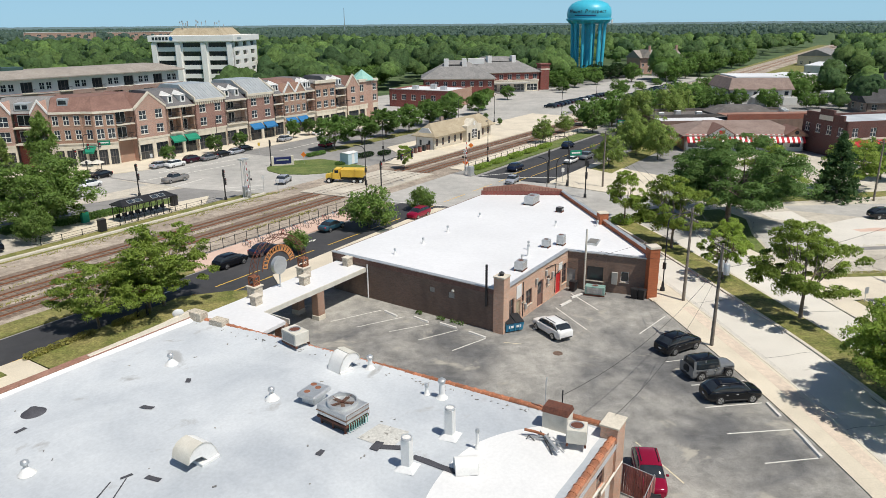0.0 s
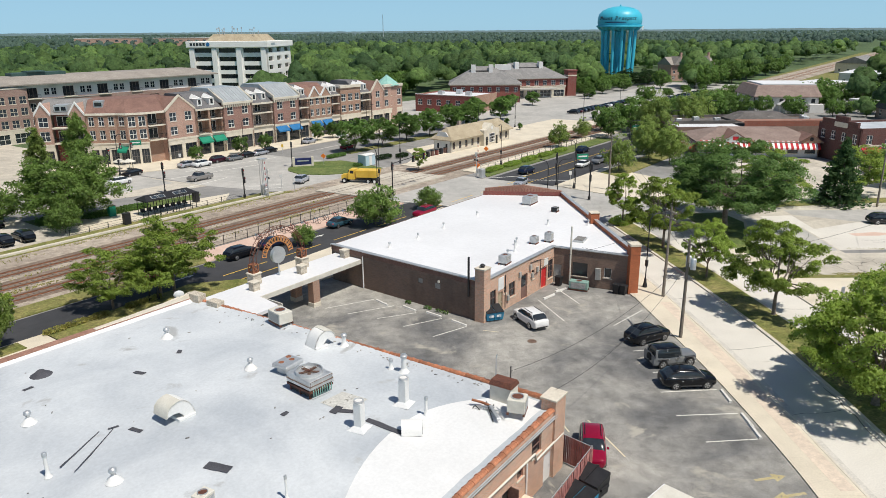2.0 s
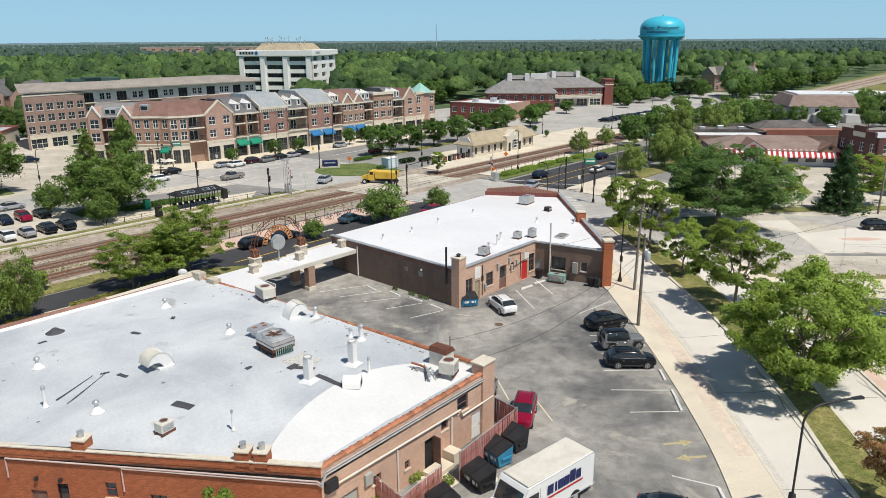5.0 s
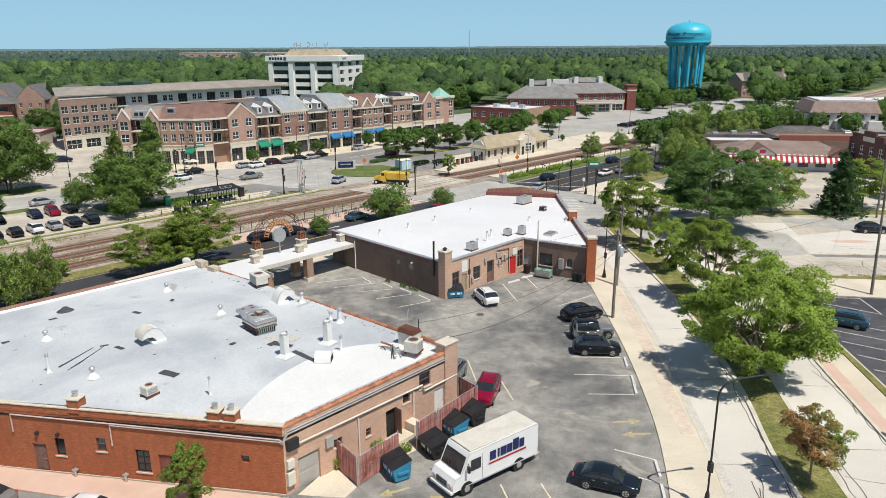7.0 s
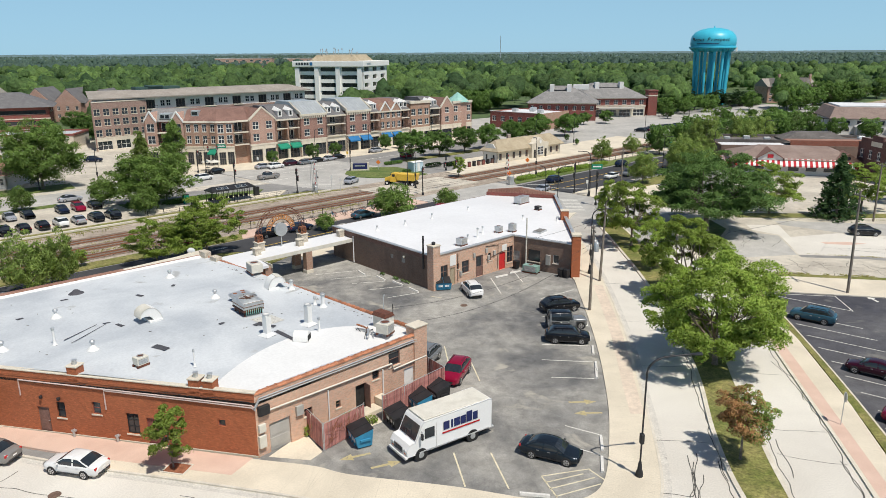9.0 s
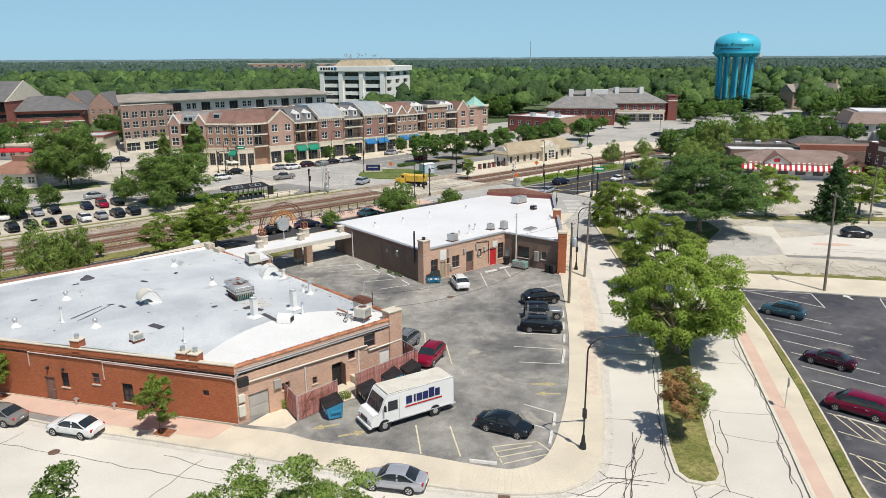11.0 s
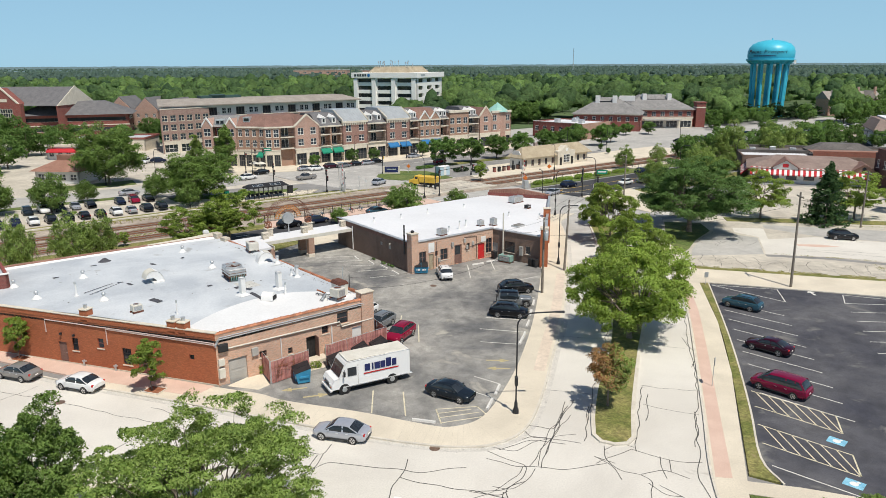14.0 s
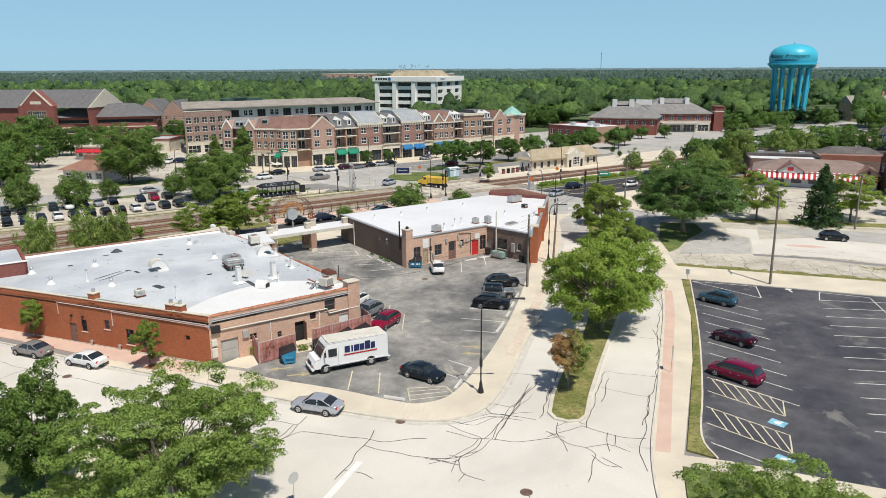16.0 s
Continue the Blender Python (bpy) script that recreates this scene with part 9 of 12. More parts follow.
# ---- woods out to the horizon ----
def woods(name, spots, heights, lobes, quads, size, seed, material, label, rings=0):
    """Many far crowns as one object: uneven lobes of foliage with leaf sprays over them, each tree with a tone of its own."""
    rng = np.random.default_rng(seed)
    n = len(spots)
    R = heights * rng.uniform(0.36, 0.52, n)
    D = rng.normal(size=(n, lobes, 3))
    D[:, 0] = (0, 0, 2.0)
    D /= np.linalg.norm(D, axis=2)[:, :, None]
    D[:, :, 2] = np.abs(D[:, :, 2]) * 1.1 - 0.30
    lc = D * (R[:, None] * rng.uniform(0.42, 0.66, (n, lobes)))[:, :, None]
    lr = R[:, None] * rng.uniform(0.36, 0.56, (n, lobes))
    place = np.concatenate([spots, (heights * 0.60)[:, None]], 1)
    tone = rng.beta(2.0, 2.4, n)
    d = rng.normal(size=(n, lobes, quads, 3)) + D[:, :, None] * 0.9 + np.array([0, 0, 0.35])
    d /= np.linalg.norm(d, axis=3)[..., None]
    q = lc[:, :, None] + d * (lr[:, :, None] * rng.uniform(0.96, 1.1, (n, lobes, quads)))[..., None] + place[:, None, None]
    nor = d + rng.normal(0, 0.3, d.shape)
    nor /= np.linalg.norm(nor, axis=3)[..., None]
    a = np.cross(nor, rng.normal(size=d.shape))
    a /= np.linalg.norm(a, axis=3)[..., None]
    b = np.cross(nor, a)
    s = (size * heights[:, None, None] * rng.uniform(0.7, 1.3, d.shape[:3]))[..., None]
    v = np.stack([q - a * s * 0.65, q - b * s * 0.55 - nor * s * 0.12, q + a * s * 0.65, q + b * s * 0.55 - nor * s * 0.12], 3).reshape(-1, 3)
    sn = d * 0.8 + nor * 0.2 + D[:, :, None] * 0.4 + np.array([0, 0, 0.15])
    sn /= np.linalg.norm(sn, axis=3)[..., None]
    sn = np.repeat(sn.reshape(-1, 3), 4, axis=0)
    f = np.arange(len(v)).reshape(-1, 4)
    tv = np.repeat(tone, lobes * quads * 4)
    if rings:
        k = 8 if rings > 2 else 6
        th = np.repeat(np.linspace(0.0, 1.9, rings + 1), k)
        ph = np.tile(np.arange(k) * 6.2832 / k, rings + 1)
        unit = np.stack([np.sin(th) * np.cos(ph), np.sin(th) * np.sin(ph), np.cos(th)], 1)
        m = len(unit)
        bump = rng.normal(0, 0.17, (n, lobes, m))
        bump[:, :, :k] = bump[:, :, :1]
        bv = lc[:, :, None] + unit * (lr[:, :, None] * (1 + bump))[..., None] + place[:, None, None]
        bn = np.broadcast_to(unit * 0.8 + D[:, :, None] * 0.45, bv.shape) + rng.normal(0, 0.16, bv.shape)
        bn /= np.linalg.norm(bn, axis=3)[..., None]
        cell = np.array([[r * k + i, (r + 1) * k + i, (r + 1) * k + (i + 1) % k, r * k + (i + 1) % k] for r in range(rings) for i in range(k)])
        bf = (cell[None] + (np.arange(n * lobes) * m)[:, None, None]).reshape(-1, 4) + len(v)
        v = np.concatenate([v, bv.reshape(-1, 3)])
        sn = np.concatenate([sn, bn.reshape(-1, 3)])
        f = np.concatenate([f, bf])
        tv = np.concatenate([tv, np.repeat(tone, lobes * m)])
    me = bpy.data.meshes.new(name)
    me.vertices.add(len(v)), me.loops.add(f.size), me.polygons.add(len(f))
    me.vertices.foreach_set("co", v.ravel())
    me.loops.foreach_set("vertex_index", f.ravel())
    me.polygons.foreach_set("loop_start", np.arange(0, f.size, 4))
    me.update(calc_edges=True)
    me.attributes.new("tone", "FLOAT", "POINT").data.foreach_set("value", tv.astype(np.float32))
    me.polygons.foreach_set("use_smooth", np.ones(len(f), bool))
    me.normals_split_custom_set_from_vertices(sn.tolist())
    me.materials.append(material)
    return tagged(new(name, me), label, "woods", "", "stuff")


CLEAR_TOWN = [(52, 268, 18), (30, 250, 18), (8, 285, 16), (18, 268, 24), (36, 262, 20), (66, 312, 30), (-62, 340, 30), (-62, 304, 24), (-40, 296, 22), (-46, 318, 20), (126, 381, 14), (52, 322, 36), (150, 418, 22), (-190, 252, 52), (-150, 262, 34), (-110, 292, 24), (118, 216, 22), (132, 246, 25), (152, 212, 15), (172, 240, 15), (190, 292, 18), (40, 283, 26), (74, 297, 20), (180, 372, 15), (242, 456, 18), (138, 348, 14), (130, 326, 14), (145, 366, 14), (160, 388, 18), (205, 250, 22), (240, 330, 30), (300, 420, 30), (122, 163, 26), (92, 172, 34), (95, 195, 36),
         (96, 262, 26)]
CLEAR = CLEAR_TOWN + [(24, 266, 20), (27, 301, 14), (23, 312, 13), (31, 290.7, 14), (22, 225, 18), (28, 240, 16), (16, 290, 14), (20, 301, 14), (13, 276, 12), (-139, 192, 20), (-97, 130, 12), (118, 340, 18), (112, 318, 15), (150, 385, 16), (156, 402, 20), (165, 420, 18), (-420 + 45, 1150, 60), (-270, 1230, 70)]


def wood_spots(r0, r1, step, seed, spread=47.0, keep=1.0):
    rng = np.random.default_rng(seed)
    n = int(radians(2 * spread) / 2 * (r1 * r1 - r0 * r0) / step ** 2)
    r = np.sqrt(rng.uniform(r0 * r0, r1 * r1, n))
    a = np.radians(rng.uniform(-spread, spread, n))
    p = np.stack([r * np.sin(a), r * np.cos(a)], 1)
    u = (p[:, 0] - 1.5) * 0.6845 + (p[:, 1] - 72.4) * 0.729
    v = (p[:, 0] - 1.5) * -0.729 + (p[:, 1] - 72.4) * 0.6845
    ok = ~((u > -130) & (u < 125) & (v > -60) & (v < 128))
    ok &= ~((u > 0) & (u < 112) & (v > 100) & (v < 200))
    ok &= ~((u > -60) & (u < 30) & (v > 100) & (v < 215) & (rng.random(n) < 0.85))
    ok &= ~((u > 100) & (v > 42 - u * 0.0) & (v < 92 - 0.03 * np.clip(u, 0, 700)) & (u < 260))
    ok &= ~((u >= 240) & (np.abs(v - 55 - u * 0.011) < 9))
    ok &= ~((u > 100) & (u < 330) & (v > 22) & (v < 40))
    ok &= ~((u > 125) & (u < 230) & (v > 92) & (v < 140) & (rng.random(n) < 0.9))
    ok &= ~((u > 100) & (u < 420) & (v > -80) & (v < 24) & (rng.random(n) < 0.3))
    ok &= ~((u > 230) & (u < 880) & (v > 58 - (880 - u) * 0.10) & (v < 63) & (rng.random(n) < 0.93))
    ok &= ~((u > 195) & (u < 560) & (v > 24) & (v < 64) & (rng.random(n) < 0.93))
    for x, y, rr in CLEAR:
        ok &= (p[:, 0] - x) ** 2 + (p[:, 1] - y) ** 2 > rr * rr
    return p[ok], rng


sp, rng = wood_spots(212, 420, 9.2, 41)
woods("woods_near", sp, rng.uniform(8.0, 16.5, len(sp)), 9, 21, 0.045, 42, LEAF_WOOD, "broad green woods behind the town", 3)
sp, rng = wood_spots(420, 900, 13.8, 43)
woods("woods_middle", sp, rng.uniform(8.0, 17.0, len(sp)), 5, 4, 0.06, 44, LEAF_WOOD, "rolling green tree tops beyond the town", 2)
# beyond 900 m the crowns take the leaf colour with haze painted in
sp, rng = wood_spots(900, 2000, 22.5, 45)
woods("woods_far", sp, rng.uniform(11.0, 18.0, len(sp)), 2, 1, 0.10, 46, LEAF_HAZED, "far green tree tops with blue haze put into their colour", 2)
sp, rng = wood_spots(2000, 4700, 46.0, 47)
woods("woods_horizon", sp, rng.uniform(13.0, 18.0, len(sp)), 1, 1, 0.2, 48, LEAF_HAZED, "green tree tops along the horizon, distance haze put into their colour", 2)


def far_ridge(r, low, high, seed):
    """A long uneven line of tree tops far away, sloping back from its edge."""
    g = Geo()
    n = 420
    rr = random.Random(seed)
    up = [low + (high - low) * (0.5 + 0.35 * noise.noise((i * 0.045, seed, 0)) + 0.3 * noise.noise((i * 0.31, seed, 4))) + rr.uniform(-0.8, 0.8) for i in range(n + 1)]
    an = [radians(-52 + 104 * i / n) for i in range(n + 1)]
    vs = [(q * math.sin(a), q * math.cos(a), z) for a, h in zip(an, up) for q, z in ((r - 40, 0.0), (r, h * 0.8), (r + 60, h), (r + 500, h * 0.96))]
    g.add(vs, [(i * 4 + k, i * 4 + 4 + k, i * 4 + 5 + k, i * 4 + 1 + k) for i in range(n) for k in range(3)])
    # a backdrop strip whose blue-green is woods plus painted distance haze
    return tagged(new("backdrop", g.mesh("backdrop", RIDGE_HAZED, 60)), "line of distant woods with blue haze put into its colour", "woods", "", "structure")


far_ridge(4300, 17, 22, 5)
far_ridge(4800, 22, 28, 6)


# ---- vehicles ----
PAINTS = {k: paint("car_" + k, c, r, 0.3, mt) for k, c, r, mt in (
    ("black", (0.006, 0.007, 0.010), 0.25, 0.0), ("white", (0.78, 0.78, 0.77), 0.3, 0.0), ("silver", (0.52, 0.54, 0.59), 0.3, 0.4), ("grey", (0.24, 0.25, 0.26), 0.3, 0.3),
    ("red", (0.27, 0.008, 0.036), 0.25, 0.1), ("maroon", (0.045, 0.006, 0.018), 0.25, 0.2), ("wine", (0.22, 0.008, 0.045), 0.25, 0.2), ("blue", (0.045, 0.12, 0.17), 0.3, 0.3),
    ("navy", (0.015, 0.025, 0.06), 0.25, 0.2), ("slate", (0.018, 0.027, 0.038), 0.28, 0.3), ("tan", (0.30, 0.285, 0.27), 0.35, 0.3))}

SHAPES = {  # stations along the body: (x from the front, height of the top edge, half width), then the cabin: front foot, front roof, rear roof, rear foot; roof height
    "sedan": (4.6, 1.46, 0.89, [(0.0, 0.62, 0.66), (0.12, 0.72, 0.78), (0.5, 0.82, 0.87), (1.25, 0.95, 0.89), (2.6, 0.97, 0.89), (3.75, 1.0, 0.88), (4.35, 0.98, 0.82), (4.6, 0.84, 0.70)], (1.05, 1.88, 3.15, 4.12), 0.33, 2.68, 0.85),
    "suv": (4.65, 1.63, 0.92, [(0.0, 0.75, 0.70), (0.12, 0.88, 0.83), (0.5, 0.98, 0.91), (1.2, 1.08, 0.93), (2.6, 1.1, 0.93), (3.9, 1.14, 0.92), (4.5, 1.1, 0.86), (4.65, 0.95, 0.78)], (0.95, 1.8, 3.7, 4.52), 0.36, 2.7, 0.9),
    "van": (5.1, 1.76, 0.98, [(0.0, 0.72, 0.72), (0.12, 0.84, 0.86), (0.45, 0.95, 0.95), (1.1, 1.05, 0.98), (2.6, 1.08, 0.98), (4.4, 1.1, 0.97), (4.98, 1.08, 0.92), (5.1, 0.9, 0.86)], (0.65, 1.75, 4.4, 4.98), 0.34, 3.05, 0.95),
    "jeep": (4.4, 1.84, 0.92, [(0.0, 0.9, 0.66), (0.06, 1.02, 0.72), (0.3, 1.08, 0.76), (1.35, 1.12, 0.80), (1.5, 1.12, 0.86), (3.4, 1.12, 0.88), (4.1, 1.12, 0.88), (4.2, 1.06, 0.86)], (1.45, 1.72, 4.05, 4.15), 0.4, 2.7, 0.72),
    "pickup": (5.4, 1.75, 0.98, [(0.0, 0.8, 0.74), (0.12, 0.95, 0.9), (0.5, 1.02, 0.96), (1.4, 1.1, 0.98), (3.4, 1.12, 0.98), (4.8, 1.12, 0.97), (5.3, 1.1, 0.95), (5.4, 0.95, 0.9)], (1.3, 1.95, 3.2, 3.5), 0.38, 3.2, 0.95),
}


def car(kind, colour, m, label, group="parked cars", near=True):
    L_, H_, hw, st, cab, rw, wb, fx = SHAPES[kind]
    pt = PAINTS[colour]
    key = (kind, colour)
    m = m @ Matrix.Diagonal((0.92, 0.92, 0.94, 1))
    t = thing({"sedan": "sedan_car", "suv": "suv_car", "van": "minivan", "jeep": "off_road_car", "pickup": "pickup_truck"}[kind], m, label, "car", group)

    def ease(xs, ys, x):
        """A smooth curve through the stations."""
        i = max(0, min(len(xs) - 2, sum(1 for q in xs[1:-1] if q <= x)))
        h = xs[i + 1] - xs[i]
        f = (x - xs[i]) / h
        d0 = (ys[i + 1] - ys[max(i - 1, 0)]) / (xs[i + 1] - xs[max(i - 1, 0)])
        d1 = (ys[min(i + 2, len(xs) - 1)] - ys[i]) / (xs[min(i + 2, len(xs) - 1)] - xs[i])
        return (2 * f ** 3 - 3 * f * f + 1) * ys[i] + (f ** 3 - 2 * f * f + f) * h * d0 + (3 * f * f - 2 * f ** 3) * ys[i + 1] + (f ** 3 - f * f) * h * d1

    def body():
        g = Geo()
        rings = []
        sx, sz, sw = zip(*st)
        cuts = sorted(set([0.0, 0.03, 0.07, L_ - 0.03, L_ - 0.08] + list(sx) + [L_ * k / 15 for k in range(1, 15)])) if near else sx
        for x in cuts:
            z, w = ease(sx, sz, x), ease(sx, sw, x)
            b = 0.24 + 0.1 * (x < 0.2) + 0.12 * (x > L_ - 0.2)
            half = [(w * 0.84, b), (w * 0.96, b + 0.09), (w * 0.995, b + 0.22), (w, b + 0.36), (w * 0.99, z - 0.2), (w * 0.965, z - 0.09), (w * 0.9, z - 0.02), (w * 0.72, z + 0.025), (w * 0.4, z + 0.045)]
            rings.append([(L_ / 2 - x, y, zz) for y, zz in half] + [(L_ / 2 - x, -y, zz) for y, zz in half[::-1]])
        return g.loft(rings).mesh("body", pt, 50)

    a_, b_, c_, d_ = cab
    z_low = 0.9 if kind == "sedan" else 1.0
    px_ = (a_, a_ + (b_ - a_) * 0.5, b_, (b_ + c_) / 2, c_, c_ + (d_ - c_) * 0.55, d_)
    pz_ = (z_low, z_low + (H_ - z_low) * 0.60, H_ - 0.075, H_ - 0.012, H_ - 0.06, z_low + (H_ - z_low) * 0.58, z_low)

    def ring_at(x, grow=0.0):
        """Half section of the cabin: shoulder, window, roof edge, crown."""
        z = max(z_low + 0.02, ease(px_, pz_, x))
        f = (z - z_low) / (H_ - z_low)
        w0 = hw * 0.93 * (0.9 + 0.1 * min(1.0, (x - a_) / 0.3, (d_ - x) / 0.3))
        w1 = w0 - hw * 0.165 * f
        return w0, w1, z + grow

    def cabin():
        rings = []
        for k in range(19):
            x = a_ + (d_ - a_) * k / 18
            w0, w1, z = ring_at(x)
            half = [(w0, z_low - 0.06), (w0, z_low), ((w0 + w1) / 2 + 0.012, (z_low + z) / 2), (w1, z - 0.05 * (z > z_low + 0.1)), (w1 * 0.93, z - 0.01), (w1 * 0.5, z + 0.012)]
            rings.append([(L_ / 2 - x, y, zz) for y, zz in half] + [(L_ / 2 - x, -y, zz) for y, zz in half[::-1]])
        return Geo().loft(rings).mesh("glazing", GLASS_DARK, 40)

    def roof():
        rings = []
        for k in range(11):
            x = b_ - 0.06 + (c_ - b_ + 0.16) * k / 10
            w0, w1, z = ring_at(x, 0.014)
            half = [(w1 * 1.0, z - 0.085), (w1 * 1.012, z - 0.055), (w1 * 0.945, z - 0.006), (w1 * 0.5, z + 0.016)]
            rings.append([(L_ / 2 - x, y, zz) for y, zz in half] + [(L_ / 2 - x, -y, zz) for y, zz in half[::-1]])
        return Geo().loft(rings).mesh("roof", PAINTS["black"] if kind == "jeep" else pt, 50)

    bd = part("body", cached((key, "body"), body), None, t)
    part("glazing", cached((key[0], "cab"), cabin), None, t, "dark tinted glass")
    part("roof", cached((key, "roof"), roof), None, t)
    if near:
        a, b, c, d = cab
        z0, wl, wt = 0.95, hw * 0.935, hw * 0.785
        mid = L_ / 2 - (b + c) / 2
        xs = [(L_ / 2 - a - 0.05, L_ / 2 - b - 0.02, 0.07), (mid - 0.12, mid - 0.1, 0.09), (L_ / 2 - d + 0.1, L_ / 2 - c + 0.06, 0.16 if kind != "sedan" else 0.12)]
        if kind in ("suv", "van"):
            xs.append((L_ / 2 - (0.35 * b + 0.65 * c) - 0.55, L_ / 2 - (0.35 * b + 0.65 * c) - 0.5, 0.1))
        for xb, xt, pw in xs:
            for s in (-1, 1):
                part("pillar", cached((key, "pi", s, xb), lambda: Geo().loft([
                    [(xb - pw, s * wl, z0), (xb + pw * 0.4, s * wl, z0), (xb + pw * 0.4, s * (wl - 0.05), z0), (xb - pw, s * (wl - 0.05), z0)],
                    [(xt - pw, s * wt, H_ - 0.07), (xt + pw * 0.4, s * wt, H_ - 0.07), (xt + pw * 0.4, s * (wt - 0.05), H_ - 0.07), (xt - pw, s * (wt - 0.05), H_ - 0.07)]]).mesh("pillar", pt, 30)), None, bd)
    front = L_ / 2
    for s in (-1, 1):
        part("headlight", cached((kind, "hl", s), lambda: Geo().box(front - 0.34, front - 0.12, s * hw * 0.62 - 0.16, s * hw * 0.62 + 0.16, 0.6, 0.74, 0.03).mesh("headlight", CLEAR_LAMP)), None, bd)
        part("tail_light", cached((kind, "tl", s), lambda: Geo().box(-front + 0.05, -front + 0.2, s * hw * 0.74 - 0.13, s * hw * 0.74 + 0.13, 0.72, 0.92, 0.03).mesh("tail_light", RED_LAMP)), None, bd)
        if not near:
            continue
        part("mirror", cached((key, "mi", s), lambda: Geo().box(front - cab[0] - 0.55, front - cab[0] - 0.4, s * (hw + 0.12) - 0.09, s * (hw + 0.12) + 0.09, 0.98, 1.12, 0.03).mesh("mirror", pt)), None, bd)
        part("sill_trim", cached((kind, "tr", s), lambda: Geo().box(-wb / 2 + 0.35, wb / 2 - 0.35, s * hw * 0.985 - 0.02, s * hw * 0.985 + 0.02, 0.27, 0.38, 0.01).mesh("sill_trim", BLACK)), None, bd)
        for xw in (0.1, -0.75):
            part("door_handle", cached((kind, "dh", s, xw), lambda: Geo().box(xw - 0.1, xw + 0.1, s * (hw * 0.985) - 0.02, s * (hw * 0.985) + 0.03, 0.8, 0.84, 0.008).mesh("door_handle", CHROME)), None, bd)
    if near:
        part("grille", cached((kind, "gr"), lambda: Geo().box(front - 0.05, front + 0.015, -0.42, 0.42, 0.42, 0.62, 0.02).mesh("grille", BLACK)), None, bd)
    part("bumper", cached((kind, "bu"), lambda: Geo().box(-front - 0.03, -front + 0.12, -hw * 0.72, hw * 0.72, 0.36, 0.5, 0.03).mesh("bumper", BLACK)), None, bd)
    if near:
        part("number_plate", cached((kind, "np"), lambda: Geo().box(-front - 0.02, -front + 0.05, -0.16, 0.16, 0.62, 0.72, 0.005).mesh("number_plate", WHITE)), None, bd)
    fa = front - fx
    for x in (fa, fa - wb):
        for s in (-1, 1):
            if near:
                part("wheel_arch", cached((kind, "wa", s), lambda: Geo().cyl((0, s * (hw * 0.985 - 0.2), 0), (0, s * (hw + 0.002), 0), rw * 1.14, rw * 1.14, 18).mesh("wheel_arch", BLACK)), None, bd, m=pose(x, 0, rw))
            w = part("wheel", cached((kind, "wh", s), lambda: Geo().cyl((0, s * (hw - 0.2), 0), (0, s * (hw + 0.02), 0), rw, rw * 0.97, 20).mesh("tyre", RUBBER, 40)), None, t, "black tyre", m=pose(x, 0, rw))

            def rim():
                g = Geo().cyl((0, s * (hw + 0.021), 0), (0, s * (hw + 0.03), 0), rw * 0.2, rw * 0.18, 10)
                g.m = Matrix.Rotation(radians(-90 * s), 4, "X") @ Matrix.Identity(4)
                for k in range(5):
                    a = radians(72 * k)
                    c_, s_ = math.cos(a), math.sin(a)
                    g.m = Matrix()
                    p = [(0.1, -0.045), (rw * 0.66, -0.06), (rw * 0.66, 0.06), (0.1, 0.045)]
                    g.loft([[((x0 * c_ - z0 * s_), s * (hw + 0.021), (x0 * s_ + z0 * c_)) for x0, z0 in p], [((x0 * c_ - z0 * s_), s * (hw + 0.034), (x0 * s_ + z0 * c_)) for x0, z0 in p]])
                ring = [(rw * 0.7 * math.cos(radians(a)), rw * 0.7 * math.sin(radians(a))) for a in range(0, 360, 20)]
                r2 = [(x0 * 0.88, z0 * 0.88) for x0, z0 in ring]
                n = len(ring)
                g.add([(x0, s * (hw + 0.024), z0) for x0, z0 in ring] + [(x0, s * (hw + 0.024), z0) for x0, z0 in r2], [(i, (i + 1) % n, n + (i + 1) % n, n + i) for i in range(n)])
                return g.mesh("rim", CHROME)

            part("rim", cached((kind, "rim", s), rim), None, w, "alloy rim")
    if near and kind == "suv":
        for s in (-1, 1):
            part("roof_rail", cached((kind, "rr", s), lambda: Geo().box(L_ / 2 - cab[2] + 0.1, L_ / 2 - cab[1] - 0.25, s * hw * 0.62 - 0.02, s * hw * 0.62 + 0.02, H_ + 0.0, H_ + 0.06, 0.01).mesh("roof_rail", BLACK)), None, t)
    if kind == "jeep":
        part("spare_wheel", Geo().cyl((-L_ / 2 - 0.02, 0, 0.95), (-L_ / 2 + 0.2, 0, 0.95), 0.38, 0.38, 18), RUBBER, t, "spare wheel on the tailgate", 40)
        for s in (-1, 1):
            for x in (fa, fa - wb):
                part("fender", Geo().box(x - 0.5, x + 0.5, s * 0.84 - 0.12, s * 0.84 + 0.12, 0.86, 0.94, 0.03), BLACK, t)
    if kind == "pickup":
        part("bed", Geo().box(-L_ / 2 + 0.12, -L_ / 2 + 1.75, -hw * 0.8, hw * 0.8, 1.06, 1.135), BLACK, t, "open load bed")
    return t


def at_xy(x, y, head, z=0.035):
    return pose(x, y, z, 0, 0, head)


car("suv", "white", at_xy(6.0, 71.6, 108), "white crossover with a black sunroof in the car park")
car("suv", "black", at_xy(15.6, 66.4, 20), "black three-row SUV parked by the sidewalk")
car("jeep", "grey", at_xy(15.7, 61.6, 6), "grey boxy off-road car with a black roof and spare wheel")
car("suv", "black", at_xy(15.4, 57.8, -3.5), "black SUV parked by the sidewalk")
car("suv", "red", at_xy(4.95, 49.5, -106), "dark red crossover parked beside the bin fence")
car("suv", "grey", at_xy(2.1, 52.3, -110), "dark grey crossover parked behind the brick building")
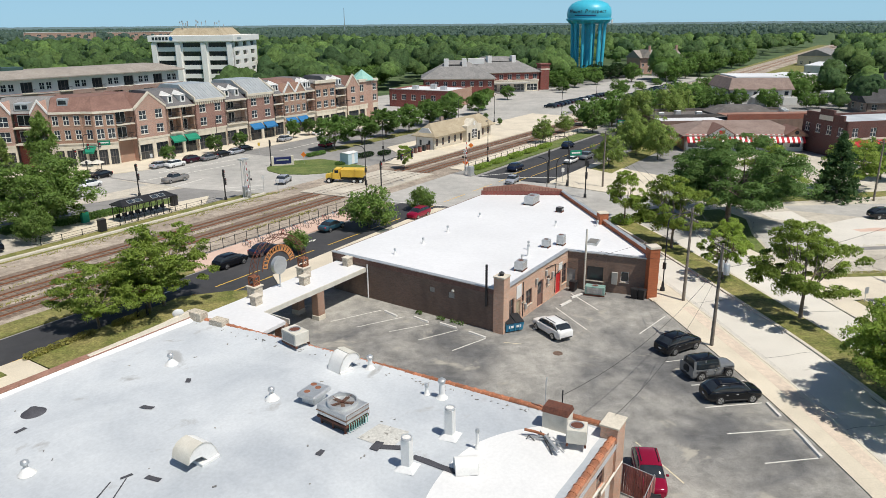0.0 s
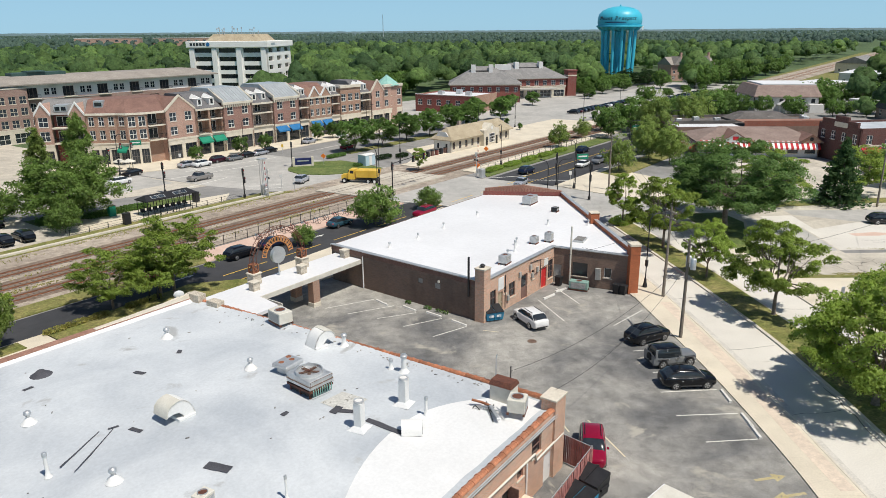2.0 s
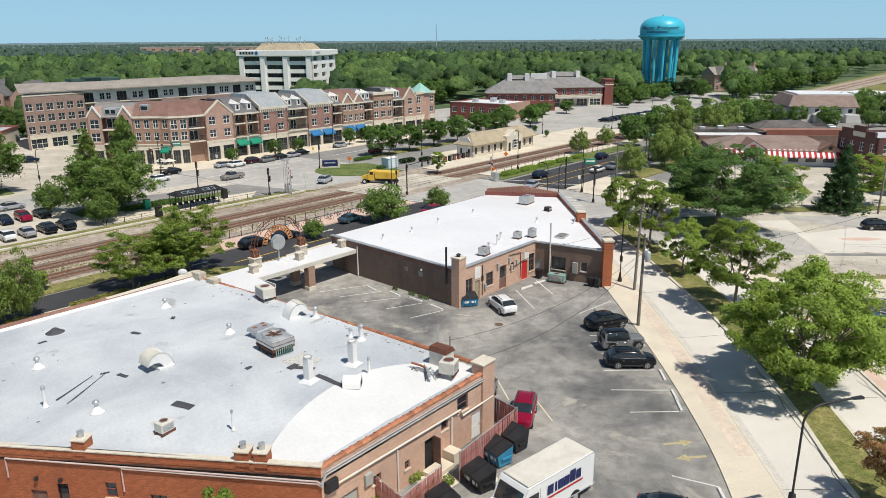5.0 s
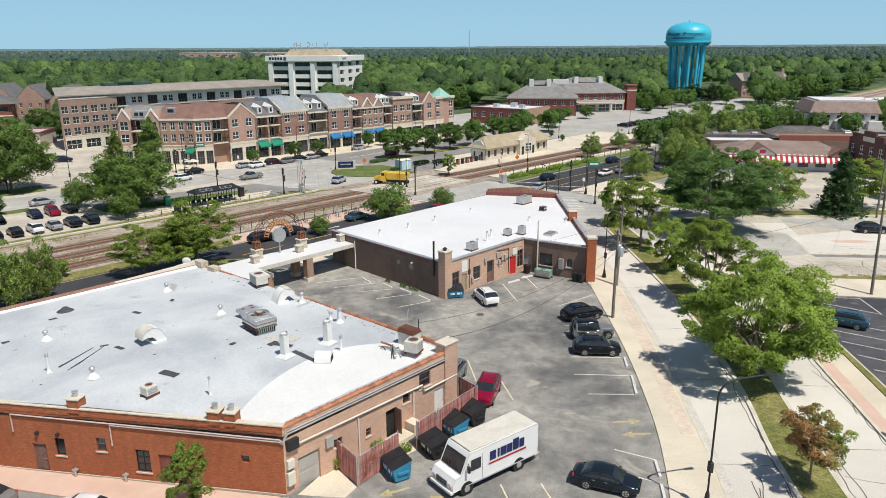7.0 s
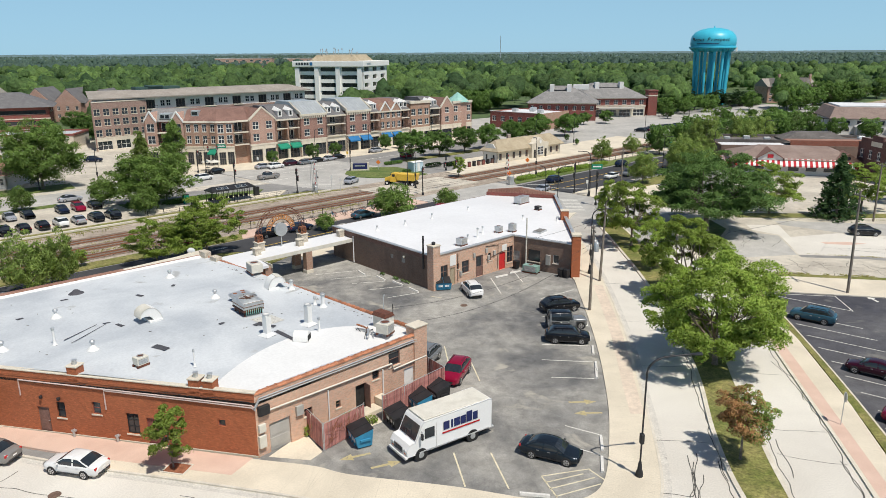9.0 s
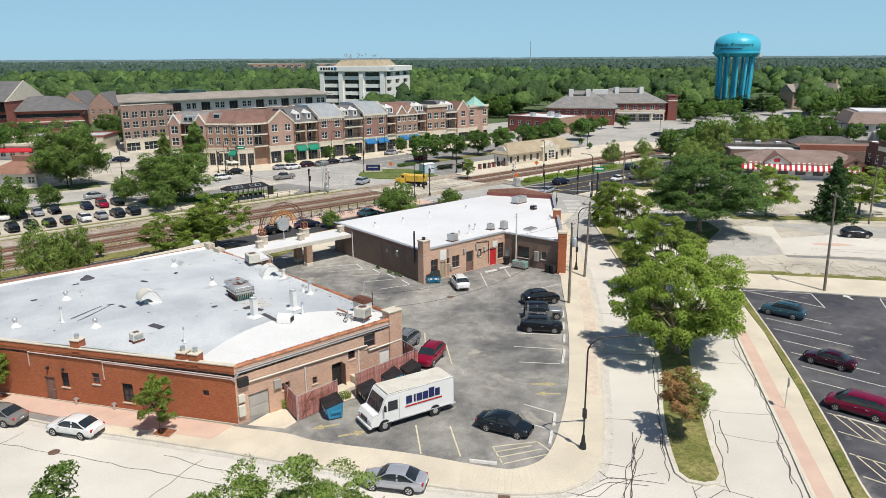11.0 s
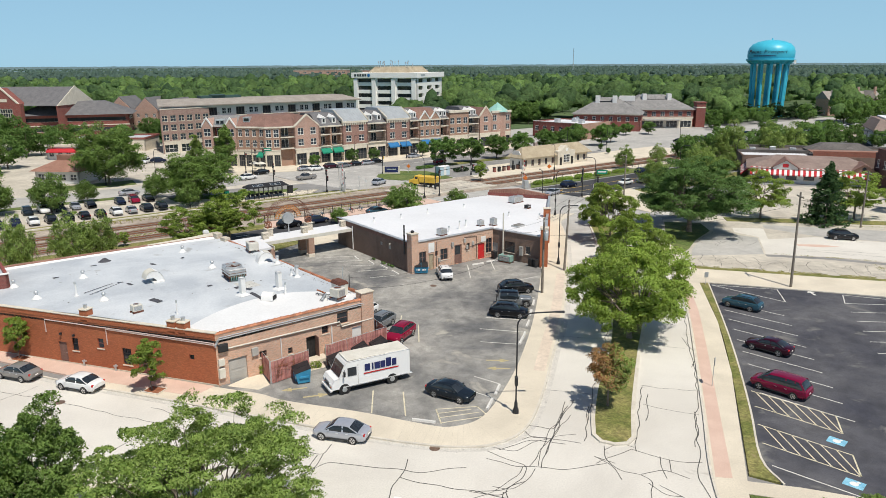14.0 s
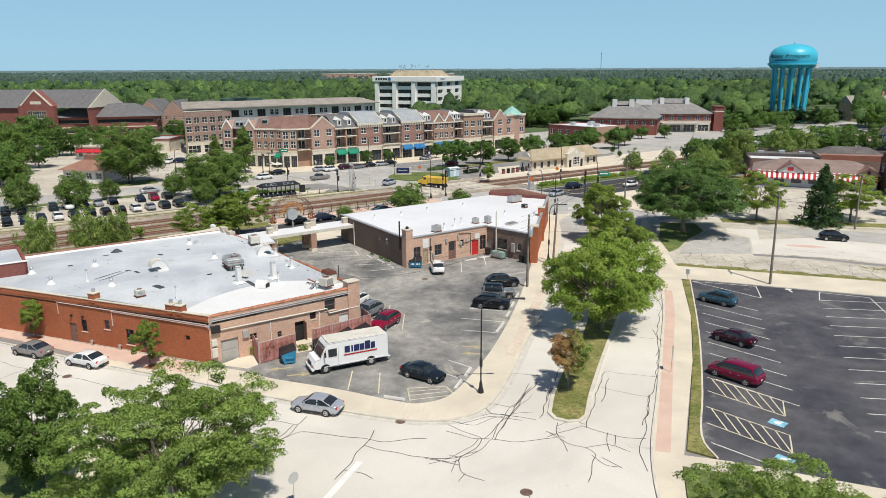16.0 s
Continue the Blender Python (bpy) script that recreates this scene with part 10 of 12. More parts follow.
car("suv", "white", at_xy(-0.5, 55.1, -108), "white SUV half hidden behind the brick building")
car("sedan", "slate", at_xy(11.9, 37.3, -22), "dark slate sedan in the car park corner")
car("sedan", "silver", at_xy(4.9, 29.5, 174, 0), "silver sedan parked at the kerb")
car("sedan", "white", at_xy(-20.0, 34.2, 170, 0), "white sedan parked along the brick front")
car("sedan", "tan", at_xy(-26.9, 35.4, 170, 0), "grey-beige sedan parked along the brick front")
car("suv", "blue", at_xy(41.4, 64.3, 145), "blue-grey crossover in the sealed car park")
car("sedan", "maroon", at_xy(40.9, 51.5, 144), "dark maroon sedan in the sealed car park")
car("van", "wine", at_xy(39.4, 42.4, 143), "wine red minivan beside the hatched bay")
car("suv", "black", at_xy(64.9, 100.8, -6), "black SUV alone in the disused lot")
r = random.Random(5)
cols = ["black", "navy", "black", "silver", "slate", "maroon", "white", "black", "slate", "navy", "black"]
PROTO = {}


def spare(kind, colour, m, label, group):
    """Like cars share their build."""
    k = (kind, colour)
    if k in PROTO:
        return tagged(copy_thing(PROTO[k], m), label, "car", group)
    PROTO[k] = car(kind, colour, m, label, group, False)
    return PROTO[k]


NAMES = {"sedan": "sedan", "suv": "SUV", "van": "minivan", "pickup": "pickup"}


def parked(u, v, head, kind=None, colour=None, group="cars in the commuter car park", where="parked in the commuter lot"):
    kind = kind or r.choice(["sedan", "suv", "suv", "sedan"])
    colour = colour or r.choice(cols)
    w = W(u, v)
    spare(kind, colour, pose(w.x, w.y, 0.02, 0, 0, RAIL + head), f"{colour} {NAMES[kind]} {where}", group)


for i in range(24):
    parked(-12.6 - i * 2.75, 66.8, 90 + r.uniform(-2, 2))
    if i not in (3, 9):
        parked(-12.0 - i * 2.75, 77.6, -90 + r.uniform(-2, 2), colour="red" if i == 1 else None)
parked(-13.2, 87.3, 0, "sedan", "silver")
for u, v, h, k, c in ((15.5, 91.1, 8, "suv", "white"), (21.5, 97.2, 190, "sedan", "black"), (35.6, 94.3, 5, "suv", "white"), (33.4, 96.3, 5, "sedan", "silver"), (26.5, 82.2, 180, "pickup", "tan"), (40.8, 95.6, 5, "suv", "maroon"),
                      (44.2, 94.6, 5, "sedan", "grey"), (48.6, 95.6, 5, "sedan", "black"), (52.2, 95.6, 5, "sedan", "silver"), (56.0, 96.9, 5, "sedan", "black"), (70.6, 99.0, 10, "suv", "silver"), (82.5, 99.2, 5, "sedan", "white"),
                      (36.2, 64.5, 25, "suv", "silver"), (69.6, 84.8, 5, "sedan", "red")):
    parked(u, v, h, k, c, "cars on the shopping street", "on the street before the shops")
for u, v, h, k, c in ((67.8, 34.4, 0, "suv", "navy"), (57.5, 29.6, 190, "sedan", "silver"), (96.9, 36.4, 0, "suv", "navy"), (80.3, 28.4, 180, "sedan", "white"), (-0.2, 36.3, 0, "suv", "black"), (5.2, 36.4, 0, "sedan", "navy"),
                      (17.8, 36.6, 0, "sedan", "blue"), (29.6, 30.2, 180, "suv", "red"), (-45, 36.2, 0, "sedan", "white"), (86, 27.5, 180, "suv", "grey")):
    parked(u, v, h, k, c, "cars on the railway road", "on the road beside the railway")
for i in range(17):
    parked(167 + i * 2.9, 73.8 - 0.02 * i, 90 + r.uniform(-2, 2), None, None, "cars in the depot lot", "in the far station lot")
    if i % 5:
        parked(204 + i * 2.9, 62.2 - 0.02 * i, -90 + r.uniform(-2, 2), None, None, "cars in the depot lot", "in the far station lot")
for i in range(6):
    w = W(-9 + i * 3.4, 141 - i * 0.6)
    spare(r.choice(["sedan", "suv"]), r.choice(cols), pose(w.x, w.y, 0.02, 0, 0, r.choice([100, 280, 15])), "car beside the apartment block", "cars beside the apartments")
for u, v, h in ((-12, 121, 95), (-35, 127, 5), (-52, 131, 10), (-22, 124, 100)):
    parked(u, v, h, None, None, "cars on the side street", "on the side street")

# step van
SV = thing("step_van", at_xy(4.3, 38.8, -142.5), "white step van with navy and red side lettering bars", "truck", "parked cars")
prof = [(3.55, 0.55), (3.6, 1.0), (3.35, 1.42), (2.9, 1.5), (2.35, 2.62), (2.2, 2.82), (-3.5, 2.9), (-3.65, 2.82), (-3.65, 0.6)]
hw = 1.12
body = part("body", Geo().loft([[(x, y * hw, z) for x, z in prof] for y in (-0.97, -1.0, 1.0, 0.97)]), WHITE, SV, "boxy white body", 20)
SVW = stuff("van_white", (0.80, 0.80, 0.79), (0.84, 0.84, 0.83), 0.5, 9.0, 0.35, 0.0, grain=0.03)
body.data.materials[0] = SVW
part("roof_cap", Geo().box(-3.5, 2.15, -hw + 0.1, hw - 0.1, 2.87, 2.95, 0.03), CREAM, SV, "off-white translucent roof")
part("windscreen", Geo().loft([[(2.86, -0.98, 1.56), (2.86, 0.98, 1.56), (2.4, 0.95, 2.55), (2.4, -0.95, 2.55)], [(2.9, -0.98, 1.58), (2.9, 0.98, 1.58), (2.44, 0.95, 2.57), (2.44, -0.95, 2.57)]]), GLASS_DARK, SV, "wide raked windscreen")
part("wiper", Geo().tube([(2.93, -0.1, 1.58), (2.75, -0.5, 2.05)], 0.015, 4), BLACK, SV)
part("wiper", Geo().tube([(2.93, 0.6, 1.58), (2.75, 0.2, 2.05)], 0.015, 4), BLACK, SV)
for s in (-1, 1):
    part("cab_window", Geo().prism([(2.15, s * hw - 0.008), (1.35, s * hw - 0.008), (1.35, s * hw + 0.008), (2.15, s * hw + 0.008)], 1.55, 2.3), GLASS_DARK, SV)
    part("door_seam", Geo().box(1.2, 1.22, s * hw - 0.005, s * hw + 0.006, 0.65, 2.5), ASPHALT_GREY, SV)
    part("rub_rail", Geo().box(-3.4, 2.6, s * hw - 0.01, s * hw + 0.03, 0.62, 0.7, 0.01), GALV, SV)
    part("mirror", Geo().box(2.45, 2.6, s * (hw + 0.25) - 0.1, s * (hw + 0.25) + 0.1, 1.7, 2.15, 0.02).tube([(2.4, s * hw, 2.2), (2.5, s * (hw + 0.25), 2.1)], 0.02, 5), BLACK, SV)
    part("headlight", Geo().cyl((3.55, s * 0.8, 0.95), (3.62, s * 0.8, 0.95), 0.12, 0.12, 14), CLEAR_LAMP, SV)
    part("turn_light", Geo().box(3.54, 3.61, s * 0.8 - 0.1, s * 0.8 + 0.1, 0.72, 0.8, 0.01), ORANGE, SV)
    for k, (x, wd, hgt, lean) in enumerate(((0.35, 0.5, 0.62, 0), (-0.13, 0.16, 0.62, 0), (-0.55, 0.5, 0.62, 0), (-1.08, 0.46, 0.62, 0), (-1.62, 0.5, 0.8, 0), (-2.15, 0.42, 0.62, 0))):
        part("sign_bar", Geo().box(x - wd / 2, x + wd / 2, s * hw - 0.004, s * hw + 0.01, 1.72, 1.72 + hgt, 0.004), NAVY, SV, "navy sign bar")
    part("sign_stripe", Geo().box(-2.55, 0.7, s * hw - 0.004, s * hw + 0.01, 1.45, 1.57, 0.004), RED_LAMP, SV, "red sign stripe")
    for x in (2.45, -1.95):
        part("wheel_arch", Geo().cyl((x, s * (hw - 0.3), 0.42), (x, s * (hw + 0.006), 0.42), 0.5, 0.5, 20), BLACK, SV)
        w = part("wheel", Geo().cyl((x, s * (hw - 0.26), 0.42), (x, s * (hw + 0.012), 0.42), 0.42, 0.41, 20), RUBBER, SV, "black truck tyre", 40)
        part("rim", Geo().cyl((x, s * (hw + 0.0), 0.42), (x, s * (hw + 0.03), 0.42), 0.24, 0.2, 14), GALV, w)
part("grille", Geo().box(3.56, 3.62, -0.55, 0.55, 0.72, 1.15, 0.01), GALV, SV)
for k in range(5):
    part("grille_slat", Geo().box(3.62, 3.64, -0.52, 0.52, 0.75 + k * 0.08, 0.78 + k * 0.08), BLACK, SV)
part("bumper", Geo().box(3.5, 3.75, -1.1, 1.1, 0.42, 0.62, 0.03), WHITE, SV)
part("rear_step", Geo().box(-3.95, -3.65, -1.0, 1.0, 0.45, 0.58, 0.02), GALV, SV)
part("chassis", Geo().box(-3.3, 3.3, -0.9, 0.9, 0.35, 0.56), BLACK, SV)

for i in range(11):
    parked(230 + i * 4.6, 64.2, 95, None, None, "cars along the railway lot", "parked beside the railway far off")
# yellow dump truck at the crossing
DT = thing("dump_truck", pose(-9.6, 140.9, 0.02, 0, 0, 163), "yellow tipper truck waiting at the railway crossing", "truck", "cars on the shopping street")
part("bed", Geo().loft([[(-3.2, -1.2, 1.2), (0.7, -1.2, 1.2), (0.7, 1.2, 1.2), (-3.2, 1.2, 1.2)], [(-3.5, -1.3, 2.5), (0.8, -1.3, 2.5), (0.8, 1.3, 2.5), (-3.5, 1.3, 2.5)]]), YELLOW, DT, "yellow tipper bed")
part("cab", Geo().loft([[(0.9, -1.1, 0.8), (2.3, -1.1, 0.8), (2.3, 1.1, 0.8), (0.9, 1.1, 0.8)], [(0.9, -1.1, 1.7), (2.3, -1.1, 1.7), (2.3, 1.1, 1.7), (0.9, 1.1, 1.7)], [(1.0, -1.0, 2.6), (2.0, -1.0, 2.6), (2.0, 1.0, 2.6), (1.0, 1.0, 2.6)]]), YELLOW, DT)
part("bonnet", Geo().loft([[(2.3, -0.8, 0.8), (3.7, -0.7, 0.8), (3.7, 0.7, 0.8), (2.3, 0.8, 0.8)], [(2.3, -0.75, 1.75), (3.7, -0.6, 1.5), (3.7, 0.6, 1.5), (2.3, 0.75, 1.75)]]), YELLOW, DT)
part("windscreen", Geo().box(2.12, 2.3, -0.9, 0.9, 1.75, 2.45), GLASS_DARK, DT)
for s in (-1, 1):
    part("cab_window", Geo().box(1.2, 1.9, s * 1.06 - 0.02, s * 1.06 + 0.02, 1.8, 2.4), GLASS_DARK, DT)
    for x in (3.0, -1.6, -2.8):
        w = part("wheel", Geo().cyl((x, s * 0.85, 0.5), (x, s * 1.18, 0.5), 0.5, 0.5, 18), RUBBER, DT, "", 40)
        part("rim", Geo().cyl((x, s * 1.17, 0.5), (x, s * 1.2, 0.5), 0.25, 0.25, 12), WHITE, w)
part("frame", Geo().box(-3.3, 3.6, -0.5, 0.5, 0.6, 0.95), BLACK, DT)
# white bus by the far lot
w = W(6, 93)
BS = thing("shuttle_bus", pose(w.x, w.y, 0.02, 0, 0, RAIL + 10), "small white shuttle bus with dark windows", "bus", "cars on the shopping street")
part("body", Geo().box(-3.6, 3.0, -1.15, 1.15, 0.5, 3.0, 0.12).box(2.9, 3.9, -1.0, 1.0, 0.5, 1.5, 0.1), SVW, BS)
for s in (-1, 1):
    for k in range(5):
        part("window", Geo().box(-3.3 + k * 1.2, -2.3 + k * 1.2, s * 1.15 - 0.02, s * 1.15 + 0.02, 1.6, 2.5), GLASS_DARK, BS)
    for x in (2.6, -2.2):
        part("wheel", Geo().cyl((x, s * 0.9, 0.42), (x, s * 1.17, 0.42), 0.42, 0.42, 16), RUBBER, BS)
part("windscreen", Geo().box(2.96, 3.02, -1.0, 1.0, 1.6, 2.6), GLASS_DARK, BS)


# ---- markings on the ground ----
def line(name, a, b, material, parent, w=0.11, z=0.0):
    return part(name, Geo().ribbon([a, b], w, z), material, parent)


MK = thing("car_park_markings", pose(0, 0, 0.039), "worn white and yellow stall lines on the car park", "road marking")
for a, b in (((-13.8, 78.1), (-8.8, 80.0)), ((-11.5, 76.3), (-6.8, 77.9)), ((-8.6, 74.7), (-4.7, 75.7)), ((-6.2, 72.4), (-2.3, 73.9)), ((-3.6, 69.7), (-0.2, 71.6)), ((8.3, 77.4), (9.4, 71.7)), ((11.1, 80.8), (12.2, 75.9)),
             ((13.8, 70.0), (18.0, 73.4)), ((12.9, 56.9), (17.4, 56.75)), ((12.6, 53.4), (17.2, 53.1)), ((13.1, 49.8), (16.8, 49.7)), ((13.4, 41.6), (15.9, 40.3)), ((13.0, 38.9), (15.3, 37.7)), ((13.6, 60.2), (17.6, 60.0)), ((13.5, 64.3), (17.9, 64.6))):
    line("stall_line", a, b, WHITE_WORN, MK)
for a, b in (((5.2, 37.5), (6.1, 33.5)), ((7.8, 37.6), (8.9, 33.4)), ((2.1, 42.0), (1.7, 39.2)), ((6.0, 53.6), (7.0, 48.8)), ((3.6, 56.2), (4.2, 52.2)), ((11.1, 34.9), (11.9, 32.6))):
    line("stall_line", a, b, CREAM_WORN, MK)
for a, b in (((11.1, 34.9), (14.4, 35.9)), ((11.3, 34.2), (13.9, 35.3)), ((11.5, 33.5), (14.6, 34.9)), ((11.8, 32.7), (14.9, 34.2)), ((14.3, 35.9), (15.3, 34.5)), ((1.2, 70.5), (2.6, 69.9))):
    line("hatch_line", a, b, CREAM_WORN, MK)
for x, y, a in ((-1.6, 36.7, 205), (0.7, 35.8, 25), (15.2, 45.4, 5), (15.4, 43.6, 185)):
    part("arrow", Geo().prism([(-1.1, -0.12), (0.2, -0.12), (0.2, -0.42), (1.1, 0), (0.2, 0.42), (0.2, 0.12), (-1.1, 0.12)], 0, 0.003), YELLOW_WORN, MK, "yellow arrow", m=pose(x, y, 0, 0, 0, a))
WS = [(-8.0, 78.8, -56), (-5.3, 76.8, -52), (-3.0, 74.9, -47), (-0.8, 72.4, -51), (17.55, 55.6, 84), (17.3, 52.0, 85), (17.1, 50.6, 83), (15.7, 39.1, 84), (15.3, 36.4, 82), (10.5, 32.75, -6), (5.4, 73.3, 38), (9.6, 78.2, 38), (11.5, 80.0, 30), (17.7, 59.0, 86), (17.9, 62.5, 86)]
for i, (x, y, a) in enumerate(WS):
    t = thing("wheel_stop", pose(x, y, 0.035, 0, 0, a), "pale concrete wheel stop on the asphalt", "wheel stop", "wheel stops")
    part("bar", cached("stop", lambda: Geo().loft([[(-0.95, -0.13, 0), (-0.95, 0.13, 0), (-0.95, 0.09, 0.15), (-0.95, -0.09, 0.15)], [(0.95, -0.13, 0), (0.95, 0.13, 0), (0.95, 0.09, 0.15), (0.95, -0.09, 0.15)]]).mesh("bar", STOP_CONCRETE)), None, t)

SMK = thing("side_lot_markings", pose(0, 0, 0.034), "white stall lines and hatching on the sealed lot", "road marking")
for i in range(9):
    x, y = 39.55 - 0.235 * i, 66.4 - 3.06 * i
    line("stall_line", (x, y), (x + 5.9, y - 4.2), WHITE_WORN, SMK)
line("stall_line", (39.7, 72.9), (47.3, 72.1), WHITE_WORN, SMK), line("stall_line", (47.3, 72.1), (46.9, 67.2), WHITE_WORN, SMK), line("stall_line", (39.7, 72.9), (46.9, 67.2), WHITE_WORN, SMK)
for i in range(12):
    y, x = 67.6 - 3.03 * i, 53.5 - 0.5 * i
    line("stall_line", (x, y), (x + 12.0, y + 0.6), WHITE_WORN, SMK)
line("stall_line", (54.4, 70.9), (59.7, 69.7), WHITE_WORN, SMK), line("stall_line", (59.7, 69.7), (58.0, 30.0), WHITE_WORN, SMK), line("stall_line", (54.4, 70.9), (53.5, 67.6), WHITE_WORN, SMK)
for x0, y0 in ((37.0, 42.2), (36.05, 36.2)):
    a, b, c, d = Vector((x0, y0)), Vector((x0 + 5.45, y0 - 3.75)), Vector((x0 + 4.95, y0 - 6.6)), Vector((x0 - 0.4, y0 - 2.9))
    for q0, q1 in ((a, b), (b, c), (c, d)):
        line("hatch_line", tuple(q0), tuple(q1), CREAM_WORN, SMK)
    for k in range(6):
        e, f = a.lerp(b, 0.06 + 0.155 * k), d.lerp(c, min(1.0, 0.26 + 0.155 * k))
        line("hatch_line", tuple(e), tuple(f), CREAM_WORN, SMK, 0.1)
line("stall_line", (35.5, 30.2), (40.9, 26.6), WHITE_WORN, SMK)
for x, y in ((41.1, 34.35), (40.2, 28.65)):
    part("badge", Geo().prism([(-0.62, -0.5), (0.62, -0.5), (0.62, 0.5), (-0.62, 0.5)], 0, 0.004), FADED_BLUE, SMK, "blue painted square with a white symbol", m=pose(x, y, 0, 0, 0, -34))
    part("badge_mark", Geo().prism(circle(0, 0, 0.28, 12), 0.004, 0.008).prism([(0.1, 0.2), (0.3, 0.25), (0.3, 0.42), (0.1, 0.42)], 0.004, 0.008), WHITE, SMK, m=pose(x, y, 0, 0, 0, -34))
part("arrow", Geo().prism([(-0.9, -0.14), (0.1, -0.14), (0.1, -0.45), (0.9, 0), (0.1, 0.45), (0.1, 0.14), (-0.9, 0.14)], 0, 0.004), WHITE_WORN, SMK, "worn white arrow", m=pose(51.0, 71.2, 0, 0, 0, 100))

# street lettering and lines
RM = thing("road_markings", pose(0, 0, 0.012), "painted lane lines and crossings on the streets", "road marking")
for u0 in range(-60, 60, 9):
    for v in (32.1, 29.4):
        if v == 32.1 or u0 > -10:
            part("yellow_line", Geo().ribbon([tuple(W(u0, v)[:2]), tuple(W(u0 + 6.5, v)[:2])], 0.16, 0), YELLOW, RM)
for v in (29.2, 33.0):
    part("yellow_line", Geo().ribbon([tuple(W(64, v)[:2]), tuple(W(110, v - 0.5)[:2])], 0.16, 0), YELLOW, RM)
for k in range(9):
    part("crossing_bar", Geo().ribbon([tuple(W(46.5 + k * 0.9, 15.0 + k * 0.9)[:2]), tuple(W(48.7 + k * 0.9, 12.9 + k * 0.9)[:2])], 0.4, 0), WHITE_WORN, RM)
for a, b in (((30, 92), (52, 90)), ((20, 78), (31, 80)), ((24, 88), (44, 86)), ((62, 31), (66, 24.5)), ((60, 37.4), (66, 33)), ((34, 44), (37, 31)), ((55, 63), (58, 48)), ((38, 12), (40, 22)), ((30, 84), (34, 96)), ((60, 90), (100, 93)), ((26, 68), (31, 64)), ((28, 70), (33, 66))):
    part("white_line", Geo().ribbon([tuple(W(*a)[:2]), tuple(W(*b)[:2])], 0.3, 0), WHITE_WORN, RM)
part("white_line", Geo().ribbon([(9.9, 17.8), (10.7, 22.7)], 0.5, 0), WHITE, RM)
for u in (-37, -9, 12):
    part("arrow", Geo().prism([(-1.2, -0.1), (0.3, -0.1), (0.3, -0.4), (1.2, 0), (0.3, 0.4), (0.3, 0.1), (-1.2, 0.1)], 0, 0.004), WHITE_WORN, RM, m=pose(*W(u, 35.2), 0, 0, RAIL))

# sealed cracks
CR = thing("sealed_cracks", pose(0, 0, 0.005), "dark tar-sealed cracks wandering over the pale street", "road surface")
rc = random.Random(9)


def crack(a, b, w=0.075, z=0.0, wob=0.35, forks=0):
    a, b = Vector(a), Vector(b)
    n = max(4, int((b - a).length / 0.55))
    side = Vector((-(b - a).y, (b - a).x)).normalized()
    off, pts = 0.0, []
    for i in range(n + 1):
        off = off * 0.82 + rc.uniform(-wob, wob) * 0.5
        pts.append(a.lerp(b, i / n) + side * off * min(1, i / 2, (n - i) / 2))
    part("crack", Geo().ribbon([tuple(p) for p in pts], w, z), SEALANT, CR)
    for k in range(forks):
        p = pts[rc.randrange(1, n)]
        d = Vector((rc.uniform(-1, 1), rc.uniform(-1, 1))).normalized() * rc.uniform(1.5, 4.0)
        crack(p, p + d, w * 0.8, z + 0.001, wob)


def seam(pts, w=0.06, wob=0.14, z=0.0):
    """A sealed crack that wanders through some points of the plan."""
    out = []
    for (ax, ay), (bx, by) in zip(pts, pts[1:]):
        n = max(1, int(math.dist((ax, ay), (bx, by)) / 0.95))
        for i in range(n):
            f = i / n
            k = 0.3 if i == 0 else 1.0
            out.append((ax + (bx - ax) * f + rc.uniform(-wob, wob) * k, ay + (by - ay) * f + rc.uniform(-wob, wob) * k))
    part("crack", Geo().ribbon(smooth_line(out + [pts[-1]], 4), w, z), SEALANT, CR)


CORNER_SEAMS = (((1.4, 27.2), (4.2, 27.0), (4.4, 28.4)), ((4.2, 27.0), (4.2, 25.3), (3.6, 24.0)), ((3.9, 26.8), (3.7, 25.2), (3.2, 24.2)), ((3.5, 24.2), (4.9, 25.9), (7.4, 25.9), (10.0, 25.9), (11.4, 25.7), (14.6, 26.8)),
                ((10.4, 27.2), (10.3, 24.9), (9.9, 21.4), (9.7, 20.2)), ((10.3, 24.9), (13.0, 24.4), (15.5, 24.1), (17.7, 23.6)), ((15.5, 24.1), (17.2, 24.5), (18.7, 25.7)), ((15.2, 24.0), (17.0, 23.9), (17.6, 24.4)))
MIDDLE_SEAMS = (((17.7, 23.6), (17.5, 24.5), (18.5, 26.2), (18.7, 27.6), (17.8, 28.1), (15.3, 29.5)), ((15.9, 28.2), (18.0, 27.5), (21.2, 27.5), (24.2, 28.8)), ((13.6, 28.7), (16.8, 30.1), (18.9, 31.7), (22.5, 31.3)),
                ((16.6, 29.4), (18.8, 31.2), (21.4, 31.0)), ((19.7, 27.5), (20.3, 31.2), (21.2, 35.3), (22.1, 38.3)), ((20.0, 29.4), (20.9, 33.6), (21.4, 37.9)), ((18.2, 32.8), (18.9, 31.7), (21.0, 31.5)), ((22.8, 31.7), (23.1, 34.6), (23.3, 37.3)),
                ((18.0, 33.4), (20.4, 33.1), (21.6, 37.1)))
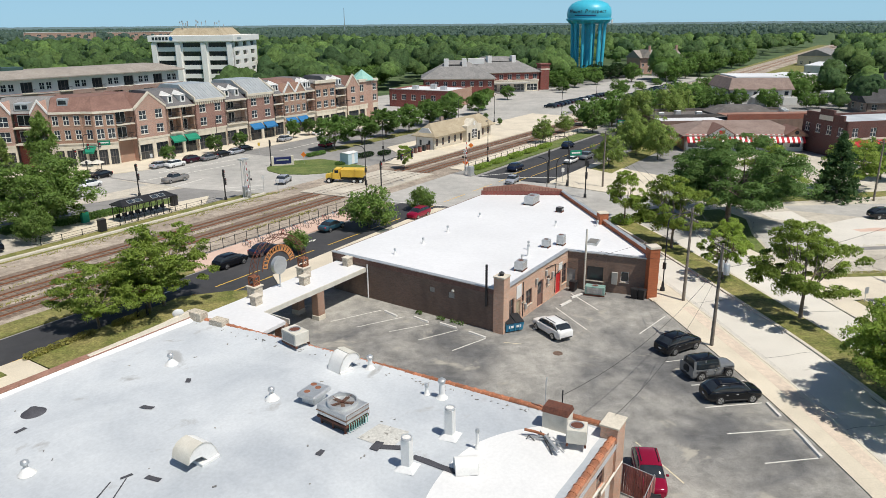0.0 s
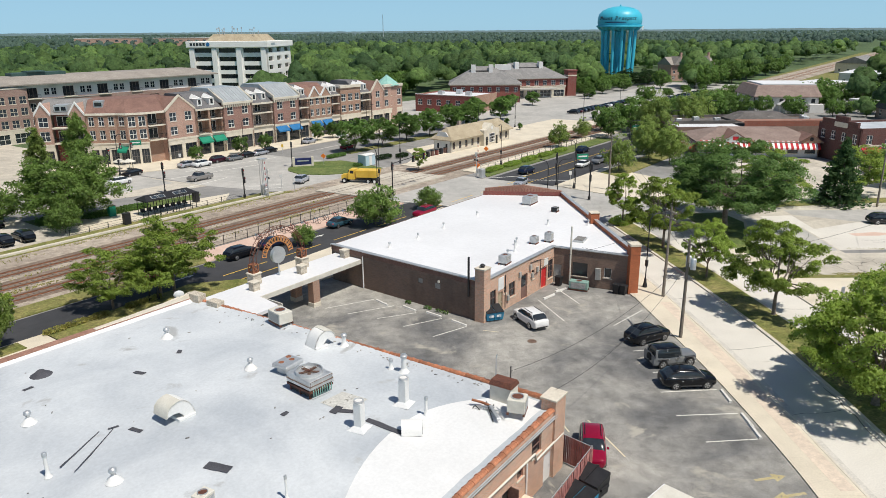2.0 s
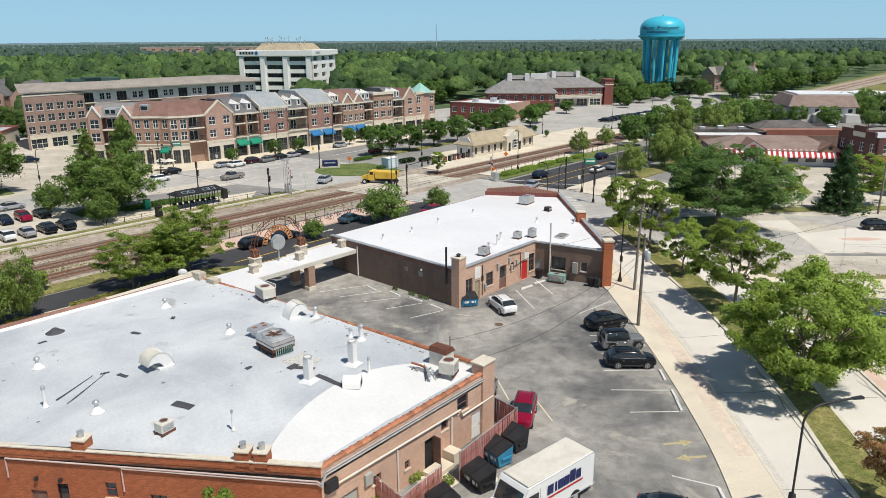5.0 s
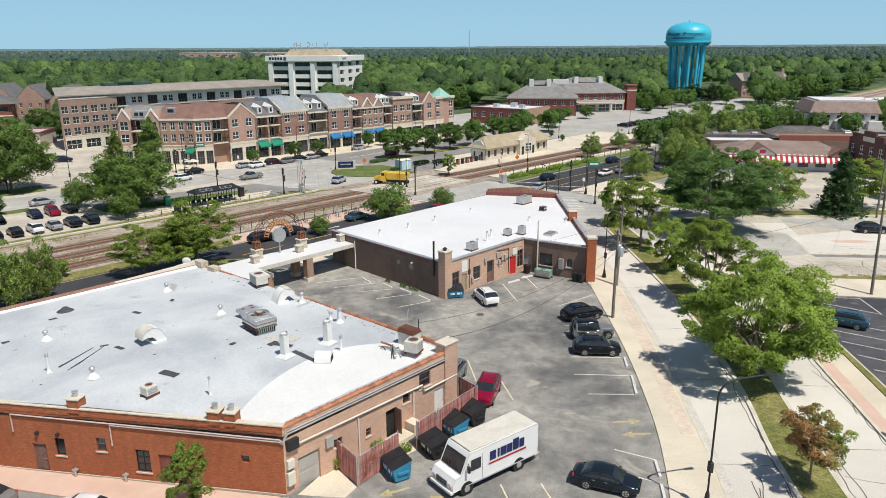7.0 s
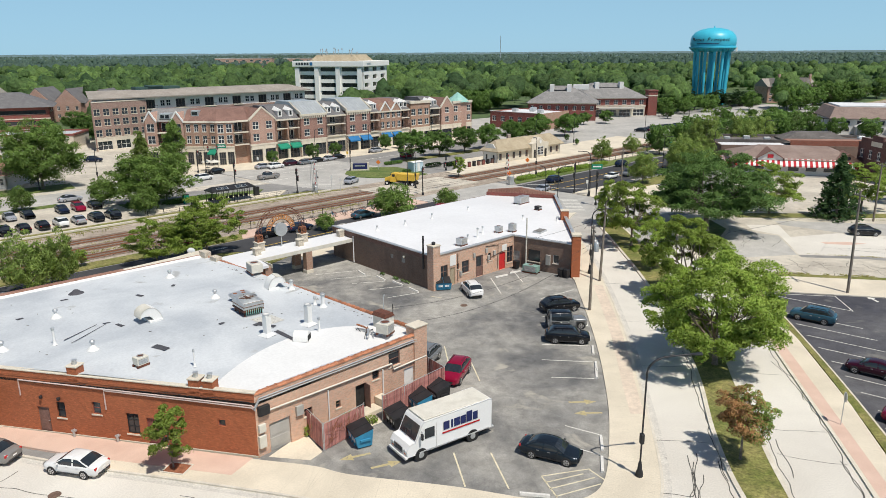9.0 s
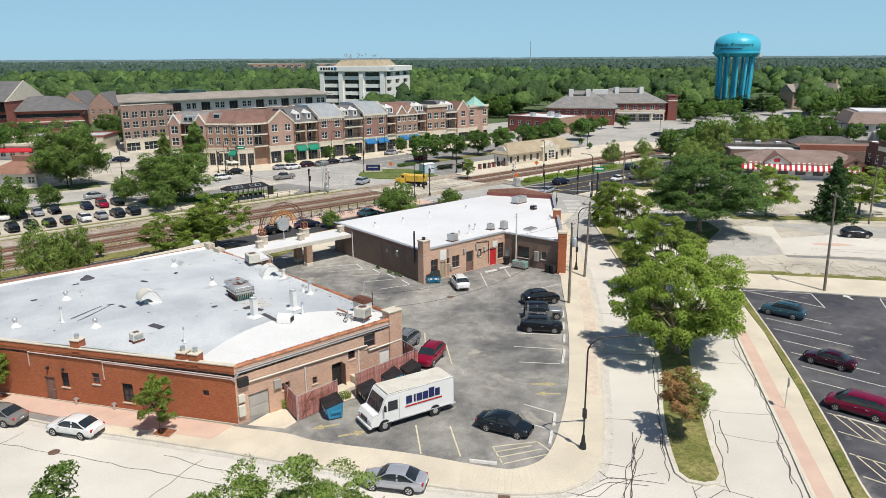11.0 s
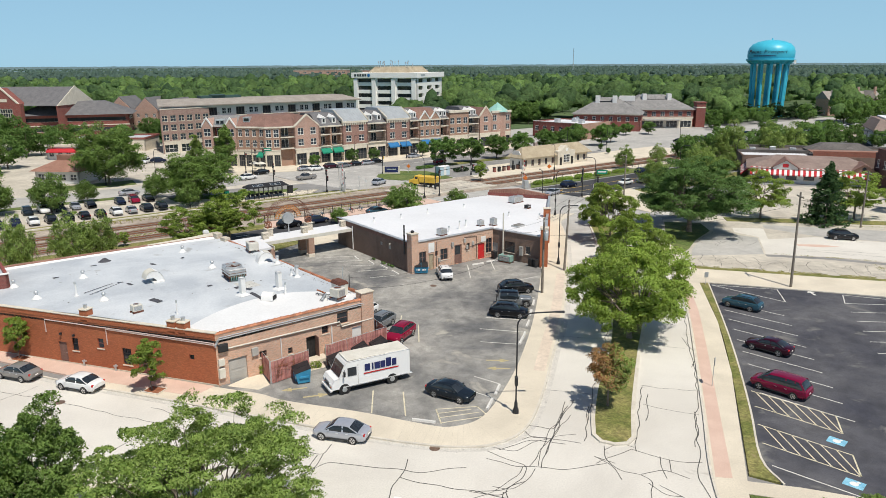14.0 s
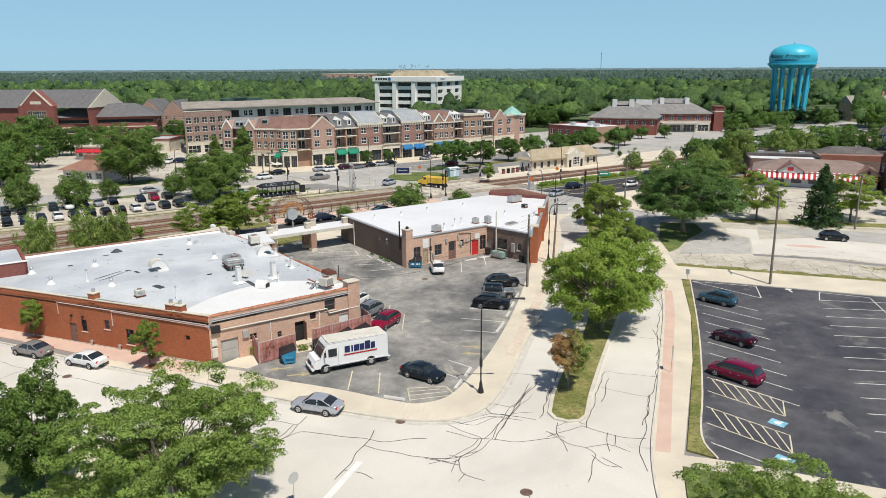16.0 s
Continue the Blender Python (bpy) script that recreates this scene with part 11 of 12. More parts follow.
EAST_SEAMS = (((23.5, 28.7), (24.2, 29.4), (26.1, 31.0)), ((24.2, 31.2), (24.2, 29.4), (25.1, 28.1), (26.4, 27.7), (27.1, 26.9), (26.6, 23.2)), ((23.4, 29.6), (24.8, 28.9)), ((26.1, 31.0), (27.7, 30.2), (29.2, 29.8), (30.8, 29.9)), ((28.0, 30.3), (28.1, 27.5)),
              ((26.4, 27.7), (28.2, 28.5), (29.6, 27.7)), ((27.5, 26.6), (28.9, 25.4)), ((28.6, 30.0), (28.5, 28.4)), ((17.7, 23.6), (18.2, 22.6), (19.7, 22.0)), ((18.3, 22.7), (18.0, 21.6)), ((9.9, 21.4), (11.3, 21.3), (12.2, 20.8)), ((22.4, 21.6), (22.9, 20.6)))
LANE_SEAMS = (((22.0, 70.0), (21.3, 60.0), (20.6, 51.9), (20.0, 44.3), (19.4, 39.6), (18.4, 34.1), (16.9, 29.9)), ((20.9, 50.0), (20.3, 44.0), (19.7, 40.2)), ((25.9, 56.0), (25.3, 50.8), (24.4, 45.0), (23.7, 39.3), (23.2, 34.9)),
              ((26.4, 30.7), (26.8, 33.8), (28.0, 41.7)), ((28.3, 40.3), (27.6, 35.5)), ((35.0, 66.0), (34.5, 59.8), (33.5, 51.8), (33.1, 45.9), (32.4, 40.5), (31.4, 36.0), (30.9, 31.0), (30.2, 27.8), (30.6, 25.3)), ((31.6, 37.6), (31.2, 33.9), (30.7, 32.0)), ((33.2, 54.0), (33.8, 49.5), (32.9, 46.5)))
CROSS_SEAMS = (((27.7, 38.4), (30.8, 37.3), (31.9, 37.2)), ((28.0, 42.0), (29.5, 41.6), (32.5, 41.5)), ((29.6, 51.6), (33.1, 51.1)), ((30.6, 61.0), (34.4, 60.2)), ((31.2, 72.0), (35.2, 71.4)), ((19.1, 39.9), (21.9, 39.8), (23.4, 39.6)), ((20.9, 52.4), (25.0, 52.6)), ((21.6, 63.5), (26.4, 63.8)), ((21.9, 76.0), (26.6, 76.2)),
               ((-46.0, 36.5), (-20.0, 31.4), (1.4, 27.2)), ((-12.0, 31.8), (-4.0, 29.4), (1.0, 28.9)), ((-24.0, 34.0), (-26.0, 29.0)), ((-9.0, 31.5), (-11.0, 25.5)), ((-38.0, 36.8), (-39.6, 31.0)))
WEB_SEAMS = (((18.5, 27.5), (17.7, 25.7), (16.7, 24.2), (15.5, 23.3)), ((17.4, 24.3), (17.3, 22.6)), ((19.3, 27.4), (18.6, 25.5), (17.8, 24.7), (16.6, 24.8)), ((20.5, 31.7), (19.1, 31.0), (17.7, 29.5), (16.0, 29.8)), ((22.2, 32.6), (20.7, 32.0), (19.6, 29.8), (18.9, 27.6)), ((21.8, 35.6), (20.5, 31.9)), ((21.1, 35.9), (19.9, 31.1), (19.5, 27.7)), ((23.4, 29.6), (24.6, 28.5), (25.1, 26.9)), ((26.8, 26.8), (27.8, 25.6), (28.8, 25.5)), ((24.1, 30.6), (25.3, 31.6), (26.3, 31.3)))
for group, w in ((CORNER_SEAMS, 0.065), (WEB_SEAMS, 0.05), (MIDDLE_SEAMS, 0.06), (EAST_SEAMS, 0.055), (LANE_SEAMS, 0.06), (CROSS_SEAMS, 0.045)):
    for k, pts in enumerate(group):
        seam(pts, w, 0.13, 0.0004 * k)
# broken slabs of the disused lot
for k in range(26):
    x = 40.5 + k * 2.7 + rc.uniform(-0.8, 0.8)
    y = 82.2 - (x - 40.0) * 0.135
    crack((x, y), (x + rc.uniform(-2.6, 2.6), y + rc.uniform(4.5, 6.5)), 0.06, 0.024, 0.6, 1)
    crack((x, y + rc.uniform(1.5, 4.5)), (x + rc.uniform(2.5, 5.0), y + rc.uniform(1.0, 4.5)), 0.05, 0.025, 0.6, 0)
for k in range(16):
    x, y = rc.uniform(54, 98), rc.uniform(90, 97)
    y -= 0.2 * (x - 58)
    crack((x, y), (x + rc.uniform(4, 11), y - rc.uniform(0.6, 2.4)), 0.05, 0.026, 0.3, 0)
for k in range(10):
    x, y = rc.uniform(41, 50), rc.uniform(89, 100)
    crack((x, y), (x + rc.uniform(-4, 4), y + rc.uniform(1, 6)), 0.045, 0.024, 0.4, 0)
# sidewalk joints
JT = thing("sidewalk_joints", pose(0, 0, 0.1185), "thin dark joints between sidewalk slabs", "road surface")
for k in range(4, len(LOT_EDGE) - 2, 1):
    a = Vector(LOT_EDGE[k])
    b = min((Vector(p) for p in NEAR_KERB), key=lambda q: (q - a).length)
    part("joint", Geo().ribbon([tuple(a.lerp(b, 0.02)), tuple(a.lerp(b, 0.96))], 0.016, 0), JOINT, JT)
for k in range(22):
    y = 29 + k * 2.0
    x = 31.4 + (y - 28) * 0.108
    part("joint", Geo().ribbon([(x + 1.25, y), (x + 2.35, y - 0.15)], 0.016, 0), JOINT, JT)
for x, y, rr in ((22.6, 21.2, 0.42), (12.0, 29.0, 0.4), (5.2, 67.5, 0.42), (-20, 31.5, 0.4)):
    t = thing("manhole_cover", pose(x, y, 0.036 if y > 60 else 0.002), "round dark iron manhole cover", "manhole cover", "manhole covers")
    part("lid", Geo().lathe([(rr, 0), (rr, 0.012), (rr * 0.82, 0.013), (rr * 0.8, 0.008), (0.05, 0.008)], 20), RAIL_STEEL, t)

# tree pits
for x, y in ((-13.3, 34.6), (-29.7, 39.0)):
    t = thing("tree_pit", pose(x, y, 0.126, 0, 0, -10), "square tree pit with dark mulch and a stone edge", "tree pit", "tree pits")
    part("mulch", Geo().box(-0.75, 0.75, -0.55, 0.55, 0, 0.02), RUST, t)
    for a, b, c, d in ((-0.85, 0.85, -0.65, -0.55), (-0.85, 0.85, 0.55, 0.65), (-0.85, -0.75, -0.55, 0.55), (0.75, 0.85, -0.55, 0.55)):
        part("edging", Geo().box(a, b, c, d, 0, 0.05, 0.01), KERB, t)

# ---- railway ----
for k, (v, u0, u1) in enumerate(((53.2, -150, 330), (48.4, -150, 330), (43.9, -150, -8))):
    for g0 in (-0.72, 0.72):
        slope = 0.011
        pts = [tuple(W(u, v + g0 + max(0, u - 140) * slope)[:2]) for u in [*range(u0, 1200 if u1 > 0 else u1, 40), *([] if u1 > 0 else [u1])]]
        t = thing("rail", pose(0, 0, 0), "rusty steel running rail on wooden ties", "rail", "running rails")
        part("head", strip_solid(Geo(), pts, 0.075, 0.16, 0.21), RAIL_STEEL, t)
        part("web", strip_solid(Geo(), pts, 0.14, 0.05, 0.16), RUST, t)
    g = Geo()
    u = u0
    rr = random.Random(k)
    while u < (300 if u1 > 0 else u1):
        if not 32 < u < 57:
            a, b = W(u, v - 1.25 + rr.uniform(-0.06, 0.06) + max(0, u - 140) * 0.011), W(u, v + 1.25 + max(0, u - 140) * 0.011)
            strip_solid(g, [a[:2], b[:2]], 0.24, -0.05, 0.075 + rr.uniform(-0.01, 0.02))
        u += 0.62
    tagged(new("ties", g.mesh("ties", TIE)), "dark wooden railway ties in the ballast", "railway ties", "", "stuff")
    slab("tread_band", rails_poly((u0, v - 1.7), (u1, v - 1.7 + max(0, u1 - 140) * 0.011), (u1, v + 1.7 + max(0, u1 - 140) * 0.011), (u0, v + 1.7)), 0.045, stuff("stained_ballast_%d" % k, (0.17, 0.125, 0.095), (0.26, 0.20, 0.155), 0.3, 14.0, 0.95, 0.7, grain=0.35),
         "rust-stained ballast between the rails", "railway")
slab("crossing_panel", rails_poly((33.5, 45.5), (56, 45.5), (54, 56.5), (32, 56.5)), 0.20, OLD_CONCRETE, "concrete crossing panels between the rails", "road")
for v in (48.4, 53.2):
    for g0 in (-0.72, 0.72):
        part("flangeway", Geo().ribbon([tuple(W(32.5, v + g0)[:2]), tuple(W(56, v + g0)[:2])], 0.2, 0.206), SEALANT, RM, m=pose(0, 0, -0.012))

# ---- street furniture ----
def mast(m, label, pts, r, base=0.16, material=None, name="street_lamp", category="street lamp", group="street lamps"):
    t = thing(name, m, label, category, group)
    part("pole", Geo().tube(pts, r, 8), material or BLACK, t, "", 50)
    part("base", Geo().lathe([(base * 1.6, 0), (base * 1.5, 0.3), (base, 0.5), (base * 0.8, 0.9), (r * 1.2, 1.1)], 10), material or BLACK, t, "", 50)
    return t


def lamp(x, y, h, arm, turn, label="tall black street lamp with a curved arm", z=0.11):
    pts = [(0, 0, 0), (0, 0, h - 1.0)] + [(arm * 0.45 * (1 - math.cos(radians(a))), 0, h - 1.0 + 1.0 * math.sin(radians(a))) for a in range(15, 91, 15)] + [(arm, 0, h + 0.05)]
    t = mast(pose(x, y, z, 0, 0, turn), label, pts, 0.062)
    part("head", Geo().loft([[(arm - 0.1, -0.09, h), (arm - 0.1, 0.09, h), (arm - 0.1, 0.07, h + 0.1), (arm - 0.1, -0.07, h + 0.1)], [(arm + 0.6, -0.16, h - 0.02), (arm + 0.6, 0.16, h - 0.02), (arm + 0.6, 0.1, h + 0.1), (arm + 0.6, -0.1, h + 0.1)]]), BLACK, t, "flat lamp head")
    part("box", Geo().box(-0.12, 0.12, -0.16, 0.16, 2.4, 3.1, 0.02), BLACK, t)
    return t


lamp(17.5, 35.1, 8.4, 3.0, 12)
lamp(20.7, 79.6, 8.2, 1.8, 10)
lamp(20.0, 113.0, 8.2, 1.8, 20)
for u, v, tn in ((41.7, 50.0, 0), (59.9, 20.2, 120), (72, 43.0, 200), (34.0, 43.6, 90), (38.5, 14.0, 60), (62, 62, 250)):
    w = W(u, v)
    lamp(w.x, w.y, 8.5, 1.7, RAIL + tn)
for u, v in ((50, 98.5), (68, 99.0), (90, 97), (110, 74), (126, 72), (150, 62), (180, 63), (96, 25), (120, 24.5), (150, 24.5), (20, 99), (-4, 99)):
    w = W(u, v)
    lamp(w.x, w.y, 8.0, 1.4, RAIL - 60, "distant black street lamp with a curved arm")


def utility_pole(x, y, h, arms, label, tilt=(0, 0), cans=0, turn=90.0):
    t = thing("utility_pole", pose(x, y, 0.1, tilt[0], tilt[1], turn), label, "utility pole", "utility poles")
    part("pole", Geo().cyl((0, 0, -0.2), (0, 0, h), 0.17, 0.11, 9), POLE_WOOD, t, "weathered round pole", 50)
    for z in arms:
        c = part("crossarm", Geo().box(-1.25, 1.25, -0.06, 0.06, z, z + 0.13, 0.01), POLE_WOOD, t)
        for xx in (-1.1, -0.55, 0.55, 1.1):
            part("insulator", cached("ins", lambda: Geo().lathe([(0.03, 0), (0.05, 0.06), (0.03, 0.14)], 7).mesh("insulator", CREAM)), None, c, m=pose(xx, 0, z + 0.13))
    for k in range(cans):
        c = part("transformer", Geo().lathe([(0.25, h - 2.6), (0.26, h - 1.7), (0.2, h - 1.62), (0.05, h - 1.55)], 14, -0.45 + 0.9 * k, -0.3), GALV, t, "grey transformer can", 50)
        part("bushing", Geo().cyl((-0.45 + 0.9 * k, -0.3, h - 1.6), (-0.45 + 0.9 * k, -0.3, h - 1.3), 0.04), CREAM, c)
    return t


utility_pole(18.8, 66.4, 9.3, (8.9,), "wooden utility pole with two grey transformers", (0, 0), 2)
utility_pole(21.5, 76.6, 9.6, (9.0, 8.3), "leaning wooden utility pole with crossarms", (2.0, 3.0), 0)
utility_pole(49.2, 73.2, 11.8, (11.2,), "leaning dark wooden utility pole beside the side lot", (0, 2.5), 0)
utility_pole(71.0, 110.0, 9.5, (9.0,), "wooden utility pole in the disused lot", (0, 0), 0)
utility_pole(33.5, 128.0, 9.5, (9.0,), "wooden utility pole near the junction", (0, 0), 0)


def wire(a, b, sag=0.7, name="cable", r0=0.014):
    pts = [(a[0] + (b[0] - a[0]) * k / 12, a[1] + (b[1] - a[1]) * k / 12, a[2] + (b[2] - a[2]) * k / 12 - sag * 4 * (k / 12) * (1 - k / 12)) for k in range(13)]
    t = thing("overhead_cable", pose(0, 0, 0), "thin dark overhead cable between poles", "cable", "overhead cables")
    part("strand", Geo().tube(pts, r0, 4), WIRE, t)


for dx in (-1.0, 0.0, 1.0):
    wire((18.8 + dx, 66.4, 9.1), (21.5 + dx, 76.6, 9.2), 0.3)
    wire((21.5 + dx, 76.6, 9.2), (33.5 + dx, 128.0, 9.2), 0.9)
wire((18.8, 66.4, 7.6), (W(-17.4, -13.6).x, W(-17.4, -13.6).y, 6.0), 1.3)
wire((18.8, 66.4, 7.2), (W(-17.2, -16.8).x, W(-17.2, -16.8).y, 5.6), 1.4)
wire((18.8, 66.4, 7.2), (49.2, 73.2, 10.6), 0.9)
wire((18.8, 66.4, 8.0), (W(15.0, -3.0).x, W(15.0, -3.0).y, 4.4), 0.4)
wire((21.5, 76.6, 8.0), (W(9.5, -0.1).x, W(9.5, -0.1).y, 3.8), 0.5)
wire((49.2, 73.2, 11.0), (108.0, 66.0, 11.0), 1.2)
wire((49.2, 73.2, 11.0), (71.0, 110.0, 9.2), 0.8)


def signal(u, v, h, heads, turn, label, armed=0.0):
    w = W(u, v)
    t = thing("traffic_signal", pose(w.x, w.y, 0.1, 0, 0, RAIL + turn), label, "traffic signal", "signals at the crossing")
    part("pole", Geo().tube([(0, 0, 0), (0, 0, h)], 0.11, 8), BLACK, t)
    part("base", Geo().lathe([(0.24, 0), (0.22, 0.4), (0.12, 0.6)], 10), BLACK, t)
    if armed:
        part("arm", Geo().tube([(0, 0, h - 0.3), (armed, 0, h)], 0.07, 6), BLACK, t)
    for x, z in heads:
        hd = part("signal_head", Geo().box(x - 0.2, x + 0.2, -0.2, 0.12, z, z + 1.1, 0.03), BLACK, t)
        for k in range(3):
            part("lens", Geo().cyl((x, -0.22, z + 0.2 + k * 0.34), (x, -0.2, z + 0.2 + k * 0.34), 0.11, 0.11, 10), RED_LAMP if k == 2 else ASPHALT_GREY, hd)
    return t


signal(15.9, 77.4, 5.4, ((0.0, 4.2), (0.3, 2.6)), 30, "black traffic signal pole at the crossing")
signal(21.6, 62.8, 5.0, ((0.0, 3.8), (0.35, 2.4)), 30, "black traffic signal pole at the crossing")
signal(19.0, 101.0, 5.4, ((0.3, 4.0), (2.6, 5.0), (4.6, 5.0)), -20, "black traffic signal mast before the shops", 5.0)
signal(53.7, 14.3, 6.2, ((0.0, 3.0), (0.3, 5.0), (-0.4, 5.0)), 40, "black traffic signal pole at the junction")
signal(60.5, 24.0, 6.0, ((0.0, 4.6), (0.3, 3.0)), 200, "black traffic signal pole at the junction")
signal(38.0, 43.7, 5.6, ((0.0, 4.2), (6.5, 4.6), (10.0, 4.6)), 5, "black cantilever signal over the tracks", 10.5)
signal(46.0, 78.0, 5.2, ((0.0, 4.0),), 60, "black traffic signal pole at the lawn")
signal(-14.0, 104.0, 5.6, ((0.4, 4.2), (3.0, 5.0)), -10, "black traffic signal mast on the side street", 4.0)
for u, v, a in ((24.6, 60.2, 70), (59.3, 40.6, 250)):
    w = W(u, v)
    t = thing("crossing_gate", pose(w.x, w.y, 0.08, 0, 0, RAIL + a), "railway crossing signal with crossbuck and raised gate arm", "crossing gate", "signals at the crossing")
    part("mast", Geo().tube([(0, 0, 0), (0, 0, 4.6)], 0.08, 8), GALV, t)
    for s in (-1, 1):
        part("crossbuck", Geo().box(-0.6, 0.6, -0.04, 0, -0.1, 0.1), WHITE, t, m=pose(0, -0.1, 4.3, 0, 45 * s, 0))
        part("flasher", Geo().cyl((s * 0.4, -0.2, 3.2), (s * 0.4, -0.05, 3.2), 0.2, 0.2, 12), BLACK, t)
    part("mechanism", Geo().box(-0.3, 0.3, 0.1, 0.6, 0.6, 1.4, 0.03), GALV, t)
    part("gate_arm", Geo().box(-0.05, 0.05, 0.3, 0.36, 1.2, 6.4), WHITE, t)
    for k in range(5):
        part("red_band", Geo().box(-0.055, 0.055, 0.29, 0.37, 1.8 + k * 0.95, 2.25 + k * 0.95), RED_LAMP, t)
    part("relay_box", Geo().box(1.2, 2.2, -0.4, 0.5, 0, 1.7, 0.03), GALV, t)
w = W(24.0, 60.6)
t = thing("lattice_mast", pose(w.x, w.y, 0.05, 0, 0, RAIL), "grey lattice signal mast beside the tracks", "mast", "signals at the crossing")
for x in (-0.4, 0.4):
    for y in (-0.3, 0.3):
        part("leg", Geo().cyl((x, y, 0), (x * 0.9, y * 0.9, 6.5), 0.05, 0.05, 6), GALV, t)
for k in range(6):
    part("brace", Geo().tube([(-0.4, -0.3, k * 1.05), (0.4, -0.3, k * 1.05 + 1.0), (-0.4, -0.3, k * 1.05 + 1.0)], 0.03, 5), GALV, t)
part("platform", Geo().box(-0.7, 0.7, -0.5, 0.5, 6.4, 6.6), GALV, t)

# bus and train shelter
w = W(8.5, 65.2)
SH = thing("platform_shelter", pose(w.x, w.y, 0.12, 0, 0, RAIL) @ Matrix.Diagonal((0.8, 1, 0.95, 1)), "black-roofed glass platform shelter with skylights", "shelter")
part("roof", Geo().loft([[(-5.6, -1.6, 2.45), (5.6, -1.6, 2.45), (5.6, 1.6, 2.45), (-5.6, 1.6, 2.45)], [(-5.6, -1.6, 2.6), (5.6, -1.6, 2.6), (5.6, 1.6, 2.6), (-5.6, 1.6, 2.6)], [(-4.6, -0.1, 3.25), (4.6, -0.1, 3.25), (4.6, 0.1, 3.25), (-4.6, 0.1, 3.25)]]), BLACK, SH, "black metal hipped roof")
for x in (-2.6, 2.2):
    for dx in (-0.75, 0.75):
        part("skylight", Geo().loft([[(x + dx - 0.65, -1.35, 2.76), (x + dx + 0.65, -1.35, 2.76), (x + dx + 0.65, -0.6, 3.08), (x + dx - 0.65, -0.6, 3.08)], [(x + dx - 0.65, -1.37, 2.79), (x + dx + 0.65, -1.37, 2.79), (x + dx + 0.65, -0.62, 3.11), (x + dx - 0.65, -0.62, 3.11)]]), METAL_PALE, SH)
        part("skylight_pane", Geo().loft([[(x + dx + i * 0.52, -1.32 + j * 0.62, 2.83 + j * 0.265) for i, j in ((-1, 0), (1, 0), (1, 1), (-1, 1))], [(x + dx + i * 0.52, -1.325 + j * 0.62, 2.838 + j * 0.265) for i, j in ((-1, 0), (1, 0), (1, 1), (-1, 1))]]), GLASS_BLUE, SH)
for k in range(9):
    for y in (-1.4, 1.4):
        part("post", Geo().box(-5.3 + k * 1.32, -5.2 + k * 1.32, y - 0.05, y + 0.05, 0, 2.45), BLACK, SH)
for k in range(8):
    part("pane", Geo().box(-5.2 + k * 1.32, -3.98 + k * 1.32, 1.38, 1.4, 0.35, 2.3), GLASS_CLEAR, SH, "clear glass")
    part("bench", Geo().box(-5.0 + k * 1.32, -4.1 + k * 1.32, 0.6, 1.1, 0.4, 0.48, 0.01).box(-5.0 + k * 1.32, -4.1 + k * 1.32, 1.1, 1.15, 0.48, 0.9), BLACK, SH)
for k, (u, v) in enumerate(((1.5, 69.2), (14.8, 66.8), (0.2, 62.8))):
    w = W(u, v)
    t = thing("utility_cabinet", pose(w.x, w.y, 0.1, 0, 0, RAIL), "dark green steel cabinet beside the platform", "cabinet", "cabinets")
    part("body", Geo().box(-0.5, 0.5, -0.35, 0.35, 0, 1.6, 0.03), BLACK if k else GREEN_CLOTH, t)
    part("lid", Geo().box(-0.55, 0.55, -0.4, 0.4, 1.6, 1.68, 0.02), BLACK, t)


# weeds between the rails
rw = random.Random(5)
g = Geo()
for k in range(6500):
    u, band = rw.uniform(-110, 34), rw.random()
    v = rw.gauss(46.1, 0.35) if band < 0.4 else (rw.gauss(50.7, 0.3) if band < 0.55 else rw.gauss(59.2, 0.8))
    if math.sin(u * 0.31 + v) + 0.6 * math.sin(u * 1.13) < -0.35:
        continue
    p = W(u, v)
    for j in range(5):
        a, h, w0 = rw.uniform(0, 6.28), rw.uniform(0.06, 0.2), rw.uniform(0.03, 0.07)
        dx, dy = math.cos(a), math.sin(a)
        g.add([(p.x - dy * w0, p.y + dx * w0, 0.02), (p.x + dy * w0, p.y - dx * w0, 0.02), (p.x + dx * h * 0.7, p.y + dy * h * 0.7, 0.03 + h)], [(0, 1, 2)])
me = g.mesh("track_weeds", LEAF_GOLD)
tagged(new("track_weeds", me), "dry weeds growing in the ballast between the rails", "weeds", "", "stuff")

# weeds in the joints of the disused lot
g = Geo()
for (ax, ay), (bx, by), n, sp in (((39, 81.6), (64, 78.7), 1100, 0.22), ((64, 78.7), (109, 71.7), 1300, 0.25), ((63.5, 84.2), (69, 82.6), 420, 0.7), ((52, 90.0), (66, 87.6), 160, 0.12), ((50, 112.4), (90, 109.5), 300, 0.15)):
    for k in range(n):
        f = rw.random()
        if math.sin(f * 23 + ax) + 0.7 * math.sin(f * 61 + ay) < -0.3:
            continue
        px, py = ax + (bx - ax) * f + rw.gauss(0, 0.25), ay + (by - ay) * f + rw.gauss(0, sp)
        for j in range(3):
            a, h, w0 = rw.uniform(0, 6.28), rw.uniform(0.05, 0.16), rw.uniform(0.03, 0.07)
            dx, dy = math.cos(a), math.sin(a)
            g.add([(px - dy * w0, py + dx * w0, 0.02), (px + dy * w0, py - dx * w0, 0.02), (px + dx * h, py + dy * h, 0.03 + h * 0.7)], [(0, 1, 2)])
tagged(new("lot_weeds", g.mesh("lot_weeds", LEAF_GOLD)), "green weeds growing in the joints of the disused lot", "weeds", "", "stuff")

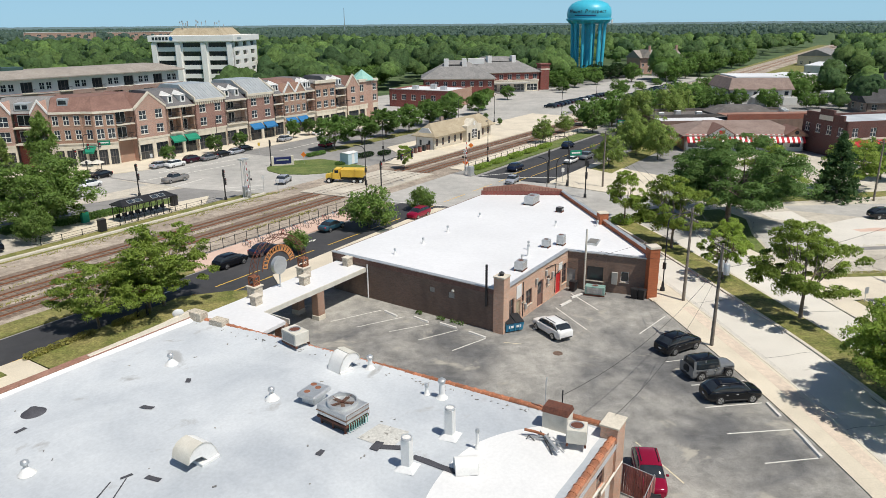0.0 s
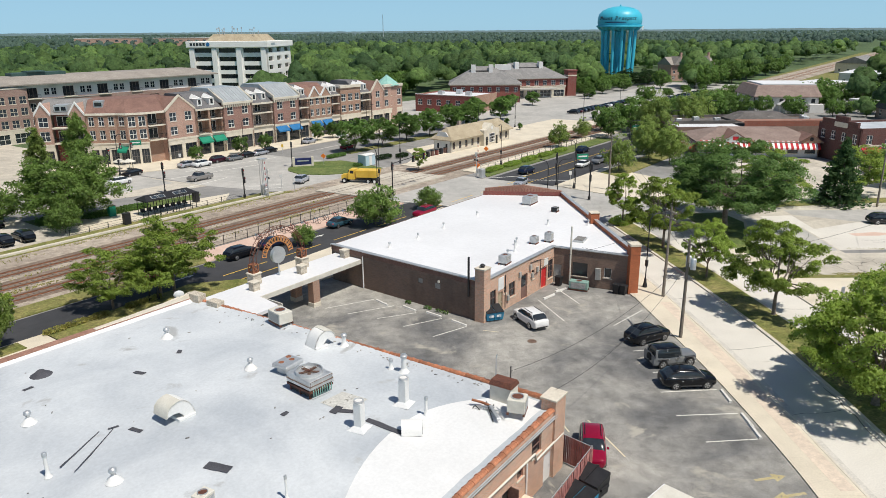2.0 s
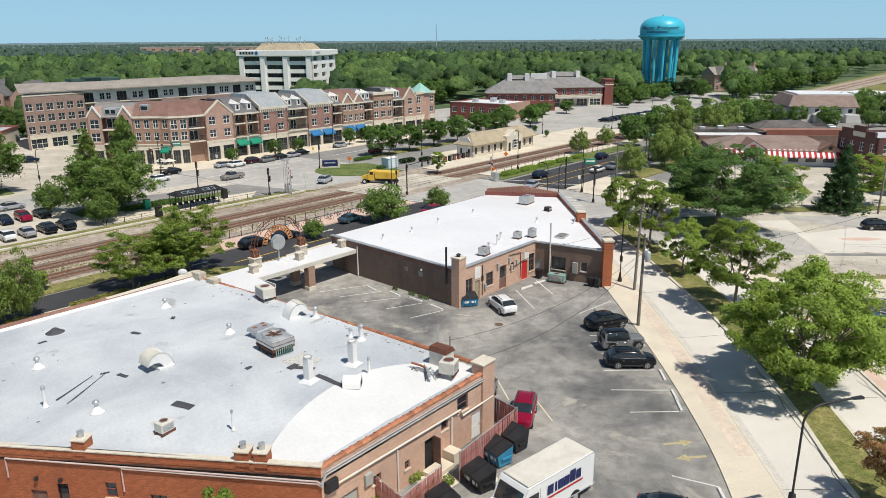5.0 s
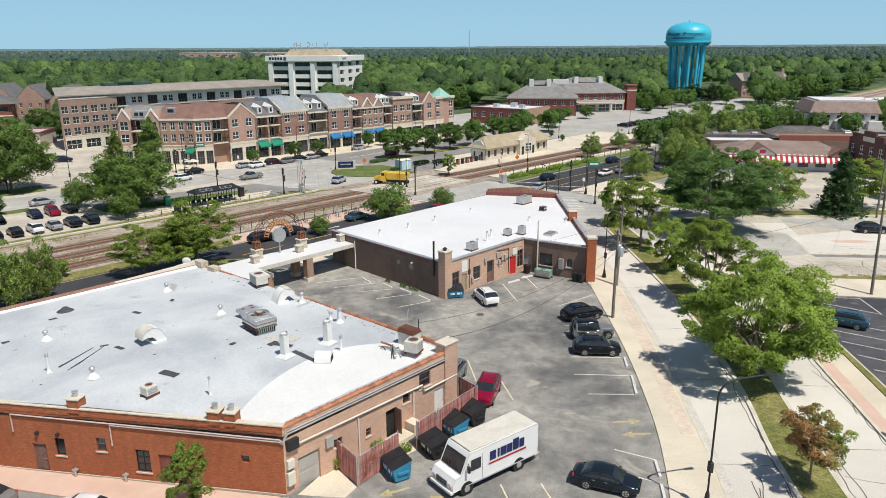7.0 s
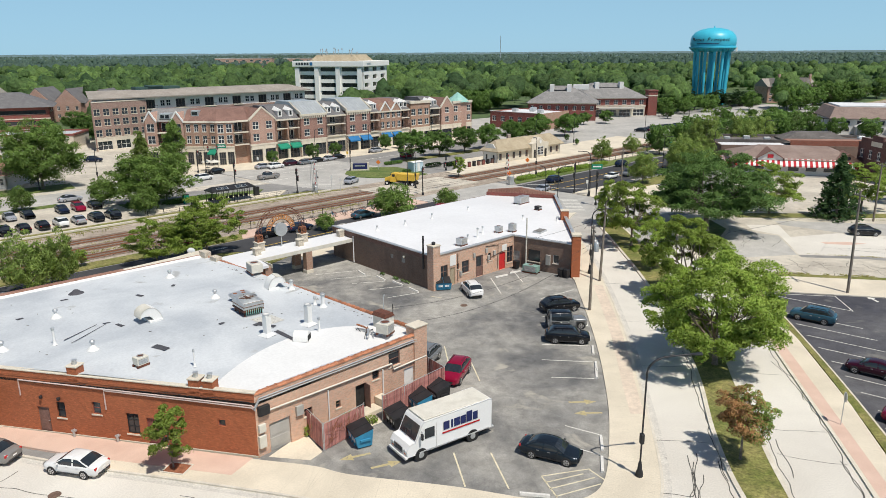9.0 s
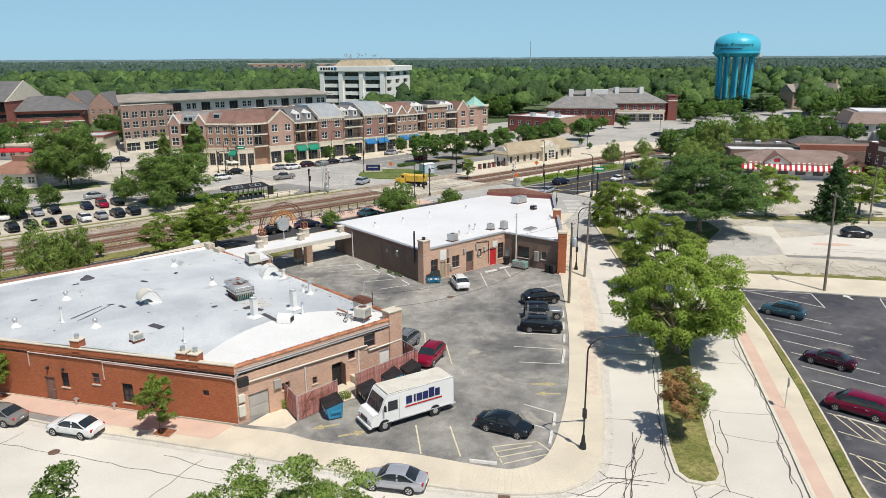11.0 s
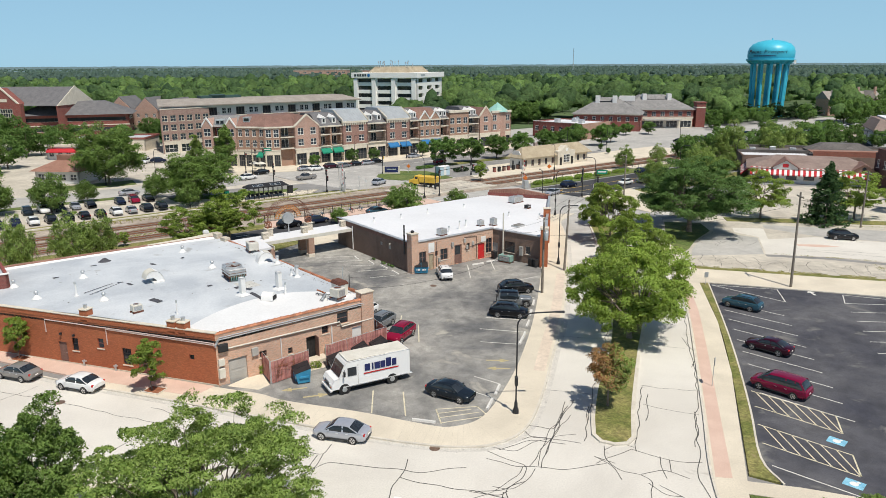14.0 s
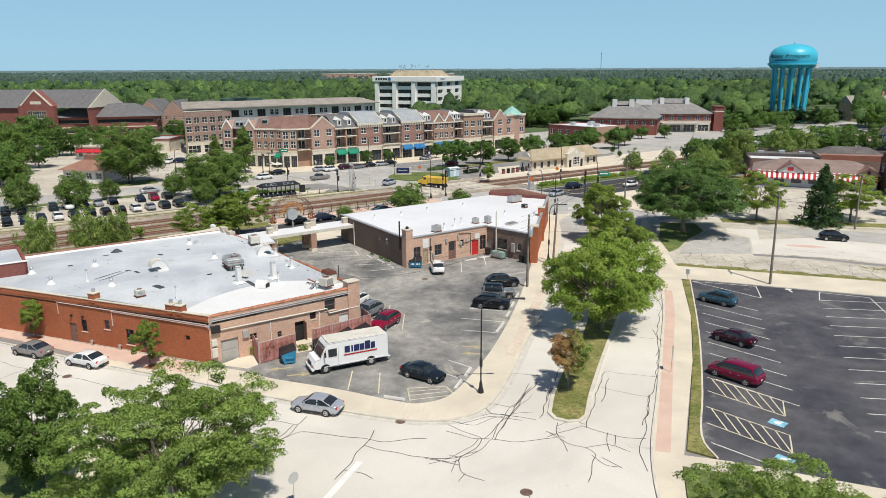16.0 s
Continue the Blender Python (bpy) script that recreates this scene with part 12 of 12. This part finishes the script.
# fences
def picket(name, pts, h, label, gap=1.9):
    t = thing(name, pose(0, 0, 0.05), label, "fence", "fences")
    for a, b in zip(pts, pts[1:]):
        a, b = Vector((*a, 0)), Vector((*b, 0))
        n = int((b - a).length / gap)
        for i in range(n):
            p, q = a.lerp(b, i / n), a.lerp(b, (i + 1) / n)
            part("post", Geo().box(-0.04, 0.04, -0.04, 0.04, 0, h), BLACK, t, m=pose(p.x, p.y, 0))
            part("panel", Geo().tube([p + Vector((0, 0, h * 0.92)), q + Vector((0, 0, h * 0.92))], 0.025, 4).tube([p + Vector((0, 0, 0.2)), q + Vector((0, 0, 0.2))], 0.025, 4)
                 .tube([p + Vector((0, 0, h * 0.5)), q + Vector((0, 0, h * 0.5))], 0.015, 4), BLACK, t)
    return t


picket("track_fence", [tuple(W(-4, 42.3)[:2]), tuple(W(33, 42.3)[:2])], 1.4, "black metal fence along the railway")
picket("platform_fence", [tuple(W(64, 42.7)[:2]), tuple(W(120, 42.9)[:2])], 1.2, "black metal fence behind the platform", 2.6)
picket("platform_rail", [tuple(W(-8, 63.4)[:2]), tuple(W(20, 63.2)[:2])], 0.9, "low rail along the platform edge", 2.6)
slab("retaining_edge", rails_poly((-150, 61.3), (28, 60.3), (28, 60.9), (-150, 61.9)), 0.3, KERB, "pale retaining edge beside the tracks", "kerb")
for i in range(11):
    w = W(6 + i * 2.1, 40.2)
    t = thing("bicycle_rack", pose(w.x, w.y, 0.11, 0, 0, RAIL + 90), "black bicycle rack with parked bicycles", "bicycle rack", "bicycle racks")
    part("hoop", Geo().tube([(-0.4, 0, 0), (-0.4, 0, 0.85), (0.4, 0, 0.85), (0.4, 0, 0)], 0.03, 5), BLACK, t)
    for s in (-0.25, 0.25):
        b = part("bicycle", Geo().tube([(-0.5, s, 0.33), (-0.1, s, 0.75), (0.4, s, 0.72), (0.0, s, 0.33), (-0.1, s, 0.75)], 0.02, 4).tube([(0.4, s, 0.95), (0.52, s, 0.33)], 0.02, 4), (RED_LAMP, BIN_BLUE, GALV, BLACK)[(i + int(s > 0)) % 4], t)
        for x in (-0.5, 0.52):
            part("wheel", Geo().tube([(x + 0.32 * math.cos(radians(a)), s, 0.33 + 0.32 * math.sin(radians(a))) for a in range(0, 361, 40)], 0.022, 4), RUBBER, b)

# bins, fence and clutter beside the brick building
def dumpster(x, y, a, label, lid=None, mat=None, s=1.0):
    t = thing("dumpster", pose(x, y, 0.035, 0, 0, a) @ Matrix.Scale(s, 4), label, "dumpster", "dumpsters")
    b = part("body", Geo().loft([[(-0.9, -0.55, 0.12), (0.9, -0.55, 0.12), (0.9, 0.5, 0.12), (-0.9, 0.5, 0.12)], [(-0.95, -0.75, 1.0), (0.95, -0.75, 1.0), (0.95, 0.6, 1.35), (-0.95, 0.6, 1.35)]]), mat or BIN_BLUE, t)
    for k in (-1, 1):
        part("lid", Geo().loft([[(k * 0.48 - 0.46, -0.8, 1.02), (k * 0.48 + 0.46, -0.8, 1.02), (k * 0.48 + 0.46, 0.64, 1.38), (k * 0.48 - 0.46, 0.64, 1.38)], [(k * 0.48 - 0.44, -0.8, 1.07), (k * 0.48 + 0.44, -0.8, 1.07), (k * 0.48 + 0.44, 0.64, 1.44), (k * 0.48 - 0.44, 0.64, 1.44)]]),
             lid or BLACK, t, "dark plastic lid")
        part("fork_pocket", Geo().box(k * 0.98 - 0.06, k * 0.98 + 0.06, -0.4, 0.4, 0.6, 0.75), mat or BIN_BLUE, b)
        part("label_panel", Geo().box(k * 0.4 - 0.25, k * 0.4 + 0.25, -0.7, -0.66, 0.5, 0.75), WHITE, b)
        for y2 in (-0.45, 0.4):
            part("caster", Geo().cyl((k * 0.75 - 0.04, y2, 0.07), (k * 0.75 + 0.04, y2, 0.07), 0.07, 0.07, 10), BLACK, b)
    for x2 in (-0.5, 0.0, 0.5):
        part("rib", Geo().box(x2 - 0.04, x2 + 0.04, -0.72, -0.64, 0.2, 0.95), mat or BIN_BLUE, b)
    return t


dumpster(-1.5, 38.6, -60, "bright blue dumpster with a dark lid beside the red fence")
dumpster(0.9, 41.2, -58, "black dumpster with its lid up beside the red fence", mat=BLACK)
dumpster(2.3, 43.9, -55, "blue dumpster with a dark lid beside the red fence")
dumpster(3.6, 45.6, -52, "black dumpster beside the red fence", mat=BLACK)
dumpster(2.6, 73.0, 12, "blue dumpster with a dark lid at the building corner", s=0.95)


def slat_fence(p, q, h, label):
    """Chain-link fence with faded red privacy slats."""
    t = thing("slatted_fence", run_matrix(p, q, 0.03), label, "fence", "bin enclosure")
    n = math.dist(p, q)
    k = int(n / 0.13)
    me = cached(("slat", h), lambda: Geo().box(0, 0.115, -0.012, 0.012, 0.08, h - 0.05).mesh("slat", FENCE_RED))
    rr = random.Random(int(n * 50))
    for i in range(k):
        part("slat", me, None, t, m=pose(n * i / k, rr.uniform(-0.015, 0.015), rr.uniform(-0.03, 0.02), rr.uniform(-1, 1), 0, 0))
    for i in range(int(n / 2.2) + 1):
        part("post", Geo().cyl((0, 0.05, -0.05), (0, 0.05, h + 0.08), 0.04, 0.04, 8), GALV, t, m=pose(n * i / max(1, int(n / 2.2)), 0, 0))
    part("top_rail", Geo().cyl((0, 0.05, h), (n, 0.05, h), 0.025, 0.025, 6), GALV, t)
    return t


slat_fence((-5.7, 39.6), (-3.9, 37.3), 2.1, "faded red slatted fence with torn slats round the bins")
slat_fence((-3.9, 37.3), (-1.5, 40.4), 2.1, "faded red slatted fence with torn slats round the bins")
slat_fence((-0.3, 41.7), (4.1, 47.1), 2.1, "faded red slatted fence along the bin store")
slat_fence((4.1, 47.1), (2.4, 49.2), 2.1, "faded red slatted fence at the bin store end")
vine = random.Random(12)
t = thing("dead_vine", pose(-3.9, 37.3, 0.03, 0, 0, 52), "tangle of dry reddish vine on the slatted fence", "vine")
for k in range(26):
    x, z = vine.uniform(0.5, 3.2), vine.uniform(0.2, 1.6)
    part("stem", Geo().tube([(x, -0.06, z), (x + vine.uniform(-0.5, 0.5), -0.1, z + vine.uniform(-0.2, 0.5)), (x + vine.uniform(-0.8, 0.8), -0.05, z + vine.uniform(-0.3, 0.6))], 0.014, 4), RUST, t)
slab("bin_apron", [(-7.6, 36.4), (-4.6, 36.1), (-4.0, 37.2), (-5.8, 39.6), (-6.6, 38.4)], 0.05, WALK, "pale concrete apron at the loading door", "pavement")
slab("bin_apron_back", [(-1.6, 40.4), (-0.3, 41.6), (-1.6, 43.6), (-3.6, 42.2)], 0.045, WALK, "pale concrete apron at the doorway", "pavement")
w = W(14.0, -3.2)
t = package_unit(pose(13.4, 80.0, 0.04, 0, 0, -30), "sage green ground-mounted air conditioner beside the wing", 2.0, 0.9, 1.0, SAGE)
t["group"] = "ground fittings"
for x, y, lab in ((11.6, 81.6, "dark green wheeled bin by the wall"), (17.6, 77.9, "dark grey wheeled bin by the wall"), (17.0, 78.3, "dark grey wheeled bin by the wall")):
    t = thing("wheeled_bin", pose(x, y, 0.04, 0, 0, 40), lab, "bin", "wheeled bins")
    part("body", Geo().loft([[(-0.25, -0.28, 0.05), (0.25, -0.28, 0.05), (0.25, 0.28, 0.05), (-0.25, 0.28, 0.05)], [(-0.31, -0.36, 1.0), (0.31, -0.36, 1.0), (0.31, 0.36, 1.0), (-0.31, 0.36, 1.0)]]), BLACK, t)
    part("lid", Geo().box(-0.34, 0.34, -0.4, 0.4, 1.0, 1.08, 0.03), BLACK, t)
    for s in (-1, 1):
        part("wheel", Geo().cyl((s * 0.3, 0.28, 0.1), (s * 0.34, 0.28, 0.1), 0.1, 0.1, 10), RUBBER, t)


def signpost(x, y, h, kind, turn, label, colour=None, z=0.12):
    t = thing("street_sign", pose(x, y, z, 0, 0, turn), label, "sign", "street signs")
    part("post", Geo().cyl((0, 0, 0), (0, 0, h), 0.035, 0.035, 6), GALV, t)
    if kind == "octagon":
        part("plate", Geo().cyl((0, -0.06, h - 0.35), (0, -0.035, h - 0.35), 0.4, 0.4, 8), colour or GALV, t)
    elif kind == "diamond":
        part("plate", Geo().box(-0.4, 0.4, -0.06, -0.035, -0.4, 0.4), colour or ORANGE, t, m=pose(0, 0, h - 0.4, 0, 45, 0))
    else:
        part("plate", Geo().box(-0.25, 0.25, -0.06, -0.035, h - 0.7, h, 0.01), colour or WHITE, t)
    return t


signpost(33.9, 42.5, 2.6, "octagon", 80, "small grey sign on a post by the kerb", GALV)
signpost(8.25, 16.8, 2.3, "octagon", 60, "grey back of an octagonal stop sign", GALV)
signpost(39.0, 72.8, 1.6, "plate", 10, "small post sign at the lot corner", GALV)
signpost(40.6, 114.6, 2.5, "plate", 10, "small white sign under the big tree", WHITE)
for u, v, kk in ((51.4, 74.2, "diamond"), (61.0, 41.5, "diamond"), (78.6, 51.0, "diamond")):
    w = W(u, v)
    signpost(w.x, w.y, 2.2, kk, -10, "orange roadworks sign on a stand", ORANGE)
for u, v in ((29, 58.5), (54, 90), (33, 98), (70, 97), (62, 22), (30, 63)):
    w = W(u, v)
    signpost(w.x, w.y, 2.6, "plate", -10, "small street sign on a post", WHITE if u != 54 else YELLOW)
for u, v in ((24.3, 101.5), (60.0, 20.0), (102, 27)):
    w = W(u, v)
    t = thing("street_name_sign", pose(w.x, w.y, 0.12, 0, 0, 5), "green street name plate on a tall post", "sign", "street signs")
    part("post", Geo().cyl((0, 0, 0), (0, 0, 6.2), 0.07, 0.07, 8), BLACK, t)
    part("plate", Geo().box(0.1, 2.2, -0.05, 0.05, 5.2, 6.1, 0.02), GREEN_CLOTH, t, "green plate with plain bars")
    part("sign_bar", Geo().box(0.35, 1.95, -0.06, -0.052, 5.55, 5.8), WHITE, t)
w = W(47.6, 76.4)
t = thing("monument_sign", pose(w.x, w.y, 0.12, 0, 0, RAIL - 38), "low stone monument sign with a dark blue panel", "sign")
part("panel", Geo().box(-1.7, 1.7, -0.2, 0.2, 0.3, 1.7, 0.03), NAVY, t, "dark blue panel")
for s in (-1, 1):
    part("pier", Geo().box(s * 1.95 - 0.25, s * 1.95 + 0.25, -0.3, 0.3, 0, 1.9, 0.03), STONE, t)
part("plinth", Geo().box(-1.7, 1.7, -0.25, 0.25, 0, 0.3, 0.02), STONE, t)
part("sign_bar", Geo().box(-1.2, 1.2, -0.215, -0.203, 1.0, 1.25), GALV, t)
w = W(56.3, 66.4)
t = thing("signal_bungalow", pose(w.x, w.y, 0.1, 0, 0, RAIL), "pale blue-grey railway equipment hut", "hut")
part("body", Geo().box(-1.5, 1.5, -1.1, 1.1, 0, 2.2, 0.03), HUT_BLUE, t)
part("roof", gable_prism(Geo(), -1.6, 1.6, -1.2, 1.2, 2.2, 2.4, "x"), WHITE, t)
part("door", Geo().box(-0.4, 0.4, -1.13, -1.103, 0.1, 2.1), WHITE, t)
for k in range(7):
    w = W(69.5 + k * 1.7, 61.6 + 0.05 * k)
    t = thing("news_box", pose(w.x, w.y, 0.12, 0, 0, RAIL), "small dark platform box", "box", "platform boxes")
    part("body", Geo().box(-0.35, 0.35, -0.3, 0.3, 0, 1.15, 0.03), (BRICK_MAROON, BLACK, SHINGLE_BROWN)[k % 3], t)
    part("lid", Geo().box(-0.38, 0.38, -0.33, 0.33, 1.15, 1.25, 0.02), BLACK, t)
for k, (u, v) in enumerate(((23.2, 100.9), (22.0, 102.3))):
    w = W(u, v)
    t = thing("cafe_parasol", pose(w.x, w.y, 0.12), "cream cafe parasol over a small table", "parasol", "cafe parasols")
    part("canopy", Geo().cyl((0, 0, 2.1), (0, 0, 2.7), 1.4, 0.05, 8), CREAM, t)
    part("pole", Geo().cyl((0, 0, 0), (0, 0, 2.6), 0.04), GALV, t)
    part("table", Geo().cyl((0, 0, 0.7), (0, 0, 0.75), 0.5, 0.5, 12), BLACK, t)
# potted flowers by the road trees
for u, v in ((-15.6, 31.6), (-14.9, 31.2)):
    w = W(u, v)
    shrub("flower_basket", w.x, w.y, 0.45, 0.45, 0.8, 0, "hanging basket of bright pink flowers", leaf_material("petals_%d" % int(-u), (0.62, 0.02, 0.22), (0.75, 0.06, 0.35)), 180 + int(u), 220, 0.12, "flowers").location.z = 2.2
    lp = mast(pose(w.x, w.y, 0.12), "black lamp post that carries flower baskets", [(0, 0, 0), (0, 0, 3.2)], 0.05, 0.1)
